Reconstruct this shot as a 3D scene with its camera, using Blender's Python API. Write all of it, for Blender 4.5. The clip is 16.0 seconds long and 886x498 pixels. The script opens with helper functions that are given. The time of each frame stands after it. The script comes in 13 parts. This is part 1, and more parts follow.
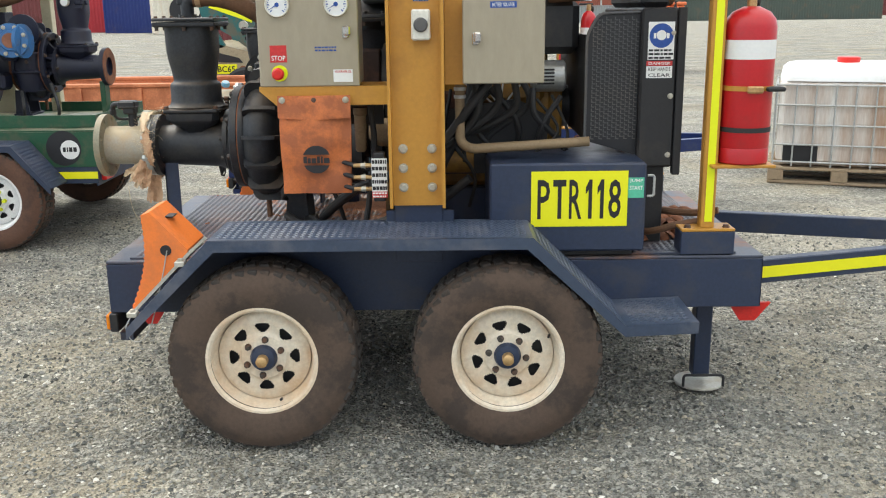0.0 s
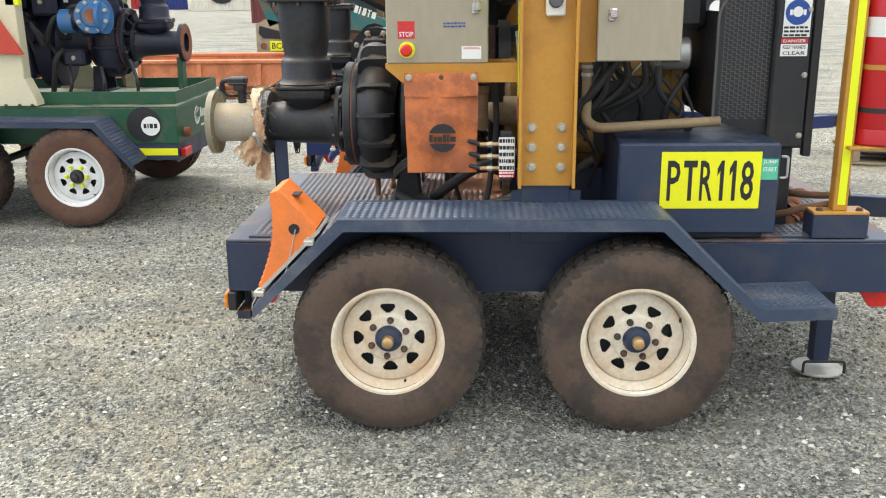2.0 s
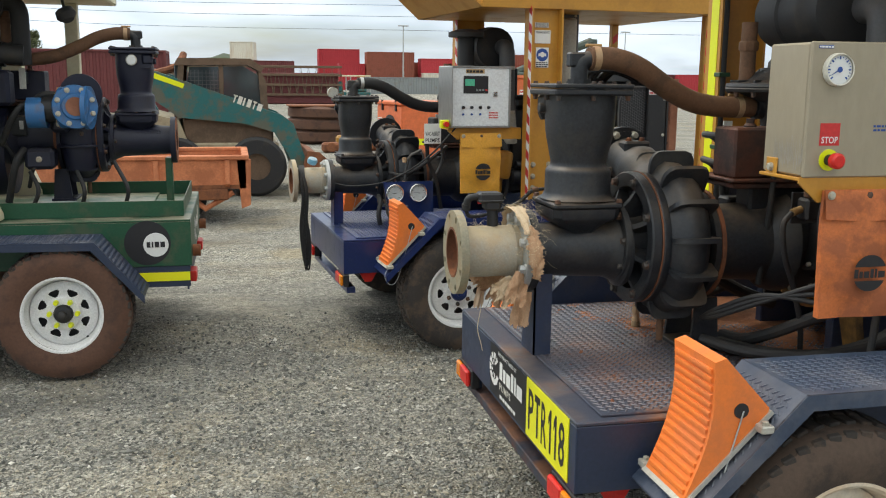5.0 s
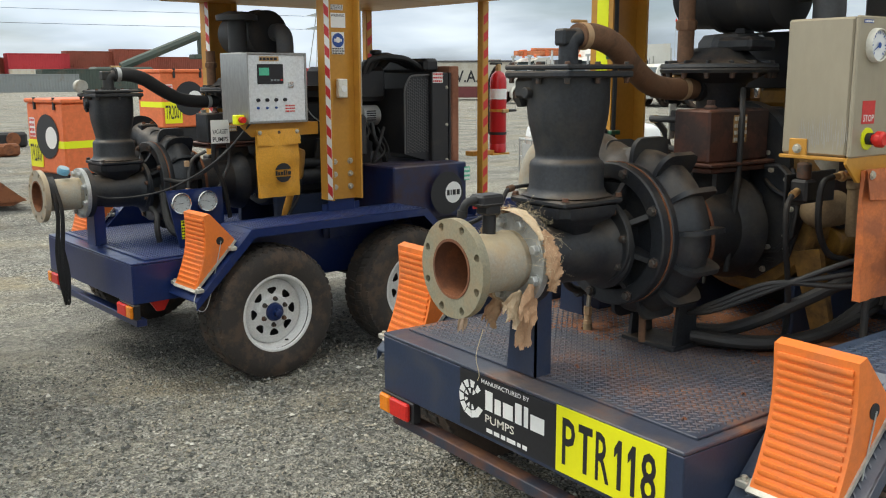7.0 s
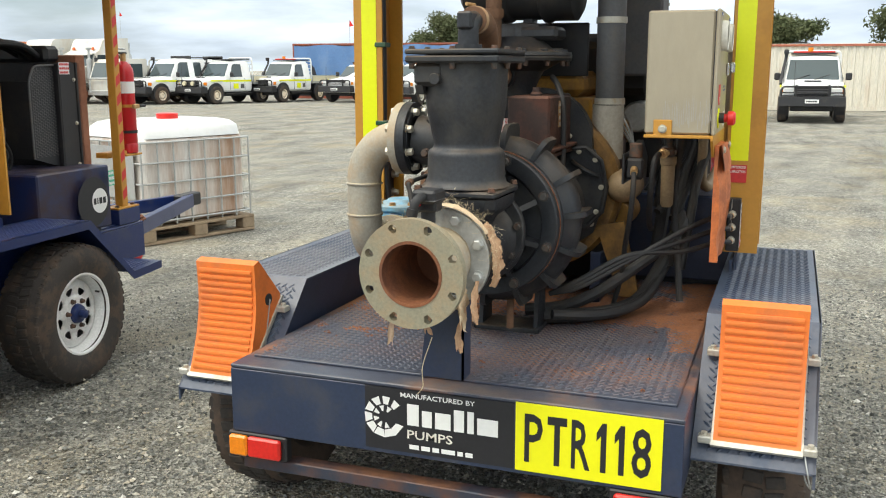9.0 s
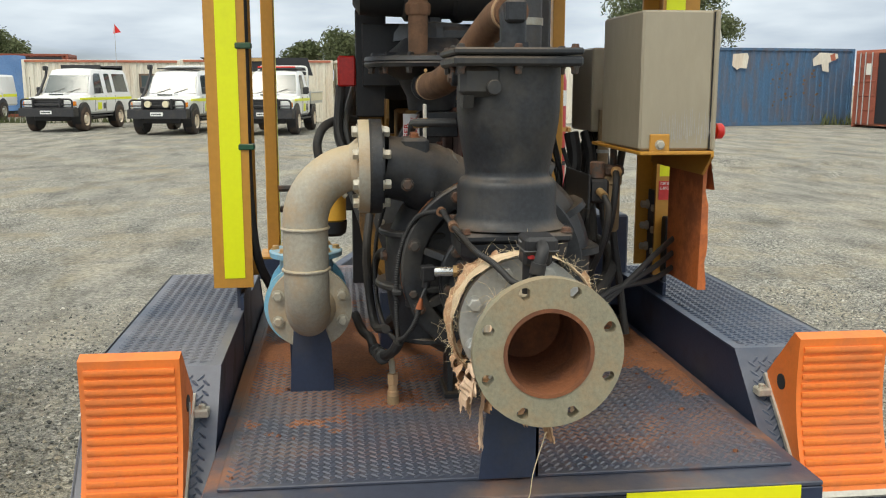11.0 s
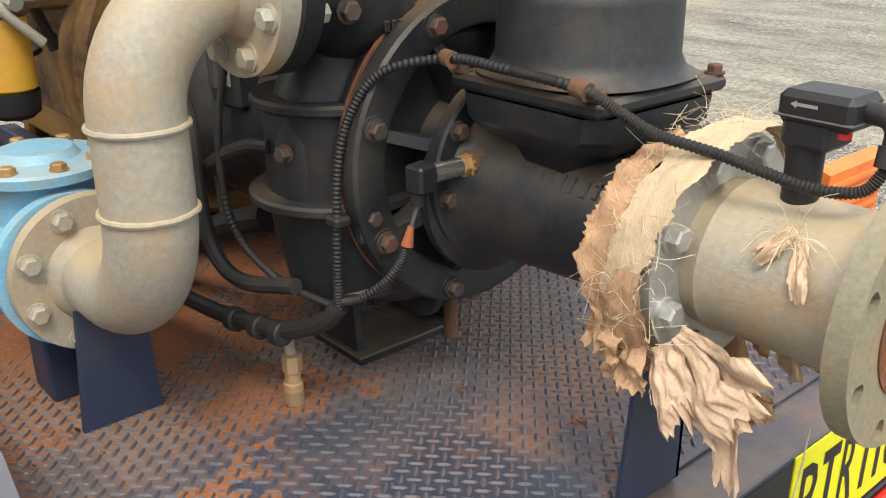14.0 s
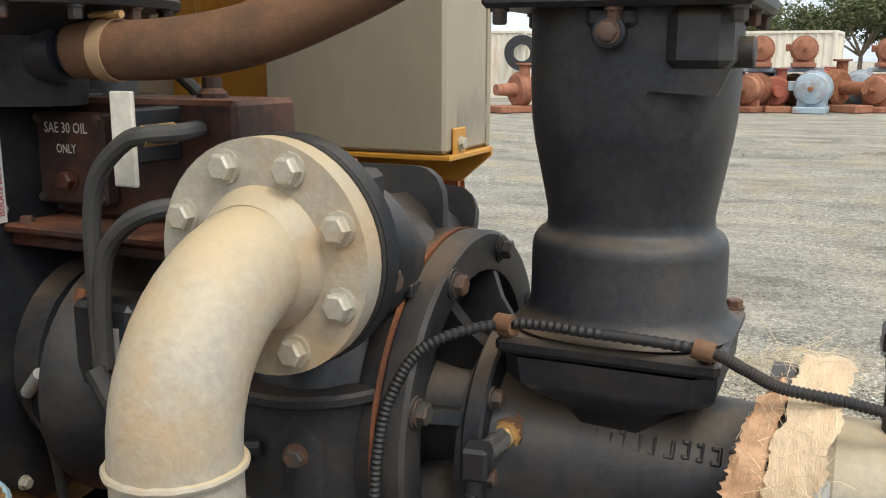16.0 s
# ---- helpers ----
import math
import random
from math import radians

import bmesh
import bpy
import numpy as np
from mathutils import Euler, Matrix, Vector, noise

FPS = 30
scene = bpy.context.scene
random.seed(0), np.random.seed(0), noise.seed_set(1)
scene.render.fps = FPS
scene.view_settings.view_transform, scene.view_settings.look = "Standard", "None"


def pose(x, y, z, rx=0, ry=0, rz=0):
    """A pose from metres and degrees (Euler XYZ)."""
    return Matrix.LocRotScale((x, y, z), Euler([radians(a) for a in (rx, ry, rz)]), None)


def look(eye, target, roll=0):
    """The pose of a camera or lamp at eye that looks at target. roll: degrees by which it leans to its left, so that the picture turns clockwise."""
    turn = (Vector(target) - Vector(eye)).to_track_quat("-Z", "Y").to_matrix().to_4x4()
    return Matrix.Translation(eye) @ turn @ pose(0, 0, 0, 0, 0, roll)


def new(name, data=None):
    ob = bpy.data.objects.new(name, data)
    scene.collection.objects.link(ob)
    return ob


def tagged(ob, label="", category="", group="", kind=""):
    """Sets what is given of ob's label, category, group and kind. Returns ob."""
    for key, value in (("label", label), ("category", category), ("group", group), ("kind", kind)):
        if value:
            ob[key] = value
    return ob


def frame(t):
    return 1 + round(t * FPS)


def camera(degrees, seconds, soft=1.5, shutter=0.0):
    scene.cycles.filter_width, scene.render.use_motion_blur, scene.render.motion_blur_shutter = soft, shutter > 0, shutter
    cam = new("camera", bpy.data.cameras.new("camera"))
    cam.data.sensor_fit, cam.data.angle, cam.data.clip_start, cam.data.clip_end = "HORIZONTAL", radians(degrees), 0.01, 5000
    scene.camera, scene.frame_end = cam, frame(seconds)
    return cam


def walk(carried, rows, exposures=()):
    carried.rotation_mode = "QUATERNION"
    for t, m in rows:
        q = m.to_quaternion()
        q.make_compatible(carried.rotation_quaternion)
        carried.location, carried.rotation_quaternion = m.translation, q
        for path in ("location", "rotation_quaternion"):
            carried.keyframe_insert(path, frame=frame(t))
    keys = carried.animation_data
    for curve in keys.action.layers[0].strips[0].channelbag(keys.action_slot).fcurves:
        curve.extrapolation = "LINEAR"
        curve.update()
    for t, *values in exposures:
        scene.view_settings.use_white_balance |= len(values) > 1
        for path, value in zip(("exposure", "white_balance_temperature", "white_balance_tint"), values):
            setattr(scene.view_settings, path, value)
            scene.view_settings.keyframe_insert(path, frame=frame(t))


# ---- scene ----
cam = camera(51.0, 16.0, soft=1.1)
PATH = [
    (0, (0.02, -0.056, 1.605), (0.003, 1.88, 1.104), -0.7),
    (0.5, (0.038, -0.087, 1.611), (0.002, 1.82, 1.011), -0.7),
    (1, (0.009, -0.102, 1.616), (-0.053, 1.798, 0.995), -0.7),
    (1.5, (-0.155, -0.075, 1.623), (-0.235, 1.823, 0.996), -0.6),
    (2, (-0.347, -0.005, 1.602), (-0.425, 1.918, 1.057), -0.6),
    (2.5, (-0.603, 0.153, 1.611), (-0.644, 2.114, 1.221), -0.6),
    (3, (-0.974, 0.264, 1.592), (-0.939, 2.232, 1.237), -0.5),
    (3.5, (-1.329, 0.436, 1.587), (-1.231, 2.402, 1.23), -0.3),
    (3.7, (-1.437, 0.552, 1.56), (-1.315, 2.516, 1.204), -0.3),
    (5.8, (-2.639, 1.547, 1.605), (-1.97, 3.396, 1.238), 0.2),
    (6, (-2.716, 1.663, 1.597), (-1.991, 3.49, 1.227), -0.1),
    (6.5, (-2.938, 1.887, 1.599), (-2.049, 3.639, 1.225), 0.0),
    (7, (-3.039, 2.1, 1.553), (-1.877, 3.685, 1.184), -0.2),
    (7.5, (-3.169, 2.376, 1.551), (-1.688, 3.668, 1.181), -0.1),
    (8, (-3.358, 2.643, 1.522), (-1.682, 3.669, 1.15), -0.1),
    (8.2, (-3.429, 2.756, 1.529), (-1.701, 3.686, 1.147), -0.0),
    (8.7, (-3.563, 3.055, 1.525), (-1.755, 3.905, 1.14), 0.0),
    (9.25, (-3.632, 3.43, 1.523), (-1.705, 3.955, 1.137), 0.0),
    (9.8, (-3.565, 3.81, 1.522), (-1.589, 4.088, 1.137), 0.1),
    (10.3, (-3.411, 4.138, 1.521), (-1.449, 4.215, 1.139), 0.1),
    (10.5, (-3.316, 4.248, 1.526), (-1.349, 4.242, 1.16), 0.1),
    (11, (-3.126, 4.481, 1.505), (-1.169, 4.262, 1.157), 0.0),
    (11.5, (-2.923, 4.659, 1.479), (-0.994, 4.215, 1.194), -0.0),
    (12, (-2.642, 4.724, 1.439), (-0.781, 4.093, 1.072), -0.0),
    (12.5, (-2.421, 4.781, 1.429), (-0.661, 3.997, 0.894), -0.2),
    (13, (-2.202, 4.886, 1.444), (-0.565, 3.923, 0.818), -0.3),
    (13.5, (-2.045, 4.972, 1.443), (-0.534, 3.86, 0.75), -0.2),
    (14, (-1.844, 4.986, 1.425), (-0.444, 3.773, 0.67), -0.3),
    (14.5, (-1.668, 5.001, 1.45), (-0.404, 3.671, 0.654), -0.3),
    (15, (-1.557, 5.077, 1.474), (-0.418, 3.578, 0.799), 0.0),
    (15.5, (-1.448, 5.154, 1.481), (-0.479, 3.467, 1.019), 0.0),
    (16, (-1.327, 5.15, 1.492), (-0.541, 3.355, 1.092), 0.2),
]
walk(cam, [(t, look(eye, target, roll)) for t, eye, target, roll in PATH], [(0.0, 0.1, 6400, 6), (0.6, 0.36, 6400, 6), (1.5, 0.44, 6350, 6), (2.4, 0.15, 6400, 6), (3.0, -0.2, 6600, 5), (3.5, -0.35, 6600, 5), (6.0, -0.35, 6500, 4), (7.0, -0.4, 6500, 4), (8.0, 0.0, 6500, 4), (9.0, 0.0, 6600, 4), (10.5, -0.3, 6700, 4), (11.5, -0.42, 6700, 4), (12.0, -0.55, 6750, 5), (12.5, -0.22, 6800, 6), (13.5, -0.05, 6800, 7), (14.5, 0.18, 6700, 9), (15.5, 0.0, 6650, 8), (16.0, -0.08, 6600, 8)])

# ---- light ----
SUN_EL, SUN_AZ = radians(55), radians(310)
world = bpy.data.worlds.new("sky")
scene.world = world
world.use_nodes = True


def sky_nodes():
    nt = world.node_tree
    nt.nodes.clear()
    n = nt.nodes.new
    out, bg = n("ShaderNodeOutputWorld"), n("ShaderNodeBackground")
    sky = n("ShaderNodeTexSky")
    sky.sky_type, sky.sun_disc, sky.sun_elevation, sky.sun_rotation = "NISHITA", False, SUN_EL, SUN_AZ
    sky.air_density, sky.dust_density = 1.0, 2.0
    tc, mp = n("ShaderNodeTexCoord"), n("ShaderNodeMapping")
    mp.inputs["Scale"].default_value = (1.0, 1.0, 5.0)
    big, small = n("ShaderNodeTexNoise"), n("ShaderNodeTexNoise")
    big.inputs["Scale"].default_value, big.inputs["Detail"].default_value, big.inputs["Roughness"].default_value = 2.1, 7.0, 0.55
    small.inputs["Scale"].default_value, small.inputs["Detail"].default_value = 4.0, 7.0
    cover, shade = n("ShaderNodeValToRGB"), n("ShaderNodeValToRGB")
    cover.color_ramp.elements[0].position, cover.color_ramp.elements[1].position = 0.28, 0.50
    shade.color_ramp.elements[0].position, shade.color_ramp.elements[1].position = 0.30, 0.72
    shade.color_ramp.elements[0].color = (3.9, 4.35, 5.1, 1)
    shade.color_ramp.elements[1].color = (8.8, 9.0, 9.2, 1)
    mix = n("ShaderNodeMix")
    mix.data_type = "RGBA"
    link = nt.links.new
    link(tc.outputs["Generated"], mp.inputs["Vector"])
    link(mp.outputs["Vector"], big.inputs["Vector"])
    link(mp.outputs["Vector"], small.inputs["Vector"])
    link(big.outputs["Fac"], cover.inputs["Fac"])
    link(small.outputs["Fac"], shade.inputs["Fac"])
    link(cover.outputs["Color"], mix.inputs["Factor"])
    link(sky.outputs["Color"], mix.inputs["A"])
    link(shade.outputs["Color"], mix.inputs["B"])
    # an overcast dome is brighter overhead than at the horizon
    sep, rise, lift = n("ShaderNodeSeparateXYZ"), n("ShaderNodeMapRange"), n("ShaderNodeVectorMath")
    tone = n("ShaderNodeMix")
    tone.data_type = "RGBA"
    tone.inputs["A"].default_value, tone.inputs["B"].default_value = (1.36, 1.43, 1.54, 1), (3.9, 3.6, 3.2, 1)
    link(tc.outputs["Generated"], sep.inputs["Vector"])
    link(sep.outputs["Z"], rise.inputs["Value"])
    rise.inputs["From Min"].default_value, rise.inputs["From Max"].default_value = 0.12, 1.0
    lift.operation = "MULTIPLY"
    # the cloud is brighter and whiter on the sun's side
    side, near_sun, glow = n("ShaderNodeVectorMath"), n("ShaderNodeMapRange"), n("ShaderNodeVectorMath")
    side.operation, glow.operation = "DOT_PRODUCT", "SCALE"
    link(tc.outputs["Generated"], side.inputs[0])
    side.inputs[1].default_value = (math.sin(SUN_AZ), math.cos(SUN_AZ), 0.0)
    link(side.outputs["Value"], near_sun.inputs["Value"])
    near_sun.inputs["From Min"].default_value, near_sun.inputs["From Max"].default_value = -0.1, 0.95
    near_sun.inputs["To Min"].default_value, near_sun.inputs["To Max"].default_value = 1.08, 1.50
    link(mix.outputs["Result"], lift.inputs[0])
    link(rise.outputs["Result"], tone.inputs["Factor"])
    link(tone.outputs["Result"], lift.inputs[1])
    link(lift.outputs["Vector"], glow.inputs[0])
    link(near_sun.outputs["Result"], glow.inputs["Scale"])
    link(glow.outputs["Vector"], bg.inputs["Color"])
    bg.inputs["Strength"].default_value = 0.095
    link(bg.outputs["Background"], out.inputs["Surface"])


sky_nodes()
sun = new("sun", bpy.data.lights.new("sun", "SUN"))
sun.data.energy, sun.data.angle, sun.data.color = 1.5, radians(14), (1.0, 0.94, 0.84)
sun.matrix_world = look(Vector((math.sin(SUN_AZ) * math.cos(SUN_EL), math.cos(SUN_AZ) * math.cos(SUN_EL), math.sin(SUN_EL))) * 40, (0, 0, 0))

# ---- materials ----
def material(name, base, rough=0.6, metal=0.0, grime=None, amount=0.35, scale=6.0, bump=0.1, bump_scale=120.0, top=None, top_amount=0.0, vary=0.12, spec=0.5, stretch=(1, 1, 1), edge=0.12, heap=None):
    """Base colour with fine grain, stains of the grime colour in patches, and a top colour (mostly settled dust; on the
    deck also sky sheen) on faces that look up; heap: a spot (x, y, z, radius) where the stains lie thickest.
    """
    m = bpy.data.materials.new(name)
    m.use_nodes = True
    nt = m.node_tree
    n, link = nt.nodes.new, nt.links.new
    bsdf = nt.nodes["Principled BSDF"]
    bsdf.inputs["Metallic"].default_value = metal
    bsdf.inputs["Specular IOR Level"].default_value = spec
    geo, mp = n("ShaderNodeNewGeometry"), n("ShaderNodeMapping")
    mp.inputs["Scale"].default_value = stretch
    link(geo.outputs["Position"], mp.inputs["Vector"])

    def noise_tex(s, detail=5.0, r=0.6):
        t = n("ShaderNodeTexNoise")
        t.inputs["Scale"].default_value, t.inputs["Detail"].default_value, t.inputs["Roughness"].default_value = s, detail, r
        link(mp.outputs["Vector"], t.inputs["Vector"])
        return t

    def mixed(fac, a, b):
        x = n("ShaderNodeMix")
        x.data_type = "RGBA"
        for sock, v in (("A", a), ("B", b)):
            if isinstance(v, tuple):
                x.inputs[sock].default_value = (*v[:3], 1)
            else:
                link(v, x.inputs[sock])
        link(fac, x.inputs["Factor"])
        return x.outputs["Result"]

    def ramp(src, lo, hi, top_v=1.0):
        r = n("ShaderNodeMapRange")
        r.inputs["From Min"].default_value, r.inputs["From Max"].default_value, r.inputs["To Max"].default_value = lo, hi, top_v
        link(src, r.inputs["Value"])
        return r.outputs["Result"]

    grain = noise_tex(scale * 14, 4.0)
    dark, light = tuple(c * (1 - vary) for c in base), tuple(min(1, c * (1 + vary)) for c in base)
    col = mixed(ramp(grain.outputs["Fac"], 0.3, 0.7), dark, light)
    rough_out = None
    if grime:
        stain = noise_tex(scale, 8.0, 0.68)
        fac = ramp(stain.outputs["Fac"], 0.62 - amount * 0.4, 0.62 - amount * 0.4 + edge, min(1, amount * 1.6))
        if heap:
            d, ball = n("ShaderNodeVectorMath"), n("ShaderNodeMath")
            d.operation, ball.operation = "DISTANCE", "MULTIPLY_ADD"
            link(geo.outputs["Position"], d.inputs[0])
            d.inputs[1].default_value = heap[:3]
            link(ramp(d.outputs["Value"], heap[3], heap[3] * 0.25, 0.34), ball.inputs[0])
            ball.inputs[1].default_value = 1.0
            link(stain.outputs["Fac"], ball.inputs[2])
            fac = ramp(ball.outputs[0], 0.62 - amount * 0.4, 0.62 - amount * 0.4 + edge, 0.95)
        col = mixed(fac, col, grime)
        mr = n("ShaderNodeMapRange")
        mr.inputs["To Min"].default_value, mr.inputs["To Max"].default_value = rough, min(1, rough + 0.3)
        link(fac, mr.inputs["Value"])
        rough_out = mr.outputs["Result"]
    if top:
        sep = n("ShaderNodeSeparateXYZ")
        link(geo.outputs["Normal"], sep.inputs["Vector"])
        up = ramp(sep.outputs["Z"], 0.3, 0.95)
        patch = noise_tex(scale * 0.6, 7.0, 0.65)
        mul = n("ShaderNodeMath")
        mul.operation = "MULTIPLY"
        link(up, mul.inputs[0])
        link(ramp(patch.outputs["Fac"], 0.66 - top_amount * 0.5, 0.82 - top_amount * 0.5, min(1.0, 0.35 + top_amount)), mul.inputs[1])
        col = mixed(mul.outputs[0], col, top)
    link(col, bsdf.inputs["Base Color"])
    if rough_out is None:
        bsdf.inputs["Roughness"].default_value = rough
    else:
        link(rough_out, bsdf.inputs["Roughness"])
    if bump:
        b = n("ShaderNodeBump")
        b.inputs["Strength"].default_value, b.inputs["Distance"].default_value = bump, 0.004
        link(noise_tex(bump_scale, 4.0).outputs["Fac"], b.inputs["Height"])
        link(b.outputs["Normal"], bsdf.inputs["Normal"])
    return m


DUST, RUST = (0.36, 0.17, 0.08), (0.20, 0.07, 0.03)
M = {}
M["navy"] = material("navy_paint", (0.022, 0.034, 0.070), 0.45, grime=(0.06, 0.06, 0.07), amount=0.3, top=(0.16, 0.16, 0.18), top_amount=0.35)
# real dust, but base and top colour are also lightened for reflected sky
M["navy_deck"] = material("navy_chequer_plate", (0.050, 0.058, 0.085), 0.42, grime=(0.33, 0.145, 0.065), amount=0.30, scale=3.4, top=(0.20, 0.150, 0.118), top_amount=0.40, edge=0.2, heap=(-0.36, 4.42, 0.66, 0.60))
M["deck_bars"] = material("worn_chequer_bars", (0.066, 0.074, 0.100), 0.36, grime=(0.29, 0.135, 0.065), amount=0.26, scale=3.2, edge=0.25, spec=0.6)
M["navy_fender"] = material("navy_worn_plate", (0.042, 0.060, 0.100), 0.38, grime=(0.15, 0.15, 0.17), amount=0.3, scale=3.0, top=(0.17, 0.17, 0.19), top_amount=0.4)
M["blue"] = material("royal_blue_paint", (0.008, 0.022, 0.102), 0.30, grime=(0.06, 0.065, 0.09), amount=0.22, top=(0.065, 0.08, 0.13), top_amount=0.22)
M["blue_worn"] = material("grimy_blue_paint", (0.008, 0.018, 0.072), 0.40, grime=(0.045, 0.022, 0.017), amount=0.58, scale=6, top=(0.14, 0.10, 0.08), top_amount=0.4, edge=0.3)
M["green"] = material("green_paint", (0.012, 0.075, 0.035), 0.42, grime=(0.12, 0.10, 0.06), amount=0.25, top=(0.27, 0.24, 0.17), top_amount=0.5)
M["iron"] = material("black_cast_iron", (0.0150, 0.0172, 0.0215), 0.46, grime=(0.066, 0.058, 0.046), amount=0.36, scale=7.0, bump=0.14, bump_scale=420, top=(0.145, 0.105, 0.070), top_amount=0.46, edge=0.22, vary=0.4)
M["iron_blue"] = material("dark_blue_cast_iron", (0.010, 0.012, 0.03), 0.5, grime=(0.05, 0.04, 0.035), amount=0.2, bump=0.3, top=(0.09, 0.08, 0.07), top_amount=0.3)
M["black"] = material("black_paint", (0.016, 0.016, 0.018), 0.5, grime=(0.06, 0.05, 0.04), amount=0.25)
M["rubber"] = material("black_rubber", (0.018, 0.018, 0.019), 0.6, grime=(0.07, 0.055, 0.04), amount=0.25)
M["dusty_rubber"] = material("dust_covered_rubber", (0.086, 0.058, 0.042), 0.88, grime=(0.030, 0.026, 0.024), amount=0.38, scale=5, bump=0.25, bump_scale=90)
M["tread"] = material("tyre_tread_rubber", (0.040, 0.034, 0.030), 0.85, grime=(0.12, 0.08, 0.055), amount=0.35, scale=9, bump=0.3)
M["red_dust_rubber"] = material("red_dust_rubber", (0.11, 0.055, 0.035), 0.88, grime=(0.035, 0.028, 0.026), amount=0.3, scale=5, bump=0.25, bump_scale=90)
M["rim"] = material("cream_rim_paint", (0.74, 0.66, 0.53), 0.4, grime=(0.62, 0.36, 0.15), amount=0.50, scale=4.5, edge=0.4)
M["white_rim"] = material("white_rim_paint", (0.76, 0.76, 0.75), 0.35, grime=(0.45, 0.36, 0.27), amount=0.18, scale=8, edge=0.3)
M["ochre"] = material("ochre_yellow_paint", (0.50, 0.245, 0.035), 0.42, grime=(0.33, 0.15, 0.03), amount=0.25, scale=4, vary=0.06, top=DUST, top_amount=0.2)
M["cream"] = material("cream_paint", (0.66, 0.60, 0.42), 0.45, grime=(0.48, 0.40, 0.24), amount=0.22, vary=0.05)
M["cat"] = material("engine_yellow_paint", (0.36, 0.18, 0.022), 0.45, grime=(0.075, 0.045, 0.022), amount=0.55, scale=6, top=(0.20, 0.12, 0.06), top_amount=0.45, edge=0.3)
M["filter_yellow"] = material("filter_yellow_paint", (0.66, 0.36, 0.045), 0.38, grime=(0.45, 0.24, 0.06), amount=0.2, scale=9, vary=0.04, bump=0.02)
M["tape"] = material("fluorescent_yellow_tape", (0.80, 0.86, 0.01), 0.35, vary=0.02, bump=0.03, grime=(0.62, 0.58, 0.05), amount=0.12)
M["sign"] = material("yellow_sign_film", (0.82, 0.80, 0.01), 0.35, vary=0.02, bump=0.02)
M["chock"] = material("orange_polyurethane", (0.80, 0.20, 0.035), 0.5, grime=(0.55, 0.17, 0.06), amount=0.3, scale=7, vary=0.05)
M["chock_plate"] = material("galvanised_plate", (0.50, 0.49, 0.44), 0.5, metal=0.4, grime=(0.40, 0.32, 0.2), amount=0.3)
M["pipe"] = material("grey_galvanised_pipe", (0.36, 0.335, 0.275), 0.5, grime=(0.44, 0.29, 0.145), amount=0.45, scale=8, vary=0.12, bump=0.3, edge=0.25, top=(0.48, 0.385, 0.24), top_amount=0.6)
M["pipe_end"] = material("stained_flange_face", (0.255, 0.235, 0.165), 0.55, grime=(0.40, 0.235, 0.105), amount=0.36, scale=9, vary=0.16, bump=0.35, edge=0.25)
M["cat_oily"] = material("oil_stained_engine_yellow", (0.30, 0.155, 0.03), 0.5, grime=(0.035, 0.022, 0.014), amount=0.6, scale=7, top=(0.20, 0.12, 0.06), top_amount=0.4, edge=0.3)
M["bolt"] = material("zinc_bolt", (0.46, 0.44, 0.37), 0.42, metal=0.35, grime=(0.42, 0.30, 0.17), amount=0.3, scale=20)
M["dark_bolt"] = material("dark_bolt", (0.05, 0.045, 0.04), 0.55, grime=(0.16, 0.07, 0.035), amount=0.4, scale=22)
M["rust"] = material("rusty_steel", (0.23, 0.085, 0.035), 0.85, grime=(0.10, 0.045, 0.03), amount=0.4, scale=9, bump=0.35)
M["red_brown"] = material("red_brown_oily_paint", (0.072, 0.025, 0.015), 0.5, grime=(0.024, 0.018, 0.016), amount=0.48, scale=8, top=(0.22, 0.09, 0.05), top_amount=0.5)
M["hose"] = material("brown_dusty_rubber_hose", (0.155, 0.078, 0.040), 0.75, grime=(0.07, 0.045, 0.03), amount=0.35, scale=8, bump=0.3, bump_scale=180)
M["steel"] = material("brushed_stainless_box", (0.365, 0.320, 0.235), 0.38, metal=0.22, grime=(0.33, 0.285, 0.205), amount=0.34, scale=3.0, vary=0.05, stretch=(1, 1, 0.35), edge=0.3)
M["bag"] = material("orange_canvas_vinyl", (0.52, 0.145, 0.038), 0.55, grime=(0.26, 0.085, 0.040), amount=0.45, scale=9, bump=0.3, bump_scale=40)
M["bag_yellow"] = material("yellow_vinyl", (0.64, 0.31, 0.03), 0.5, grime=(0.42, 0.22, 0.05), amount=0.25, scale=9, bump=0.25, bump_scale=40)
M["red"] = material("red_gloss_paint", (0.48, 0.012, 0.018), 0.28, grime=(0.36, 0.03, 0.03), amount=0.25, vary=0.05)
M["red_plastic"] = material("red_plastic", (0.62, 0.02, 0.015), 0.35)
M["amber"] = material("amber_lens", (0.75, 0.22, 0.01), 0.2)
M["white"] = material("white_label", (0.78, 0.78, 0.76), 0.45, vary=0.03, bump=0.02)
M["off_white"] = material("aged_white_plastic", (0.70, 0.68, 0.60), 0.45, grime=(0.55, 0.50, 0.40), amount=0.2)
M["ink"] = material("black_print", (0.015, 0.015, 0.018), 0.5, bump=0)
M["ink_red"] = material("red_print", (0.55, 0.03, 0.03), 0.5, bump=0)
M["ink_blue"] = material("blue_print", (0.02, 0.07, 0.30), 0.5, bump=0)
M["ink_green"] = material("green_sign", (0.10, 0.48, 0.30), 0.5)
M["lightblue"] = material("light_blue_valve_paint", (0.20, 0.47, 0.66), 0.42, grime=(0.34, 0.36, 0.34), amount=0.35, scale=11, top=(0.38, 0.45, 0.48), top_amount=0.4)
M["brass"] = material("brass_fitting", (0.52, 0.34, 0.15), 0.38, metal=0.5, grime=(0.38, 0.2, 0.09), amount=0.35, scale=25)
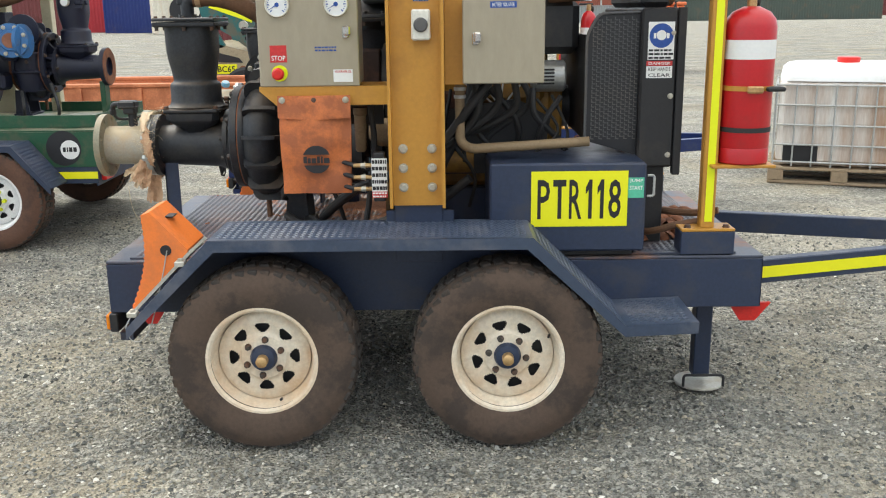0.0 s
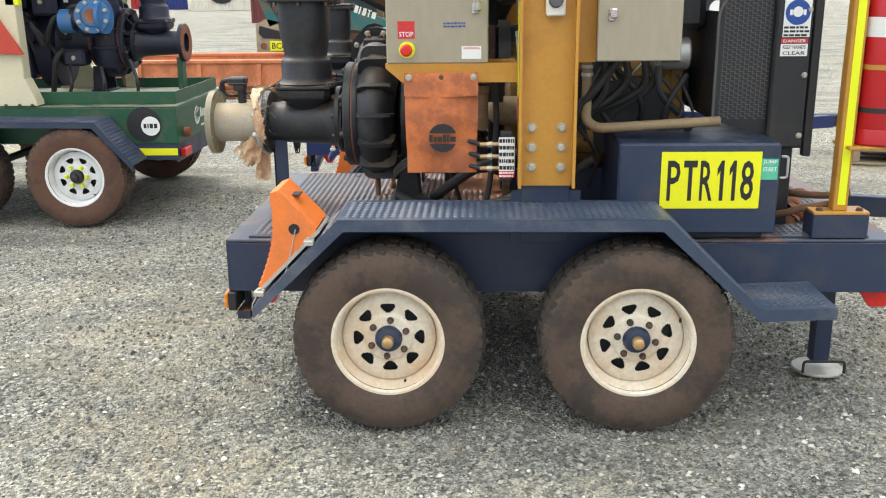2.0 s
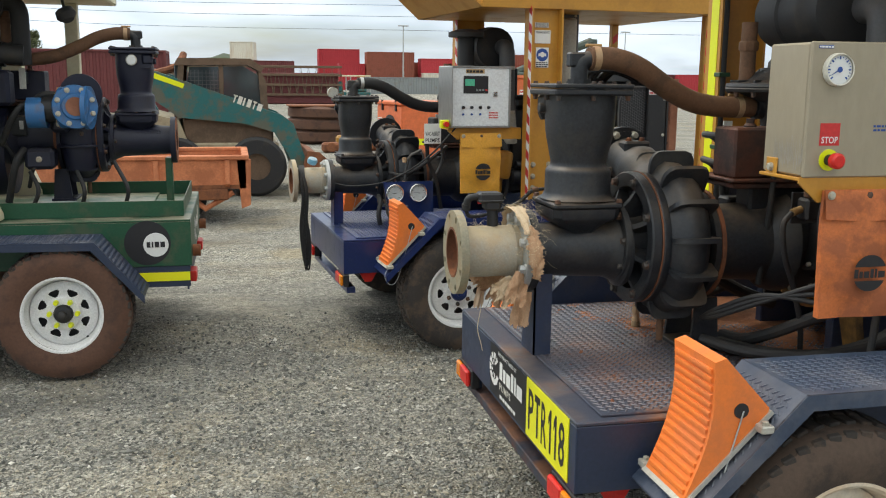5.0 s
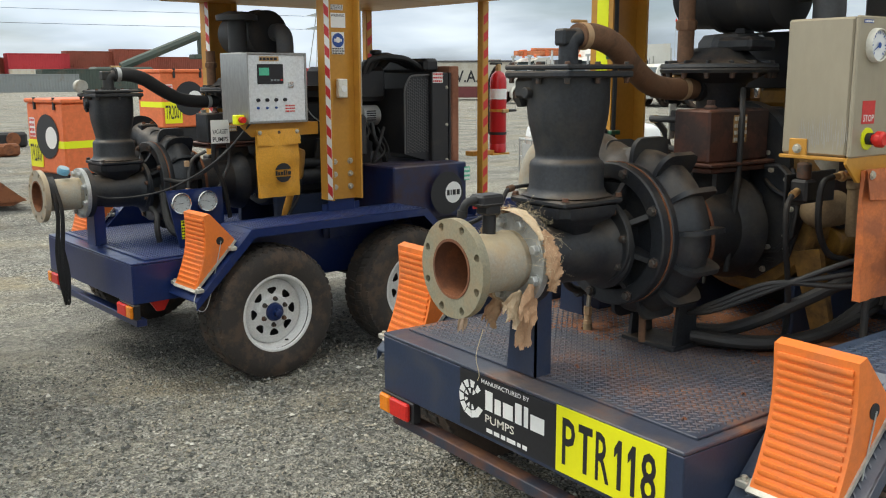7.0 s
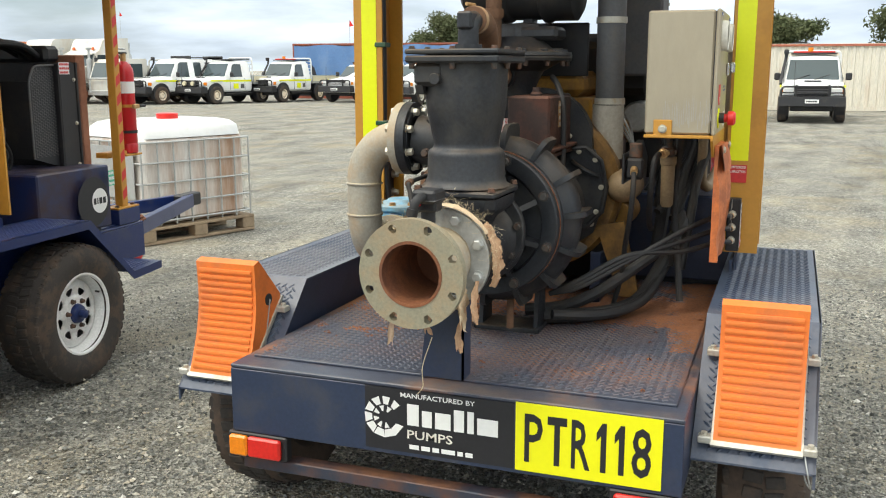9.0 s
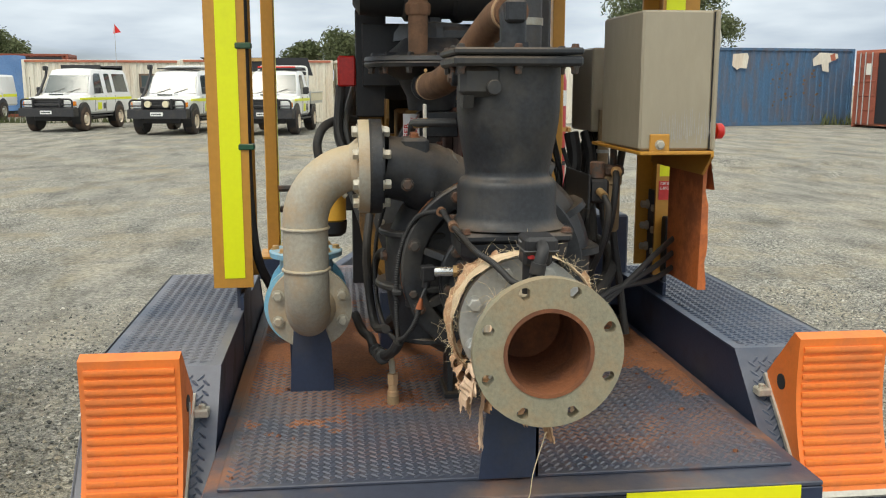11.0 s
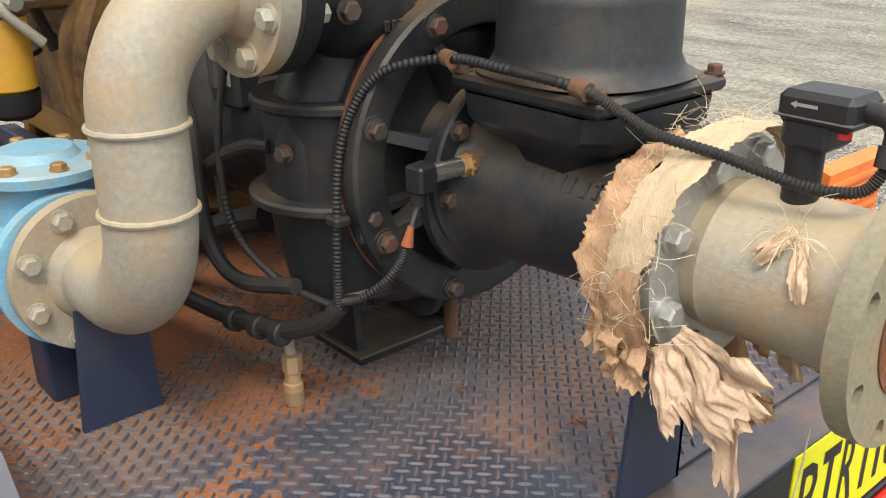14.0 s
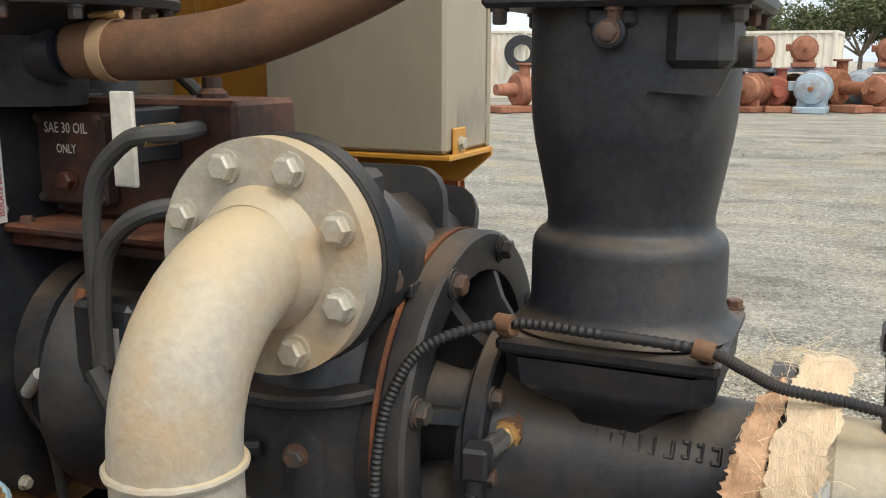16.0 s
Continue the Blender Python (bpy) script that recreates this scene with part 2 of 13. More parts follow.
M["wrap"] = material("torn_cream_wrapping_tape", (0.62, 0.49, 0.33), 0.6, grime=(0.46, 0.27, 0.14), amount=0.42, scale=12, bump=0.5, bump_scale=110, vary=0.16, edge=0.35, stretch=(6, 1, 1))
M["wrap_brown"] = material("brown_dry_wrapping", (0.46, 0.275, 0.155), 0.65, grime=(0.60, 0.43, 0.28), amount=0.45, scale=10, bump=0.5, bump_scale=70, vary=0.2, edge=0.35, stretch=(3, 3, 1))
M["wrap_peach"] = material("dry_peach_wrapping", (0.64, 0.46, 0.32), 0.55, grime=(0.48, 0.30, 0.18), amount=0.34, scale=14, bump=0.35, bump_scale=60, vary=0.14, edge=0.4, stretch=(2, 2, 1))
M["fibre"] = material("frayed_fibres", (0.70, 0.58, 0.38), 0.7)
M["fitting_tan"] = material("dusty_plated_fitting", (0.46, 0.31, 0.18), 0.5, metal=0.2, grime=(0.40, 0.17, 0.07), amount=0.4, scale=40, edge=0.3)
M["rust_navy"] = material("rust_edged_navy_paint", (0.030, 0.036, 0.055), 0.55, grime=(0.15, 0.060, 0.028), amount=0.5, scale=9, edge=0.3, top=(0.20, 0.09, 0.045), top_amount=0.5)
M["red_dust"] = material("drifted_red_dust", (0.30, 0.120, 0.052), 0.95, grime=(0.17, 0.085, 0.05), amount=0.45, scale=8, bump=0.6, bump_scale=300, vary=0.25, edge=0.3)
M["galv"] = material("galvanised_steel", (0.48, 0.49, 0.48), 0.4, metal=0.5, grime=(0.36, 0.33, 0.27), amount=0.25)
M["gauge"] = material("gauge_face", (0.78, 0.79, 0.78), 0.25, vary=0.02, bump=0)
M["chrome"] = material("chrome", (0.62, 0.62, 0.60), 0.2, metal=0.9)
M["exhaust"] = material("grey_sheet_guard", (0.085, 0.085, 0.088), 0.55, grime=(0.14, 0.12, 0.10), amount=0.3)
M["lagging"] = material("silver_exhaust_lagging", (0.40, 0.37, 0.31), 0.7, grime=(0.25, 0.2, 0.14), amount=0.3, bump=0.4)
M["grey_hose"] = material("grey_rubber_hose", (0.05, 0.05, 0.05), 0.55, grime=(0.10, 0.085, 0.065), amount=0.3, scale=12)
M["tan_hose"] = material("tan_rubber_hose", (0.27, 0.19, 0.105), 0.6, grime=(0.16, 0.11, 0.06), amount=0.3, scale=10)
M["scuff"] = material("grey_scuff", (0.36, 0.335, 0.29), 0.5, bump=0)
M["ground"] = None


# ---- building ----
class Shape:
    """Gathers vertices and faces of one mesh."""

    def __init__(self):
        self.v, self.f = [], []

    def add(self, verts, faces):
        k = len(self.v)
        self.v += [tuple(p) for p in verts]
        self.f += [tuple(k + i for i in q) for q in faces]
        return self

    def box(self, a, b, bevel=0.004, m=None):
        lo, hi = [min(p, q) for p, q in zip(a, b)], [max(p, q) for p, q in zip(a, b)]
        e = min(bevel, 0.45 * min(h - l for l, h in zip(lo, hi)))
        vs, idx = [], {}
        for sx in (0, 1):
            for sy in (0, 1):
                for sz in (0, 1):
                    c = [(hi if s else lo)[i] for i, s in enumerate((sx, sy, sz))]
                    d = [-e if s else e for s in (sx, sy, sz)]
                    for ax in range(3):
                        p = [c[i] + (0 if i == ax else d[i]) for i in range(3)]
                        idx[sx, sy, sz, ax] = len(vs)
                        vs.append(Vector(p))
        fs = []
        for ax in range(3):
            u, w = [(1, 2), (2, 0), (0, 1)][ax]
            for s in (0, 1):
                ring = []
                for cu, cw in ((0, 0), (1, 0), (1, 1), (0, 1)):
                    k = [0, 0, 0]
                    k[ax], k[u], k[w] = s, cu, cw
                    ring.append(idx[(*k, ax)])
                fs.append(ring if s else ring[::-1])
            for cu in (0, 1):
                for cw in (0, 1):
                    k0, k1 = [0, 0, 0], [0, 0, 0]
                    k0[u] = k1[u] = cu
                    k0[w] = k1[w] = cw
                    k1[ax] = 1
                    q = [idx[(*k0, u)], idx[(*k1, u)], idx[(*k1, w)], idx[(*k0, w)]]
                    fs.append(q if (cu == cw) else q[::-1])
        for key in [(x, y, z) for x in (0, 1) for y in (0, 1) for z in (0, 1)]:
            t = [idx[(*key, 0)], idx[(*key, 1)], idx[(*key, 2)]]
            fs.append(t if sum(key) % 2 else t[::-1])
        if m is not None:
            vs = [m @ p for p in vs]
        return self.add(vs, fs)

    def lathe(self, profile, origin, axis=(0, 0, 1), n=24, start=0.0, end=math.tau):
        """profile: (distance along the axis, radius) in order."""
        ax = Vector(axis).normalized()
        q = ax.to_track_quat("Z", "Y")
        u, w = q @ Vector((1, 0, 0)), q @ Vector((0, 1, 0))
        o, closed = Vector(origin), abs(end - start - math.tau) < 1e-6
        cols = n if closed else n + 1
        vs = []
        for h, r in profile:
            for k in range(cols):
                t = start + (end - start) * k / n
                vs.append(o + ax * h + (u * math.cos(t) + w * math.sin(t)) * max(r, 1e-5))
        fs = []
        for i in range(len(profile) - 1):
            for k in range(n):
                a, b = i * cols + k, i * cols + (k + 1) % cols
                fs.append((a, b, b + cols, a + cols))
        return self.add(vs, fs)

    def cyl(self, p0, p1, r0, r1=None, n=16, bevel=0.0):
        p0, p1 = Vector(p0), Vector(p1)
        r1 = r0 if r1 is None else r1
        L = (p1 - p0).length
        e = bevel
        prof = [(0, 0), (0, r0 - e), (e, r0), (L - e, r1), (L, r1 - e), (L, 0)] if e else [(0, 0), (0, r0), (L, r1), (L, 0)]
        return self.lathe(prof, p0, p1 - p0, n)

    def ring(self, p0, p1, r_in, r_out, n=32):
        p0, p1 = Vector(p0), Vector(p1)
        L = (p1 - p0).length
        return self.lathe([(0, r_in), (0, r_out), (L, r_out), (L, r_in), (0, r_in)], p0, p1 - p0, n)

    def tube(self, pts, r, n=10, caps=True, wave=0.0):
        """A round bar along points; r may be a list."""
        pts = [Vector(p) for p in pts]
        rs = list(r) if isinstance(r, (list, tuple)) else [r] * len(pts)
        keep = [0] + [i for i in range(1, len(pts)) if (pts[i] - pts[i - 1]).length > 1e-5]
        pts, rs = [pts[i] for i in keep], [rs[i] for i in keep]
        vs, up = [], None
        for i, p in enumerate(pts):
            d = (pts[min(i + 1, len(pts) - 1)] - pts[max(i - 1, 0)]).normalized()
            if up is None:
                up = d.orthogonal().normalized()
            up = (up - d * up.dot(d)).normalized()
            side = d.cross(up)
            rr = rs[i] * (1 + (wave if i % 2 else 0))
            vs += [p + (up * math.cos(math.tau * k / n) + side * math.sin(math.tau * k / n)) * rr for k in range(n)]
        fs = [(i * n + k, i * n + (k + 1) % n, (i + 1) * n + (k + 1) % n, (i + 1) * n + k) for i in range(len(pts) - 1) for k in range(n)]
        if caps:
            fs += [tuple(range(n))[::-1], tuple((len(pts) - 1) * n + k for k in range(n))]
        return self.add(vs, fs)

    def prism(self, poly, lo, hi, plane="xz", bevel=0.0):
        """A flat outline pushed from lo to hi along the axis that its plane leaves out."""
        def at(p, h):
            return {"xz": (p[0], h, p[1]), "xy": (p[0], p[1], h), "yz": (h, p[0], p[1])}[plane]
        n = len(poly)
        vs = [at(p, lo) for p in poly] + [at(p, hi) for p in poly]
        fs = [tuple(range(n)), tuple(range(n, 2 * n))[::-1]] + [(i, n + i, n + (i + 1) % n, (i + 1) % n) for i in range(n)]
        return self.add(vs, fs)

    def hexbolt(self, p, axis, r=0.012, h=0.009):
        a = Vector(axis).normalized()
        p = Vector(p)
        self.cyl(p, p + a * h * 0.25, r * 1.25, n=12)
        return self.lathe([(h * 0.2, 0), (h * 0.2, r), (h, r), (h * 1.15, r * 0.8), (h * 1.15, 0)], p, a, 6)

    def moved(self, m):
        self.v = [tuple(m @ Vector(p)) for p in self.v]
        return self

    def mesh(self, name, mat, sharp=35):
        me = bpy.data.meshes.new(name)
        me.from_pydata(self.v, [], self.f)
        bm = bmesh.new()
        bm.from_mesh(me)
        bmesh.ops.remove_doubles(bm, verts=bm.verts, dist=2e-5)
        bmesh.ops.recalc_face_normals(bm, faces=bm.faces)
        bm.to_mesh(me)
        bm.free()
        me.polygons.foreach_set("use_smooth", [True] * len(me.polygons))
        me.set_sharp_from_angle(angle=radians(sharp))
        me.materials.append(mat)
        return me


def quick_mesh(name, verts, faces, mat, smooth=False):
    me = bpy.data.meshes.new(name)
    me.from_pydata(verts, [], faces)
    if smooth:
        me.polygons.foreach_set("use_smooth", [True] * len(me.polygons))
    me.materials.append(mat)
    return me


def thing(name, base, label, category, frame_of=None, group="", kind=""):
    """The Empty at a thing's base. frame_of: the pose of the trailer (or place) in whose metres its parts are given."""
    ob = new(name)
    ob.empty_display_size = 0.1
    ob.matrix_world = (frame_of or Matrix()) @ Matrix.Translation(base)
    ob["local_base"] = tuple(base)
    return tagged(ob, label, category, group, kind)


def part(name, shape, mat, parent, label="", sharp=35):
    """One mesh under a thing or under a part, its shape given in the metres of the thing's frame."""
    me = shape.mesh(name, mat, sharp)
    top = parent if parent.parent is None else (parent.parent if parent.parent.parent is None else parent.parent.parent)
    me.transform(Matrix.Translation(-Vector(top["local_base"])))
    ob = new(name, me)
    ob.parent = parent
    return tagged(ob, label)


def single(name, shape, mat, label, category, frame_of=None, group="", kind="", sharp=35):
    """A thing of one mesh."""
    ob = new(name, shape.mesh(name, mat, sharp))
    if frame_of is not None:
        ob.matrix_world = frame_of
    return tagged(ob, label, category, group, kind)


def bend(points, radius, steps=6):
    """Points along a line with rounded corners."""
    pts = [Vector(p) for p in points]
    out = [pts[0]]
    for a, b, c in zip(pts, pts[1:], pts[2:]):
        d0, d1 = (a - b), (c - b)
        r = min(radius, d0.length * 0.49, d1.length * 0.49)
        s, e = b + d0.normalized() * r, b + d1.normalized() * r
        for k in range(steps + 1):
            t = k / steps
            out.append(s * (1 - t) ** 2 + b * 2 * t * (1 - t) + e * t * t)
    return out + [pts[-1]]


def spline(points, steps=8):
    """A smooth line through points."""
    p = [Vector(q) for q in points]
    p = [p[0] * 2 - p[1]] + p + [p[-1] * 2 - p[-2]]
    out = []
    for a, b, c, d in zip(p, p[1:], p[2:], p[3:]):
        for k in range(steps):
            t = k / steps
            out.append(0.5 * (2 * b + (c - a) * t + (2 * a - 5 * b + 4 * c - d) * t * t + (3 * b - a - 3 * c + d) * t ** 3))
    return out + [p[-2]]


GLYPHS = {}


def lettering(text):
    """Outlines of a line of text as (vertices, faces), 1 high from 0."""
    if text not in GLYPHS:
        cu = bpy.data.curves.new("text", "FONT")
        cu.body, cu.resolution_u, cu.offset = text, 2, 0.012
        ob = bpy.data.objects.new("text", cu)
        scene.collection.objects.link(ob)
        me = bpy.data.meshes.new_from_object(ob.evaluated_get(bpy.context.evaluated_depsgraph_get()))
        vs = [tuple(v.co) for v in me.vertices]
        fs = [tuple(p.vertices) for p in me.polygons]
        bpy.data.objects.remove(ob)
        bpy.data.meshes.remove(me)
        xs, ys = [v[0] for v in vs], [v[1] for v in vs]
        w, h = max(xs) - min(xs), max(ys) - min(ys)
        GLYPHS[text] = [((v[0] - min(xs)) / w, (v[1] - min(ys)) / h) for v in vs], fs
    return GLYPHS[text]


def write(shape, text, origin, right, up, out=0.002):
    """Lays text into the box that starts at origin (lower left) and spans the vectors right and up."""
    vs, fs = lettering(text)
    o, r, u = Vector(origin), Vector(right), Vector(up)
    nrm = r.cross(u).normalized() * out
    shape.add([o + r * x + u * y + nrm for x, y in vs], fs)
    return shape


def bars(shape, origin, right, up, rows, out=0.002, seed=1):
    """Plain bars in place of writing that cannot be read."""
    rnd = random.Random(seed)
    o, r, u = Vector(origin), Vector(right), Vector(up)
    nrm = r.cross(u).normalized() * out
    for k in range(rows):
        y0, y1 = (k + 0.2) / rows, (k + 0.75) / rows
        x = 0.03
        while x < 0.9:
            w = rnd.uniform(0.08, 0.22)
            x1 = min(x + w, 0.97)
            shape.add([o + r * x + u * y0 + nrm, o + r * x1 + u * y0 + nrm, o + r * x1 + u * y1 + nrm, o + r * x + u * y1 + nrm], [(0, 1, 2, 3)])
            x = x1 + 0.035
    return shape


def disc(shape, centre, normal, r, n=28, out=0.0, r_in=0.0):
    c, a = Vector(centre), Vector(normal).normalized()
    if r_in:
        return shape.lathe([(out, r_in), (out, r)], c, a, n)
    return shape.lathe([(out, 0), (out, r)], c, a, n)


def panel(shape, origin, right, up, thick=0.002):
    """A thin plate with its back at origin."""
    o, r, u = Vector(origin), Vector(right), Vector(up)
    nrm = r.cross(u).normalized() * thick
    q = [o, o + r, o + r + u, o + u]
    return shape.add(q + [p + nrm for p in q], [(0, 3, 2, 1), (4, 5, 6, 7), (0, 1, 5, 4), (1, 2, 6, 5), (2, 3, 7, 6), (3, 0, 4, 7)])


def tread_bars(x0, x1, y0, y1, z, pitch=0.0185, m=None):
    """Raised lozenges of chequer plate: a square net turned by 45 degrees, on which every second bar lies across, as vertices and faces."""
    vs, fs = [], []
    q, cx0, cy0 = math.sqrt(0.5), (x0 + x1) / 2, (y0 + y1) / 2
    reach = int(((x1 - x0) + (y1 - y0)) / 2 / pitch / 1.41) + 2
    a, b, h = pitch * 0.70, pitch * 0.20, 0.0024
    loop = ((-a, 0, 0), (-a * 0.5, -b, 0), (a * 0.5, -b, 0), (a, 0, 0), (a * 0.5, b, 0), (-a * 0.5, b, 0), (-a * 0.55, 0, h), (a * 0.55, 0, h))
    for i in range(-reach, reach + 1):
        for j in range(-reach, reach + 1):
            cx, cy = cx0 + (i - j) * pitch * q, cy0 + (i + j) * pitch * q
            if not (x0 + a < cx < x1 - a and y0 + a < cy < y1 - a):
                continue
            c, s = (q, q) if (i + j) % 2 else (-q, q)
            k = len(vs)
            for dx, dy, dz in loop:
                vs.append((cx + dx * c - dy * s, cy + dx * s + dy * c, z + dz))
            fs += [(k, k + 1, k + 6), (k + 1, k + 2, k + 7, k + 6), (k + 2, k + 3, k + 7), (k + 3, k + 4, k + 7), (k + 4, k + 5, k + 6, k + 7), (k + 5, k, k + 6)]
    return ([m @ Vector(v) for v in vs] if m is not None else vs), fs


# ---- ground ----
def ground_material():
    m = bpy.data.materials.new("crushed_grey_gravel")
    m.use_nodes = True
    nt = m.node_tree
    n, link = nt.nodes.new, nt.links.new
    bsdf = nt.nodes["Principled BSDF"]
    bsdf.inputs["Roughness"].default_value = 0.92
    bsdf.inputs["Specular IOR Level"].default_value = 0.25
    geo = n("ShaderNodeNewGeometry")
    pos = geo.outputs["Position"]

    def tex(kind, scale, detail=6.0, stretch=None):
        t = n(kind)
        t.inputs["Scale"].default_value = scale
        src = pos
        if stretch:
            mp = n("ShaderNodeMapping")
            mp.inputs["Scale"].default_value = stretch
            link(pos, mp.inputs["Vector"])
            src = mp.outputs["Vector"]
        if kind == "ShaderNodeTexNoise":
            t.inputs["Detail"].default_value, t.inputs["Roughness"].default_value = detail, 0.65
        link(src, t.inputs["Vector"])
        return t

    def ramp(src, stops):
        r = n("ShaderNodeValToRGB")
        e = r.color_ramp.elements
        while len(e) < len(stops):
            e.new(0.5)
        for k, (p, c) in zip(e, stops):
            k.position, k.color = p, (*c, 1)
        link(src, r.inputs["Fac"])
        return r.outputs["Color"]

    def mix(fac, a, b, mode="MIX"):
        x = n("ShaderNodeMix")
        x.data_type, x.blend_type = "RGBA", mode
        link(fac, x.inputs["Factor"]) if not isinstance(fac, float) else setattr(x.inputs["Factor"], "default_value", fac)
        link(a, x.inputs["A"])
        link(b, x.inputs["B"])
        return x.outputs["Result"]

    chips, grit = tex("ShaderNodeTexVoronoi", 78.0), tex("ShaderNodeTexVoronoi", 165.0)
    stone = ramp(chips.outputs["Color"], [(0.25, (0.07, 0.072, 0.066)), (0.5, (0.25, 0.25, 0.225)), (0.75, (0.60, 0.585, 0.53))])
    fines = ramp(grit.outputs["Color"], [(0.25, (0.10, 0.098, 0.086)), (0.5, (0.27, 0.26, 0.225)), (0.75, (0.56, 0.535, 0.455))])
    gravel = mix(ramp(tex("ShaderNodeTexNoise", 5.0, 8.0).outputs["Fac"], [(0.42, (0, 0, 0)), (0.62, (0.85, 0.85, 0.85))]), stone, fines)
    ochre = ramp(tex("ShaderNodeTexNoise", 170.0, 4.0).outputs["Fac"], [(0.3, (0.24, 0.20, 0.135)), (0.7, (0.46, 0.40, 0.28))])
    patches = ramp(tex("ShaderNodeTexNoise", 0.85, 9.0).outputs["Fac"], [(0.49, (0, 0, 0)), (0.62, (0.75, 0.75, 0.75))])
    near = mix(patches, gravel, ochre)
    pale = ramp(tex("ShaderNodeTexNoise", 2.0, 10.0, (0.35, 1.0, 1.0)).outputs["Fac"], [(0.34, (0.18, 0.175, 0.15)), (0.5, (0.32, 0.31, 0.275)), (0.66, (0.46, 0.435, 0.37))])
    wheel = ramp(tex("ShaderNodeTexNoise", 0.22, 8.0, (0.25, 1.0, 1.0)).outputs["Fac"], [(0.40, (0, 0, 0)), (0.62, (0.8, 0.8, 0.8))])
    clump = ramp(tex("ShaderNodeTexNoise", 24.0, 5.0).outputs["Fac"], [(0.30, (0.55, 0.55, 0.55)), (0.5, (1, 1, 1)), (0.72, (1.38, 1.36, 1.31))])
    track = ramp(tex("ShaderNodeTexNoise", 1.4, 6.0, (0.5, 1.0, 1.0)).outputs["Fac"], [(0.34, (0.66, 0.67, 0.68)), (0.5, (1, 1, 1)), (0.72, (1.22, 1.19, 1.12))])
    far = mix(1.0, mix(1.0, mix(wheel, near, pale), clump, "MULTIPLY"), track, "MULTIPLY")
    link(far, bsdf.inputs["Base Color"])
    b = n("ShaderNodeBump")
    b.inputs["Strength"].default_value, b.inputs["Distance"].default_value = 1.0, 0.02
    link(chips.outputs["Distance"], b.inputs["Height"])
    b2 = n("ShaderNodeBump")
    b2.inputs["Strength"].default_value, b2.inputs["Distance"].default_value = 0.5, 0.05
    link(tex("ShaderNodeTexNoise", 7.0, 10.0).outputs["Fac"], b2.inputs["Height"])
    link(b.outputs["Normal"], b2.inputs["Normal"])
    link(b2.outputs["Normal"], bsdf.inputs["Normal"])
    return m


M["ground"] = ground_material()


def build_ground():
    """One sheet, finer near the trailers, with shallow unevenness."""
    def steps(inner, cell, reach):
        a = list(np.arange(-inner, inner + cell / 2, cell))
        d, x = cell, inner
        while x < reach:
            d *= 1.35
            x += d
            a = [-x] + a + [x]
        return a
    xs, ys = steps(9.0, 0.15, 1800.0), [y + 4.0 for y in steps(9.0, 0.15, 1800.0)]
    vs, fs = [], []
    for y in ys:
        for x in xs:
            z = 0.012 * noise.noise((x * 0.9, y * 0.9, 0)) + 0.006 * noise.noise((x * 3.1, y * 3.1, 4)) if abs(x) < 60 and abs(y) < 60 else 0.0
            dip = 0.033 * math.exp(-((x + 0.3) / 1.9) ** 4 - ((y - 7.45) / 1.35) ** 4)  # the blue trailer stands in a shallow hollow
            vs.append((x, y, z - 0.008 - dip))
    w = len(xs)
    for j in range(len(ys) - 1):
        for i in range(w - 1):
            fs.append((j * w + i, j * w + i + 1, (j + 1) * w + i + 1, (j + 1) * w + i))
    ob = new("ground", quick_mesh("ground", vs, fs, M["ground"], True))
    tagged(ob, "compacted grey gravel yard with pale ochre dusty patches", "ground", kind="structure")


build_ground()


def chip_material():
    m = bpy.data.materials.new("loose_stone_chips")
    m.use_nodes = True
    nt = m.node_tree
    geo, r = nt.nodes.new("ShaderNodeNewGeometry"), nt.nodes.new("ShaderNodeValToRGB")
    e = r.color_ramp.elements
    e[0].color, e[1].color = (0.06, 0.062, 0.058, 1), (0.68, 0.665, 0.61, 1)
    k = e.new(0.6)
    k.color = (0.27, 0.27, 0.245, 1)
    k = e.new(0.92)
    k.color = (0.40, 0.36, 0.28, 1)
    nt.links.new(geo.outputs["Random Per Island"], r.inputs["Fac"])
    nt.links.new(r.outputs["Color"], nt.nodes["Principled BSDF"].inputs["Base Color"])
    nt.nodes["Principled BSDF"].inputs["Roughness"].default_value = 0.9
    return m


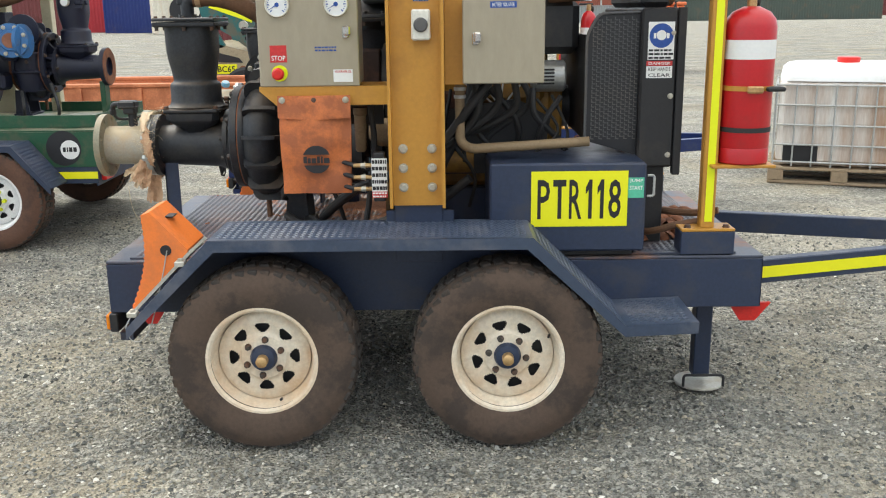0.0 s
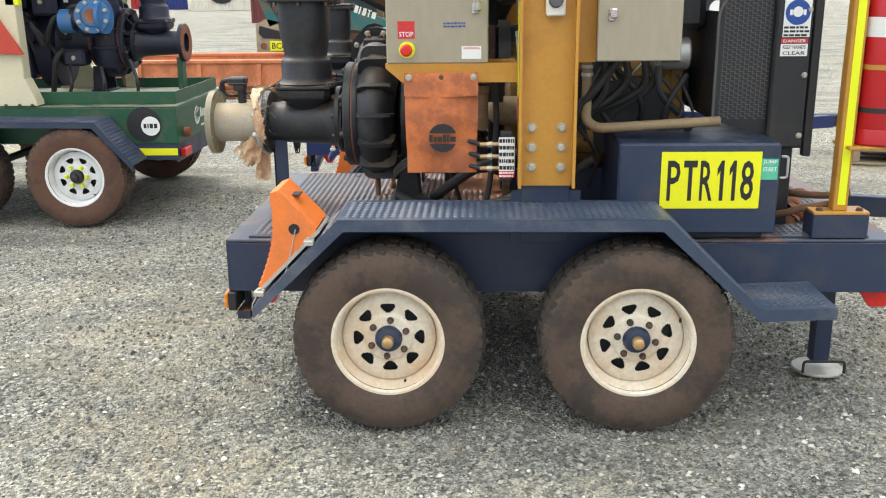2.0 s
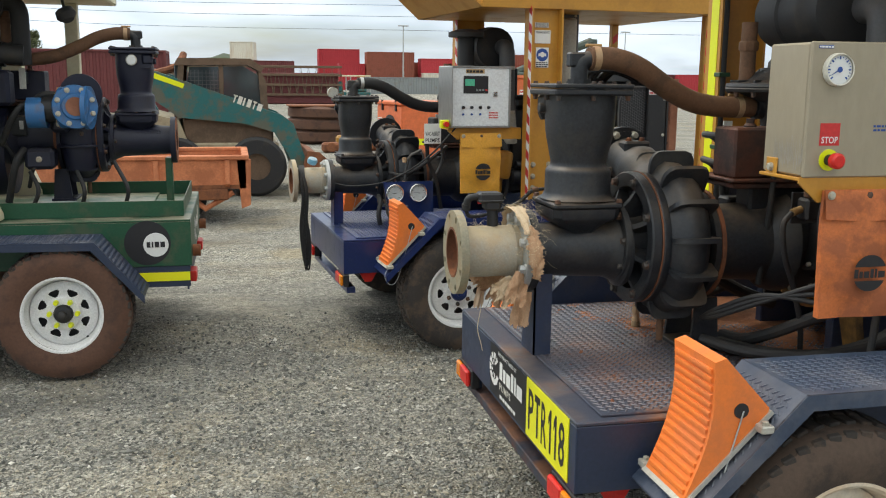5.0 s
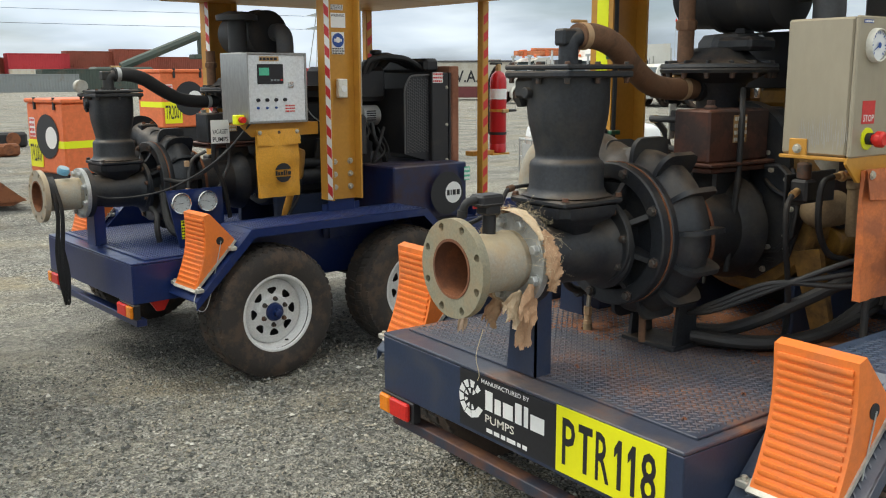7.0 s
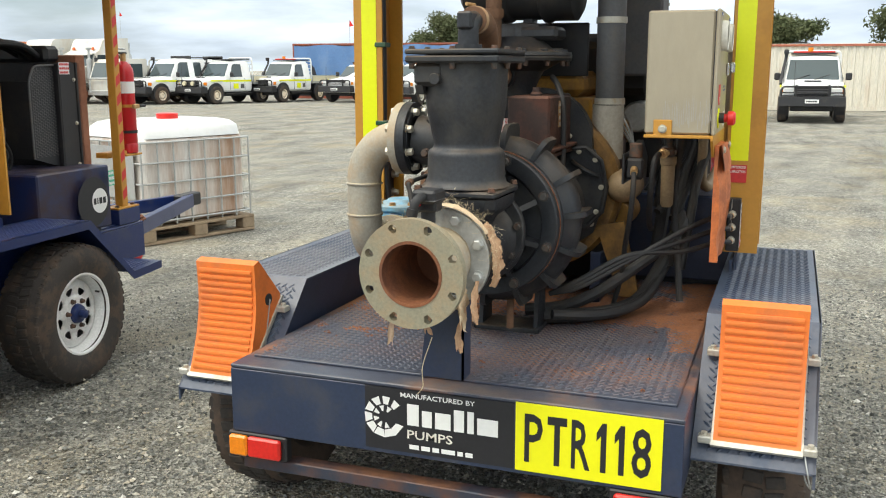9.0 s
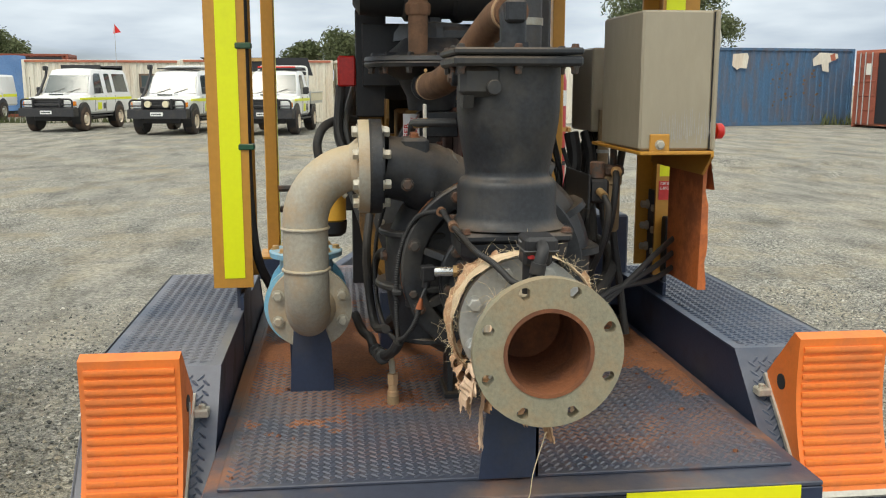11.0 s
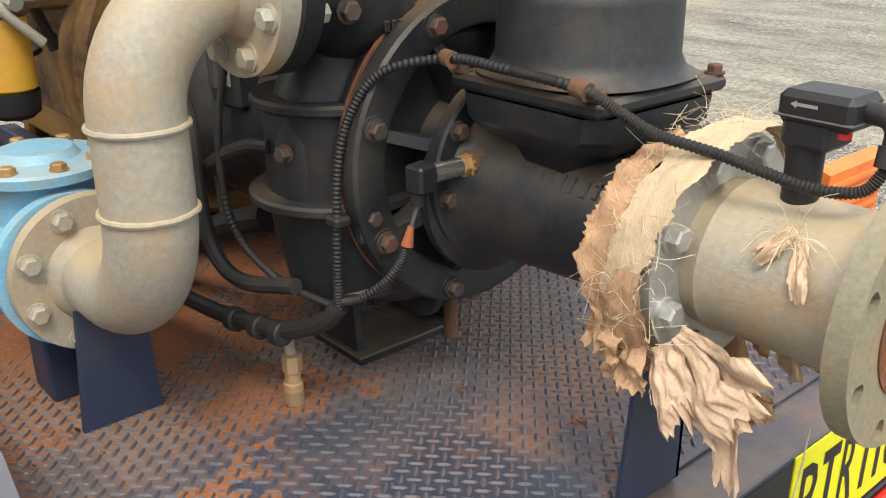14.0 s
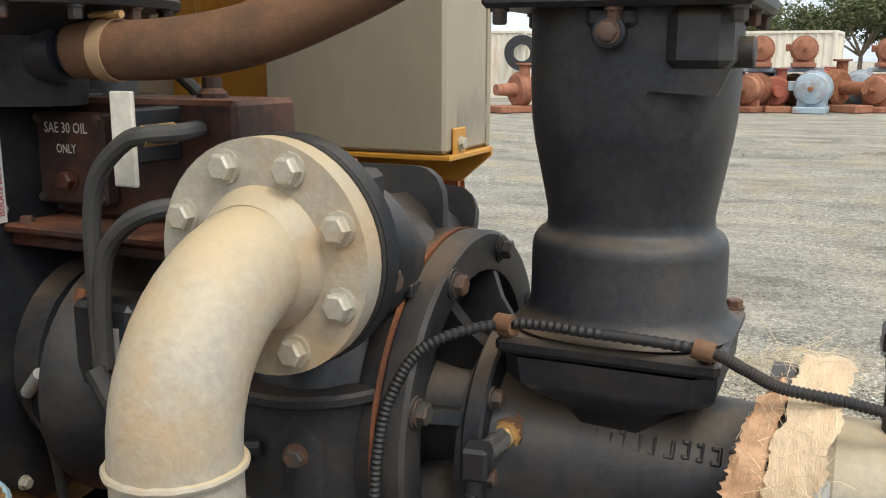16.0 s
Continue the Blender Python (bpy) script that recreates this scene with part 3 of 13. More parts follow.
def build_chips():
    """Loose stone chips lying on the yard round the trailers."""
    rng = np.random.default_rng(5)
    count = 190000
    x = rng.uniform(-5.5, 3.4, count)
    y = rng.uniform(0.6, 7.5, count)
    keep = rng.uniform(0, 1, count) < np.clip(1.25 - np.hypot((x + 0.8) / 6.5, (y - 3.2) / 4.5), 0.1, 1)
    x, y = x[keep], y[keep]
    n = len(x)
    size = rng.gamma(3.4, 0.0018, n).clip(0.0028, 0.0145)
    shape = np.array([(1, 0, 0), (0, 1, 0), (-1, 0, 0), (0, -1, 0), (0, 0, 0.75), (0, 0, -0.6)])
    v = shape[None] * size[:, None, None] * rng.uniform(0.6, 1.3, (n, 6, 1)) * rng.uniform(0.7, 1.2, (n, 1, 3))
    t = rng.uniform(0, math.tau, n)
    c, s = np.cos(t)[:, None], np.sin(t)[:, None]
    vx, vy = v[:, :, 0] * c - v[:, :, 1] * s, v[:, :, 0] * s + v[:, :, 1] * c
    z0 = np.array([0.012 * noise.noise((a * 0.9, b * 0.9, 0)) + 0.006 * noise.noise((a * 3.1, b * 3.1, 4)) for a, b in zip(x, y)]) - 0.008 + size * 0.25
    verts = np.stack([vx + x[:, None], vy + y[:, None], v[:, :, 2] + z0[:, None]], -1).reshape(-1, 3)
    tri = np.array([(0, 1, 4), (1, 2, 4), (2, 3, 4), (3, 0, 4), (1, 0, 5), (2, 1, 5), (3, 2, 5), (0, 3, 5)])
    faces = (tri[None] + 6 * np.arange(n)[:, None, None]).reshape(-1, 3)
    me = quick_mesh("stone_chips", verts.tolist(), faces.tolist(), chip_material())
    tagged(new("stone_chips", me), "loose grey crushed stone chips scattered over the yard", "gravel", kind="stuff")


build_chips()


def wheel_ruts():
    """Low crumbly ridges that turning vehicles have left in the yard."""
    for seed, line in ((1, [(15.5, -1.0), (14.2, -3.1), (12.9, -6.2), (10.1, -9.6), (5.0, -12.0), (0.4, -13.2), (-4.0, -14.5)]), (2, [(13.6, -1.5), (12.4, -3.0), (11.0, -4.2), (9.3, -6.0), (6.5, -8.3), (3.0, -9.8), (0.2, -10.6), (-4.0, -11.8)])):
        path = spline([(x, y, 0) for x, y in line], 70)
        vs, fs, w = [], [], 13
        for i, p in enumerate(path):
            d = (path[min(i + 1, len(path) - 1)] - path[max(i - 1, 0)]).normalized()
            nrm = Vector((-d.y, d.x, 0))
            for k in range(w):
                u = k / (w - 1) * 2 - 1
                q = p + nrm * u * 0.42
                lump = 0.5 + 0.5 * noise.noise((q.x * 0.8, q.y * 0.8, seed)) + 0.6 * noise.noise((q.x * 6, q.y * 6, seed + 3))
                vs.append((q.x, q.y, -0.025 + (1 - abs(u)) * 0.13 * max(0.12, lump) + 0.015 * noise.noise((q.x * 15, q.y * 15, seed))))
        for i in range(len(path) - 1):
            fs += [(i * w + k, i * w + k + 1, (i + 1) * w + k + 1, (i + 1) * w + k) for k in range(w - 1)]
        tagged(new("wheel_rut", quick_mesh("wheel_rut", vs, fs, M["ground"], True)), "crumbly ridge of grey dirt thrown up by wheels", "rut", kind="stuff")


wheel_ruts()


# ---- wheels ----
WHEELS = {}


def wheel_meshes(style):
    """Meshes of one wheel with its axle along y, the outer face towards -y, its centre at the origin."""
    if style in WHEELS:
        return WHEELS[style]
    R, r, half = 0.357, 0.205, 0.118
    tyre = Shape()
    prof = [(-half + 0.025, r - 0.012), (-half + 0.004, r + 0.004), (-half - 0.004, r + 0.03), (-half - 0.010, r + 0.075), (-half - 0.004, R - 0.045), (-half + 0.012, R - 0.016), (-half + 0.03, R - 0.008),
            (half - 0.03, R - 0.008), (half - 0.012, R - 0.016), (half + 0.004, R - 0.045), (half + 0.010, r + 0.075), (half, r + 0.01), (half - 0.025, r - 0.012)]
    tyre.lathe(prof, (0, 0, 0), (0, 1, 0), 56)
    tyre.v = [(x, y * (1 + 0.05 * max(0, -z / R) ** 3), z if z > -R + 0.012 else -R + 0.012 + (z + R - 0.012) * 0.25) for x, y, z in tyre.v]
    tread = Shape()
    for row, (y0, y1) in enumerate(((-0.112, -0.066), (-0.060, -0.006), (0.0, 0.055), (0.060, 0.112))):
        for k in range(46):
            t = math.tau * (k + 0.25 * row) / 46
            m = Matrix.Rotation(t, 4, "Y")
            out = R - 0.0145 if row in (0, 3) else R - 0.004
            tread.box((-0.019, y0, out - 0.016), (0.016, y1, out + 0.004), 0.003, m @ Matrix.Rotation(radians(8 if row % 2 else -8), 4, "Z"))
    tread.v = [(x, y, z if z > -R + 0.012 else -R + 0.012 + (z + R - 0.012) * 0.2) for x, y, z in tread.v]
    rim = Shape()
    rim.lathe([(-0.106, 0.190), (-0.113, 0.199), (-0.113, 0.208), (-0.106, 0.211), (-0.095, 0.206), (-0.085, 0.196), (-0.060, 0.189), (-0.035, 0.172), (0.085, 0.172), (0.095, 0.206), (0.106, 0.208)], (0, 0, 0), (0, 1, 0), 56)
    rim.lathe([(-0.100, 0.199), (-0.088, 0.192), (-0.062, 0.184), (-0.03, 0.168)], (0, 0, 0), (0, 1, 0), 56)
    # the spoked disc: eight windows between an outer ring and a dished centre
    n = 192
    def ringpts(rad, yy):
        return [(rad * math.sin(math.tau * k / n), yy, rad * math.cos(math.tau * k / n)) for k in range(n)]
    rads = [(0.050, -0.070), (0.083, -0.067), (0.090, -0.060), (0.094, -0.058), (0.100, -0.057), (0.107, -0.057), (0.114, -0.058), (0.121, -0.059), (0.127, -0.060), (0.132, -0.060), (0.158, -0.058), (0.172, -0.049)]
    gap = {3: 6, 4: 9, 5: 11, 6: 13, 7: 14, 8: 12}
    pts = [p for rad, yy in rads for p in ringpts(rad, yy)]
    fs = []
    for i in range(len(rads) - 1):
        for k in range(n):
            if abs(k % 24 - 11.5) > gap.get(i, 0) / 2:
                a, b = i * n + k, i * n + (k + 1) % n
                fs.append((a, b, b + n, a + n))
    rim.add(pts, fs)
    back = [(x, y + 0.006, z) for x, y, z in pts]
    rim.add(back, [f[::-1] for f in fs])
    # flat black disc that closes the rim behind its windows
    dark = Shape()
    dark.lathe([(-0.02, 0.06), (-0.02, 0.172)], (0, 0, 0), (0, 1, 0), 32)
    hub = Shape()
    hub.lathe([(-0.05, 0.052), (-0.078, 0.050), (-0.092, 0.043), (-0.096, 0.030), (-0.096, 0)], (0, 0, 0), (0, 1, 0), 28)
    cap = Shape().lathe([(-0.094, 0.022), (-0.125, 0.021), (-0.130, 0.014), (-0.131, 0)], (0, 0, 0), (0, 1, 0), 20)
    nuts = []
    for k in range(6):
        t = math.tau * (k + 0.5) / 6
        c = Vector((0.070 * math.sin(t), -0.066, 0.070 * math.cos(t)))
        if style == "green":
            nuts.append(Shape().cyl(c, c + Vector((0, -0.030, 0)), 0.015, 0.011, 10))
        else:
            nuts.append(Shape().hexbolt(c, (0, -1, 0), 0.0105, 0.018))
    valve = Shape().cyl((0.12, -0.075, -0.125), (0.118, -0.098, -0.12), 0.005, n=8)
    side = {"main": M["dusty_rubber"], "green": M["red_dust_rubber"], "blue": M["tread"]}[style]
    face = {"main": M["rim"], "green": M["white_rim"], "blue": M["white_rim"]}[style]
    bm = {"main": (M["navy"], M["brass"]), "green": (M["black"], M["black"]), "blue": (M["blue"], M["blue"])}[style]
    WHEELS[style] = dict(tyre=tyre.mesh("tyre", side), tread=tread.mesh("tread", M["tread"]), rim=rim.mesh("rim", face), dark=dark.mesh("rim_backing", M["black"]),
                         hub=hub.mesh("hub", bm[0]), cap=cap.mesh("hub_cap", bm[1]), nuts=[s.mesh("wheel_nut", M["tape"] if style == "green" else M["dark_bolt"]) for s in nuts], valve=valve.mesh("valve_stem", M["rubber"]))
    return WHEELS[style]


def wheel(parent, place, style, flip=False, spin=0.0, stem=None):
    """A wheel as a part of its trailer, with tyre, rim and hub under it."""
    g = wheel_meshes(style)
    loc = Vector(place) - Vector(parent["local_base"])
    m = Matrix.Translation(loc) @ Matrix.Rotation(math.pi if flip else 0, 4, "Z")
    tyre = new("wheel", g["tyre"])
    tyre.parent = parent
    tyre.matrix_basis = m
    tagged(tyre, "dust-caked off-road tyre on a spoked rim")
    turn = Matrix.Rotation(spin, 4, "Y")
    for name, me in [("tread", g["tread"]), ("rim", g["rim"]), ("rim_backing", g["dark"]), ("hub", g["hub"]), ("hub_cap", g["cap"]), ("valve_stem", g["valve"])] + [("wheel_nut", x) for x in g["nuts"]]:
        o = new(name, me)
        o.parent = tyre
        if name in ("rim", "wheel_nut"):
            o.matrix_basis = turn
        if name == "valve_stem":
            o.matrix_basis = turn if stem is None else Matrix.Rotation(stem, 4, "Y")
    return tyre


# ---- trailers ----
YC = 4.115  # the middle line of the trailers' own metres
FENDER_TOP = [(-1.165, 0.492), (-0.845, 0.817), (0.312, 0.817), (0.650, 0.486), (0.915, 0.497)]


def fender_shape(y_out, y_in, path=FENDER_TOP):
    """A folded plate over the wheels with a turned-down lip on its outer edge."""
    s = Shape()
    t, lip = 0.006, 0.042
    low = [(x, z - t) for x, z in path]
    s.prism(path + low[::-1], y_out, y_in)
    d = 0.005 if y_in > y_out else -0.005
    s.prism(path + [(x + (0.02 if i == 1 else -0.02 if i == 2 else 0), z - lip) for i, (x, z) in enumerate(path)][::-1], y_out - 0.4 * d, y_out + d)
    return s


def fender_bars(y_out, y_in, path=FENDER_TOP):
    s = Shape()
    for (x0, z0), (x1, z1) in zip(path, path[1:]):
        L = math.hypot(x1 - x0, z1 - z0)
        a = math.atan2(z1 - z0, x1 - x0)
        m = Matrix.Translation((x0, 0, z0)) @ Matrix.Rotation(-a, 4, "Y")
        lo, hi = min(y_out, y_in), max(y_out, y_in)
        s.add(*tread_bars(0.01, L - 0.01, lo + 0.008, hi - 0.008, 0.0004, 0.0195, m))
    return s


def raw_part(name, shape, mat, parent, label="", kind=""):
    """A part of many small pieces, with no welding."""
    off = Vector((parent if parent.parent is None else parent.parent)["local_base"])
    me = quick_mesh(name, [tuple(Vector(v) - off) for v in shape.v], shape.f, mat)
    ob = new(name, me)
    ob.parent = parent
    return tagged(ob, label, kind=kind)


def logo_gear(s, centre, right, up, r):
    """A broken wheel of tapering blocks."""
    c, u, w = Vector(centre), Vector(right).normalized(), Vector(up).normalized()
    nrm = u.cross(w) * 0.0022
    for k in range(9):
        t = radians(50 + k * 34)
        d = 0.2 + 0.02 * k
        p = []
        for rr, dt in ((0.62, -d), (1.0, -d), (1.0, d), (0.62, d * 0.8)):
            p.append(c + (u * math.cos(t + dt * 0.9) + w * math.sin(t + dt * 0.9)) * r * rr + nrm)
        s.add(p, [(0, 1, 2, 3)])
    for k in range(6):
        t = radians(60 + k * 45)
        p = [c + (u * math.cos(t + dt) + w * math.sin(t + dt)) * r * rr + nrm for rr, dt in ((0.28, -0.12), (0.55, -0.22), (0.55, 0.22), (0.28, 0.12))]
        s.add(p, [(0, 1, 2, 3)])
    return s


def word_blocks(name, parent, mat, origin, right, up, widths, out=0.0022):
    """A word mark as plain blocks: (x, width, bottom, top) in parts of the box."""
    o, r, u = Vector(origin), Vector(right), Vector(up)
    nrm = r.cross(u).normalized() * out
    for x, w, b, t in widths:
        part(name, Shape().add([o + r * x + u * b + nrm, o + r * (x + w) + u * b + nrm, o + r * (x + w) + u * t + nrm, o + r * x + u * t + nrm], [(0, 1, 2, 3)]), mat, parent)


WORD = [(0.0, 0.13, 0.0, 0.95), (0.165, 0.11, 0.0, 0.72), (0.31, 0.17, 0.0, 0.72), (0.515, 0.11, 0.0, 0.95), (0.66, 0.07, 0.0, 0.95), (0.765, 0.22, 0.0, 0.72)]


def chassis(frame_of, name, paint, fender_paint, style, label, sign=""):
    """The trailer itself: deck, frame, fenders, wheels, drawbar, lights."""
    t = thing(name, (0, YC, 0), label, "trailer", frame_of)
    far = 0.0 if style == "main" else -0.124  # the blue trailer is narrower
    x0, x1, y0, y1, zt, zb = (-1.335 if style == "main" else -1.352), 1.24, 3.45, 4.78 + far, 0.660, 0.450
    part("deck", Shape().box((x0, y0, zt - 0.012), (x1, y1, zt), 0.003), M["navy_deck"] if style == "main" else paint, t, "dusty chequer plate deck")
    part("deck_plate", Shape().box((x0 + 0.085, y0 + 0.03, zt), (x1 - 0.1, y1 - 0.03, zt + 0.008), 0.002), M["navy_deck"] if style == "main" else fender_paint, t, "raised chequer plate caked with red dust")
    s = Shape()
    s.add(*tread_bars(x0 + 0.09, x1 - 0.1, y0 + 0.035, y1 - 0.035, zt + 0.0082, 0.0185))
    raw_part("tread_pattern", s, M["deck_bars"] if style == "main" else fender_paint, t, kind="stuff")
    for nm, a, b in [("side_rail", (x0 + 0.004, y0, zb), (x1, y0 + 0.006, zt - 0.013)), ("side_rail", (x0 + 0.004, y1 - 0.006, zb), (x1, y1, zt - 0.013)),
                     ("rear_plate", (x0, y0, zb), (x0 + 0.006, y1, zt - 0.013)), ("front_plate", (x1 - 0.006, y0, zb), (x1, y1, zt - 0.013))]:
        part(nm, Shape().box(a, b, 0.002), paint, t)
    for x in (-0.9, -0.25, 0.5):
        part("cross_member", Shape().box((x, y0 + 0.01, zb + 0.03), (x + 0.06, y1 - 0.01, zt - 0.02), 0.003), M["black"], t)
    for y in (3.75, 4.42):
        part("chassis_rail", Shape().box((x0 + 0.05, y, 0.46), (x1 - 0.02, y + 0.06, 0.58), 0.003), paint, t)
    part("bumper_bar", Shape().box((x0 + 0.02, y0 + 0.02, 0.325), (x0 + 0.075, y1 - 0.02, 0.362), 0.003), M["rust_navy"] if style == "main" else paint, t, "rust-edged rear bumper bar")
    for y in (y0 + 0.12, y1 - 0.12):
        part("bumper_bracket", Shape().box((x0 + 0.035, y - 0.03, 0.36), (x0 + 0.05, y + 0.03, 0.452), 0.002), paint, t)
    for y in (3.535, 4.695 + far):
        sgn = 1 if y > YC else -1
        lamp = part("tail_light", Shape().box((x0 - 0.004, y - 0.10, 0.372), (x0 + 0.03, y + 0.10, 0.448), 0.004), M["black"], t)
        part("amber_lens", Shape().box((x0 - 0.022, y + sgn * 0.09, 0.378), (x0 - 0.003, y + sgn * 0.028, 0.442), 0.006), M["amber"], lamp, "amber indicator lens")
        part("red_lens", Shape().box((x0 - 0.022, y + sgn * 0.026, 0.378), (x0 - 0.003, y - sgn * 0.085, 0.442), 0.006), M["red_plastic"], lamp, "red tail light lens")
    # fenders and the inner sheets behind the wheels
    for y_out, y_in in ((3.132, 3.447), (5.098 + far, 4.783 + far)):
        f = part("fender", fender_shape(y_out, y_in), fender_paint, t, "chequer plate mudguard")
        raw_part("tread_pattern", fender_bars(y_out, y_in), fender_paint, f, kind="stuff")
        inner = y_in + (0.003 if y_in > YC else -0.003)
        part("fender_upstand", Shape().prism([(-1.05, 0.60), (-0.845, 0.815), (0.312, 0.815), (0.50, 0.62), (0.50, 0.58), (-1.05, 0.58)], inner, inner + (0.005 if y_in > YC else -0.005)), paint, t)
    # axles and wheels
    for x in (-0.68 if style == "main" else -0.700, 0.226):
        part("axle", Shape().cyl((x, 3.3, 0.355), (x, 4.93 + far, 0.355), 0.03, n=14), M["black"], t)
        for y, flip in ((3.258, False), (4.972 + far, True)):
            wheel(t, (x, y, 0.355), style, flip, (-0.41 if x < 0 else 0.147) if not flip else 0.4 + x, 0.42 if x < 0 else -1.29)
        for y in (3.52, 4.66 + far):
            part("leaf_spring", Shape().tube(spline([(x - 0.36, y, 0.47), (x, y, 0.395), (x + 0.36, y, 0.47)], 5), 0.018, 8), M["black"], t)
    # drawbar
    for y, s in ((3.62, 1), (4.61, -1)):
        a, b = Vector((x1 - 0.02, y, 0.545)), Vector((2.85, YC - s * 0.03, 0.545))
        L = (b - a).length
        m = Matrix.Translation(a) @ Matrix.Rotation(math.atan2(b.y - a.y, b.x - a.x), 4, "Z")
        rail = part("drawbar_rail", Shape().box((0, -0.025, -0.05), (L, 0.025, 0.05), 0.004, m), paint, t)
        if style == "main" and s == 1:
            part("reflective_tape", Shape().box((0.02, -0.0275, -0.026), (L - 0.1, -0.0255, 0.022), 0.0, m), M["sign"], rail, "yellow reflective tape")
    part("coupling", Shape().box((2.72, YC - 0.05, 0.50), (2.98, YC + 0.05, 0.60), 0.01), M["black"], t, "towing coupling")
    # stand leg
    leg = part("stand_leg", Shape().box((1.06, 3.70, 0.05), (1.13, 3.77, 0.46), 0.004), paint, t)
    part("foot_plate", Shape().cyl((1.095, 3.735, 0.012), (1.095, 3.735, 0.024), 0.105, n=28, bevel=0.003), M["chock_plate"], leg, "round steel foot plate")
    part("lift_handle", Shape().tube(bend([(1.01, 3.66, 0.024), (1.01, 3.66, 0.075), (1.18, 3.66, 0.075), (1.18, 3.66, 0.024)], 0.015, 3), 0.006, 8), M["black"], leg)
    part("tie_down_lug", Shape().prism([(1.13, 0.45), (1.30, 0.45), (1.24, 0.375), (1.18, 0.375)], 3.50, 3.515), M["red_plastic"], t, "red tie-down lug")
    part("tie_down_lug", Shape().prism([(-1.25, 0.45), (-1.13, 0.45), (-1.17, 0.385), (-1.21, 0.385)], 3.50, 3.515), M["red_plastic"], t, "red tie-down lug")
    return t


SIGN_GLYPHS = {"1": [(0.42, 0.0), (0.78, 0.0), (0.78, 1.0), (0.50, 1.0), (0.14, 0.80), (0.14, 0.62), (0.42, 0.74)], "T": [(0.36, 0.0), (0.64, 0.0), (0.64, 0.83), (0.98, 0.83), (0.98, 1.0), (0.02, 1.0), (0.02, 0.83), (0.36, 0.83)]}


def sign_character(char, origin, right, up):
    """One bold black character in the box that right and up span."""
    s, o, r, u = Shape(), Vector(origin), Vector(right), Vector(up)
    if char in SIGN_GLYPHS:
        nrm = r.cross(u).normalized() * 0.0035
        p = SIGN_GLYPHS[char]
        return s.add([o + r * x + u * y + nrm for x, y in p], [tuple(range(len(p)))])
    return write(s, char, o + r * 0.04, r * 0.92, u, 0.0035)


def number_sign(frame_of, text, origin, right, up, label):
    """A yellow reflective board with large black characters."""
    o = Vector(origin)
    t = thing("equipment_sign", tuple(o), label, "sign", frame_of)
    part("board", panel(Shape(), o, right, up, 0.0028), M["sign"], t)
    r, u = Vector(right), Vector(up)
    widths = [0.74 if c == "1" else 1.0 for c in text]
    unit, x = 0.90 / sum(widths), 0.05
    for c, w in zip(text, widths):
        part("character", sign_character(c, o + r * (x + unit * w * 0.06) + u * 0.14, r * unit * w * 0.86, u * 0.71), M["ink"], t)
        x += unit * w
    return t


def wheel_chock(frame_of, y0, y1, label="ribbed orange wheel chock strapped to the mudguard"):
    """A wedge on the sloping end of a mudguard, its concave ribbed face to the rear."""
    near, far = min(y0, y1), max(y0, y1)
    base = (-1.03, (near + far) / 2, 0.66)
    t = thing("wheel_chock", base, label, "wheel chock", frame_of, "wheel chocks")
    A, B, C = Vector((-1.085, 0.905)), Vector((-0.930, 0.765)), Vector((-1.150, 0.545))
    arc = []
    for k in range(9):
        u = k / 8
        p = C.lerp(A, u)
        arc.append((p.x + 0.030 * math.sin(math.pi * u), p.y))
    body = part("body", Shape().prism(arc + [(-1.055, 0.915), (B.x + 0.004, B.y + 0.012), (B.x, B.y)], near, far), M["chock"], t)
    for k in range(15):
        u = (k + 0.8) / 16
        p = C.lerp(A, u)
        c = Vector((p.x + 0.030 * math.sin(math.pi * u), p.y))
        part("rib", Shape().prism([(c.x + 0.002, c.y - 0.0075), (c.x - 0.005, c.y - 0.0065), (c.x - 0.007, c.y), (c.x - 0.005, c.y + 0.0065), (c.x + 0.002, c.y + 0.0075)], near + 0.012, far - 0.012), M["chock"], body)
    # holes and recess are black pieces on the solid wedge, their shade painted
    for yy, d in ((near, -1), (far, 1)):
        part("painted_cord_hole", Shape().cyl((-1.005, yy + d * 0.0025, 0.775), (-1.005, yy - d * 0.01, 0.775), 0.020, n=18), M["ink"], body)
    part("painted_recess", Shape().box((-1.035, (near + far) / 2 - 0.03, 0.878), (-0.995, (near + far) / 2 + 0.03, 0.882), 0), M["ink"], body)
    d = (B - C).normalized()
    n = Vector((d.y, -d.x))
    p0, p1 = C - d * 0.015, B + d * 0.01
    plate = [(p0.x, p0.y), (p1.x, p1.y), (p1.x + n.x * 0.012, p1.y + n.y * 0.012), (p0.x + n.x * 0.012, p0.y + n.y * 0.012)]
    part("base_plate", Shape().prism(plate, near - 0.006, far + 0.006), M["chock_plate"], t, "bare steel base plate")
    for u in (0.06, 0.92):
        for yy, sgn in ((near, -1), (far, 1)):
            c = C.lerp(B, u)
            cl = part("clamp", Shape().box((c.x - 0.020, yy + sgn * 0.005, c.y - 0.025), (c.x + 0.016, yy + sgn * 0.040, c.y - 0.005), 0.003), M["chock_plate"], t)
            part("clamp_bolt", Shape().hexbolt((c.x - 0.002, yy + sgn * 0.024, c.y - 0.005), (0, 0, 1), 0.009, 0.008), M["bolt"], cl)
    cord = spline([(-1.13, near - 0.004, 0.56), (-1.17, near - 0.02, 0.49), (-1.14, near - 0.03, 0.44), (-1.09, near - 0.012, 0.47), (-1.03, near - 0.004, 0.66), (-1.0, near - 0.004, 0.775)], 6)
    part("wire_cord", Shape().tube(cord, 0.0022, 6), M["galv"], t, "thin wire cord")
    return t


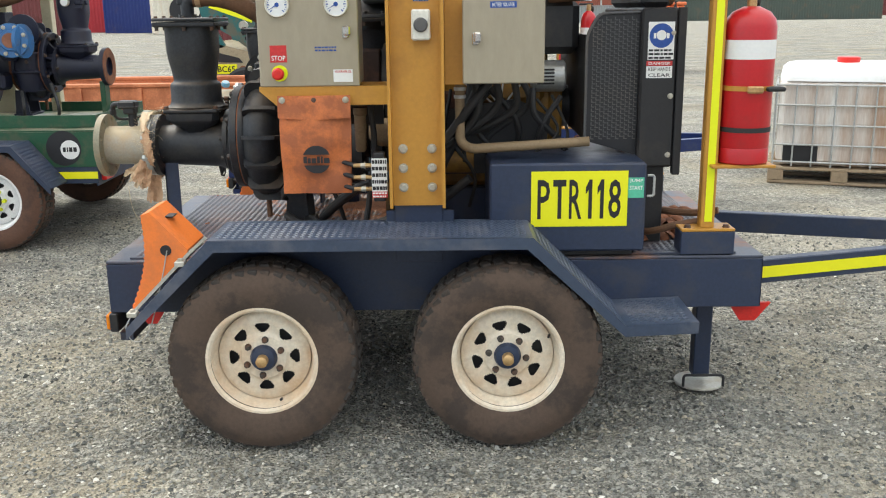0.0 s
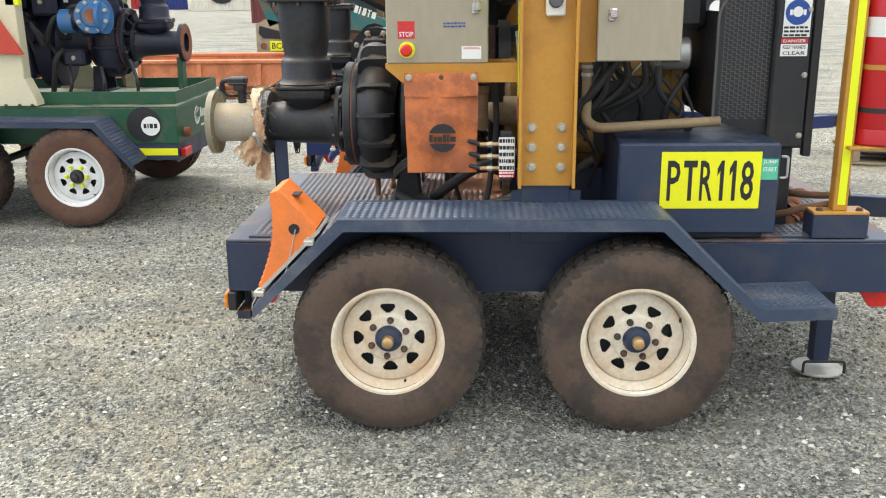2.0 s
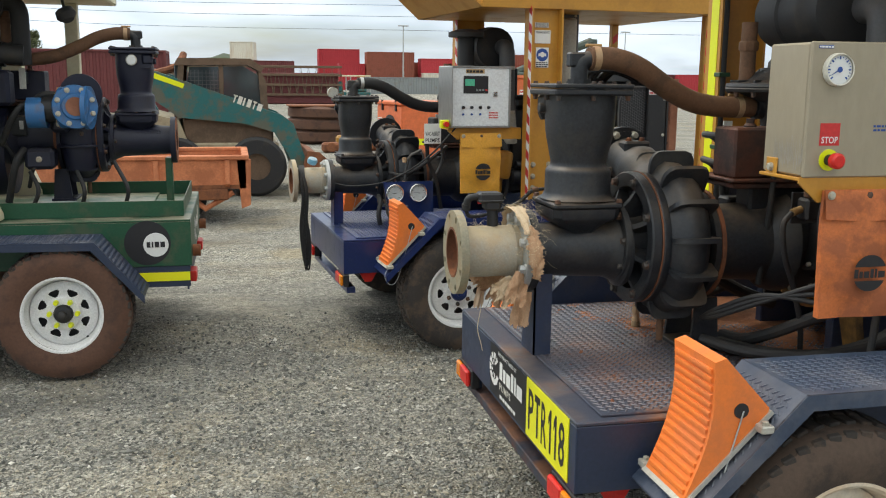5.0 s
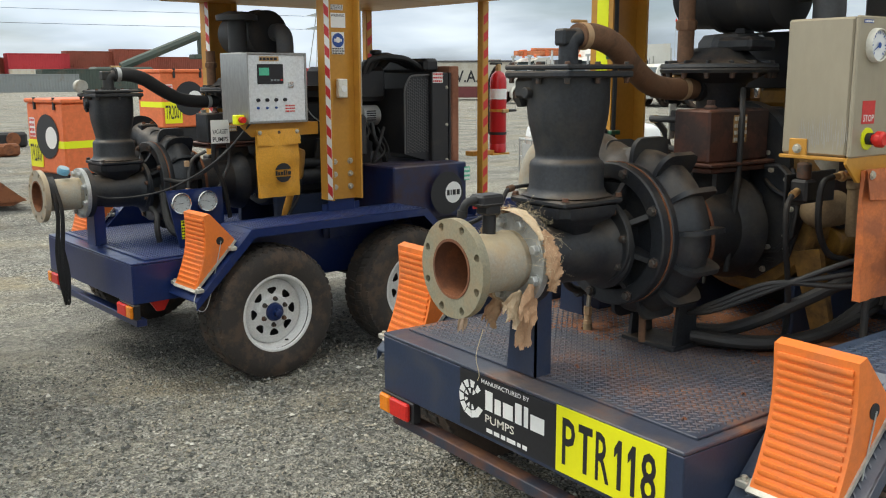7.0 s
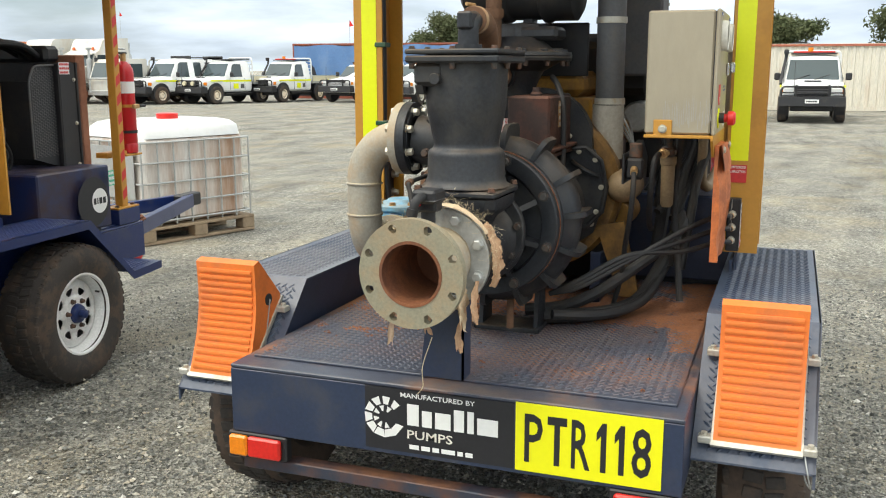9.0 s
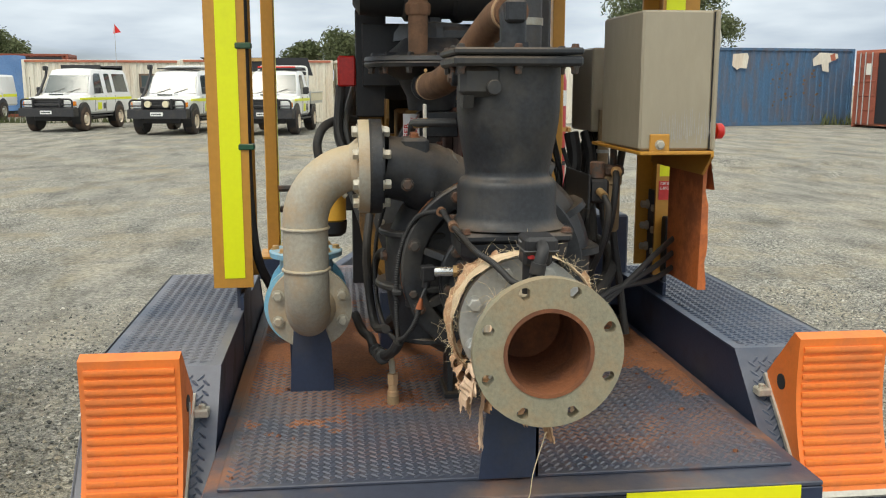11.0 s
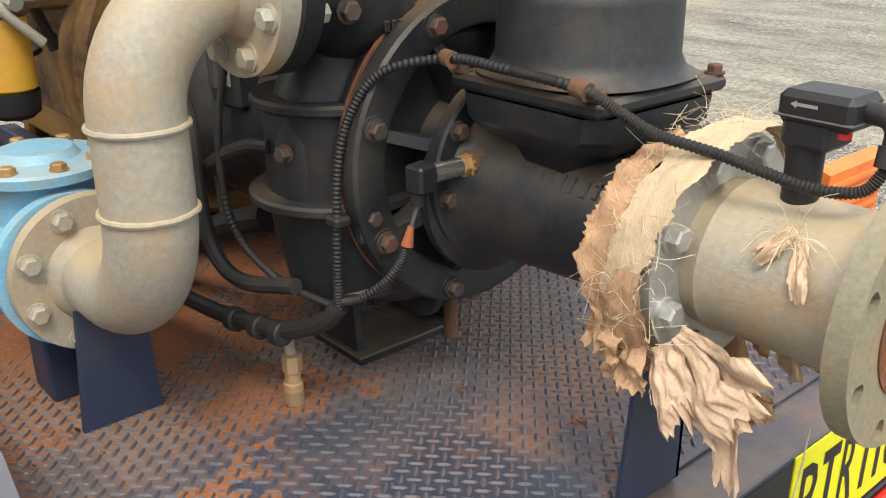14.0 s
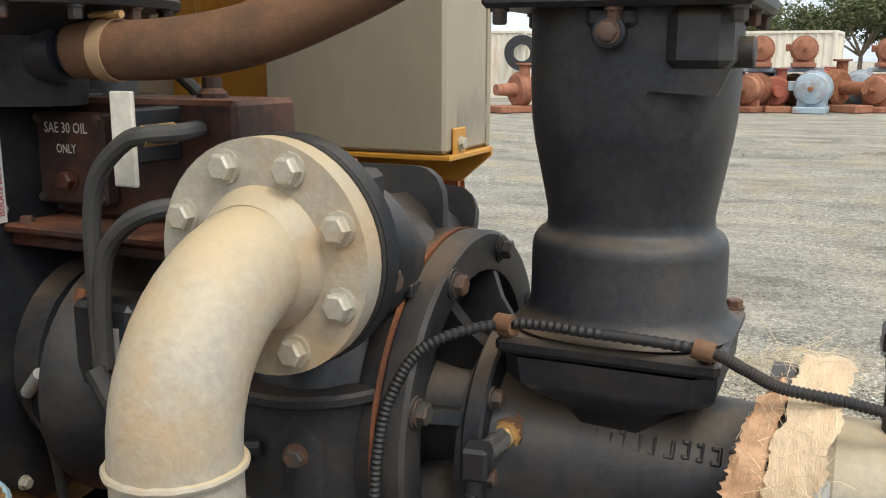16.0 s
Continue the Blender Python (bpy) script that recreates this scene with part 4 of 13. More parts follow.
def i_column(s, x0, x1, yc, half, z0, z1, t=0.011):
    """A steel column whose web faces the side and whose flanges face front and rear."""
    a, b, w = yc - half, yc + half, 0.005
    return s.prism([(x0, a), (x0 + t, a), (x0 + t, yc - w), (x1 - t, yc - w), (x1 - t, a), (x1, a), (x1, b), (x1 - t, b), (x1 - t, yc + w), (x0 + t, yc + w), (x0 + t, b), (x0, b)], z0, z1, "xy")


def canopy(frame_of, paint, style, label, fascia=True):
    """The frame that carries the roof: two heavy columns, four light posts, roof tray."""
    t = thing("canopy_frame", (-0.1, YC, 0.66), label, "canopy", frame_of)
    zr = 2.22 if style == "main" else 2.050
    far = 0.0 if style == "main" else -0.124
    tail, lip = (-0.75, -0.86) if style == "main" else (-0.52, -0.70)
    for yc, tag, dx in ((3.395, "near", 0.0), (4.812 + far, "far", -0.05)):
        x0, x1 = -0.205 + dx, 0.002 + dx
        col = part("column", i_column(Shape(), x0, x1, yc, 0.060, 0.885, zr), paint, t)
        d = 1 if yc < YC else -1
        br = part("column_bracket", Shape().box((x0 + 0.015, yc + d * 0.007, 0.66), (x1 - 0.013, yc + d * 0.019, 1.15), 0.002), M["navy"] if style == "main" else M["blue"], t)
        part("bracket_gusset", Shape().prism([(x0 - 0.02, 0.668), (x1 + 0.03, 0.668), (x1 + 0.03, 0.86), (x0 - 0.02, 0.86)], yc + d * 0.020, yc + d * 0.030), M["navy"] if style == "main" else M["blue"], t)
        for i in range(3):
            for j in range(2):
                p = (x0 + 0.050 + 0.108 * j, yc - d * 0.005, 0.955 + 0.073 * i)
                part("bolt", Shape().hexbolt(p, (0, -d, 0), 0.0145, 0.013), M["bolt"], br)
                part("nut", Shape().hexbolt((p[0], yc + d * 0.030, p[2]), (0, d, 0), 0.013, 0.022), M["bolt"], br)
        if style == "main":
            lo, hi = (1.212, zr - 0.02) if tag == "near" else (0.915, zr - 0.02)
            y_a = yc - 0.012 if tag == "near" else yc - 0.036
            part("reflective_tape", Shape().box((x0 - 0.002, y_a, lo), (x0 - 0.0005, y_a + 0.062, hi), 0.0), M["tape"], col, "fluorescent yellow tape")
        else:
            k, z = 0, 0.90
            while z < zr - 0.05:
                if k % 2 == 0:
                    part("tape_stripe", Shape().add([(x0 - 0.002, yc - 0.058, z), (x0 - 0.002, yc - 0.012, z + 0.03), (x0 - 0.002, yc - 0.012, z + 0.085), (x0 - 0.002, yc - 0.058, z + 0.055)], [(0, 1, 2, 3)]), M["ink_red"], col)
                k, z = k + 1, z + 0.055
            part("tape_backing", Shape().box((x0 - 0.0012, yc - 0.059, 0.89), (x0 - 0.0002, yc - 0.010, zr - 0.02), 0), M["white"], col)
    for x, y in ((1.020 if style == "main" else 1.115, 3.505), (1.028, 4.775 + far)):
        post = part("post", Shape().box((x - 0.027, y - 0.027, 0.765), (x + 0.027, y + 0.027, zr), 0.004), paint, t)
        part("base_flange", Shape().box((x - 0.104, y - 0.05, 0.755), (x + 0.104, y + 0.06, 0.766), 0.002), paint, post)
        blk = part("base_block", Shape().box((x - 0.104, y - 0.05, 0.664), (x + 0.104, y + 0.06, 0.754), 0.003), M["navy"] if style == "main" else M["blue"], t)
        for dx in (-0.075, 0.075):
            part("bolt", Shape().hexbolt((x + dx, y - 0.02, 0.766), (0, 0, 1), 0.012, 0.01), M["dark_bolt"], blk)
        if style == "main":
            part("reflective_tape", Shape().box((x - 0.013, y - 0.0292, 0.79), (x + 0.016, y - 0.0275, zr - 0.02), 0), M["tape"], post, "fluorescent yellow tape")
        else:
            for k in range(21):
                z = 0.80 + 0.055 * k
                if k % 2 == 0:
                    part("tape_stripe", Shape().add([(x + 0.0275, y - 0.02, z), (x + 0.0275, y + 0.02, z + 0.03), (x + 0.0275, y + 0.02, z + 0.085), (x + 0.0275, y - 0.02, z + 0.055)], [(0, 1, 2, 3)]), M["ink_red"], post)
                    part("tape_stripe", Shape().add([(x - 0.02, y - 0.0275, z), (x + 0.02, y - 0.0275, z + 0.03), (x + 0.02, y - 0.0275, z + 0.085), (x - 0.02, y - 0.0275, z + 0.055)], [(0, 1, 2, 3)]), M["ink_red"], post)
    b = 4.87 + far
    # the main trailer's roof is unseen: added like the blue one's, shading the engine
    roof = Shape().box((tail, 3.36, zr), (1.12, b, zr + 0.012), 0.003)
    for lo, hi in (((tail, 3.355, zr), (1.12, 3.361, zr + 0.16)), ((tail, b - 0.001, zr), (1.12, b + 0.005, zr + 0.16)), ((1.12, 3.36, zr), (1.126, b, zr + 0.16))):
        roof.box(lo, hi, 0.002)
    roof.prism([(tail, zr), (lip, zr + 0.16), (lip + 0.02, zr + 0.16), (tail + 0.02, zr)], 3.36, b)
    part("roof", roof, paint, t, "folded sheet steel roof tray")
    return t


# ---- pump sets ----
def super_ring(cx, cy, z, r, power, n=40):
    out = []
    for k in range(n):
        t = math.tau * k / n
        c, s = math.cos(t), math.sin(t)
        d = (abs(c) ** power + abs(s) ** power) ** (-1 / power)
        out.append((cx + r * d * c, cy + r * d * s, z))
    return out


def priming_tower(t, iron, cx=-1.105, cy=4.113):
    """The upright priming chamber: square lid, tapering body, collar, on a flat casting."""
    rings = [(1.545, 0.112, 3.0), (1.47, 0.112, 2.9), (1.43, 0.111, 2.7), (1.405, 0.108, 2.6), (1.375, 0.103, 2.4), (1.325, 0.095, 2.1), (1.314, 0.095, 2.1), (1.307, 0.098, 2.1), (1.303, 0.105, 2.1), (1.296, 0.110, 2.1), (1.286, 0.1120, 2.1), (1.225, 0.1125, 2.1), (1.208, 0.119, 2.2), (1.200, 0.128, 2.6)]
    s = Shape()
    n = 40
    for z, r, p in rings:
        s.v += super_ring(cx, cy, z, r * 0.975, p, n)
    for i in range(len(rings) - 1):
        s.f += [(i * n + k, i * n + (k + 1) % n, (i + 1) * n + (k + 1) % n, (i + 1) * n + k) for k in range(n)]
    body = part("priming_chamber", s, iron, t, "tall black cast priming chamber", 40)
    part("pad", Shape().box((cx - 0.113, cy + 0.03, 1.480), (cx - 0.050, cy + 0.118, 1.545), 0.012), iron, body)
    part("pad_foot", Shape().prism([(cx - 0.112, 1.484), (cx - 0.058, 1.484), (cx - 0.035, 1.462), (cx - 0.100, 1.458)], cy + 0.09, cy + 0.112), iron, body)
    part("boss", Shape().cyl((cx - 0.095, cy + 0.05, 1.50), (cx - 0.128, cy + 0.05, 1.50), 0.016, n=14, bevel=0.002), iron, body)
    part("boss", Shape().cyl((cx + 0.004, cy + 0.10, 1.519), (cx + 0.004, cy + 0.124, 1.519), 0.017, n=16, bevel=0.002), iron, body)
    part("boss_plug", Shape().hexbolt((cx + 0.004, cy + 0.124, 1.519), (0, 1, 0), 0.010, 0.006), M["dark_bolt"], body)
    part("boss_web", Shape().box((cx - 0.022, cy + 0.098, 1.522), (cx + 0.030, cy + 0.116, 1.545), 0.006), iron, body)
    lid = part("lid", Shape().box((cx - 0.134, cy - 0.134, 1.566), (cx + 0.134, cy + 0.134, 1.580), 0.004), iron, t, "square bolted lid")
    part("lid_flange", Shape().box((cx - 0.134, cy - 0.134, 1.543), (cx + 0.134, cy + 0.134, 1.563), 0.005), iron, t)
    for dx in (-0.118, 0.0, 0.118):
        for dy in (-0.118, 0.0, 0.118):
            if dx or dy:
                part("lid_bolt", Shape().hexbolt((cx + dx, cy + dy, 1.580), (0, 0, 1), 0.008, 0.007), M["dark_bolt"], lid)
                part("lid_nut", Shape().hexbolt((cx + dx, cy + dy, 1.543), (0, 0, -1), 0.008, 0.014), M["dark_bolt"], lid)
    return body


def suction_casting(t, iron, cx=-1.108, cy=4.113, zc=1.026):
    s = Shape()
    # flat box, chamfered below, on a round body
    x0, x1, y0, y1 = cx - 0.118, cx + 0.122, cy - 0.122, cy + 0.119
    s.box((x0, y0, 1.176), (x1, y1, 1.196), 0.006)
    n = 8
    for z, k, c in ((1.174, 0.004, 0.022), (1.146, 0.006, 0.024), (1.134, 0.012, 0.03), (1.112, 0.040, 0.04), (1.06, 0.062, 0.04)):
        s.v += [(x0 + k, y0 + k + c, z), (x0 + k + c, y0 + k, z), (x1 - k - c, y0 + k, z), (x1 - k, y0 + k + c, z), (x1 - k, y1 - k - c, z), (x1 - k - c, y1 - k, z), (x0 + k + c, y1 - k, z), (x0 + k, y1 - k - c, z)]
    b = len(s.v) - 40
    for i in range(4):
        s.f += [(b + i * n + k, b + i * n + (k + 1) % n, b + (i + 1) * n + (k + 1) % n, b + (i + 1) * n + k) for k in range(n)]
    s.f.append(tuple(b + 32 + k for k in range(n)))
    s.lathe([(0, 0), (0, 0.085), (0.29, 0.100), (0.33, 0.115), (0.345, 0.135), (0.36, 0.135), (0.36, 0)], (-1.305, cy, zc), (1, 0, 0), 36)
    body = part("suction_casting", s, iron, t, "black cast suction box")
    for dx, dy in ((-0.105, -0.11), (0.11, -0.11), (-0.105, 0.106), (0.11, 0.106), (0.0, 0.106), (0.0, -0.11)):
        part("bolt", Shape().hexbolt((cx + dx, cy + dy, 1.196), (0, 0, 1), 0.010, 0.010), M["dark_bolt"], body)
    raised = Shape()
    rnd = random.Random(3)
    x = -1.245
    while x < -1.04:
        w = rnd.uniform(0.010, 0.018)
        tilt = Matrix.Translation((0, cy, zc)) @ Matrix.Rotation(radians(rnd.uniform(27, 30)), 4, "X")
        raised.box((x, 0.086 + 0.02 * (x + 1.245), 0.0), (x + w * 0.28, 0.092 + 0.02 * (x + 1.245), 0.022), 0.0015, tilt)
        raised.box((x, 0.086 + 0.02 * (x + 1.245), 0.0), (x + w * 0.75, 0.0915 + 0.02 * (x + 1.245), 0.006), 0.0015, tilt)
        if rnd.random() < 0.6:
            raised.box((x, 0.086 + 0.02 * (x + 1.245), 0.016), (x + w * 0.75, 0.0915 + 0.02 * (x + 1.245), 0.022), 0.0015, tilt)
        x += w + 0.004
    part("cast_lettering", raised, iron, body, "worn raised casting marks")
    return body


def volute(t, iron, cy=4.105, zc=1.035):
    """The pump's snail casing, with ribs round its rim, a wear plate to the rear and an outlet towards the far side."""
    s = Shape()
    zp = 1.060
    s.lathe([(0.0, 0.0), (0.0, 0.222), (0.003, 0.225), (0.022, 0.225), (0.026, 0.222), (0.032, 0.224), (0.050, 0.250), (0.075, 0.266), (0.125, 0.260), (0.155, 0.235), (0.168, 0.19), (0.168, 0.0)], (-0.886, cy, zp), (1, 0, 0), 64)
    # the swelling towards the outlet
    pts, rad = [], []
    for k in range(13):
        a = radians(-70 + 200 * k / 12)
        r = 0.150 + 0.055 * k / 12
        pts.append((-0.785, cy - r * math.cos(a), zc + r * math.sin(a)))
        rad.append(0.062 + 0.036 * k / 12)
    s.tube(pts, rad, 16)
    case = part("volute", s, iron, t, "ribbed black cast pump casing", 40)
    for k in range(9):
        a = radians(70 + k * 26)
        m = Matrix.Translation((0, cy, zp)) @ Matrix.Rotation(a, 4, "X")
        tip = 0.300 if k < 3 else 0.288
        rib = [(-0.862, 0.20), (-0.862, tip - 0.05), (-0.859, tip - 0.03), (-0.850, tip - 0.013), (-0.836, tip - 0.003), (-0.82, tip), (-0.735, tip), (-0.715, tip - 0.008), (-0.704, tip - 0.03), (-0.70, 0.2)]
        part("casing_rib", Shape().prism(rib, -0.008, 0.008, "xy").moved(m), iron, case)
    # round shelves at the outlet side
    for z, r, y in ((1.132, 0.112, 4.272), (0.998, 0.122, 4.272), (0.858, 0.092, 4.245)):
        part("casing_ledge", Shape().lathe([(0, 0), (0, r - 0.004), (0.004, r), (0.012, r), (0.016, r - 0.004), (0.016, 0)], (-0.785, y, z), (0, 0, 1), 36), iron, case)
    part("casing_drum", Shape().lathe([(0.858, 0.078), (0.94, 0.098), (0.998, 0.104), (1.140, 0.104), (1.146, 0.085)], (-0.785, 4.262, 0), (0, 0, 1), 36), iron, case)
    part("drum_bolt", Shape().hexbolt((-0.815, 4.368, 1.08), (-0.25, 1, 0), 0.011, 0.012), M["dark_bolt"], case)
    # outlet neck and its flange
    out = Shape().tube(spline([(-0.79, cy - 0.02, 1.195), (-0.80, cy + 0.09, 1.240), (-0.820, cy + 0.19, 1.290), (-0.828, cy + 0.27, 1.307)], 5), [0.098] * 5 + [0.088] * 5 + [0.078] * 6, 24)
    part("outlet_neck", out, iron, t, "", 40)
    part("outlet_flange", Shape().ring((-0.828, 4.378, 1.307), (-0.828, 4.402, 1.307), 0.05, 0.116, 44), iron, t)
    for k in range(2):
        part("saddle_bolt", Shape().hexbolt((-0.845 + 0.050 * k, 4.295, 1.378), (0, 0, 1), 0.010, 0.010), M["rust"], case)
    part("outlet_pad", Shape().box((-0.872, 4.262, 1.335), (-0.772, 4.330, 1.378), 0.008), iron, case)
    part("neck_plug", Shape().hexbolt((-0.898, 4.318, 1.268), (-1, 0.1, 0), 0.013, 0.014), M["dark_bolt"], case)
    marks = Shape()
    for k in range(7):
        marks.box((-0.9005, 4.262 - 0.0115 * k, 1.236), (-0.893, 4.254 - 0.0115 * k, 1.250), 0.0012)
    part("cast_lettering", marks, iron, case, "raised casting marks")
    # wear plate: bolted ring, deep windows between ribs, hub flange
    wy = cy + 0.006
    ring = part("wear_plate", Shape().lathe([(0.0, 0.170), (0.0, 0.222), (-0.004, 0.2255), (-0.030, 0.2255), (-0.035, 0.221), (-0.035, 0.182), (-0.032, 0.176), (-0.010, 0.170), (0.0, 0.170)], (-0.890, wy, zp), (1, 0, 0), 72), iron, t, "bolted round wear plate")
    part("gasket_edge", Shape().ring((-0.8905, wy, zp), (-0.8855, wy, zp), 0.19, 0.2268, 72), M["rust"], ring, "rusty joint line")
    part("cover_dish", Shape().lathe([(0.0, 0.178), (0.030, 0.165), (0.038, 0.10), (-0.03, 0.082), (-0.065, 0.080), (-0.065, 0)], (-0.908, wy, zp - 0.01), (1, 0, 0), 48), iron, ring)
    for k in range(8):
        a = math.tau * (k + 0.40) / 8
        m = Matrix.Translation((0, wy, zp - 0.006)) @ Matrix.Rotation(a, 4, "X")
        part("spoke", Shape().prism([(-0.972, 0.085), (-0.966, 0.110), (-0.935, 0.150), (-0.921, 0.180), (-0.885, 0.180), (-0.87, 0.085)], -0.008, 0.008, "xy").moved(m), iron, ring)
        q = Vector((-0.925, wy + 0.2035 * math.cos(a), zp + 0.2035 * math.sin(a)))
        part("bolt_pad", Shape().cyl(q, q + Vector((-0.003, 0, 0)), 0.0185, n=18), iron, ring)
        part("wear_plate_bolt", Shape().hexbolt(q + Vector((-0.003, 0, 0)), (-1, 0, 0), 0.0125, 0.012), M["dark_bolt"], ring)
        b = a + 0.3
        part("hub_bolt", Shape().hexbolt((-0.976, wy + 0.118 * math.cos(b), zp - 0.014 + 0.118 * math.sin(b)), (-1, 0, 0), 0.011, 0.012), M["dark_bolt"], ring)
    part("hub_flange", Shape().lathe([(0, 0), (0, 0.132), (0.003, 0.136), (0.021, 0.136), (0.025, 0.131), (0.025, 0)], (-0.976, wy, zp - 0.014), (1, 0, 0), 48), iron, ring)
    lug = part("clamp_lug", Shape().box((-0.918, 4.272, 0.968), (-0.902, 4.325, 1.018), 0.003), iron, ring)
    part("lug_bolt", Shape().hexbolt((-0.918, 4.307, 1.003), (-1, 0, 0), 0.011, 0.011), M["dark_bolt"], lug)
    # feet
    for y in (3.995, 4.185):
        part("foot", Shape().prism([(-0.72, 0.668), (-0.61, 0.668), (-0.625, 0.86), (-0.70, 0.86)], y, y + 0.014), iron, t)
    part("foot_plate", Shape().box((-0.74, 3.985, 0.668), (-0.60, 4.21, 0.684), 0.003), iron, t)
    part("drain_pipe", Shape().cyl((-0.80, cy - 0.04, 0.70), (-0.80, cy - 0.04, 0.80), 0.012, n=12), M["hose"], t)
    # bearing frame towards the engine
    part("bearing_frame", Shape().lathe([(0, 0.10), (0.02, 0.185), (0.05, 0.185), (0.06, 0.13), (0.26, 0.14), (0.30, 0.175), (0.34, 0.185), (0.34, 0)], (-0.70, cy, zc), (1, 0, 0), 40), iron, t)
    part("seal_ring", Shape().ring((-0.66, cy, zc), (-0.645, cy, zc), 0.15, 0.19, 40), M["rust"], t)
    return case


def pump(frame_of, iron, label):
    t = thing("centrifugal_pump", (-0.95, YC, 0.668), label, "pump", frame_of)
    priming_tower(t, iron)
    suction_casting(t, iron)
    volute(t, iron)
    return t


def flange_bolts(parent, centre, axis, pcd, n, h=0.014, r=0.0125, first=0.5, skip=(), mat=None):
    c, a = Vector(centre), Vector(axis).normalized()
    q = a.to_track_quat("Z", "Y")
    for k in range(n):
        if k in skip:
            continue
        t = math.tau * (k + first) / n
        p = c + q @ Vector((math.cos(t), math.sin(t), 0)) * pcd / 2
        part("bolt", Shape().hexbolt(p, a, r, h), mat or M["bolt"], parent)


def bored_flange(x0, x1, centre, r_out, r_in, pcd, holes, hole_r):
    """A flange with real bolt holes, its axis along x."""
    s = Shape()
    cy, cz = centre
    n = holes * 12
    def ringpts(x, r):
        return [(x, cy + r * math.sin(math.tau * k / n), cz + r * math.cos(math.tau * k / n)) for k in range(n)]
    rims = []

    def holed(x, flip):
        k0 = len(s.v)
        s.v += ringpts(x, r_in) + ringpts(x, r_out)
        for h in range(holes):
            a = math.tau * (h + 0.5) / holes
            hc = (cy + pcd / 2 * math.sin(a), cz + pcd / 2 * math.cos(a))
            i0, i1 = h * 12, (h + 1) * 12
            m = len(s.v)
            loop = [k0 + (i % n) for i in range(i0, i1 + 1)] + [k0 + n + (i % n) for i in range(i1, i0 - 1, -1)]
            # rim of the hole, ordered to start nearest the loop's own start
            pts = [s.v[i] for i in loop]
            ang = [math.atan2(p[2] - hc[1], p[1] - hc[0]) for p in pts]
            for g in ang:
                s.v.append((x, hc[0] + hole_r * math.cos(g), hc[1] + hole_r * math.sin(g)))
            L = len(loop)
            rims.append([m + i for i in range(L)])
            for i in range(L):
                q = (loop[i], loop[(i + 1) % L], m + (i + 1) % L, m + i)
                s.f.append(q[::-1] if flip else q)
    holed(x0, False)
    holed(x1, True)
    for r in (r_in, r_out):
        k0 = len(s.v)
        s.v += ringpts(x0, r) + ringpts(x1, r)
        s.f += [(k0 + k, k0 + (k + 1) % n, k0 + n + (k + 1) % n, k0 + n + k) for k in range(n)]
    for front, back in zip(rims[:holes], rims[holes:]):
        L = len(front)
        s.f += [(front[i], front[(i + 1) % L], back[(i + 1) % L], back[i]) for i in range(L)]
    return s


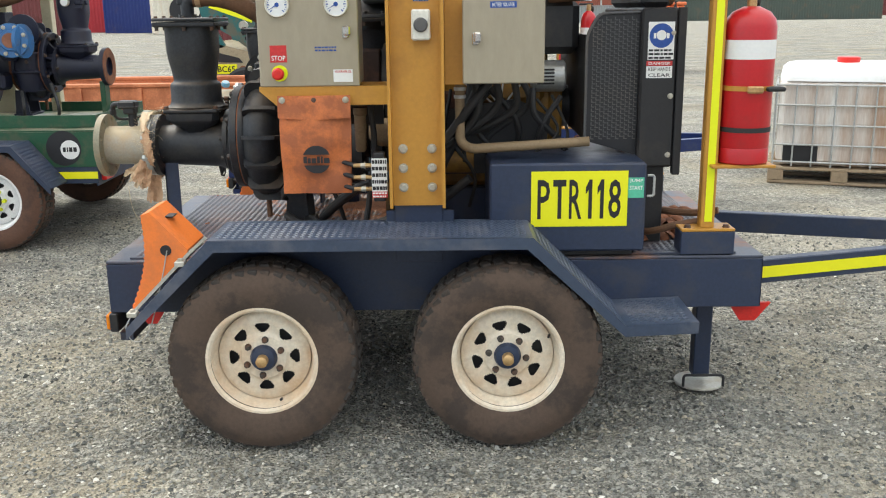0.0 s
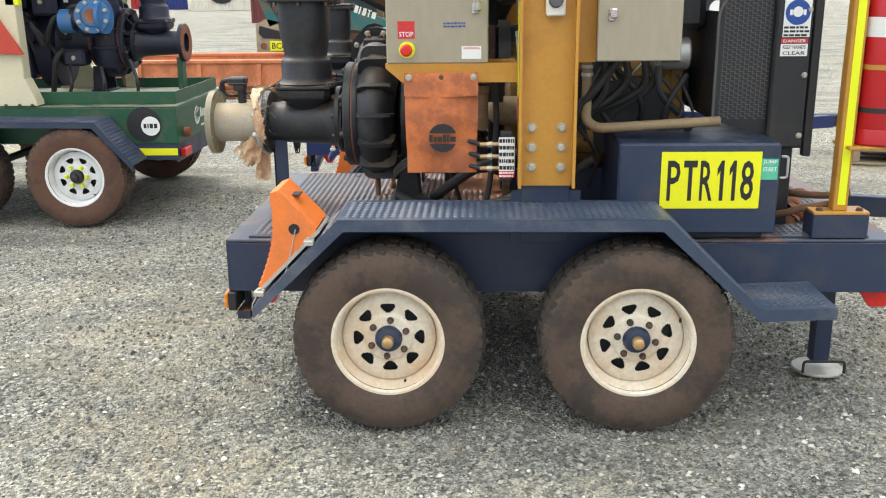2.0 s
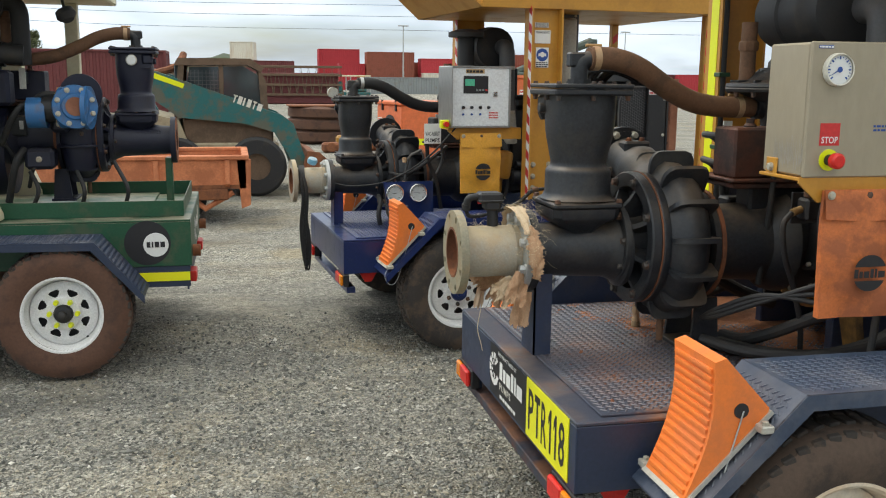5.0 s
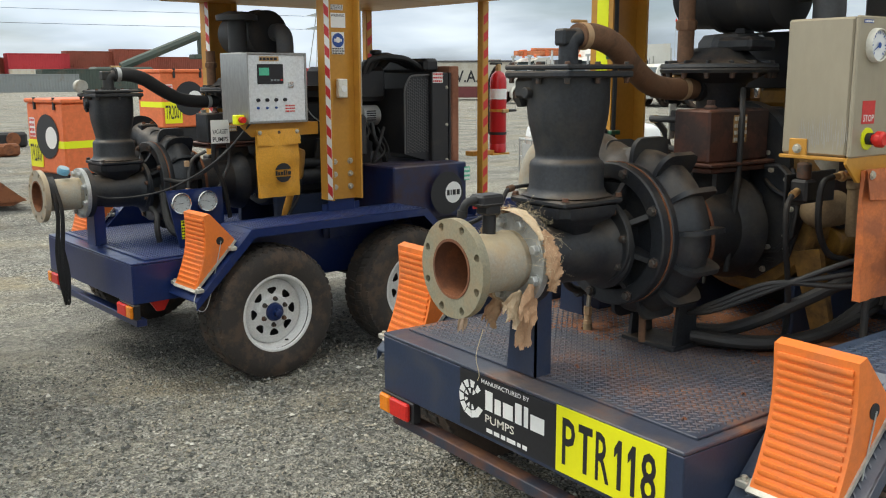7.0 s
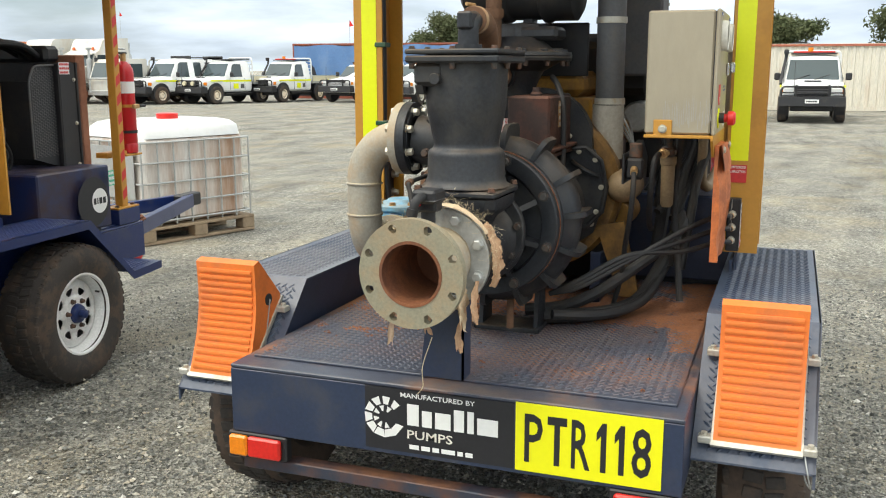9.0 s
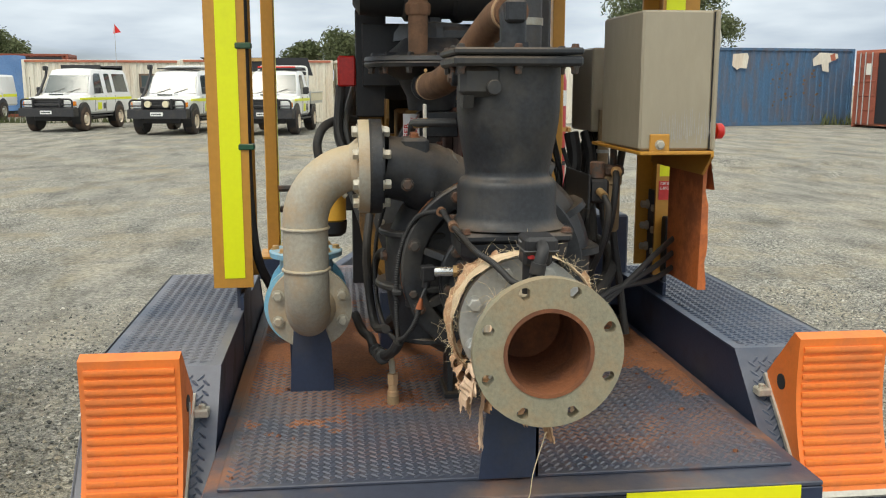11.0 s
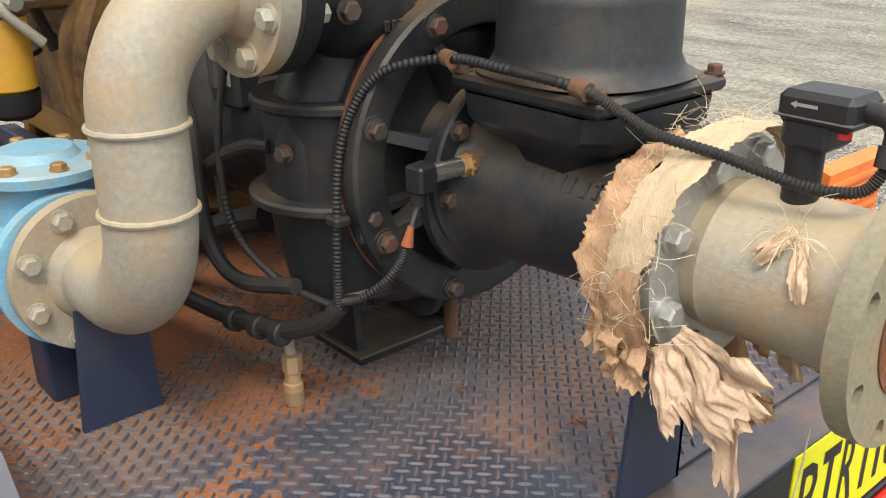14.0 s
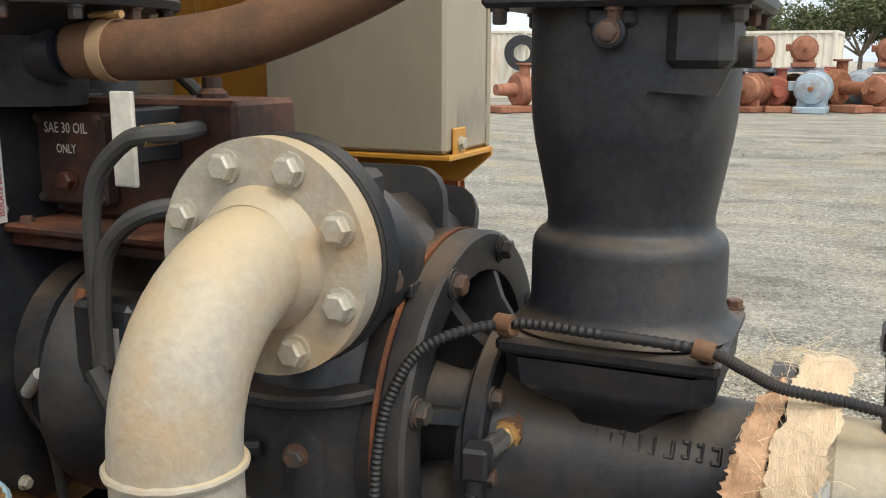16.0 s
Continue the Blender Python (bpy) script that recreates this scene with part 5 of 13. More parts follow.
def suction_spool(frame_of, main=True):
    """The open-ended suction pipe: flange, short pipe, bolted joint and its support."""
    cy, cz = 4.110, 1.026
    t = thing("suction_pipe", (-1.24, cy, 0.668), "dusty grey flanged suction pipe with a rusty open bore" if main else "pale grey flanged suction pipe hung with black cables", "pipe", frame_of)
    part("end_flange", bored_flange(-1.537, -1.511, (cy, cz), 0.1395, 0.079, 0.2415, 8, 0.0115), M["pipe_end"] if main else M["pipe"], t, "open bolt-holed flange")
    part("pipe", Shape().lathe([(0, 0.0855), (0.165, 0.0855), (0.172, 0.089), (0.18, 0.0855), (0.215, 0.0855)], (-1.511, cy, cz), (1, 0, 0), 48), M["pipe"], t)
    part("bore", Shape().lathe([(0, 0.0785), (0.20, 0.077), (0.23, 0.075), (0.23, 0)], (-1.536, cy, cz), (1, 0, 0), 40), M["rust"], t, "rust-lined bore")
    part("bore_lip", Shape().ring((-1.539, cy, cz), (-1.5365, cy, cz), 0.0765, 0.084, 48), M["rust"], t)
    fl = part("joint_flange", Shape().ring((-1.318, cy, cz), (-1.296, cy, cz), 0.08, 0.136, 48), M["galv"], t)
    part("pump_flange", Shape().ring((-1.293, cy, cz), (-1.268, cy, cz), 0.07, 0.136, 48), M["iron"], t)
    flange_bolts(fl, (-1.318, cy, cz), (-1, 0, 0), 0.228, 8, 0.016, 0.0145, mat=M["galv"])
    # support bracket
    part("support", Shape().prism([(-1.262, 0.668), (-1.262, 0.90), (-1.256, 0.95), (-1.20, 0.95), (-1.20, 0.668)], cy - 0.045, cy - 0.039).prism([(cy - 0.045, 0.668), (cy - 0.045, 0.93), (cy + 0.06, 0.90), (cy + 0.085, 0.668)], -1.262, -1.256, "yz"), M["navy"] if main else M["blue"], t, "folded blue steel support")
    # socket and box-shaped sensor on top
    if main:
        part("socket", Shape().cyl((-1.40, cy + 0.005, cz + 0.08), (-1.40, cy + 0.005, cz + 0.142), 0.019, n=20), M["black"], t)
        sw = part("level_switch", Shape().box((-1.432, cy - 0.028, cz + 0.140), (-1.380, cy + 0.028, cz + 0.172), 0.006), M["black"], t, "black plastic level switch")
        part("switch_lid", Shape().box((-1.454, cy - 0.034, cz + 0.164), (-1.374, cy + 0.030, cz + 0.199), 0.007), M["black"], sw)
        part("lid_seam", Shape().box((-1.4555, cy - 0.0355, cz + 0.172), (-1.3725, cy + 0.0315, cz + 0.1745), 0.001), M["exhaust"], sw)
        part("arrow_mark", Shape().prism([(-1.390, cz + 0.186), (-1.396, cz + 0.1895), (-1.396, cz + 0.1875), (-1.418, cz + 0.1875), (-1.418, cz + 0.1845), (-1.396, cz + 0.1845), (-1.396, cz + 0.1825)], cy + 0.0295, cy + 0.031), M["galv"], sw)
        part("red_seal", Shape().cyl((-1.442, cy + 0.016, cz + 0.158), (-1.442, cy + 0.016, cz + 0.166), 0.007, n=12), M["ink_red"], sw)
        part("elbow_fitting", Shape().tube(bend([(-1.448, cy - 0.002, cz + 0.184), (-1.486, cy + 0.002, cz + 0.182), (-1.489, cy + 0.014, cz + 0.146)], 0.026, 6), 0.0115, 14), M["rubber"], sw)
        part("cable_collar", Shape().cyl((-1.489, cy + 0.011, cz + 0.158), (-1.489, cy + 0.015, cz + 0.138), 0.0145, n=16), M["rubber"], sw)
    return t


def torn_wrapping(frame_of):
    """Strips of torn tape round the bolted joint, with rags hanging below."""
    cy, cz, rnd = 4.110, 1.026, random.Random(11)
    t = thing("torn_wrapping", (-1.30, cy, cz + 0.14), "torn cream wrapping tape frayed round the pipe joint", "wrapping", frame_of)

    def strip(keys, r, rough, seed, mat="wrap", flare=0.0, n=90, rows=16):
        """A band round the pipe; keys: (degrees, middle, half width)."""
        s = Shape()
        for i in range(n + 1):
            u = i / n
            deg = keys[0][0] + (keys[-1][0] - keys[0][0]) * u
            for (d0, m0, h0), (d1, m1, h1) in zip(keys, keys[1:]):
                if d0 <= deg <= d1:
                    w = (deg - d0) / (d1 - d0)
                    w = w * w * (3 - 2 * w)
                    mid, half = m0 + (m1 - m0) * w, h0 + (h1 - h0) * w
            a = radians(deg)
            for j in range(rows + 1):
                v = j / rows * 2 - 1
                edge = max(0.0, abs(v) - 0.75) * 4
                x = mid + half * v + rough * edge * (v / abs(v) if v else 0) * (noise.noise((deg * 0.11, v * 3, seed)) + 0.8 * noise.noise((deg * 0.6, v * 2, seed + 4)))
                rr = r + 0.005 * noise.noise((deg * 0.05, v * 1.2, seed)) + 0.0007 * noise.noise((deg * 0.03, x * 210, seed + 2)) + 0.0010 * noise.noise((deg * 0.2, x * 90, seed + 7)) + flare * (0.5 + 0.5 * v) ** 2 * (0.7 + 0.6 * noise.noise((deg * 0.12, v * 2, seed + 9)))
                s.v.append((x, cy + rr * math.sin(a), cz + rr * math.cos(a)))
        w = rows + 1
        for i in range(n):
            for j in range(rows):
                s.f.append((i * w + j, i * w + j + 1, (i + 1) * w + j + 1, (i + 1) * w + j))
        return part("tape_band", s, M[mat], t, "", 180)
    strip([(-60, -1.318, 0.010), (-30, -1.322, 0.020), (0, -1.325, 0.026), (30, -1.318, 0.027), (60, -1.303, 0.026), (95, -1.290, 0.025), (125, -1.294, 0.022), (160, -1.310, 0.012)], 0.148, 0.007, 1, rows=26, n=150)
    strip([(20, -1.286, 0.006), (45, -1.268, 0.016), (75, -1.256, 0.020), (100, -1.258, 0.018), (125, -1.272, 0.006)], 0.144, 0.010, 19, "wrap_brown", 0.016, 90, 20)
    strip([(85, -1.300, 0.012), (110, -1.298, 0.024), (140, -1.302, 0.024), (170, -1.312, 0.012)], 0.152, 0.012, 27, "wrap_brown", 0.010, 80, 18)
    strip([(-120, -1.285, 0.01), (-95, -1.292, 0.022), (-70, -1.30, 0.02), (-50, -1.31, 0.008)], 0.147, 0.018, 23, "wrap_brown", 0.02, 50)

    def rag(p, w0, w1, reach, seed, curl=0.04, mat="wrap_brown", nu=40, nv=34):
        """A crumpled flap: p is where it is caught, w0 its width there, w1 its width at the torn end, reach the way it hangs."""
        s = Shape()
        curl *= 0.6
        p, r = Vector(p), Vector(reach)
        out = Vector((0, 1, 0)) if abs(r.normalized().y) < 0.8 else Vector((-1, 0, 0))
        side = r.cross(out).normalized()
        out = side.cross(r).normalized()
        for j in range(nv + 1):
            v = j / nv
            for i in range(nu + 1):
                u = i / nu * 2 - 1
                end = 1 - 0.34 * abs(noise.noise((u * 1.5, seed, 1.0))) - 0.28 * abs(noise.noise((u * 3.6, seed, 5.0))) - 0.07 * abs(noise.noise((u * 12, seed, 3.0)))
                w = w0 + (w1 - w0) * math.sin(v * 1.57)
                fold = curl * (0.35 * math.sin(u * 2.4 + seed) * v + 0.9 * noise.noise((u * 0.9, v * 2.2, seed)) + 0.35 * noise.noise((u * 2.0, v * 5.0, seed + 3)) + 0.08 * noise.noise((u * 9, v * 8, seed + 6)) + 0.30 * (0.4 - abs(noise.noise((u * 1.6 + v * 2.0, v * 3.4 - u * 1.2, seed + 11)))) + 0.05 * (0.3 - abs(noise.noise((u * 6 - v * 3, v * 5, seed + 15)))))
                q = p + r * (v - (1 - end) * max(0.0, v - 0.55) / 0.45) + side * u * w / 2 * (1 + 0.12 * noise.noise((v * 4, u, seed + 8))) + out * (fold + curl * 0.6 * math.sin(v * 2.6))
                s.v.append(tuple(q))
        k = nu + 1
        for j in range(nv):
            for i in range(nu):
                s.f.append((j * k + i, j * k + i + 1, (j + 1) * k + i + 1, (j + 1) * k + i))
        return part("rag", s, M[mat], t, "crumpled brown torn flap", 70)
    rag((-1.340, cy + 0.104, cz - 0.068), 0.040, 0.085, (-0.125, 0.016, -0.030), 5, 0.026, "wrap_peach")
    rag((-1.335, cy + 0.108, cz - 0.072), 0.045, 0.090, (-0.105, 0.018, -0.065), 2, 0.030, "wrap_peach")
    rag((-1.325, cy + 0.108, cz - 0.078), 0.040, 0.070, (-0.062, 0.020, -0.080), 44, 0.024, "wrap_peach")
    rag((-1.268, cy + 0.120, cz - 0.040), 0.040, 0.060, (0.012, 0.010, -0.075), 9, 0.032)
    rag((-1.290, cy + 0.114, cz - 0.075), 0.045, 0.070, (0.000, 0.012, -0.070), 47, 0.034)
    rag((-1.352, cy + 0.085, cz - 0.088), 0.045, 0.070, (-0.080, -0.012, -0.055), 12, 0.028)
    rag((-1.400, cy + 0.092, cz - 0.095), 0.020, 0.034, (-0.020, 0.010, -0.135), 17, 0.016, "wrap_peach")
    rag((-1.350, cy + 0.02, cz - 0.120), 0.05, 0.06, (-0.05, -0.015, -0.07), 21, 0.025)
    rag((-1.325, cy - 0.105, cz - 0.055), 0.05, 0.08, (-0.03, -0.02, -0.11), 25, 0.035)
    rag((-1.345, cy - 0.085, cz - 0.085), 0.05, 0.09, (-0.07, -0.015, -0.07), 28, 0.035, "wrap")
    rag((-1.300, cy - 0.06, cz - 0.13), 0.05, 0.07, (-0.02, 0.0, -0.13), 31, 0.025)
    rag((-1.440, cy + 0.066, cz + 0.066), 0.014, 0.024, (-0.022, 0.030, -0.055), 35, 0.012, "wrap_peach")
    rag((-1.430, cy + 0.060, cz + 0.072), 0.012, 0.020, (0.026, 0.030, -0.035), 39, 0.012, "wrap_peach")
    hair = Shape()
    for k in range(420):
        a = radians(rnd.uniform(-95, 160))
        x = rnd.uniform(-1.34, -1.255)
        p = Vector((x, cy + 0.152 * math.sin(a), cz + 0.152 * math.cos(a)))
        d = Vector((rnd.uniform(-1, 1), rnd.uniform(-0.6, 0.6), rnd.uniform(-0.7, 0.5))).normalized() * rnd.uniform(0.008, 0.05)
        q = Vector((0, rnd.uniform(-0.01, 0.01), rnd.uniform(-0.012, 0.012)))
        hair.tube(spline([p, p + d * 0.5 + q * 0.6, p + d], 4), 0.00028, 3, False)
    for k in range(30):
        p = Vector((-1.435, cy + 0.075, cz + 0.065)) + Vector((rnd.uniform(-1, 1), rnd.uniform(-1, 1), rnd.uniform(-1, 1))) * 0.01
        d = Vector((rnd.uniform(-1, 1), rnd.uniform(-0.4, 1), rnd.uniform(-0.8, 0.8))).normalized() * rnd.uniform(0.02, 0.06)
        hair.tube(spline([p, p + d * 0.5 + Vector((0, 0, 0.012)), p + d], 4), 0.0004, 3, False)
    raw_part("frayed_fringe", hair, M["fibre"], t, "pale frayed fibres", "stuff")
    part("string", Shape().tube(spline([(-1.44, cy - 0.02, 0.84), (-1.445, cy + 0.005, 0.76), (-1.43, cy + 0.01, 0.70), (-1.42, cy + 0.03, 0.672)], 5), 0.0012, 5), M["fibre"], t)
    return t


def discharge_pipe(frame_of):
    """Grey outlet pipe: flange on the pump, elbow down, elbow forward to the valve."""
    X, Z1, YV = -0.826, 1.307, 4.559
    t = thing("discharge_pipe", (-0.60, 4.58, 0.668), "cream-grey flanged discharge pipe with two welded elbows", "pipe", frame_of)
    fl = part("upper_flange", Shape().ring((X, 4.408, Z1), (X, 4.434, Z1), 0.05, 0.1145, 48), M["pipe"], t)
    part("gasket", Shape().ring((X, 4.402, Z1), (X, 4.408, Z1), 0.05, 0.1165, 48), M["rubber"], t)
    flange_bolts(fl, (X, 4.434, Z1), (0, 1, 0), 0.186, 8, 0.013, 0.0135)
    nuts = part("backing_ring", Shape().ring((X, 4.372, Z1), (X, 4.378, Z1), 0.085, 0.10, 40), M["iron"], t)
    flange_bolts(nuts, (X, 4.378, Z1), (0, -1, 0), 0.186, 8, 0.018, 0.0125)
    R = 0.140
    pts = [(X, 4.424, Z1)]
    for k in range(13):
        a = radians(90 * k / 12)
        pts.append((X, YV - R + R * math.sin(a) + 0.008, Z1 - R + R * math.cos(a)))
    part("pipe_collar", Shape().lathe([(0, 0.070), (0.007, 0.067), (0.013, 0.061), (0.022, 0.0545)], (X, 4.434, Z1), (0, 1, 0), 36), M["pipe"], t)
    y = YV + 0.008
    pts += [(X, y, 1.10), (X, y, 1.052)]
    zc, base = 0.900, (X, y)
    for k in range(1, 13):
        a = radians(90 * k / 12)
        pts.append((X + 0.152 - 0.152 * math.cos(a), y, 1.052 - 0.152 * math.sin(a)))
    pts.append((-0.60, y, zc))
    part("pipe", Shape().tube(pts, 0.0562, 36, False), M["pipe"], t, "", 50)
    for z in (1.156, 1.052):
        rnd = random.Random(int(z * 1000))
        s = Shape()
        ringp = [(X + (0.0572 + rnd.uniform(0, 0.0012)) * math.cos(math.tau * k / 48), y + 0.0572 * math.sin(math.tau * k / 48), z + 0.0016 * noise.noise((k * 0.7, z, 1))) for k in range(49)]
        part("weld", s.tube(ringp, 0.0042, 8, False), M["pipe"], t, "raised weld bead")
    lf = part("lower_flange", Shape().ring((-0.612, y, zc), (-0.588, y, zc), 0.05, 0.1145, 48), M["pipe"], t)
    part("pipe_collar", Shape().lathe([(0, 0.070), (0.007, 0.067), (0.013, 0.061), (0.020, 0.055)], (-0.612, y, zc), (-1, 0, 0), 36), M["pipe"], t)
    flange_bolts(lf, (-0.612, y, zc), (-1, 0, 0), 0.190, 8, 0.013, 0.0135)
    part("support_plate", Shape().prism([(y - 0.062, 0.668), (y + 0.060, 0.668), (y + 0.045, 0.86), (y - 0.03, 0.875), (y - 0.055, 0.80)], -0.632, -0.622, "yz"), M["navy"], t, "dark blue support plate")
    return t


def check_valve(frame_of):
    y, z = 4.58, 0.900
    t = thing("check_valve", (-0.50, y, 0.72), "light blue painted check valve with rusty bolts", "valve", frame_of)
    part("flange", Shape().ring((-0.584, y, z), (-0.562, y, z), 0.05, 0.1145, 44), M["lightblue"], t)
    part("flange", Shape().ring((-0.40, y, z), (-0.378, y, z), 0.05, 0.1145, 44), M["lightblue"], t)
    part("body", Shape().lathe([(0, 0.07), (0.05, 0.092), (0.11, 0.092), (0.165, 0.07)], (-0.562, y, z), (1, 0, 0), 32), M["lightblue"], t)
    part("bonnet_neck", Shape().cyl((-0.48, y, z + 0.06), (-0.48, y, z + 0.125), 0.075, n=28), M["lightblue"], t)
    cov = part("bonnet_cover", Shape().lathe([(0, 0), (0, 0.102), (0.014, 0.104), (0.018, 0.10), (0.022, 0.06), (0.034, 0.05), (0.034, 0)], (-0.48, y, z + 0.125), (0, 0, 1), 36), M["lightblue"], t)
    for k in range(8):
        a = math.tau * k / 8
        part("bolt", Shape().hexbolt((-0.48 + 0.085 * math.cos(a), y + 0.085 * math.sin(a), z + 0.143), (0, 0, 1), 0.011, 0.010), M["brass"], cov)
    part("foot", Shape().box((-0.52, y - 0.05, 0.668), (-0.44, y + 0.05, z - 0.08), 0.004), M["navy"], t)
    return t


def outlet_branch(frame_of):
    """Brown threaded pipe from the valve to the far side, with a small ball valve."""
    t = thing("outlet_branch", (-0.25, 4.65, 0.668), "brown rusted outlet pipe with a small lever valve", "pipe", frame_of)
    part("pipe", Shape().tube(bend([(-0.378, 4.58, 0.90), (-0.15, 4.585, 0.90), (-0.140, 4.60, 1.085), (0.0, 4.615, 1.085), (0.25, 4.63, 1.085)], 0.075, 8), 0.046, 20), M["hose"], t)
    for x in (-0.05, -0.02, 0.03):
        part("collar", Shape().cyl((x, 4.612, 1.085), (x + 0.014, 4.613, 1.085), 0.052, n=20), M["tan_hose"], t)
    part("collar", Shape().cyl((-0.146, 4.592, 0.965), (-0.144, 4.594, 0.985), 0.054, n=20), M["hose"], t)
    part("clamp_bolt", Shape().hexbolt((-0.035, 4.655, 1.10), (0, 1, 0), 0.012, 0.02), M["dark_bolt"], t)
    v = part("ball_valve", Shape().box((0.235, 4.565, 1.105), (0.325, 4.625, 1.165), 0.006), M["dark_bolt"], t)
    part("valve_cover", Shape().box((0.225, 4.558, 1.165), (0.335, 4.632, 1.180), 0.004), M["dark_bolt"], v)
    part("valve_stem", Shape().cyl((0.27, 4.625, 1.135), (0.27, 4.70, 1.135), 0.012, n=10), M["dark_bolt"], v)
    part("valve_post", Shape().cyl((0.28, 4.595, 1.08), (0.28, 4.595, 1.11), 0.016, n=10), M["dark_bolt"], v)
    part("stand", Shape().box((0.02, 4.585, 0.668), (0.08, 4.645, 1.045), 0.004), M["black"], t)
    return t


def priming_hose(frame_of, mat, label):
    t = thing("priming_hose", (-1.11, 4.10, 1.582), label, "hose", frame_of)
    part("elbow", Shape().tube(bend([(-1.115, 4.105, 1.580), (-1.115, 4.105, 1.655), (-1.03, 4.10, 1.662)], 0.03, 5), 0.029, 16), M["iron"], t, "black threaded elbow")
    part("elbow_base", Shape().lathe([(0, 0), (0, 0.04), (0.014, 0.04), (0.014, 0)], (-1.115, 4.105, 1.580), (0, 0, 1), 8), M["iron"], t)
    part("elbow_plug", Shape().box((-1.155, 4.083, 1.634), (-1.10, 4.127, 1.682), 0.006), M["iron"], t)
    pts = spline([(-1.085, 4.102, 1.661), (-1.0, 4.11, 1.662), (-0.90, 4.125, 1.635), (-0.78, 4.16, 1.572), (-0.66, 4.195, 1.522), (-0.54, 4.217, 1.503), (-0.41, 4.222, 1.503)], 7)
    part("hose", Shape().tube(pts, 0.0375, 20), mat, t)
    for p, d in ((pts[2], (1, 0, 0)), (pts[-4], (1, 0, 0))):
        c = part("hose_clamp", Shape().ring(Vector(p) - Vector((0.011, 0, 0)), Vector(p) + Vector((0.011, 0, 0)), 0.036, 0.0395, 24), M["fitting_tan"] if mat == M["hose"] else M["galv"], t, "band clamp")
        part("clamp_screw", Shape().cyl(Vector(p) + Vector((-0.03, 0.015, 0.043)), Vector(p) + Vector((0.025, 0.01, 0.043)), 0.005, n=8), M["brass"], c)
    part("hose_socket", Shape().cyl((-0.43, 4.222, 1.503), (-0.33, 4.222, 1.503), 0.032, n=16), M["iron"], t)
    return t


def vacuum_pump(frame_of, box_mat):
    """Diaphragm vacuum pump: wide bolted disc on a cone above an oil box."""
    c = Vector((-0.30, 4.20, 0))
    t = thing("diaphragm_vacuum_pump", (c.x, c.y, 1.24), "oily black diaphragm vacuum pump over a red-brown oil box", "pump", frame_of)
    part("cone", Shape().lathe([(1.43, 0.07), (1.47, 0.075), (1.52, 0.10), (1.555, 0.165), (1.56, 0.18)], c, (0, 0, 1), 40), M["iron"], t)
    d = part("diaphragm_flange", Shape().lathe([(1.556, 0.10), (1.556, 0.198), (1.566, 0.202), (1.572, 0.198), (1.574, 0.202), (1.586, 0.198), (1.590, 0.16), (1.60, 0.13), (1.625, 0.10), (1.64, 0.085), (1.645, 0.0)], c, (0, 0, 1), 48), M["iron"], t, "wide bolted disc")
    for k in range(14):
        a = math.tau * k / 14
        part("bolt", Shape().hexbolt((c.x + 0.184 * math.cos(a), c.y + 0.184 * math.sin(a), 1.556), (0, 0, -1), 0.009, 0.016), M["dark_bolt"], d)
        part("rib", Shape().box((0.10, -0.005, 1.585), (0.185, 0.005, 1.598), 0.003, Matrix.Translation(c) @ Matrix.Rotation(a, 4, "Z")), M["iron"], d)
    part("valve_dome", Shape().lathe([(1.635, 0.12), (1.66, 0.118), (1.685, 0.10), (1.695, 0.0)], c + Vector((0.06, -0.01, 0)), (0, 0, 1), 8), M["iron"], t)
    part("cover_bar", Shape().box((c.x - 0.05, c.y - 0.16, 1.63), (c.x + 0.10, c.y - 0.02, 1.675), 0.012), M["iron"], t)
    part("riser_pipe", Shape().cyl((c.x - 0.12, c.y + 0.05, 1.58), (c.x - 0.12, c.y + 0.05, 1.80), 0.028, n=16), M["hose"], t, "brown riser pipe")
    part("riser_collar", Shape().lathe([(0, 0.033), (0.008, 0.036), (0.03, 0.036), (0.036, 0.03)], (c.x - 0.12, c.y + 0.05, 1.70), (0, 0, 1), 8), M["hose"], t)
    part("side_port", Shape().cyl((-0.40, 4.222, 1.503), (-0.30, 4.222, 1.503), 0.045, n=18), M["iron"], t)
    part("oil_box", Shape().box((-0.592, 4.0, 1.268), (-0.275, 4.145, 1.438), 0.007), box_mat, t, "oily red-brown box")
    part("sump_block", Shape().box((-0.275, 4.03, 1.268), (-0.14, 4.14, 1.44), 0.008), M["iron"], t)
    part("base_ledge", Shape().box((-0.605, 3.975, 1.256), (-0.265, 4.240, 1.268), 0.003), M["red_brown"], t)
    part("base_ledge", Shape().box((-0.595, 3.985, 1.236), (-0.255, 4.225, 1.252), 0.003), M["red_brown"], t)
    part("ledge_bolt", Shape().hexbolt((-0.285, 4.215, 1.268), (0, 0, 1), 0.009, 0.008), M["dark_bolt"], t)
    part("front_box", Shape().box((-0.392, 4.145, 1.290), (-0.268, 4.172, 1.418), 0.004), box_mat, t, "brown box with white stencilled words")
    wr = Shape()
    write(wr, "SAE 30 OIL", (-0.288, 4.172, 1.390), (-0.078, 0, 0), (0, 0, 0.015))
    write(wr, "ONLY", (-0.308, 4.172, 1.362), (-0.036, 0, 0), (0, 0, 0.013))
    part("stencil", wr, M["off_white"], t, "worn white stencil")
    part("drain_plug", Shape().hexbolt((-0.328, 4.172, 1.325), (0, 1, 0), 0.013, 0.014), M["red_brown"], t)
    for dx in (-0.384, -0.276):
        for z in (1.298, 1.410):
            part("screw", Shape().hexbolt((dx, 4.172, z), (0, 1, 0), 0.006, 0.005), M["dark_bolt"], t)
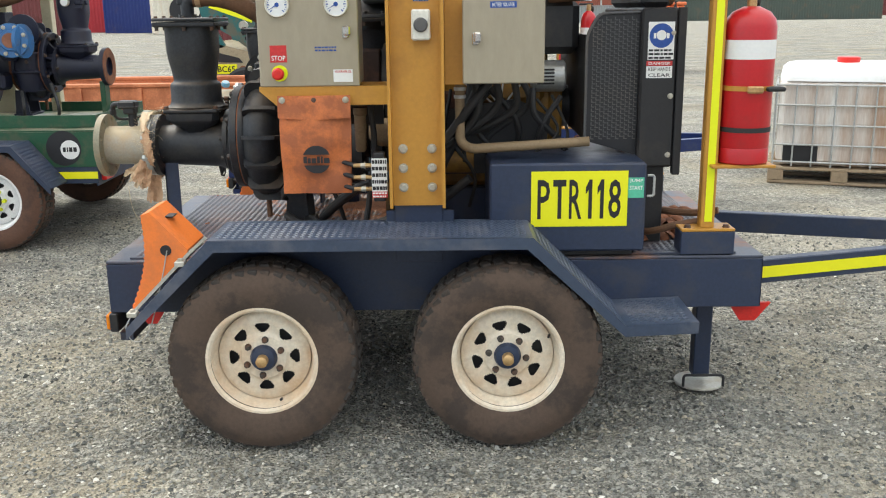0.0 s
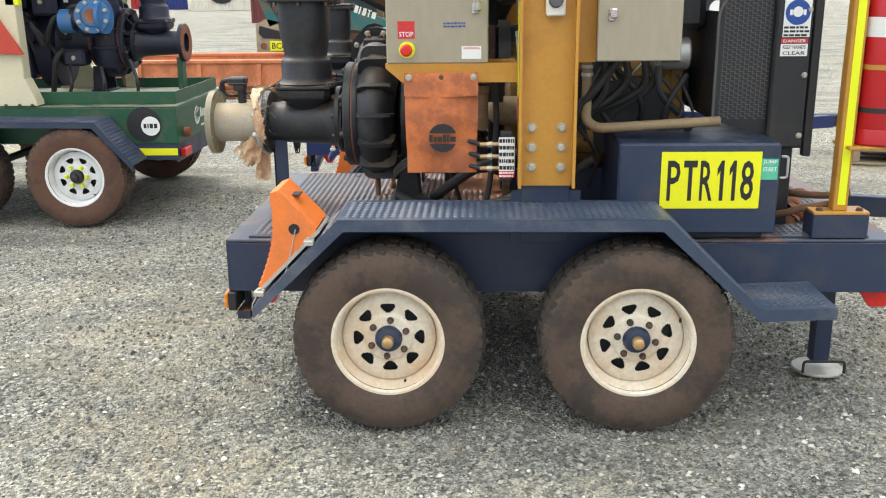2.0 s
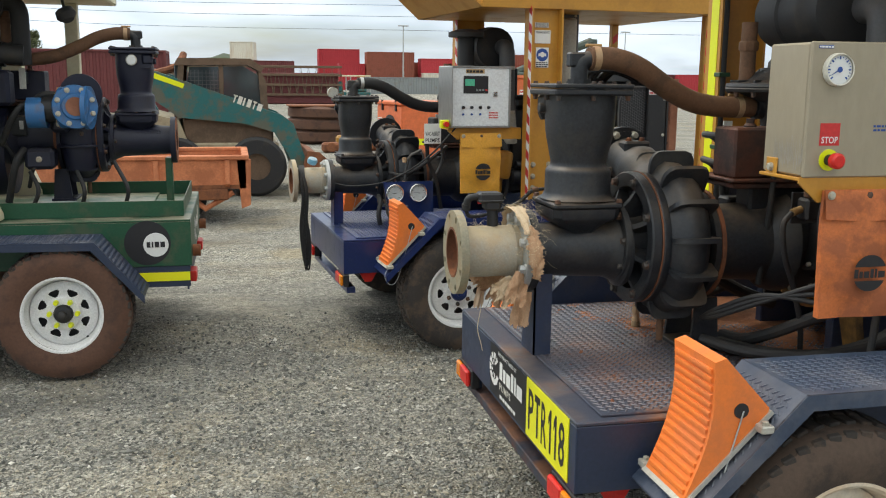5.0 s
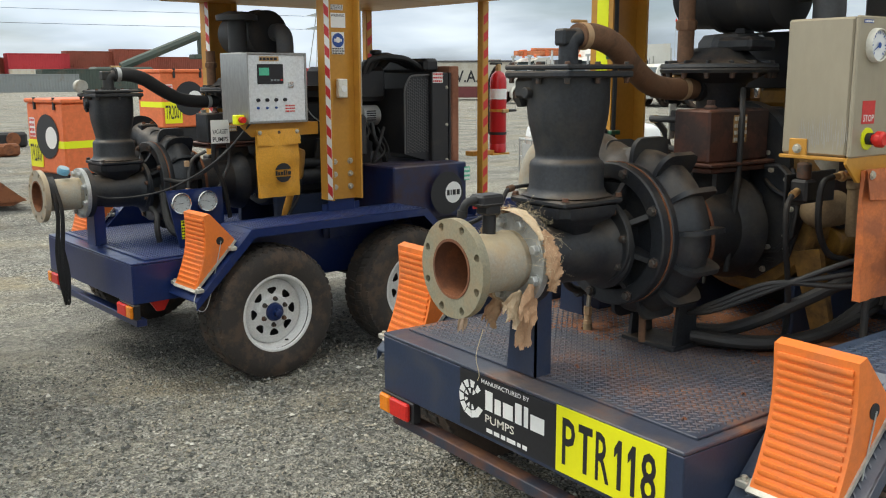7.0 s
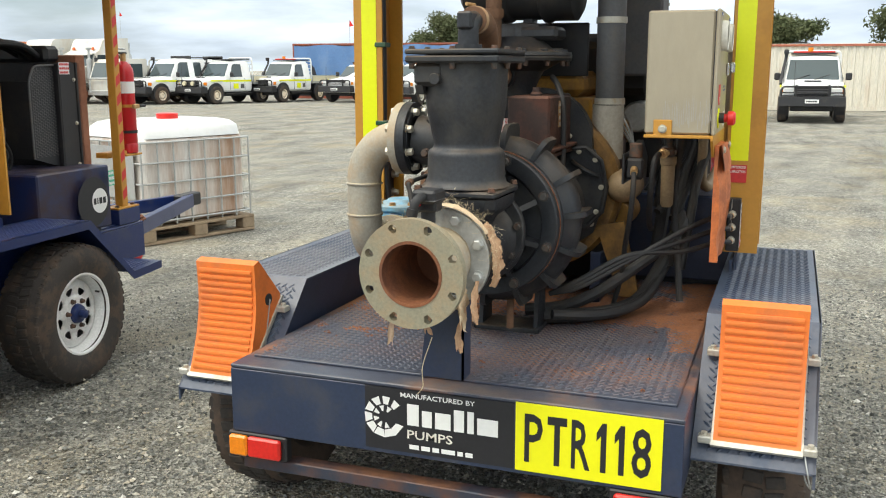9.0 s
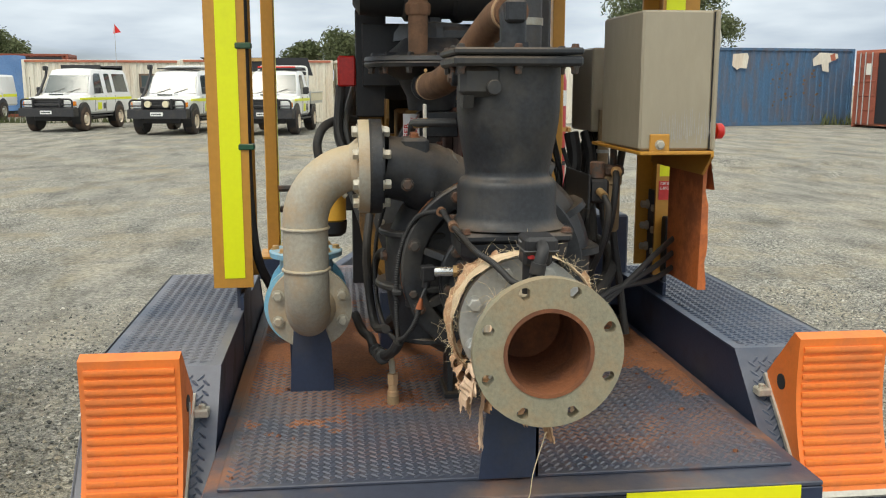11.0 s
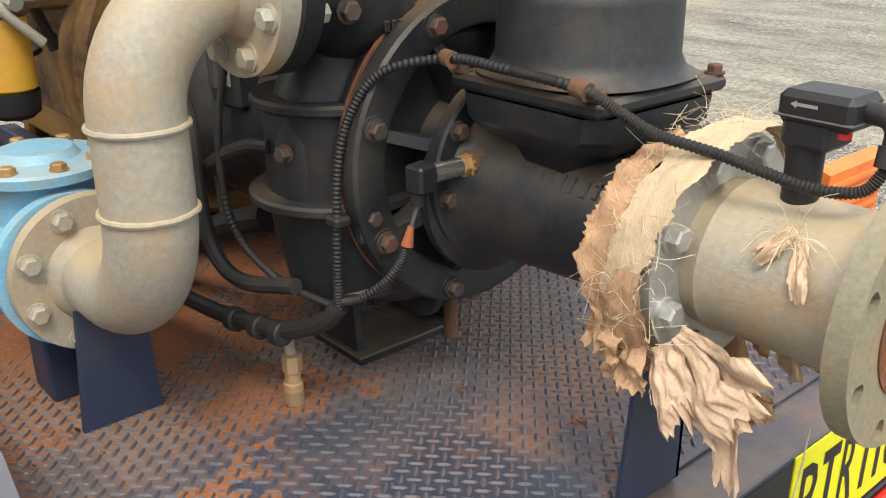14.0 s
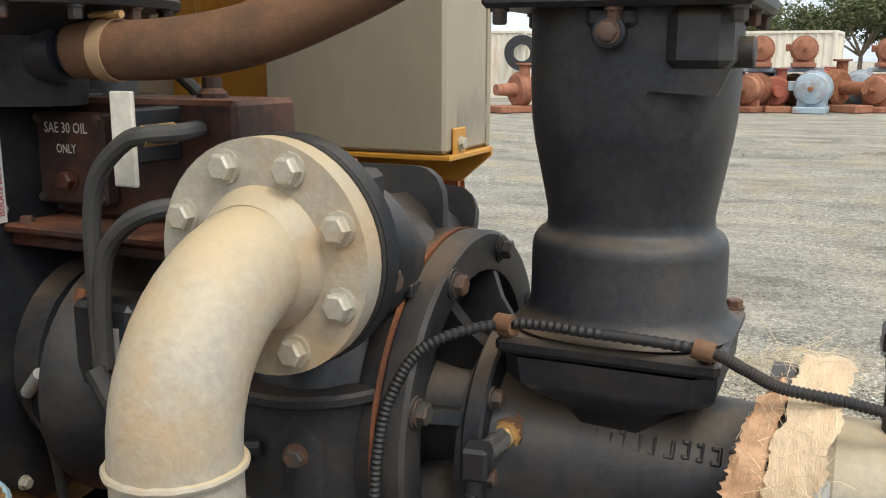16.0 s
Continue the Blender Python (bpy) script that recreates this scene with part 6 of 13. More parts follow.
    part("sight_glass", Shape().box((-0.508, 4.234, 1.332), (-0.472, 4.242, 1.452), 0.002), M["off_white"], t, "cream sight strip")
    part("strip_bracket", Shape().box((-0.505, 4.144, 1.36), (-0.475, 4.234, 1.43), 0.003), M["iron"], t)
    part("filler_cap", Shape().lathe([(0, 0), (0, 0.022), (0.012, 0.022), (0.02, 0.014), (0.035, 0.014), (0.035, 0)], (-0.50, 4.07, 1.432), (0, 0, 1), 8), M["red_brown"], t)
    lab = part("data_plate", panel(Shape(), (-0.47, 3.9995, 1.33), (0.07, 0, 0), (0, 0, 0.09), 0.001), M["brass"], t)
    part("plate_marks", bars(Shape(), (-0.47, 3.998, 1.33), (0.07, 0, 0), (0, 0, 0.09), 4, 0.001, 4), M["off_white"], lab)
    part("pedestal", Shape().box((-0.50, 4.04, 1.05), (-0.30, 4.14, 1.236), 0.01), M["iron"], t)
    part("gear_housing", Shape().lathe([(0, 0.06), (0.01, 0.115), (0.06, 0.125), (0.07, 0.10), (0.10, 0.10), (0.11, 0.14), (0.15, 0.145)], (-0.44, 4.12, 1.06), (1, 0, 0), 32), M["iron"], t)
    part("rust_run", Shape().tube(spline([(-0.38, 4.215, 1.18), (-0.385, 4.235, 1.14), (-0.375, 4.25, 1.10), (-0.365, 4.262, 1.05)], 5), 0.010, 8), M["rust"], t, "rusty weeping joint")
    part("rating_plate", panel(Shape(), (-0.46, 4.262, 1.10), (-0.022, 0, 0), (0, 0, 0.05), 0.002), M["galv"], t)
    part("valve_block", Shape().box((-0.50, 4.18, 1.06), (-0.40, 4.262, 1.18), 0.008), M["iron"], t)
    return t


def engine(frame_of, paint, main=True):
    """Diesel engine: block, sump, flywheel housing, rocker cover, radiator with its guard, air cleaner, exhaust."""
    cy = 4.12
    t = thing("diesel_engine", (0.2, cy, 0.668), "dusty ochre diesel engine with black radiator and air cleaner" if main else "dark diesel engine with a black radiator", "engine", frame_of)
    part("block", Shape().box((-0.10, cy - 0.20, 0.86), (0.46, cy + 0.20, 1.30), 0.02), paint, t)
    part("sump", Shape().prism([(-0.05, 0.86), (0.42, 0.86), (0.38, 0.70), (0.05, 0.70)], cy - 0.16, cy + 0.16), M["black"], t)
    part("cylinder_head", Shape().box((-0.06, cy - 0.15, 1.30), (0.44, cy + 0.15, 1.42), 0.01), paint, t)
    part("rocker_cover", Shape().box((-0.04, cy - 0.11, 1.42), (0.42, cy + 0.11, 1.52), 0.03), paint, t)
    fw = part("flywheel_housing", Shape().lathe([(0, 0.0), (0, 0.285), (0.02, 0.30), (0.09, 0.30), (0.13, 0.24), (0.13, 0)], (-0.24, cy, 1.085), (1, 0, 0), 48), M["cat_oily"] if main else paint, t, "round oil-stained yellow flywheel housing")
    part("housing_plate", Shape().lathe([(-0.03, 0), (-0.03, 0.12), (-0.008, 0.19), (0, 0.252), (0.004, 0.258), (0.014, 0.258), (0.014, 0)], (-0.256, cy, 1.085), (1, 0, 0), 10), M["iron"], fw)
    for k in range(12):
        a = math.tau * k / 12
        part("bolt", Shape().hexbolt((-0.258, cy + 0.234 * math.cos(a), 1.085 + 0.234 * math.sin(a)), (-1, 0, 0), 0.009, 0.010), M["bolt"], fw)
    if main:
        edge = [(3.99, 1.245), (3.935, 1.25), (3.88, 1.205), (3.858, 1.11), (3.872, 1.02), (3.925, 0.965), (3.99, 0.955)]
        cov = part("inspection_cover", Shape().prism(edge, -0.300, -0.268, "yz", 0.004), M["iron"], fw, "bolted black inspection cover")
        part("cover_rim", Shape().tube([(-0.302, y, z) for y, z in edge], 0.009, 8), M["iron"], cov)
        part("cover_bar", Shape().tube(spline([(-0.300, 3.985, 1.20), (-0.318, 3.95, 1.18), (-0.318, 3.91, 1.16), (-0.300, 3.885, 1.15)], 4), 0.008, 8), M["iron"], cov)
        for y, z in ((3.90, 1.208), (3.876, 1.11), (3.892, 1.02), (3.96, 1.235), (3.955, 0.972)):
            part("bolt", Shape().hexbolt((-0.305, y, z), (-1, 0, 0), 0.008, 0.010), M["bolt"], cov)
        part("starter_nose", Shape().lathe([(0, 0.0), (0.004, 0.026), (0.02, 0.046), (0.05, 0.058), (0.16, 0.060), (0.17, 0.05)], (-0.318, 3.805, 1.11), (1, 0, 0), 28), M["tan_hose"], fw, "dusty tan starter nose")
        part("engine_foot", Shape().prism([(3.90, 0.96), (3.80, 0.98), (3.735, 0.70), (3.81, 0.70)], -0.25, -0.222, "yz", 0.004), M["cat_oily"], fw)
        part("oily_side", Shape().box((-0.10, cy - 0.262, 1.02), (0.10, cy - 0.21, 1.27), 0.012), M["red_brown"], t, "oily brown side casting")
    arch = [(cy + 0.20 * math.cos(math.pi * k / 16), 1.26 + 0.20 * math.sin(math.pi * k / 16)) for k in range(17)]
    part("arch_plate", Shape().prism([(cy + 0.20, 1.20)] + arch + [(cy - 0.20, 1.20)], -0.266, -0.215, "yz"), M["iron"], fw, "black arched guard plate")
    for k, (dy, dz) in enumerate(((-0.15, 0.06), (-0.12, -0.12))):
        part("casting_rib", Shape().box((-0.262, cy + dy - 0.04, 1.04 + dz - 0.008), (-0.25, cy + dy + 0.05, 1.04 + dz + 0.008), 0.003), M["iron"], fw)
    part("starter_motor", Shape().cyl((-0.12, cy - 0.27, 0.98), (0.12, cy - 0.27, 0.98), 0.055, n=20, bevel=0.006), paint, t)
    part("starter_solenoid", Shape().cyl((-0.10, cy - 0.30, 1.06), (0.04, cy - 0.30, 1.06), 0.028, n=16), M["black"], t)
    part("intake_manifold", Shape().box((0.0, cy - 0.235, 1.22), (0.42, cy - 0.17, 1.32), 0.02), paint, t)
    part("fuel_pump", Shape().box((0.20, cy - 0.27, 0.98), (0.36, cy - 0.19, 1.13), 0.012), M["galv"], t)
    for k in range(4):
        x = 0.05 + 0.1 * k
        part("fuel_line", Shape().tube(spline([(0.24 + 0.03 * k, cy - 0.24, 1.13), (0.2 + 0.02 * k, cy - 0.265, 1.22), (x, cy - 0.22, 1.33), (x, cy - 0.13, 1.40)], 5), 0.004, 6), M["galv"], t)
    alt = part("alternator", Shape().cyl((0.36, cy - 0.26, 1.33), (0.50, cy - 0.26, 1.33), 0.065, n=22, bevel=0.008), M["galv"], t)
    # slots are black strips on the solid case, standing for shaded gaps
    for k in range(5):
        part("painted_slot", Shape().box((0.38, cy - 0.328, 1.30 + 0.014 * k), (0.45, cy - 0.322, 1.307 + 0.014 * k), 0), M["black"], alt)
    part("bracket", Shape().prism([(-0.15, 1.46), (0.10, 1.46), (0.10, 1.36), (0.02, 1.40), (-0.06, 1.32), (-0.15, 1.40)], cy + 0.20, cy + 0.208), paint, t)
    part("gear_case", Shape().box((0.44, cy - 0.19, 0.82), (0.50, cy + 0.19, 1.32), 0.01), paint, t)
    part("fan_hub", Shape().cyl((0.50, cy, 1.18), (0.545, cy, 1.18), 0.09, n=24), M["black"], t)
    # oil filter on the far side
    fx, fy = -0.15, cy + 0.385
    f = part("oil_filter", Shape().cyl((fx, fy, 1.075), (fx, fy, 1.205), 0.044, n=32, bevel=0.006), M["filter_yellow"] if main else M["cat"], t, "yellow canister filter with black print")
    part("filter_cup", Shape().lathe([(0, 0), (0, 0.030), (0.01, 0.043), (0.04, 0.0465), (0.048, 0.0465)], (fx, fy, 1.028), (0, 0, 1), 24), M["black"], f)
    part("filter_head", Shape().box((fx - 0.035, cy + 0.20, 1.212), (fx + 0.05, fy + 0.028, 1.262), 0.014), M["tan_hose"] if main else paint, f)
    mk = Shape()
    for z, h, a0, a1 in ((1.155, 0.016, 172, 206), (1.135, 0.005, 176, 202), (1.127, 0.004, 172, 208), (1.108, 0.006, 178, 200), (1.094, 0.008, 168, 212)):
        mk.lathe([(z, 0.0447), (z + h, 0.0447)], (fx, fy, 0), (0, 0, 1), 6, radians(a0 - 35), radians(a1 - 35))
    part("print", mk, M["ink"], f)
    if main:
        part("top_band", Shape().lathe([(1.203, 0.0445), (1.206, 0.0475), (1.213, 0.0475), (1.215, 0.043), (1.215, 0)], (fx, fy, 0), (0, 0, 1), 32), M["rust"], f)
        part("primer_pump", Shape().cyl((fx + 0.01, fy + 0.01, 1.24), (-0.078, 4.512, 1.236), 0.0165, n=18), M["tan_hose"], f)
        part("primer_cap", Shape().lathe([(0, 0.018), (0.004, 0.030), (0.030, 0.032), (0.036, 0.029), (0.054, 0.027), (0.056, 0)], (-0.080, 4.508, 1.226), (0.38, 0.60, 0.38), 24), M["exhaust"], f, "grey plastic primer cap")
        part("union", Shape().cyl((fx - 0.04, fy + 0.0, 1.236), (fx - 0.075, fy - 0.01, 1.228), 0.0135, n=8), M["bolt"], f)
        part("fuel_union", Shape().tube(bend([(fx - 0.058, fy + 0.02, 1.238), (fx - 0.064, fy + 0.01, 1.215), (fx - 0.066, fy - 0.045, 1.160)], 0.02, 4), 0.009, 12), M["bolt"], f)
        part("fuel_pipe", Shape().tube(spline([(-0.045, 4.545, 1.262), (-0.04, 4.55, 1.32), (0.0, 4.52, 1.375), (0.06, 4.44, 1.39), (0.10, 4.36, 1.36)], 6), 0.015, 12), M["grey_hose"], f)
    if main:
        pb = part("pump_body", Shape().box((0.02, cy + 0.20, 1.18), (0.30, cy + 0.29, 1.46), 0.014), M["cat_oily"], t, "grimy yellow injection pump")
        for k in range(4):
            part("union", Shape().hexbolt((0.06 + 0.065 * k, cy + 0.245, 1.46), (0, 0, 1), 0.011, 0.03), M["brass"], pb)
            part("pressure_line", Shape().tube(spline([(0.06 + 0.065 * k, cy + 0.245, 1.49), (0.04 + 0.07 * k, cy + 0.25, 1.55), (0.02 + 0.09 * k, cy + 0.18, 1.56), (0.02 + 0.10 * k, cy + 0.10, 1.50)], 5), 0.0045, 6), M["hose"], pb)
        part("governor", Shape().cyl((0.02, cy + 0.245, 1.30), (-0.05, cy + 0.245, 1.30), 0.055, n=20, bevel=0.008), M["cat"], pb)
        part("side_door", Shape().box((-0.02, cy + 0.20, 0.95), (0.40, cy + 0.212, 1.14), 0.006), M["cat_oily"], t)
        for k in range(5):
            part("door_bolt", Shape().hexbolt((0.01 + 0.09 * k, cy + 0.212, 1.12), (0, 1, 0), 0.007, 0.007), M["dark_bolt"], t)
        for a, b, c, r in (((0.28, 1.50), (0.20, 1.30), (0.05, 1.10), 0.014), ((0.18, 1.52), (-0.02, 1.36), (-0.06, 1.12), 0.011), ((0.36, 1.44), (0.34, 1.20), (0.12, 0.98), 0.012)):
            part("engine_hose", Shape().tube(spline([(a[0], cy + 0.30, a[1]), (b[0], cy + 0.335, b[1]), (c[0], cy + 0.27, c[1])], 7), r, 9), M["grey_hose"], t)
    # radiator and guard
    x0, x1, y0, y1, z0, z1 = 0.76, 0.90, 3.60, 4.48, 0.985, 1.60
    rad = part("radiator", Shape().box((x0, y0, z0), (x1, y1, z1), 0.008), M["black"], t, "black radiator casing with side panel")
    part("header_tank", Shape().box((x0 + 0.01, y0 + 0.08, z1), (x1 - 0.01, y1 - 0.08, z1 + 0.09), 0.02), M["black"], rad)
    part("filler_cap", Shape().cyl((x0 + 0.07, 4.1, z1 + 0.09), (x0 + 0.07, 4.1, z1 + 0.115), 0.03, n=18), M["galv"], rad)
    part("stand", Shape().box((x0 + 0.02, y0 + 0.05, 0.668), (x1 - 0.02, y0 + 0.11, z0), 0.004), M["black"], rad)
    part("stand", Shape().box((x0 + 0.02, y1 - 0.11, 0.668), (x1 - 0.02, y1 - 0.05, z0), 0.004), M["black"], rad)
    part("corner_rail", Shape().box((x1, y0 - 0.006, z0 - 0.03), (x1 + 0.03, y0 + 0.03, z1), 0.003), M["black"], rad)
    for z in (z0 + 0.05, z0 + 0.28, z0 + 0.52):
        part("bolt", Shape().hexbolt((x1 - 0.02, y0, z), (0, -1, 0), 0.009, 0.008), M["bolt"], rad)
    g = part("fan_guard", Shape().prism([(0.555, 1.09), (0.765, 1.03), (0.765, 1.58), (0.60, 1.58), (0.555, 1.50)], 3.635, 3.640), M["ink"], t, "perforated fan guard")
    mesh = Shape()
    for i in range(11):
        for j in range(26):
            x = 0.578 + 0.0165 * i
            z = 1.095 + 0.018 * j + (0.009 if i % 2 else 0)
            if z < 1.56 - max(0, (0.60 - x)) and z > 1.095 - (x - 0.56) * 0.25:
                mesh.add([(x, 3.634, z), (x + 0.004, 3.634, z), (x + 0.004, 3.634, z + 0.014), (x, 3.634, z + 0.014)], [(0, 1, 2, 3)])
                mesh.add([(x, 3.634, z), (x + 0.0135, 3.634, z - 0.001), (x + 0.0135, 3.634, z + 0.003), (x, 3.634, z + 0.004)], [(0, 1, 2, 3)])
    raw_part("guard_mesh", mesh, M["exhaust"], g, "perforated black sheet", "stuff")
    part("guard_edge", Shape().tube(bend([(0.555, 3.632, 1.09), (0.555, 3.632, 1.50), (0.60, 3.632, 1.58), (0.765, 3.632, 1.585)], 0.03, 4), 0.006, 8), M["exhaust"], g)
    part("guard_return", Shape().box((0.552, 3.635, 1.09), (0.558, 4.46, 1.50), 0.002), M["black"], g)
    if main:
        part("intake_duct", Shape().tube(bend([(0.42, 3.78, 1.66), (0.80, 3.70, 1.68), (0.90, 3.72, 1.64)], 0.08, 5), 0.038, 16), M["hose"], t, "dusty intake hose")
        part("duct_clamp", Shape().cyl((0.66, 3.728, 1.673), (0.74, 3.712, 1.677), 0.041, n=16), M["ink_blue"], t)
    # lower coolant pipe on the near side
    if main:
        part("coolant_pipe", Shape().tube(bend([(0.06, 3.56, 1.42), (0.06, 3.56, 1.10), (0.10, 3.54, 1.075), (0.56, 3.54, 1.10)], 0.05, 6), 0.019, 14), M["tan_hose"], t, "tan rubber coolant pipe")
        for z in (1.27, 1.30):
            part("pipe_clamp", Shape().ring((0.06, 3.56, z), (0.06, 3.56, z + 0.012), 0.019, 0.023, 18), M["galv"], t)
    # air cleaner
    part("air_cleaner", Shape().lathe([(0, 0), (0, 0.11), (0.015, 0.135), (0.10, 0.135), (0.11, 0.142), (0.13, 0.142), (0.14, 0.13), (0.25, 0.13), (0.26, 0.138), (0.28, 0.138), (0.29, 0.125), (0.42, 0.12), (0.44, 0.09), (0.44, 0)], (-0.19, 3.99, 1.835), (0, 1, 0), 44), M["rubber"], t, "ribbed black plastic air cleaner")
    part("air_elbow", Shape().tube(bend([(-0.15, 4.05, 1.835), (-0.15, 3.885, 1.845), (-0.15, 3.885, 1.60), (-0.12, 3.89, 1.22)], 0.11, 8), 0.052, 22), M["exhaust"], t, "grey rubber air elbow")
    for z in (1.69, 1.40):
        part("air_clamp", Shape().ring((-0.15 + (1.6 - z) * 0.03 if z < 1.6 else -0.15, 3.885, z), (-0.15 + (1.6 - z) * 0.03 if z < 1.6 else -0.15, 3.885, z + 0.022), 0.052, 0.056, 24), M["bolt"], t)
    part("air_duct_lower", Shape().cyl((-0.125, 3.89, 1.20), (-0.14, 3.89, 1.40), 0.058, n=20), M["lagging"], t)
    part("cleaner_bracket", Shape().box((-0.22, 4.16, 1.66), (-0.16, 4.20, 1.72), 0.004).box((-0.05, 3.99, 1.50), (-0.03, 4.40, 1.70), 0.004), M["black"], t)
    part("engine_cowl", Shape().box((0.30, 3.80, 1.42), (0.55, 4.38, 1.64), 0.03), M["black"], t, "black engine cowl")
    # black panel and random hoses added to darken the shaded side of the engine
    part("dark_filler_panel", Shape().prism([(-0.02, 0.93), (0.40, 0.93), (0.44, 1.16), (0.30, 1.24), (0.02, 1.20)], cy - 0.30, cy - 0.275), M["black"], t, "added black panel that darkens the shaded engine side")
    rnd = random.Random(31)
    for k in range(9):
        x = rnd.uniform(0.02, 0.50)
        a, b = Vector((x, rnd.uniform(3.70, 3.80), rnd.uniform(1.22, 1.40))), Vector((x + rnd.uniform(-0.2, 0.2), rnd.uniform(3.72, 3.84), rnd.uniform(0.78, 1.0)))
        part("loom", Shape().tube(spline([a, a.lerp(b, 0.35) + Vector((rnd.uniform(-0.08, 0.08), -0.05, 0)), a.lerp(b, 0.7) + Vector((rnd.uniform(-0.08, 0.08), -0.03, 0)), b], 5), rnd.uniform(0.006, 0.015), 8), M["rubber"], t)
    part("exhaust_guard", Shape().box((0.12, 3.74, 1.50), (0.30, 3.92, 2.14), 0.01), M["exhaust"], t, "grey perforated exhaust guard")
    for z in (1.78, 1.92, 2.04):
        part("guard_screw", Shape().hexbolt((0.27, 3.74, z), (0, -1, 0), 0.007, 0.005), M["bolt"], t)
    part("bearer", Shape().box((-0.25, cy - 0.24, 0.668), (0.52, cy - 0.20, 0.86), 0.004), M["navy"], t)
    part("bearer", Shape().box((-0.25, cy + 0.20, 0.668), (0.52, cy + 0.24, 0.86), 0.004), M["navy"], t)
    part("control_unit", Shape().box((0.02, cy + 0.30, 1.50), (0.055, cy + 0.36, 1.60), 0.006), M["red_plastic"], t, "small red box")
    part("unit_plate", Shape().box((0.0, cy + 0.20, 1.40), (0.06, cy + 0.30, 1.75), 0.004), M["black"], t)
    return t


# ---- fittings ----
def toggle(parent, p, mat=None):
    c = Vector(p)
    k = part("latch", Shape().box(c + Vector((-0.012, -0.010, -0.022)), c + Vector((0.012, 0, 0.022)), 0.004), M["chrome"], parent, "chrome latch")
    part("latch_lever", Shape().box(c + Vector((-0.006, -0.028, -0.012)), c + Vector((0.020, -0.012, 0.024)), 0.005), M["chrome"], k)


def gauge(parent, c, r=0.045):
    c = Vector(c)
    g = part("pressure_gauge", Shape().lathe([(0, r), (0.012, r), (0.018, r * 0.95), (0.016, r * 0.88)], c, (0, -1, 0), 36), M["off_white"], parent, "round white dial gauge")
    part("dial", disc(Shape(), c, (0, -1, 0), r * 0.9, 36, 0.011), M["gauge"], g)
    s = Shape()
    for k in range(19):
        a = radians(-135 + 15 * k)
        u = Vector((math.sin(a), 0, math.cos(a)))
        w = Vector((u.z, 0, -u.x)) * (0.0012 if k % 3 else 0.002)
        o = c + Vector((0, -0.0122, 0))
        r0 = r * (0.70 if k % 3 else 0.62)
        s.add([o + u * r0 - w, o + u * r0 + w, o + u * r * 0.8 + w, o + u * r * 0.8 - w], [(0, 1, 2, 3)])
    a = radians(-120)
    u = Vector((math.sin(a), 0, math.cos(a)))
    w = Vector((u.z, 0, -u.x)) * 0.0016
    o = c + Vector((0, -0.0135, 0))
    s.add([o - w * 1.5, o + w * 1.5, o + u * r * 0.7 + w * 0.3, o + u * r * 0.7 - w * 0.3], [(0, 1, 2, 3)])
    disc(s, c, (0, -1, 0), r * 0.18, 18, 0.0145)
    part("needle_and_scale", s, M["ink_blue"], g)
    return g


def label_plate(parent, origin, right, up, back, ink, text="", rows=0, seed=1, name="label_plate"):
    p = part(name, panel(Shape(), origin, right, up, 0.0012), M[back], parent)
    if text:
        lines = text.split("|")
        s, u = Shape(), Vector(up)
        n = len(lines)
        for k, line in enumerate(lines):
            if line:
                write(s, line, Vector(origin) + Vector(right) * 0.08 + u * ((n - 1 - k + 0.2) / n), Vector(right) * 0.84, u * (0.6 / n), 0.002)
        part("lettering", s, M[ink], p)
    elif rows:
        part("lettering", bars(Shape(), origin, right, up, rows, 0.002, seed), M[ink], p)
    return p


X_, Z_ = Vector((1, 0, 0)), Vector((0, 0, 1))


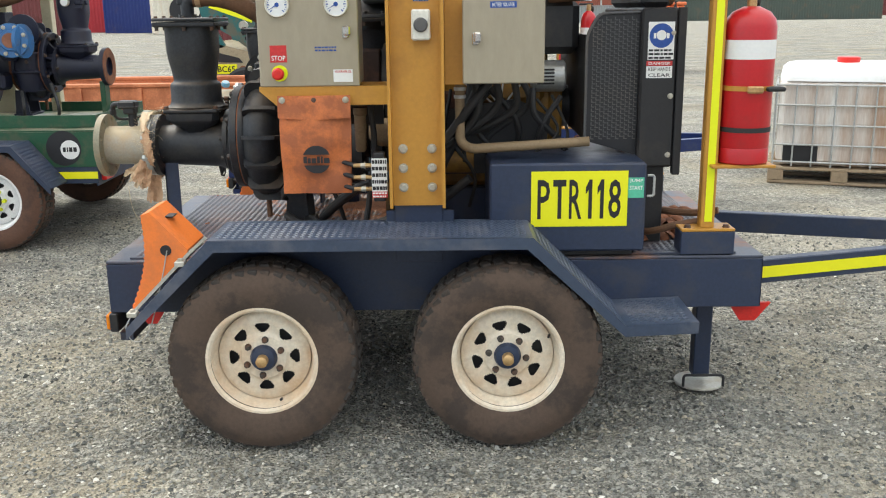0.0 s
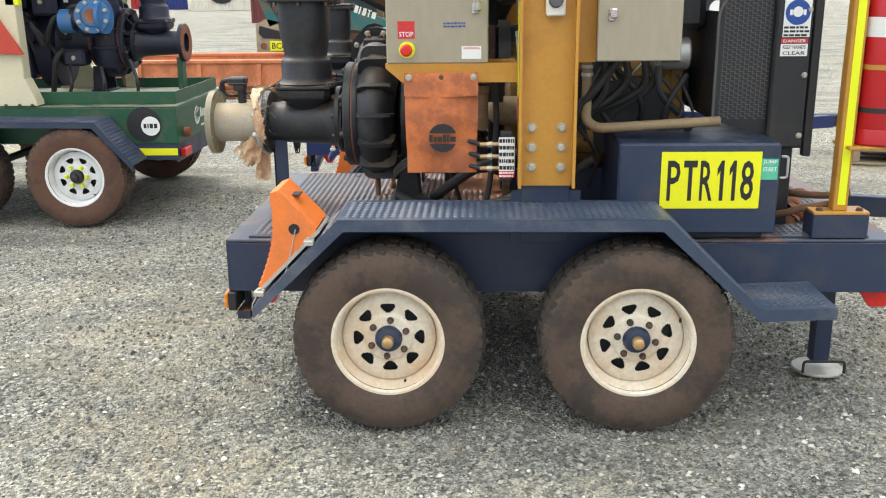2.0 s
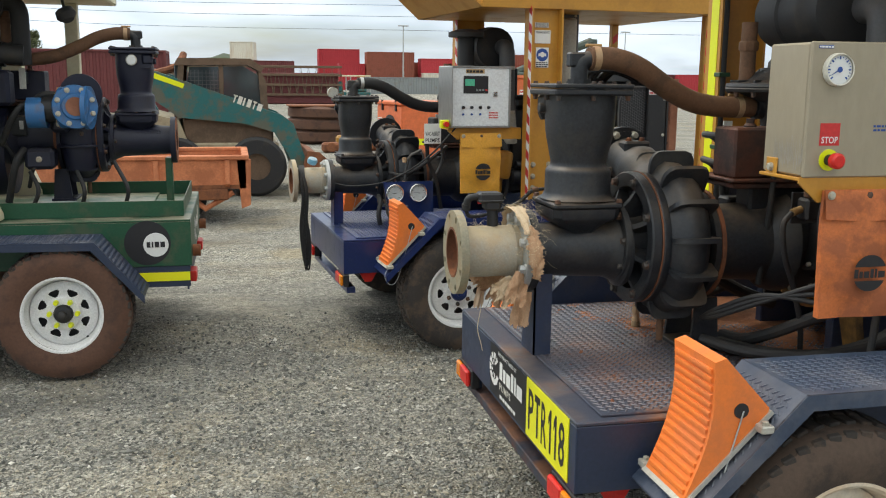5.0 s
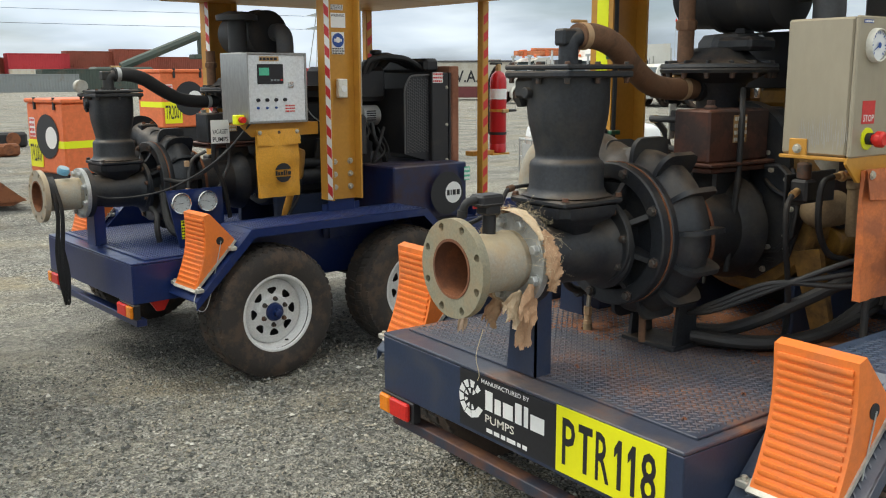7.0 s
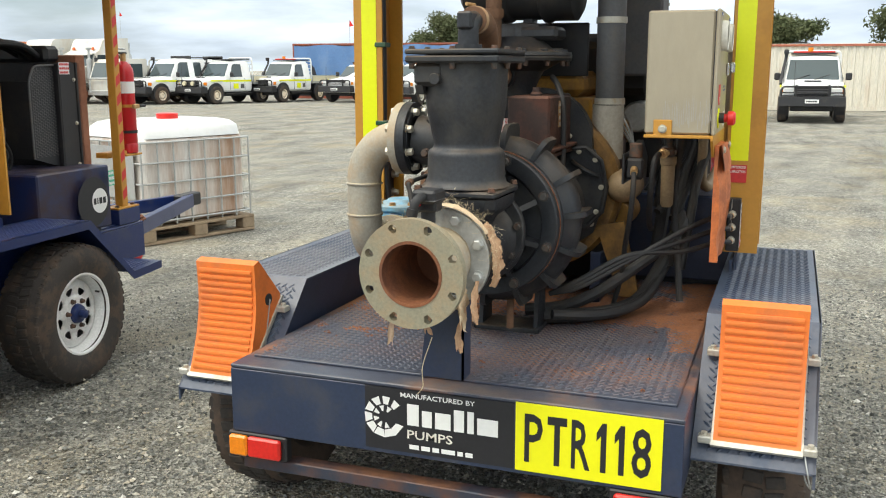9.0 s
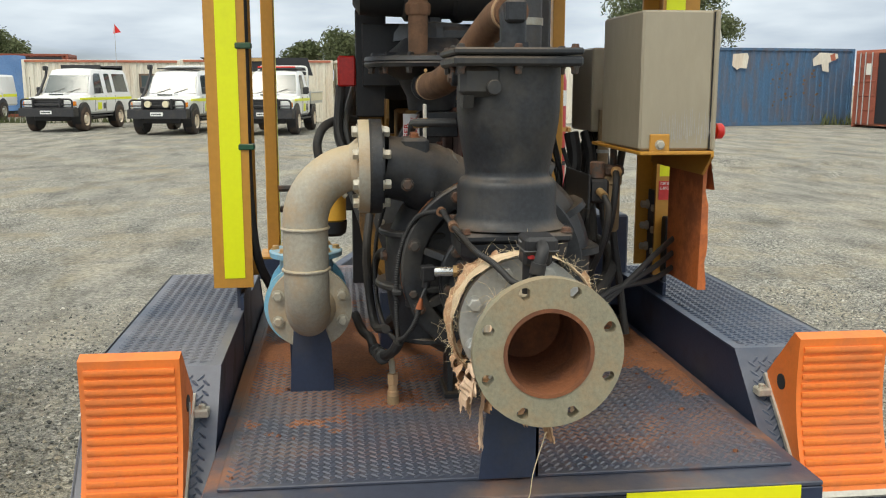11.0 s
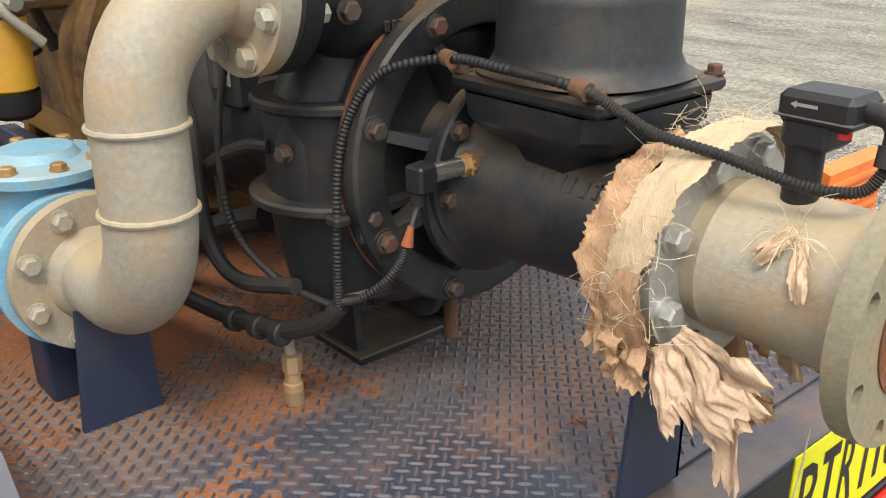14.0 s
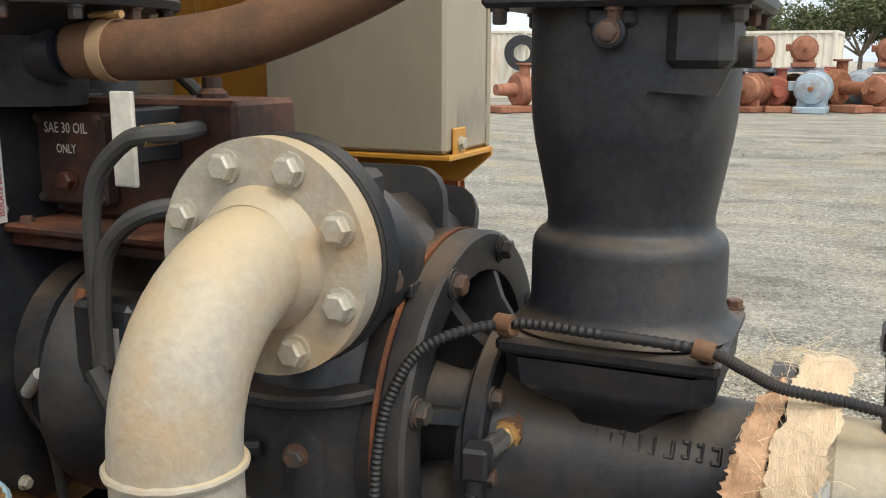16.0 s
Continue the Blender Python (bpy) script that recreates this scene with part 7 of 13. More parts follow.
def control_box(frame_of):
    x0, x1, y0, y1, z0, z1 = -0.684, -0.318, 3.463, 3.676, 1.330, 1.700
    t = thing("control_box", (x0, y0, z0), "stainless steel control box with two gauges and emergency stop", "control box", frame_of)
    part("case", Shape().box((x0, y0 + 0.016, z0), (x1, y1, z1), 0.006), M["steel"], t)
    d = part("door", Shape().box((x0 - 0.004, y0, z0 - 0.002), (x1 + 0.004, y0 + 0.013, z1 + 0.002), 0.004), M["steel"], t)
    part("door_seal", Shape().box((x0 + 0.004, y0 + 0.013, z0 + 0.004), (x1 - 0.004, y0 + 0.016, z1 - 0.004), 0), M["ink"], t)
    for gx in (-0.608, -0.392):
        gauge(d, (gx, y0, 1.626), 0.045)
    toggle(d, (-0.362, y0, 1.525))
    for gx in (-0.675, -0.352):
        label_plate(d, (max(gx, -0.668), y0, 1.683), X_ * 0.045, Z_ * 0.009, "ink_blue", "white", rows=1, seed=int(gx * 100))
    label_plate(d, (-0.645, y0, 1.418), X_ * 0.062, Z_ * 0.062, "ink_red", "white", text="|STOP")
    label_plate(d, (-0.412, y0, 1.344), X_ * 0.072, Z_ * 0.046, "white", "ink_red", text="WARNING||", name="warning_label")
    part("faded_writing", bars(Shape(), (-0.48, y0, 1.455), X_ * 0.085, Z_ * 0.022, 2, 0.001, 7), M["ink_blue"], d)
    e = part("stop_surround", Shape().cyl((-0.612, y0, 1.378), (-0.612, y0 - 0.003, 1.378), 0.030, n=28), M["tape"], d, "yellow stop surround")
    part("stop_collar", Shape().cyl((-0.612, y0 - 0.003, 1.378), (-0.612, y0 - 0.018, 1.378), 0.016, n=20), M["black"], e)
    part("stop_button", Shape().lathe([(0, 0.012), (0.014, 0.013), (0.018, 0.022), (0.034, 0.022), (0.040, 0.016), (0.041, 0)], (-0.612, y0 - 0.012, 1.378), (0, -1, 0), 24), M["red_plastic"], e, "red mushroom button")
    tab = part("mounting_tab", Shape().box((x0 - 0.006, 3.592, 1.318), (x0 - 0.001, 3.648, 1.374), 0.003), M["ochre"], t, "yellow mounting tab")
    part("tab_bolt", Shape().hexbolt((x0 - 0.006, 3.620, 1.346), (-1, 0, 0), 0.011, 0.009), M["bolt"], tab)
    sc = Shape()
    rnd = random.Random(2)
    for k in range(26):
        y = 3.475 + k * 0.0058 + rnd.uniform(-0.002, 0.002)
        z = 1.345 + rnd.uniform(0, 0.03)
        sc.add([(x0 - 0.0008, y, z), (x0 - 0.0008, y + 0.003, z), (x0 - 0.0008, y + 0.0025, z + rnd.uniform(0.03, 0.085)), (x0 - 0.0008, y + 0.001, z + rnd.uniform(0.03, 0.085))], [(0, 1, 2, 3)])
    raw_part("smeared_scuff", sc, M["scuff"], t, "grey smeared scuffs", "stuff")
    return t


def box_shelf(frame_of, paint):
    t = thing("box_shelf", (-0.45, 3.5, 1.26), "folded ochre steel shelf bolted to the column", "bracket", frame_of)
    part("front_rail", Shape().prism([(-0.694, 1.328), (-0.208, 1.328), (-0.208, 1.258), (-0.632, 1.258), (-0.694, 1.312)], 3.468, 3.476), paint, t)
    part("shelf_plate", Shape().box((-0.694, 3.476, 1.318), (-0.208, 3.676, 1.328), 0.002), paint, t)
    return t


def document_bag(frame_of, mat, label, x0=-0.620, x1=-0.355, z0=0.925, z1=1.292):
    """A hanging document satchel with a flap and a round printed mark."""
    t = thing("document_bag", ((x0 + x1) / 2, 3.43, z1), label, "bag", frame_of)
    s, nx, nz = Shape(), 14, 18
    for side in (0, 1):
        for j in range(nz + 1):
            v = j / nz
            for i in range(nx + 1):
                u = i / nx
                fat = 0.030 * math.sin(math.pi * min(1, 0.15 + v * 0.85)) * math.sin(math.pi * (0.08 + 0.84 * u)) + 0.012 * v
                wob = 0.011 * noise.noise((u * 2.4, v * 4, 1.5)) + 0.005 * noise.noise((u * 7, v * 9, 2.5))
                y = 3.466 if side else 3.458 - fat - wob
                s.v.append((x0 + (x1 - x0) * (u - 0.02 * math.sin(v * 5) * (0.5 - u)), y, z1 - (z1 - z0) * v))
    w, k = nx + 1, (nx + 1) * (nz + 1)
    for j in range(nz):
        for i in range(nx):
            q = (j * w + i, j * w + i + 1, (j + 1) * w + i + 1, (j + 1) * w + i)
            s.f += [q, tuple(k + a for a in q[::-1])]
    edge = [i for i in range(w)] + [j * w + nx for j in range(1, nz + 1)] + [nz * w + i for i in range(nx - 1, -1, -1)] + [j * w for j in range(nz - 1, 0, -1)]
    s.f += [(a, b, k + b, k + a) for a, b in zip(edge, edge[1:] + edge[:1])]
    body = part("pouch", s, mat, t, "", 60)
    fl = Shape()
    for side in (0, 1):
        for j in range(5):
            for i in range(nx + 1):
                u, v = i / nx, j / 4
                y = 3.450 - 0.014 * v - 0.006 * math.sin(math.pi * u) - (0.0 if side else 0.004) - 0.007 * noise.noise((u * 4, v * 2, 8))
                fl.v.append((x0 - 0.004 + (x1 - x0 + 0.008) * u, y, z1 + 0.004 - 0.082 * v - 0.006 * math.sin(math.pi * u) * v))
    k = 5 * w
    for j in range(4):
        for i in range(nx):
            q = (j * w + i, j * w + i + 1, (j + 1) * w + i + 1, (j + 1) * w + i)
            fl.f += [q, tuple(k + a for a in q[::-1])]
    part("flap", fl, mat, t, "", 60)
    for u in (0.05, 0.5, 0.95):
        x = x0 + (x1 - x0) * u
        part("fixing_bolt", Shape().hexbolt((x, 3.441, z1 - 0.012), (0, -1, 0), 0.010, 0.006), M["bolt"] if u != 0.5 else M["dark_bolt"], t)
    mk = Shape()
    c = Vector(((x0 + x1) / 2 + 0.005, 3.4135, z0 + 0.135))
    for z_lo, z_hi in ((0.018, 0.052), (-0.052, -0.022)):
        pts = []
        for k in range(9):
            z = z_lo + (z_hi - z_lo) * k / 8
            h = math.sqrt(max(0, 0.053 ** 2 - z * z))
            pts.append((h, z))
        ring = [c + Vector((h, 0, z)) for h, z in pts] + [c + Vector((-h, 0, z)) for h, z in pts[::-1]]
        mk.add(ring, [tuple(range(len(ring)))])
    word_blocks("printed_word", body, M["ink"], c + Vector((-0.05, 0, -0.014)), X_ * 0.10, Z_ * 0.027, WORD, 0.0)
    part("printed_mark", mk, M["ink"], body, "faded black round mark")
    return t


def isolator_box(frame_of):
    t = thing("battery_isolator_box", (0.07, 3.43, 1.335), "plain steel battery isolator box beside the column", "control box", frame_of)
    part("case", Shape().box((0.077, 3.384, 1.342), (0.360, 3.60, 1.632), 0.006), M["steel"], t)
    d = part("door", Shape().box((0.069, 3.370, 1.338), (0.366, 3.383, 1.636), 0.004), M["steel"], t)
    toggle(d, (0.116, 3.37, 1.498))
    label_plate(d, (0.169, 3.37, 1.606), X_ * 0.095, Z_ * 0.022, "ink_blue", "white", text="BATTERY ISOLATOR")
    part("mounting_plate", Shape().box((0.003, 3.446, 1.330), (0.076, 3.458, 1.640), 0.002), M["ochre"], t)
    return t


def hazard_sign(parent, x, y, z, w):
    """White plate with a blue round ear-protection symbol."""
    h = w * 1.42
    p = part("safety_sign", panel(Shape(), (x, y, z), X_ * w, Z_ * h, 0.0015), M["white"], parent, "blue and white hearing protection sign")
    c = Vector((x + w / 2, y - 0.0015, z + h - w * 0.52))
    part("blue_disc", disc(Shape(), c, (0, -1, 0), w * 0.46, 32, 0.0008), M["ink_blue"], p)
    s = disc(Shape(), c + Vector((0, 0, w * 0.02)), (0, -1, 0), w * 0.19, 24, 0.0016)
    for sx in (-1, 1):
        s.add([c + Vector((sx * w * 0.2, -0.0016, w * 0.1)), c + Vector((sx * w * 0.3, -0.0016, w * 0.1)), c + Vector((sx * w * 0.3, -0.0016, -w * 0.1)), c + Vector((sx * w * 0.2, -0.0016, -w * 0.1))], [(0, 1, 2, 3)])
    part("symbol", s, M["white"], p)
    part("sign_text", bars(Shape(), (x, y - 0.0015, z), X_ * w, Z_ * h * 0.3, 3, 0.001, 5), M["ink"], p)
    return p


def fire_extinguisher(frame_of, cx=1.150, cy=3.525, z0=1.018, z1=1.60, r=0.096, label="red fire extinguisher clamped in an ochre bracket"):
    t = thing("fire_extinguisher", (cx, cy, z0), label, "extinguisher", frame_of)
    zs = z1 - 0.075
    part("cylinder", Shape().lathe([(z0, 0), (z0, r - 0.004), (z0 + 0.005, r), (z0 + 0.055, r), (z0 + 0.06, r - 0.002), (z0 + 0.065, r), (zs, r), (zs + 0.03, r * 0.93), (zs + 0.055, r * 0.72), (zs + 0.07, r * 0.40), (z1, r * 0.3), (z1, 0)], (cx, cy, 0), (0, 0, 1), 40), M["red"], t, "")
    part("white_band", Shape().lathe([(zs - 0.115, r + 0.0008), (zs - 0.045, r + 0.0008)], (cx, cy, 0), (0, 0, 1), 40), M["white"], t, "white identification band")
    part("valve_head", Shape().cyl((cx, cy, z1 - 0.005), (cx, cy, z1 + 0.045), 0.018, n=16), M["brass"], t)
    part("handle", Shape().box((cx - 0.075, cy - 0.012, z1 + 0.04), (cx + 0.03, cy + 0.012, z1 + 0.055), 0.004), M["black"], t)
    part("handle", Shape().box((cx - 0.085, cy - 0.010, z1 + 0.068), (cx + 0.02, cy + 0.010, z1 + 0.078), 0.003), M["chrome"], t)
    part("hose", Shape().tube(spline([(cx + 0.02, cy + 0.02, z1 + 0.03), (cx + 0.05, cy + 0.09, z1 + 0.01), (cx + 0.03, cy + 0.125, z1 - 0.1), (cx + 0.02, cy + 0.115, z1 - 0.32), (cx + 0.02, cy + 0.10, z0 + 0.12)], 6), 0.011, 10), M["rubber"], t)
    lb = Shape()
    for zz, hh in ((zs - 0.27, 0.09), (zs - 0.33, 0.045)):
        for k in range(int(hh / 0.011)):
            lb.lathe([(zz + 0.011 * k, r + 0.001), (zz + 0.011 * k + 0.003, r + 0.001)], (cx, cy, 0), (0, 0, 1), 6, radians(235), radians(295 - 12 * (k % 3)))
    part("instruction_print", lb, M["off_white"], t, "pale instruction print")
    br = part("bracket", Shape().box((cx - r - (0.045 if r > 0.08 else 0.20), cy - 0.03, z0 - 0.012), (cx - r - 0.002, cy + 0.05, z0 + (0.30 if r > 0.08 else 0.02)), 0.003).box((cx - r - 0.04, cy - r * 0.9, z0 - 0.014), (cx + r + 0.01, cy + r * 0.9, z0 - 0.002), 0.003), M["ochre"], t, "folded ochre bracket")
    for zz in (z0 + 0.285, z0 + 0.13):
        part("strap", Shape().ring((cx, cy, zz - 0.009), (cx, cy, zz + 0.009), r, r + 0.003, 36), M["ochre"] if zz > z0 + 0.2 else M["rubber"], br)
    part("strap_buckle", Shape().box((cx - 0.03, cy - r - 0.022, z0 + 0.27), (cx + 0.03, cy - r - 0.002, z0 + 0.296), 0.005), M["brass"], br)
    part("strap_end", Shape().box((cx + 0.045, cy - r - 0.012, z0 + 0.275), (cx + 0.115, cy - r * 0.6, z0 + 0.292), 0.005), M["rubber"], br)
    return t


def fuel_tank(frame_of, paint, main=True):
    t = thing("fuel_tank", (0.46, 3.6, 0.668), "dark blue steel fuel tank" if main else "blue steel fuel tank with a round white mark", "tank", frame_of)
    xa = 0.170 if main else 0.300
    part("tank_body", Shape().box((xa, 3.422, 0.690), (xa + 0.595, 4.05, 1.034), 0.008), paint, t)
    part("tank_foot", Shape().box((xa + 0.03, 3.47, 0.662), (xa + 0.56, 4.0, 0.694), 0.003), M["black"], t)
    if main:
        label_plate(t, (0.696, 3.422, 0.899), X_ * 0.060, Z_ * 0.078, "ink_green", "white", text="JUMP|START|")
        part("tank_handle", Shape().tube(bend([(0.775, 3.45, 0.90), (0.80, 3.45, 0.90), (0.80, 3.45, 0.98), (0.775, 3.45, 0.98)], 0.01, 3), 0.005, 8), M["galv"], t)
    return t


def cable_run(frame_of, name, pts, r, label, mat="rubber", wave=0.0, steps=8, n=10):
    s = Shape().tube(spline(pts, steps), r, n, True, wave)
    return single(name, s, M[mat], label, "cable" if "cable" in name or "conduit" in name else "hose", frame_of)


def main_fittings(F):
    control_box(F)
    box_shelf(F, M["ochre"])
    document_bag(F, M["bag"], "faded orange vinyl document bag hung from the shelf")
    isolator_box(F)
    fuel_tank(F, M["navy"])
    fire_extinguisher(F)
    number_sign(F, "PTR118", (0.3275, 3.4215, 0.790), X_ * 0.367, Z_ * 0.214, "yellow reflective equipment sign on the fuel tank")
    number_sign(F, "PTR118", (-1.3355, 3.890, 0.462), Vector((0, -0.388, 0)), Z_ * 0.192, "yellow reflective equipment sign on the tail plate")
    # maker's decal on the tail plate
    d = thing("maker_decal", (-1.3355, 4.34, 0.46), "white maker's decal on the dark tail plate", "decal", F)
    R = Vector((0, -1, 0))
    part("ground_film", panel(Shape(), (-1.3355, 4.335, 0.462), R * 0.44, Z_ * 0.186, 0.0006), M["ink"], d)
    s = Shape()
    logo_gear(s, (-1.3355, 4.275, 0.560), R, Z_, 0.062)
    part("round_mark", s, M["white"], d)
    word_blocks("word_mark", d, M["white"], (-1.3355, 4.205, 0.545), R * 0.27, Z_ * 0.066, WORD, 0.0022)
    part("heading", write(Shape(), "MANUFACTURED BY", (-1.3355, 4.225, 0.625), R * 0.22, Z_ * 0.014), M["white"], d)
    part("subline", write(Shape(), "PUMPS", (-1.3355, 4.205, 0.505), R * 0.135, Z_ * 0.026), M["off_white"], d)
    part("bottom_line", bars(Shape(), (-1.3355, 4.205, 0.470), R * 0.20, Z_ * 0.024, 1, 0.002, 9), M["white"], d)
    # switch and small plates on the near column
    sw = thing("light_switch", (-0.082, 3.388, 1.496), "white weatherproof light switch on the ochre column", "switch", F)
    part("switch_body", Shape().box((-0.114, 3.352, 1.496), (-0.046, 3.389, 1.604), 0.006), M["off_white"], sw)
    part("switch_knob", Shape().lathe([(0, 0.026), (0.010, 0.025), (0.014, 0.020), (0.014, 0)], (-0.080, 3.352, 1.550), (0, -1, 0), 28), M["exhaust"], sw, "dark round knob")
    label_plate(sw, (-0.108, 3.3885, 1.632), X_ * 0.055, Z_ * 0.013, "ink_blue", "white", text="WORK LIGHTS")
    lub = thing("lubrication_manifold", (-0.245, 3.42, 0.90), "black grease manifold with a white instruction plate", "manifold", F)
    part("manifold_block", Shape().box((-0.270, 3.395, 0.90), (-0.225, 3.44, 1.085), 0.004), M["black"], lub)
    label_plate(lub, (-0.275, 3.3945, 0.915), X_ * 0.058, Z_ * 0.150, "white", "ink", rows=6, seed=4)
    label_plate(lub, (-0.275, 3.3935, 0.915), X_ * 0.058, Z_ * 0.024, "ink_red", "white", rows=2, seed=6)
    for k in range(3):
        z = 0.945 + 0.045 * k
        part("fitting", Shape().cyl((-0.27, 3.42, z), (-0.345, 3.42, z), 0.008, n=10), M["brass"], lub)
        part("fitting_nut", Shape().hexbolt((-0.30, 3.42, z), (-1, 0, 0), 0.011, 0.016), M["bolt"], lub)
        cable_run(F, "grease_hose", [(-0.34, 3.42, z), (-0.40, 3.46, z + 0.006), (-0.50, 3.56, z - 0.012 - 0.01 * k), (-0.62, 3.72, 0.93 - 0.01 * k), (-0.70, 3.86, 0.855 - 0.012 * k), (-0.70, 3.96, 0.80)], 0.0085, "thin black grease hose from the manifold")
    label_plate(lub, (-0.2075, 3.447, 1.135), Vector((0, -0.062, 0)), Z_ * 0.062, "ink_red", "white", text="PUMP BEARING|LUBRICATION||", name="lubrication_label")
    for k, (y, r) in enumerate(((3.66, 0.026), (3.60, 0.020), (3.55, 0.017))):
        cable_run(F, "sleeved_cable", [(0.12 + 0.03 * k, y, 1.338), (0.10, y - 0.01, 1.24), (0.05 - 0.02 * k, y + 0.02, 1.12), (-0.02 - 0.04 * k, y + 0.03, 0.98), (-0.06 - 0.05 * k, y + 0.05, 0.80)], r, "thick black sleeved cable hanging below the steel box")
    # signs on the radiator
    rs = thing("radiator_signs", (0.79, 3.598, 1.36), "hearing protection and danger signs on the radiator panel", "sign", F)
    hazard_sign(rs, 0.785, 3.5985, 1.405, 0.100)
    label_plate(rs, (0.782, 3.5985, 1.382), X_ * 0.100, Z_ * 0.018, "ink_red", "white", text="DANGER")
    label_plate(rs, (0.782, 3.5985, 1.335), X_ * 0.100, Z_ * 0.045, "white", "ink", text="KEEP HANDS|CLEAR")
    dg = thing("danger_label", (-0.268, 4.26, 1.27), "white danger label with red writing on the engine housing", "label", F)
    m = panel(Shape(), (-0.268, 4.284, 1.270), Vector((0, -0.050, 0)), Z_ * 0.148, 0.002)
    part("label_film", m, M["white"], dg)
    wr = Shape()
    write(wr, "DANGER", (-0.271, 4.268, 1.280), Z_ * 0.110, Vector((0, 0.014, 0)))
    write(wr, "ROTATING EQUIPMENT", (-0.271, 4.253, 1.280), Z_ * 0.128, Vector((0, 0.008, 0)))
    write(wr, "ISOLATE BEFORE REMOVAL", (-0.271, 4.240, 1.280), Z_ * 0.132, Vector((0, 0.008, 0)))
    part("label_text", wr, M["ink_red"], dg)
    # pressure sensor on the suction casting
    se = thing("pressure_sensor", (-1.0, 4.20, 1.07), "silver pressure sensor with a black plug on the casting", "sensor", F)
    part("sensor_body", Shape().cyl((-0.993, 4.212, 1.072), (-0.988, 4.262, 1.071), 0.0125, n=20), M["chrome"], se, "bright steel sensor body")
    part("sensor_boss", Shape().lathe([(0, 0.026), (0.012, 0.024), (0.016, 0.019), (0.030, 0.018)], (-0.995, 4.180, 1.072), (0.05, 1, 0), 20), M["hose"], se)
    part("sensor_hex", Shape().hexbolt((-0.994, 4.206, 1.072), (0.08, 1, 0), 0.0145, 0.012), M["brass"], se)
    pm = Matrix.Translation((-0.985, 4.277, 1.066)) @ Matrix.Rotation(radians(8), 4, "Z")
    part("plug", Shape().box((-0.015, -0.016, -0.017), (0.015, 0.017, 0.020), 0.004, pm), M["black"], se, "black square plug")
    part("plug_nut", Shape().cyl((-0.985, 4.281, 1.050), (-0.984, 4.282, 1.033), 0.0105, n=16), M["black"], se)
    cable_run(F, "sensor_cable", [(-0.984, 4.282, 1.034), (-0.984, 4.288, 1.02), (-0.982, 4.294, 1.002)], 0.0028, "thin grey sensor cable", "exhaust")
    single("cable_gland", Shape().cyl((-0.982, 4.293, 1.006), (-0.980, 4.298, 0.980), 0.004, 0.0085, 12), M["bag"], "small orange cable seal", "seal", F)
    cable_run(F, "corrugated_conduit", [(-0.980, 4.298, 0.984), (-0.972, 4.303, 0.955), (-0.950, 4.315, 0.922), (-0.915, 4.330, 0.892), (-0.881, 4.341, 0.878)], 0.0050, "black corrugated cable conduit", wave=0.30, steps=16)
    # long corrugated conduit over the casing and along the suction box to the switch
    cable_run(F, "corrugated_conduit", [(-0.881, 4.341, 0.868), (-0.890, 4.346, 0.93), (-0.896, 4.347, 1.007), (-0.898, 4.342, 1.08), (-0.906, 4.325, 1.145), (-0.935, 4.295, 1.196), (-1.005, 4.248, 1.216), (-1.10, 4.247, 1.217), (-1.211, 4.245, 1.212), (-1.250, 4.228, 1.192), (-1.284, 4.209, 1.172), (-1.341, 4.182, 1.158)], 0.0052, "black corrugated cable conduit", wave=0.30, steps=24)
    cable_run(F, "corrugated_conduit", [(-1.341, 4.182, 1.158), (-1.39, 4.168, 1.146), (-1.435, 4.158, 1.138), (-1.474, 4.142, 1.142), (-1.488, 4.128, 1.164)], 0.0052, "black corrugated cable conduit", wave=0.30, steps=20)
    for p, d in (((-1.005, 4.248, 1.216), (1, -0.25, 0)), ((-1.211, 4.245, 1.212), (1, 0, 0.2))):
        dd = Vector(d).normalized() * 0.010
        single("conduit_clip", Shape().ring(Vector(p) - dd, Vector(p) + dd, 0.005, 0.0105, 18), M["hose"], "dusty brown conduit clip", "clip", F)
    single("conduit_tie", Shape().box((-0.910, 4.332, 0.995), (-0.882, 4.358, 1.010), 0.004), M["rubber"], "black plastic tie round the conduit", "clip", F)
    cable_run(F, "corrugated_conduit", [(-0.665, 4.36, 1.20), (-0.668, 4.385, 1.10), (-0.672, 4.39, 1.0), (-0.70, 4.385, 0.93), (-0.78, 4.37, 0.885), (-0.881, 4.341, 0.868)], 0.0050, "black corrugated cable conduit", wave=0.28, steps=20)
    # thick hose and filter bowl under the control box
    cable_run(F, "taped_hose", [(-0.55, 4.08, 0.70), (-0.54, 3.95, 0.72), (-0.50, 3.84, 0.77), (-0.43, 3.74, 0.84), (-0.34, 3.65, 0.91), (-0.20, 3.60, 0.965), (-0.05, 3.62, 0.99)], 0.021, "thick black taped hose running up under the control box", steps=8)
    cable_run(F, "taped_hose", [(-0.62, 4.02, 0.695), (-0.56, 3.88, 0.70), (-0.48, 3.80, 0.70), (-0.38, 3.73, 0.715), (-0.25, 3.70, 0.75), (-0.08, 3.66, 0.84)], 0.024, "thick black taped hose lying on the deck", wave=0.06, steps=12)
    fb = thing("fuel_filter", (-0.30, 3.62, 1.06), "dusty brown fuel filter bowl under a grimy valve head", "filter", F)
    part("bowl", Shape().lathe([(1.055, 0.0), (1.055, 0.016), (1.065, 0.022), (1.20, 0.024), (1.205, 0.028), (1.23, 0.028)], (-0.335, 3.64, 0), (0, 0, 1), 20), M["tan_hose"], fb)
    part("head", Shape().box((-0.375, 3.615, 1.23), (-0.295, 3.67, 1.262), 0.008), M["dark_bolt"], fb)
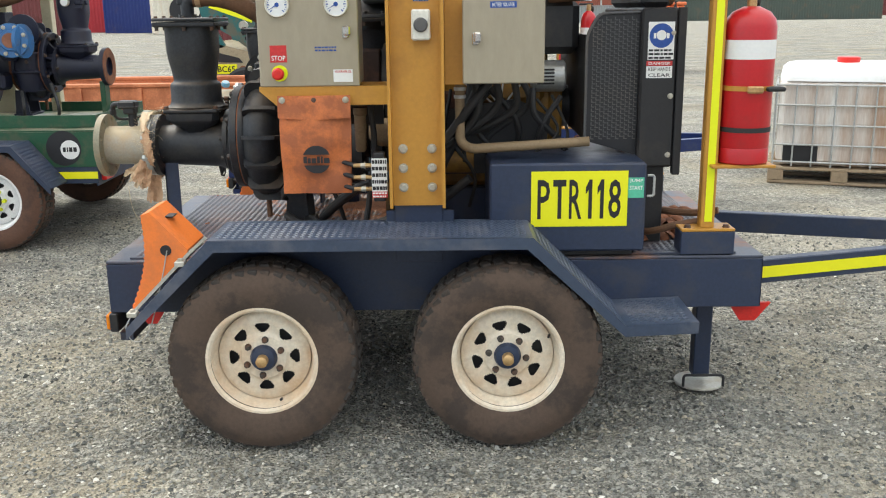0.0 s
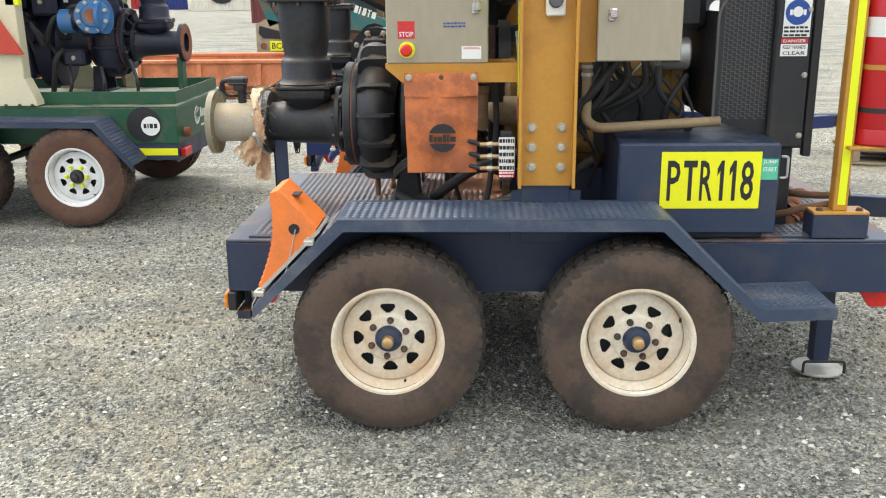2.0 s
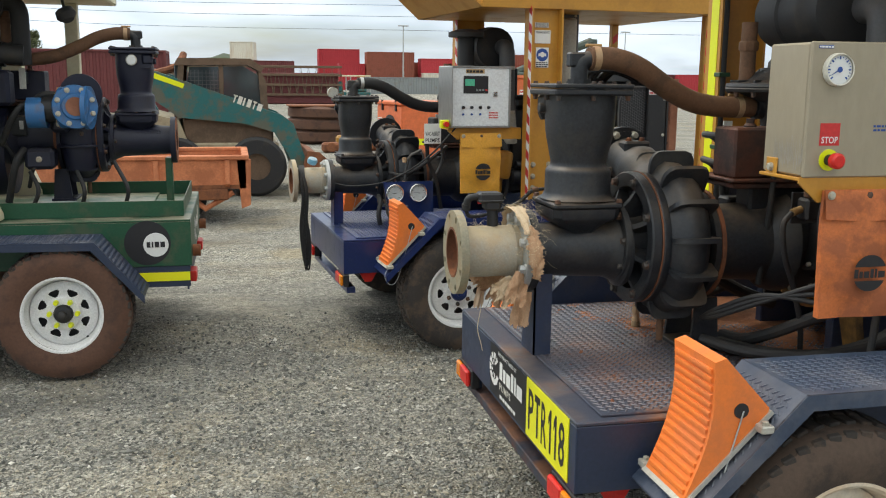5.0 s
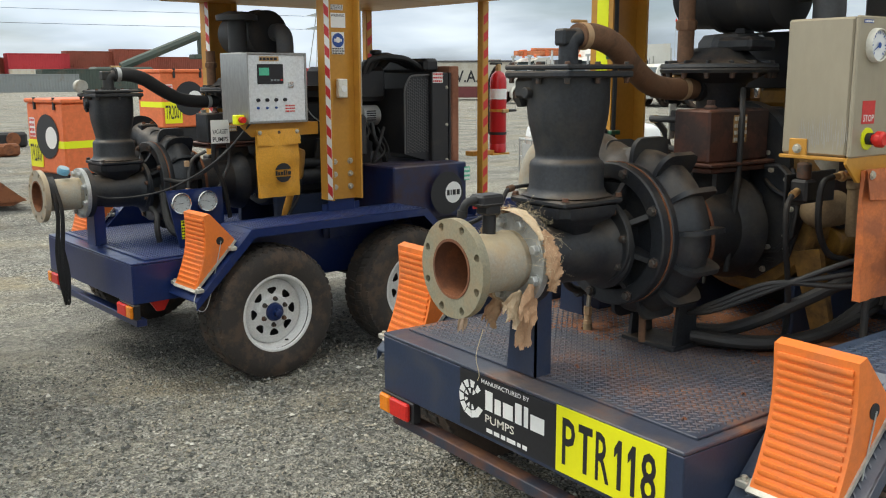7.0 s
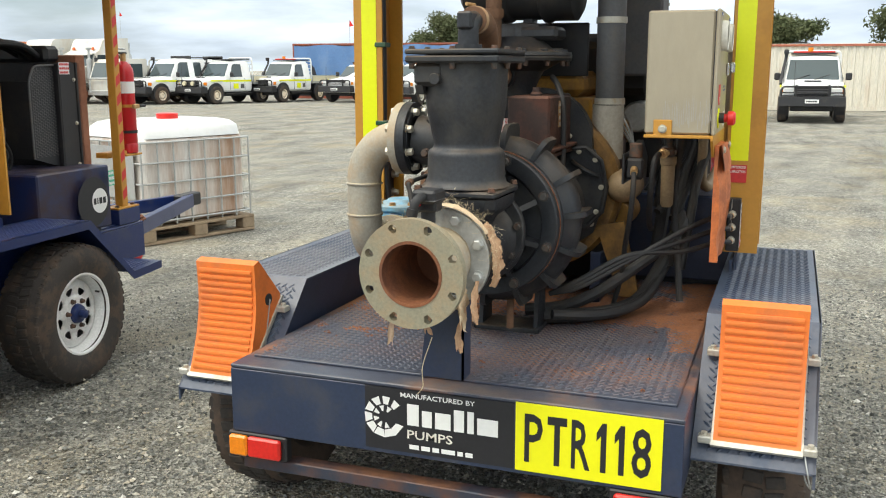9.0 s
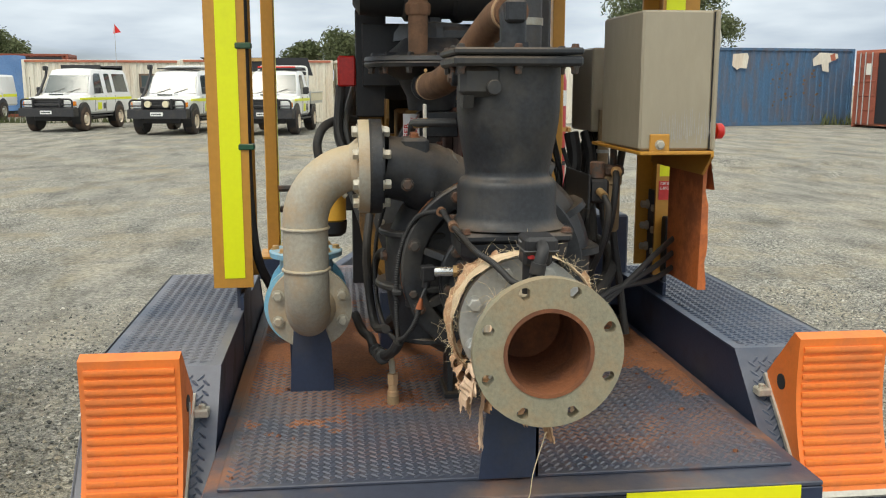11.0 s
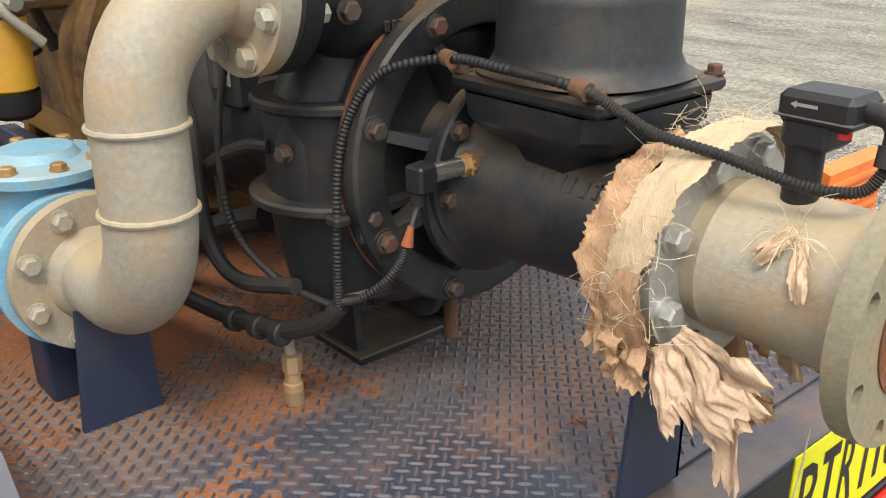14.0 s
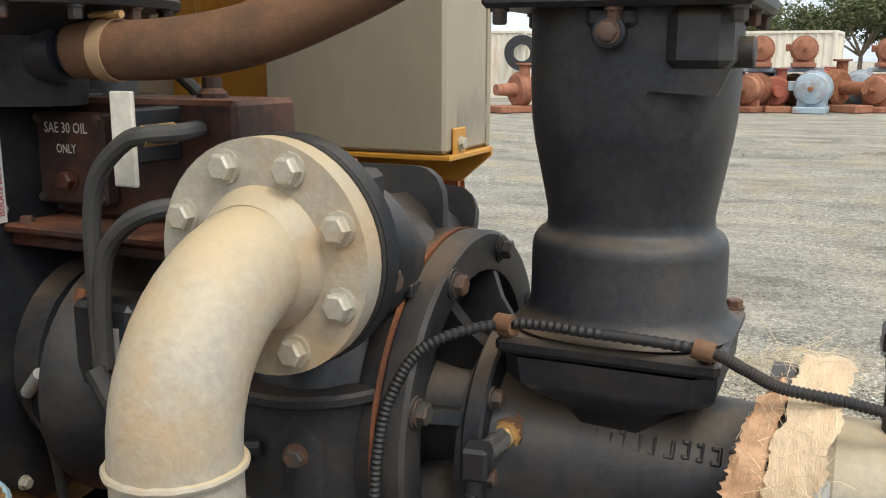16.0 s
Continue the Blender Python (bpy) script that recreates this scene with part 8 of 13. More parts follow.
    part("stem", Shape().cyl((-0.335, 3.64, 1.262), (-0.335, 3.64, 1.318), 0.011, n=12), M["dark_bolt"], fb)
    part("banjo", Shape().cyl((-0.375, 3.64, 1.246), (-0.43, 3.66, 1.246), 0.010, n=12).hexbolt((-0.40, 3.65, 1.246), (-1, 0, 0), 0.014, 0.012), M["brass"], fb)
    pr = thing("pump_relay", (-0.45, 3.66, 1.18), "oily black solenoid valve bolted beside the engine", "valve", F)
    part("body", Shape().box((-0.505, 3.70, 1.165), (-0.445, 3.76, 1.235), 0.008), M["black"], pr)
    part("coil", Shape().cyl((-0.475, 3.73, 1.235), (-0.475, 3.73, 1.285), 0.022, n=16, bevel=0.004), M["dark_bolt"], pr)
    part("bracket", Shape().box((-0.52, 3.76, 1.15), (-0.25, 3.768, 1.25), 0.002), M["black"], pr)
    part("plug", Shape().cyl((-0.505, 3.73, 1.20), (-0.54, 3.725, 1.19), 0.012, n=12), M["brass"], pr)
    cable_run(F, "black_hose", [(-0.54, 3.725, 1.19), (-0.57, 3.72, 1.15), (-0.55, 3.73, 1.05), (-0.50, 3.75, 0.95), (-0.45, 3.77, 0.82), (-0.42, 3.80, 0.70)], 0.009, "thin black hose from the solenoid valve")
    cable_run(F, "black_hose", [(-0.43, 3.66, 1.246), (-0.47, 3.67, 1.22), (-0.46, 3.68, 1.10), (-0.38, 3.69, 1.00), (-0.25, 3.70, 0.96)], 0.010, "black fuel hose below the filter")
    # taped loom and drain fitting on the deck
    cable_run(F, "taped_cable_loom", [(-0.30, 4.44, 0.80), (-0.40, 4.42, 0.775), (-0.48, 4.40, 0.775), (-0.61, 4.395, 0.785), (-0.72, 4.385, 0.80), (-0.80, 4.37, 0.815), (-0.86, 4.352, 0.845), (-0.881, 4.341, 0.872)], 0.0135, "black taped cable loom above the deck", steps=6)
    for x in (-0.66, -0.72, -0.77):
        single("tape_wrap", Shape().cyl((x, 4.392 + (x + 0.66) * 0.12, 0.790 - (x + 0.66) * 0.12), (x - 0.022, 4.390 + (x + 0.66) * 0.12, 0.793 - (x + 0.66) * 0.12), 0.019, n=14, bevel=0.003), M["rubber"], "loose black tape wound round the loom", "tape", F)
    cable_run(F, "taped_cable_loom", [(-0.575, 4.40, 1.15), (-0.63, 4.41, 1.08), (-0.630, 4.41, 1.0), (-0.640, 4.40, 0.90), (-0.70, 4.39, 0.865), (-0.82, 4.37, 0.89)], 0.012, "black taped cable loom hanging beside the pump", steps=6)
    cable_run(F, "black_hose", [(-0.58, 4.39, 0.96), (-0.60, 4.39, 1.0), (-0.66, 4.385, 1.045), (-0.73, 4.375, 1.075), (-0.77, 4.365, 1.08)], 0.010, "black rubber hose from the pump casing")
    cable_run(F, "black_hose", [(-0.20, 4.33, 0.74), (-0.35, 4.31, 0.80), (-0.48, 4.30, 0.865), (-0.60, 4.28, 0.91)], 0.024, "thick black taped hose behind the pipe")
    dv = thing("drain_fitting", (-0.762, 4.350, 0.67), "brass drain fitting standing on the deck", "fitting", F)
    bx, by = -0.760, 4.350
    part("hose_tail", Shape().tube(bend([(-0.70, 4.385, 0.798), (bx + 0.008, by + 0.003, 0.795), (bx, by, 0.745)], 0.02, 5), 0.0082, 12), M["pipe"], dv)
    part("nut", Shape().lathe([(0.722, 0.009), (0.724, 0.0155), (0.752, 0.0155), (0.754, 0.009)], (bx, by, 0), (0, 0, 1), 6), M["fitting_tan"], dv)
    part("body", Shape().lathe([(0.690, 0.010), (0.692, 0.0150), (0.704, 0.0150), (0.706, 0.012), (0.722, 0.012)], (bx, by, 0), (0, 0, 1), 18), M["fitting_tan"], dv)
    part("foot", Shape().cyl((bx, by, 0.668), (bx, by, 0.692), 0.016, n=16), M["tan_hose"], dv)
    for k, pts in enumerate([[(-0.70, 3.95, 0.73), (-0.60, 3.80, 0.72), (-0.40, 3.70, 0.73), (-0.1, 3.66, 0.80), (0.10, 3.60, 0.95)],
                             [(-0.3, 3.60, 1.32), (-0.28, 3.62, 1.1), (-0.3, 3.60, 0.9), (-0.33, 3.58, 0.72)],
                             [(0.12, 3.55, 1.335), (0.13, 3.57, 1.22), (0.06, 3.60, 1.12), (-0.05, 3.62, 1.04), (-0.12, 3.64, 0.98)],
                             [(0.20, 3.55, 1.335), (0.21, 3.58, 1.25), (0.14, 3.60, 1.17), (0.0, 3.64, 1.08), (-0.1, 3.70, 1.0)],
                             [(0.27, 3.55, 1.335), (0.28, 3.59, 1.24), (0.22, 3.62, 1.18), (0.10, 3.66, 1.12)],
                             [(0.05, 4.47, 1.5), (-0.02, 4.48, 1.35), (-0.10, 4.45, 1.28), (-0.2, 4.42, 1.30)]]):
        cable_run(F, "black_hose", pts, (0.018, 0.012, 0.016, 0.015, 0.014, 0.017)[k], "black rubber hose running between engine and boxes")
    cable_run(F, "breather_hose", [(-0.545, 4.16, 1.402), (-0.572, 4.24, 1.403), (-0.555, 4.270, 1.402), (-0.525, 4.276, 1.393), (-0.480, 4.276, 1.352), (-0.462, 4.274, 1.294), (-0.458, 4.272, 1.20), (-0.462, 4.275, 1.10)], 0.0115, "grey rubber breather hose from the oil box", "grey_hose")
    cable_run(F, "breather_hose", [(-0.545, 4.15, 1.30), (-0.570, 4.24, 1.312), (-0.555, 4.270, 1.310), (-0.519, 4.278, 1.291), (-0.483, 4.278, 1.249), (-0.470, 4.276, 1.17), (-0.468, 4.275, 1.10)], 0.012, "grey rubber return hose below the oil box", "grey_hose")
    single("hose_fitting", Shape().cyl((-0.570, 4.238, 1.403), (-0.548, 4.272, 1.4), 0.0135, n=14), M["brass"], "brass fitting on the breather hose", "fitting", F)
    cable_run(F, "braided_line", [(-0.345, 4.272, 1.068), (-0.32, 4.268, 1.045), (-0.30, 4.25, 1.01), (-0.30, 4.225, 0.96), (-0.30, 4.212, 0.90), (-0.31, 4.21, 0.80)], 0.007, "grey braided oil line", "grey_hose")
    single("line_fitting", Shape().cyl((-0.352, 4.275, 1.075), (-0.315, 4.266, 1.040), 0.0095, n=12), M["galv"], "silver crimped fitting on the oil line", "fitting", F)
    cable_run(F, "column_cable", [(-0.235, 4.76, 2.2), (-0.235, 4.757, 1.6), (-0.235, 4.757, 1.2), (-0.22, 4.74, 0.98), (-0.16, 4.70, 0.85)], 0.014, "black cable clipped up the far column")
    for z in (1.62, 1.32):
        single("cable_clip", Shape().box((-0.262, 4.735, z - 0.009), (-0.21, 4.782, z + 0.009), 0.003), M["green"], "green cable clip on the column", "clip", F)
    cable_run(F, "diaphragm_line", [(-0.36, 4.05, 1.50), (-0.40, 4.02, 1.47), (-0.44, 3.99, 1.40), (-0.45, 3.985, 1.25), (-0.46, 3.99, 1.05), (-0.47, 4.0, 0.9)], 0.010, "black rubber line beside the oil box")
    # dirt and hoses lying at the front of the deck
    pile = Shape()
    rnd = random.Random(8)
    for k in range(60):
        p = Vector((rnd.gauss(0.93, 0.08), rnd.gauss(3.95, 0.16), 0.672))
        r = rnd.uniform(0.015, 0.06)
        pile.lathe([(0, r), (r * 0.35, r * 0.8), (r * 0.6, r * 0.35), (r * 0.65, 0)], p, (rnd.uniform(-0.2, 0.2), rnd.uniform(-0.2, 0.2), 1), 7, rnd.random())
    single("red_dirt", pile, M["rust"], "heap of red dirt on the front of the deck", "dirt", F, kind="stuff")
    cable_run(F, "deck_hose", [(0.72, 4.0, 0.80), (0.85, 3.75, 0.79), (0.98, 3.60, 0.80), (1.08, 3.55, 0.82)], 0.014, "dusty hose lying at the front of the deck", "hose")
    cable_run(F, "deck_hose", [(0.72, 3.8, 0.70), (0.82, 3.62, 0.72), (0.92, 3.56, 0.76), (1.05, 3.56, 0.78)], 0.014, "dusty hose lying at the front of the deck", "hose")
    drift, cell = Shape(), 0.011
    nx, ny = int(1.75 / cell), int(1.26 / cell)
    for j in range(ny + 1):
        for i in range(nx + 1):
            x, y = -1.22 + cell * i, 3.485 + cell * j
            f = -0.13 + 0.50 * math.exp(-((y - 3.50) / 0.08) ** 2) * min(1, max(0, (x + 1.0) / 0.5)) + 0.34 * math.exp(-((y - 4.735) / 0.05) ** 2) * min(1, max(0, (x + 1.15) / 0.4))
            f += 0.98 * math.exp(-((x + 0.30) / 0.34) ** 2 - ((y - 4.42) / 0.24) ** 2) + 0.80 * math.exp(-((x + 0.35) / 0.30) ** 2 - ((y - 3.75) / 0.28) ** 2) + 0.34 * math.exp(-((x + 0.80) / 0.20) ** 2 - ((y - 4.40) / 0.22) ** 2)
            f += 0.38 * min(1, max(0, (x + 0.55) / 0.3)) + 0.20 * math.exp(-((x + 1.20) / 0.05) ** 2) + 0.55 * noise.noise((x * 5, y * 5, 2)) + 0.40 * noise.noise((x * 19, y * 19, 5)) + 0.20 * noise.noise((x * 60, y * 60, 8))
            drift.v.append((x, y, 0.6655 + 0.0068 * min(1.0, max(-0.1, f))))
    drift.f = [(j * (nx + 1) + i, j * (nx + 1) + i + 1, (j + 1) * (nx + 1) + i + 1, (j + 1) * (nx + 1) + i) for j in range(ny) for i in range(nx)]
    single("red_dust_drift", drift, M["red_dust"], "red dust drifted between the deck's raised bars", "dust", F, kind="stuff")
    crumbs = Shape()
    for k in range(90):
        p = Vector((rnd.uniform(-1.2, -0.35), rnd.uniform(3.5, 4.75), 0.6685))
        r = abs(rnd.gauss(0, 0.004)) + 0.0015
        crumbs.lathe([(0, r), (r * 0.6, r * 0.7), (r * 0.9, 0)], p, (0, 0, 1), 5, rnd.random())
    single("rust_flakes", crumbs, M["rust"], "flakes of rust and dirt on the deck", "dirt", F, kind="stuff")


# ---- the three pump trailers ----
MAIN = Matrix()
chassis(MAIN, "pump_trailer", M["navy"], M["navy_fender"], "main", "dark blue twin-axle pump trailer with dusty chequer plate deck")
canopy(MAIN, M["ochre"], "main", "ochre steel canopy frame with fluorescent yellow tape")
wheel_chock(MAIN, 3.170, 3.392)
wheel_chock(MAIN, 4.842, 5.062)
pump(MAIN, M["iron"], "black cast iron centrifugal pump with a tall priming chamber")
suction_spool(MAIN)
torn_wrapping(MAIN)
discharge_pipe(MAIN)
check_valve(MAIN)
outlet_branch(MAIN)
priming_hose(MAIN, M["hose"], "dusty brown rubber priming hose with a band clamp")
vacuum_pump(MAIN, M["red_brown"])
engine(MAIN, M["cat"])
main_fittings(MAIN)


# ---- the blue pump trailer behind ----
BLUE = pose(-0.317, YC + 3.348, -0.033, 0, 0, 4.8) @ Matrix.Translation((0, -YC, 0))
M["white_panel"] = material("white_enamel_panel", (0.72, 0.74, 0.75), 0.35, grime=(0.6, 0.58, 0.52), amount=0.15)
M["valve_blue"] = material("bright_blue_valve_paint", (0.035, 0.14, 0.34), 0.4, grime=(0.12, 0.10, 0.09), amount=0.3, scale=11)
M["red_vinyl"] = material("faded_red_vinyl", (0.50, 0.055, 0.03), 0.5, grime=(0.30, 0.04, 0.03), amount=0.3, scale=8, bump=0.25, bump_scale=40)
M["gauge_dark"] = material("grey_dial", (0.22, 0.25, 0.26), 0.3)
M["dial_face"] = material("pale_grey_dial", (0.48, 0.52, 0.52), 0.35, grime=(0.38, 0.40, 0.38), amount=0.2)


M["motor_brown"] = material("motor_brown", (0.30, 0.13, 0.075), 0.8, grime=(0.18, 0.07, 0.04), amount=0.4, scale=3)
M["stainless"] = material("stainless_case", (0.36, 0.36, 0.35), 0.34, metal=0.7, grime=(0.25, 0.23, 0.20), amount=0.3, scale=4, stretch=(1, 1, 0.35))


def white_control_panel(F):
    x0, x1, y0, y1, z0, z1 = -0.690, -0.296, 3.43, 3.62, 1.330, 1.705
    t = thing("switch_cabinet", (x0, y0, z0), "open stainless switch cabinet with white face and small switches", "switch cabinet", F)
    part("case", Shape().box((x0, y0 + 0.02, z0), (x1, y1 + 0.06, z1), 0.005), M["stainless"], t)
    f = part("face", Shape().box((x0 + 0.012, y0 + 0.006, z0 + 0.012), (x1 - 0.012, y0 + 0.02, z1 - 0.012), 0.002), M["white_panel"], t)
    for a, b in (((x0, y0, z0), (x0 + 0.012, y0 + 0.03, z1)), ((x1 - 0.012, y0, z0), (x1, y0 + 0.03, z1)), ((x0, y0, z0), (x1, y0 + 0.03, z0 + 0.012)), ((x0, y0, z1 - 0.012), (x1, y0 + 0.03, z1))):
        part("rim", Shape().box(a, b, 0.002), M["stainless"], t)
    part("open_door", Shape().box((x0 - 0.010, y0 - 0.06, z0 + 0.004), (x0 - 0.002, y1, z1 - 0.004), 0.003), M["stainless"], t)
    sc = part("display", Shape().box((x0 + 0.085, y0 + 0.001, z1 - 0.165), (x0 + 0.245, y0 + 0.006, z1 - 0.060), 0.004), M["ink"], f, "black controller with a small green screen")
    part("screen", Shape().box((x0 + 0.095, y0 - 0.001, z1 - 0.120), (x0 + 0.155, y0 + 0.001, z1 - 0.080), 0), M["ink_green"], sc)
    for k in range(4):
        part("key", Shape().box((x0 + 0.165 + 0.02 * k, y0 - 0.001, z1 - 0.15), (x0 + 0.178 + 0.02 * k, y0 + 0.001, z1 - 0.14), 0), M["ink_red"] if k == 3 else M["gauge_dark"], sc)
        c = Vector((x0 + 0.085 + 0.055 * k, y0 + 0.006, z0 + 0.125))
        part("switch", Shape().lathe([(0, 0.010), (0.012, 0.009), (0.014, 0)], c, (0, -1, 0), 16), M["ink"], f)
        if k < 3:
            part("lamp", Shape().lathe([(0, 0.007), (0.008, 0.006), (0.009, 0)], c + Vector((0, 0, -0.042)), (0, -1, 0), 14), M["ink_blue"], f)
    part("key_switch", Shape().box((x0 + 0.275, y0 - 0.006, z1 - 0.185), (x0 + 0.305, y0 + 0.006, z1 - 0.155), 0.003), M["chrome"], f)
    label_plate(f, (x0 + 0.10, y0 + 0.0055, z1 - 0.045), X_ * 0.12, Z_ * 0.025, "brass", "ink", rows=1, seed=3)
    label_plate(f, (x0 + 0.25, y0 + 0.0055, z0 + 0.055), X_ * 0.065, Z_ * 0.045, "white", "ink_red", rows=3, seed=8)
    e = part("stop_guard", Shape().box((x0 - 0.06, y0 - 0.02, z0 + 0.0), (x0 - 0.012, y0 + 0.03, z0 + 0.05), 0.004), M["tape"], t, "yellow stop box")
    part("stop_button", Shape().cyl((x0 - 0.036, y0 - 0.02, z0 + 0.025), (x0 - 0.036, y0 - 0.05, z0 + 0.025), 0.016, n=16), M["red_plastic"], e)
    return t


def blue_set(F):
    chassis(F, "pump_trailer", M["blue"], M["blue"], "blue", "royal blue twin-axle pump trailer with white rims")
    canopy(F, M["ochre"], "blue", "ochre canopy frame with red and white striped tape")
    wheel_chock(F, 3.170, 3.392)
    wheel_chock(F, 4.718, 4.938)
    low = F @ Matrix.Translation((-0.03, 0, -0.07))  # this pump sits lower on its deck
    pump(low, M["iron"], "black centrifugal pump on the blue trailer")
    suction_spool(low, False)
    priming_hose(low, M["rubber"], "black rubber priming hose")
    vacuum_pump(low, M["iron"])
    engine(F, M["black"], False)
    box_shelf(F, M["ochre"])
    white_control_panel(F)
    document_bag(F, M["bag_yellow"], "yellow vinyl document bag hung from the shelf", -0.612, -0.352)
    fuel_tank(F, M["blue_worn"], False)
    fire_extinguisher(F, 1.335, 3.585, 1.06, 1.61, 0.057, "slim red fire extinguisher strapped to the post")
    mk = thing("round_decal", (0.72, 3.391, 0.85), "round white decal with black letters on a dark circle", "decal", F)
    part("dark_circle", disc(Shape(), (0.700, 3.3915, 0.85), (0, -1, 0), 0.135, 40, 0.001), M["ink"], mk)
    part("white_circle", disc(Shape(), (0.752, 3.3915, 0.85), (0, -1, 0), 0.068, 32, 0.002), M["white"], mk)
    word_blocks("letter_mark", mk, M["ink"], (0.697, 3.3915, 0.833), X_ * 0.11, Z_ * 0.034, [(0, 0.2, 0, 1), (0.27, 0.09, 0, 1), (0.43, 0.24, 0, 1), (0.74, 0.24, 0, 1)], 0.003)
    label_plate(mk, (0.845, 3.3912, 0.92), X_ * 0.05, Z_ * 0.085, "ink_green", "white", rows=3, seed=2)
    label_plate(thing("pump_sign", (-0.75, 3.60, 1.25), "white maker's sign beside the cabinet shelf", "sign", F), (-0.805, 3.600, 1.225), X_ * 0.110, Z_ * 0.125, "white", "ink", text="|VAC-ASSIST|PUMPS")
    ft = thing("canister_filter", (-0.27, 3.66, 0.98), "ochre canister behind the document bag", "filter", F)
    part("canister", Shape().lathe([(0, 0.02), (0.01, 0.058), (0.03, 0.066), (0.16, 0.066), (0.18, 0.060), (0.19, 0.03)], (-0.275, 3.66, 0.985), (0.15, 0, 1), 26), M["ochre"], ft)
    part("canister_foot", Shape().tube(spline([(-0.275, 3.66, 0.99), (-0.28, 3.67, 0.90), (-0.30, 3.70, 0.78), (-0.30, 3.72, 0.668)], 5), 0.022, 12), M["ochre"], ft)
    for k, (pts, r, mat) in enumerate([([(-0.93, 3.95, 0.98), (-0.97, 3.86, 0.86), (-0.97, 3.76, 0.745), (-0.86, 3.69, 0.705), (-0.74, 3.68, 0.70)], 0.024, "rubber"),
                                       ([(-1.02, 3.93, 0.86), (-1.03, 3.84, 0.83), (-1.05, 3.80, 0.76), (-1.04, 3.80, 0.69)], 0.016, "rubber"),
                                       ([(-0.78, 3.62, 1.28), (-0.76, 3.66, 1.12), (-0.70, 3.68, 0.98), (-0.66, 3.70, 0.80)], 0.013, "rubber"),
                                       ([(-0.70, 3.64, 1.30), (-0.66, 3.68, 1.12), (-0.72, 3.70, 0.96), (-0.74, 3.72, 0.76)], 0.010, "grey_hose"),
                                       ([(-0.62, 3.70, 1.20), (-0.78, 3.66, 1.10), (-0.90, 3.72, 1.02), (-0.96, 3.86, 1.02)], 0.012, "rubber"),
                                       ([(-0.30, 3.62, 1.25), (-0.24, 3.66, 1.10), (-0.22, 3.66, 0.92), (-0.30, 3.68, 0.76)], 0.012, "rubber"),
                                       ([(-0.92, 3.74, 0.72), (-0.91, 3.70, 0.92), (-0.88, 3.70, 1.12), (-0.80, 3.68, 1.18)], 0.009, "grey_hose")]):
        cable_run(F, "black_hose", pts, r, "dusty hose hanging between the pump and the cabinet", mat)
    for z in (0.80, 0.95, 1.10):
        single("hose_joint", Shape().lathe([(0, 0.010), (0.003, 0.016), (0.030, 0.016), (0.033, 0.010)], (-0.905, 3.700, z), (0, 0, 1), 6), M["fitting_tan"], "tan hose joint beside the pump", "fitting", F)
    rb = thing("radiator_guard", (0.72, 3.60, 1.10), "rust-stained dark panel and pipes over the radiator", "radiator", F)
    part("side_panel", Shape().box((0.905, 3.594, 0.97), (0.985, 4.30, 1.64), 0.006), M["motor_brown"], rb, "rust-brown side of the radiator")
    label_plate(rb, (0.76, 3.597, 1.535), X_ * 0.085, Z_ * 0.065, "white", "ink_red", rows=3, seed=21)
    for k in range(5):
        part("top_pipe", Shape().tube(spline([(0.30 + 0.07 * k, 3.72 + 0.06 * k, 1.60), (0.36 + 0.08 * k, 3.70 + 0.05 * k, 1.685 + 0.012 * (k % 3)), (0.62 + 0.05 * k, 3.72 + 0.05 * k, 1.69 - 0.015 * k), (0.80, 3.74 + 0.06 * k, 1.62)], 5), 0.017 + 0.004 * (k % 2), 9), M["rubber"], rb)
    part("filler_neck", Shape().lathe([(0, 0.026), (0.05, 0.026), (0.052, 0.038), (0.072, 0.038), (0.076, 0.02), (0.076, 0)], (0.46, 3.80, 1.665), (0, 0, 1), 18), M["black"], rb)
    ch = thing("rusty_chain", (1.30, 3.62, 0.60), "rusty safety chain heaped on the drawbar", "chain", F)
    run = spline([(1.26, 3.60, 0.672), (1.36, 3.64, 0.64), (1.50, 3.66, 0.612), (1.60, 3.70, 0.610), (1.52, 3.72, 0.625), (1.40, 3.69, 0.630), (1.34, 3.63, 0.655)], 6)
    for k, (p, q) in enumerate(zip(run, run[1:])):
        p, q = Vector(p), Vector(q)
        e = (q - p).normalized()
        w = (Vector((0, 0, 1)) if k % 2 else e.cross(Vector((0, 0, 1)))).normalized() * 0.017
        m, h = (p + q) / 2, e * max(0.024, (q - p).length * 0.62)
        part("link", Shape().tube([m + h + w * 0.4, m + h * 0.6 + w, m - h * 0.6 + w, m - h + w * 0.4, m - h - w * 0.4, m - h * 0.6 - w, m + h * 0.6 - w, m + h - w * 0.4, m + h + w * 0.4], 0.006, 6), M["rust"], ch)
    # gauge stand on the deck
    g = thing("gauge_stand", (-0.80, 3.62, 0.668), "blue upright plate with two liquid-filled gauges", "gauge", F)
    part("plate", Shape().prism([(-0.995, 0.668), (-0.725, 0.668), (-0.735, 0.985), (-1.060, 0.985)], 3.640, 3.652), M["blue"], g)
    for x, turn in ((-0.990, 3.75), (-0.838, 4.0)):
        d = part("pressure_gauge", Shape().lathe([(0, 0.050), (0.026, 0.056), (0.034, 0.058), (0.038, 0.054), (0.036, 0.049), (0.028, 0.048)], (x, 3.64, 0.916), (0, -1, 0), 40), M["chrome"], g, "chrome ringed gauge")
        face = part("dial", disc(Shape(), (x, 3.64, 0.916), (0, -1, 0), 0.0485, 36, 0.026), M["dial_face"], d)
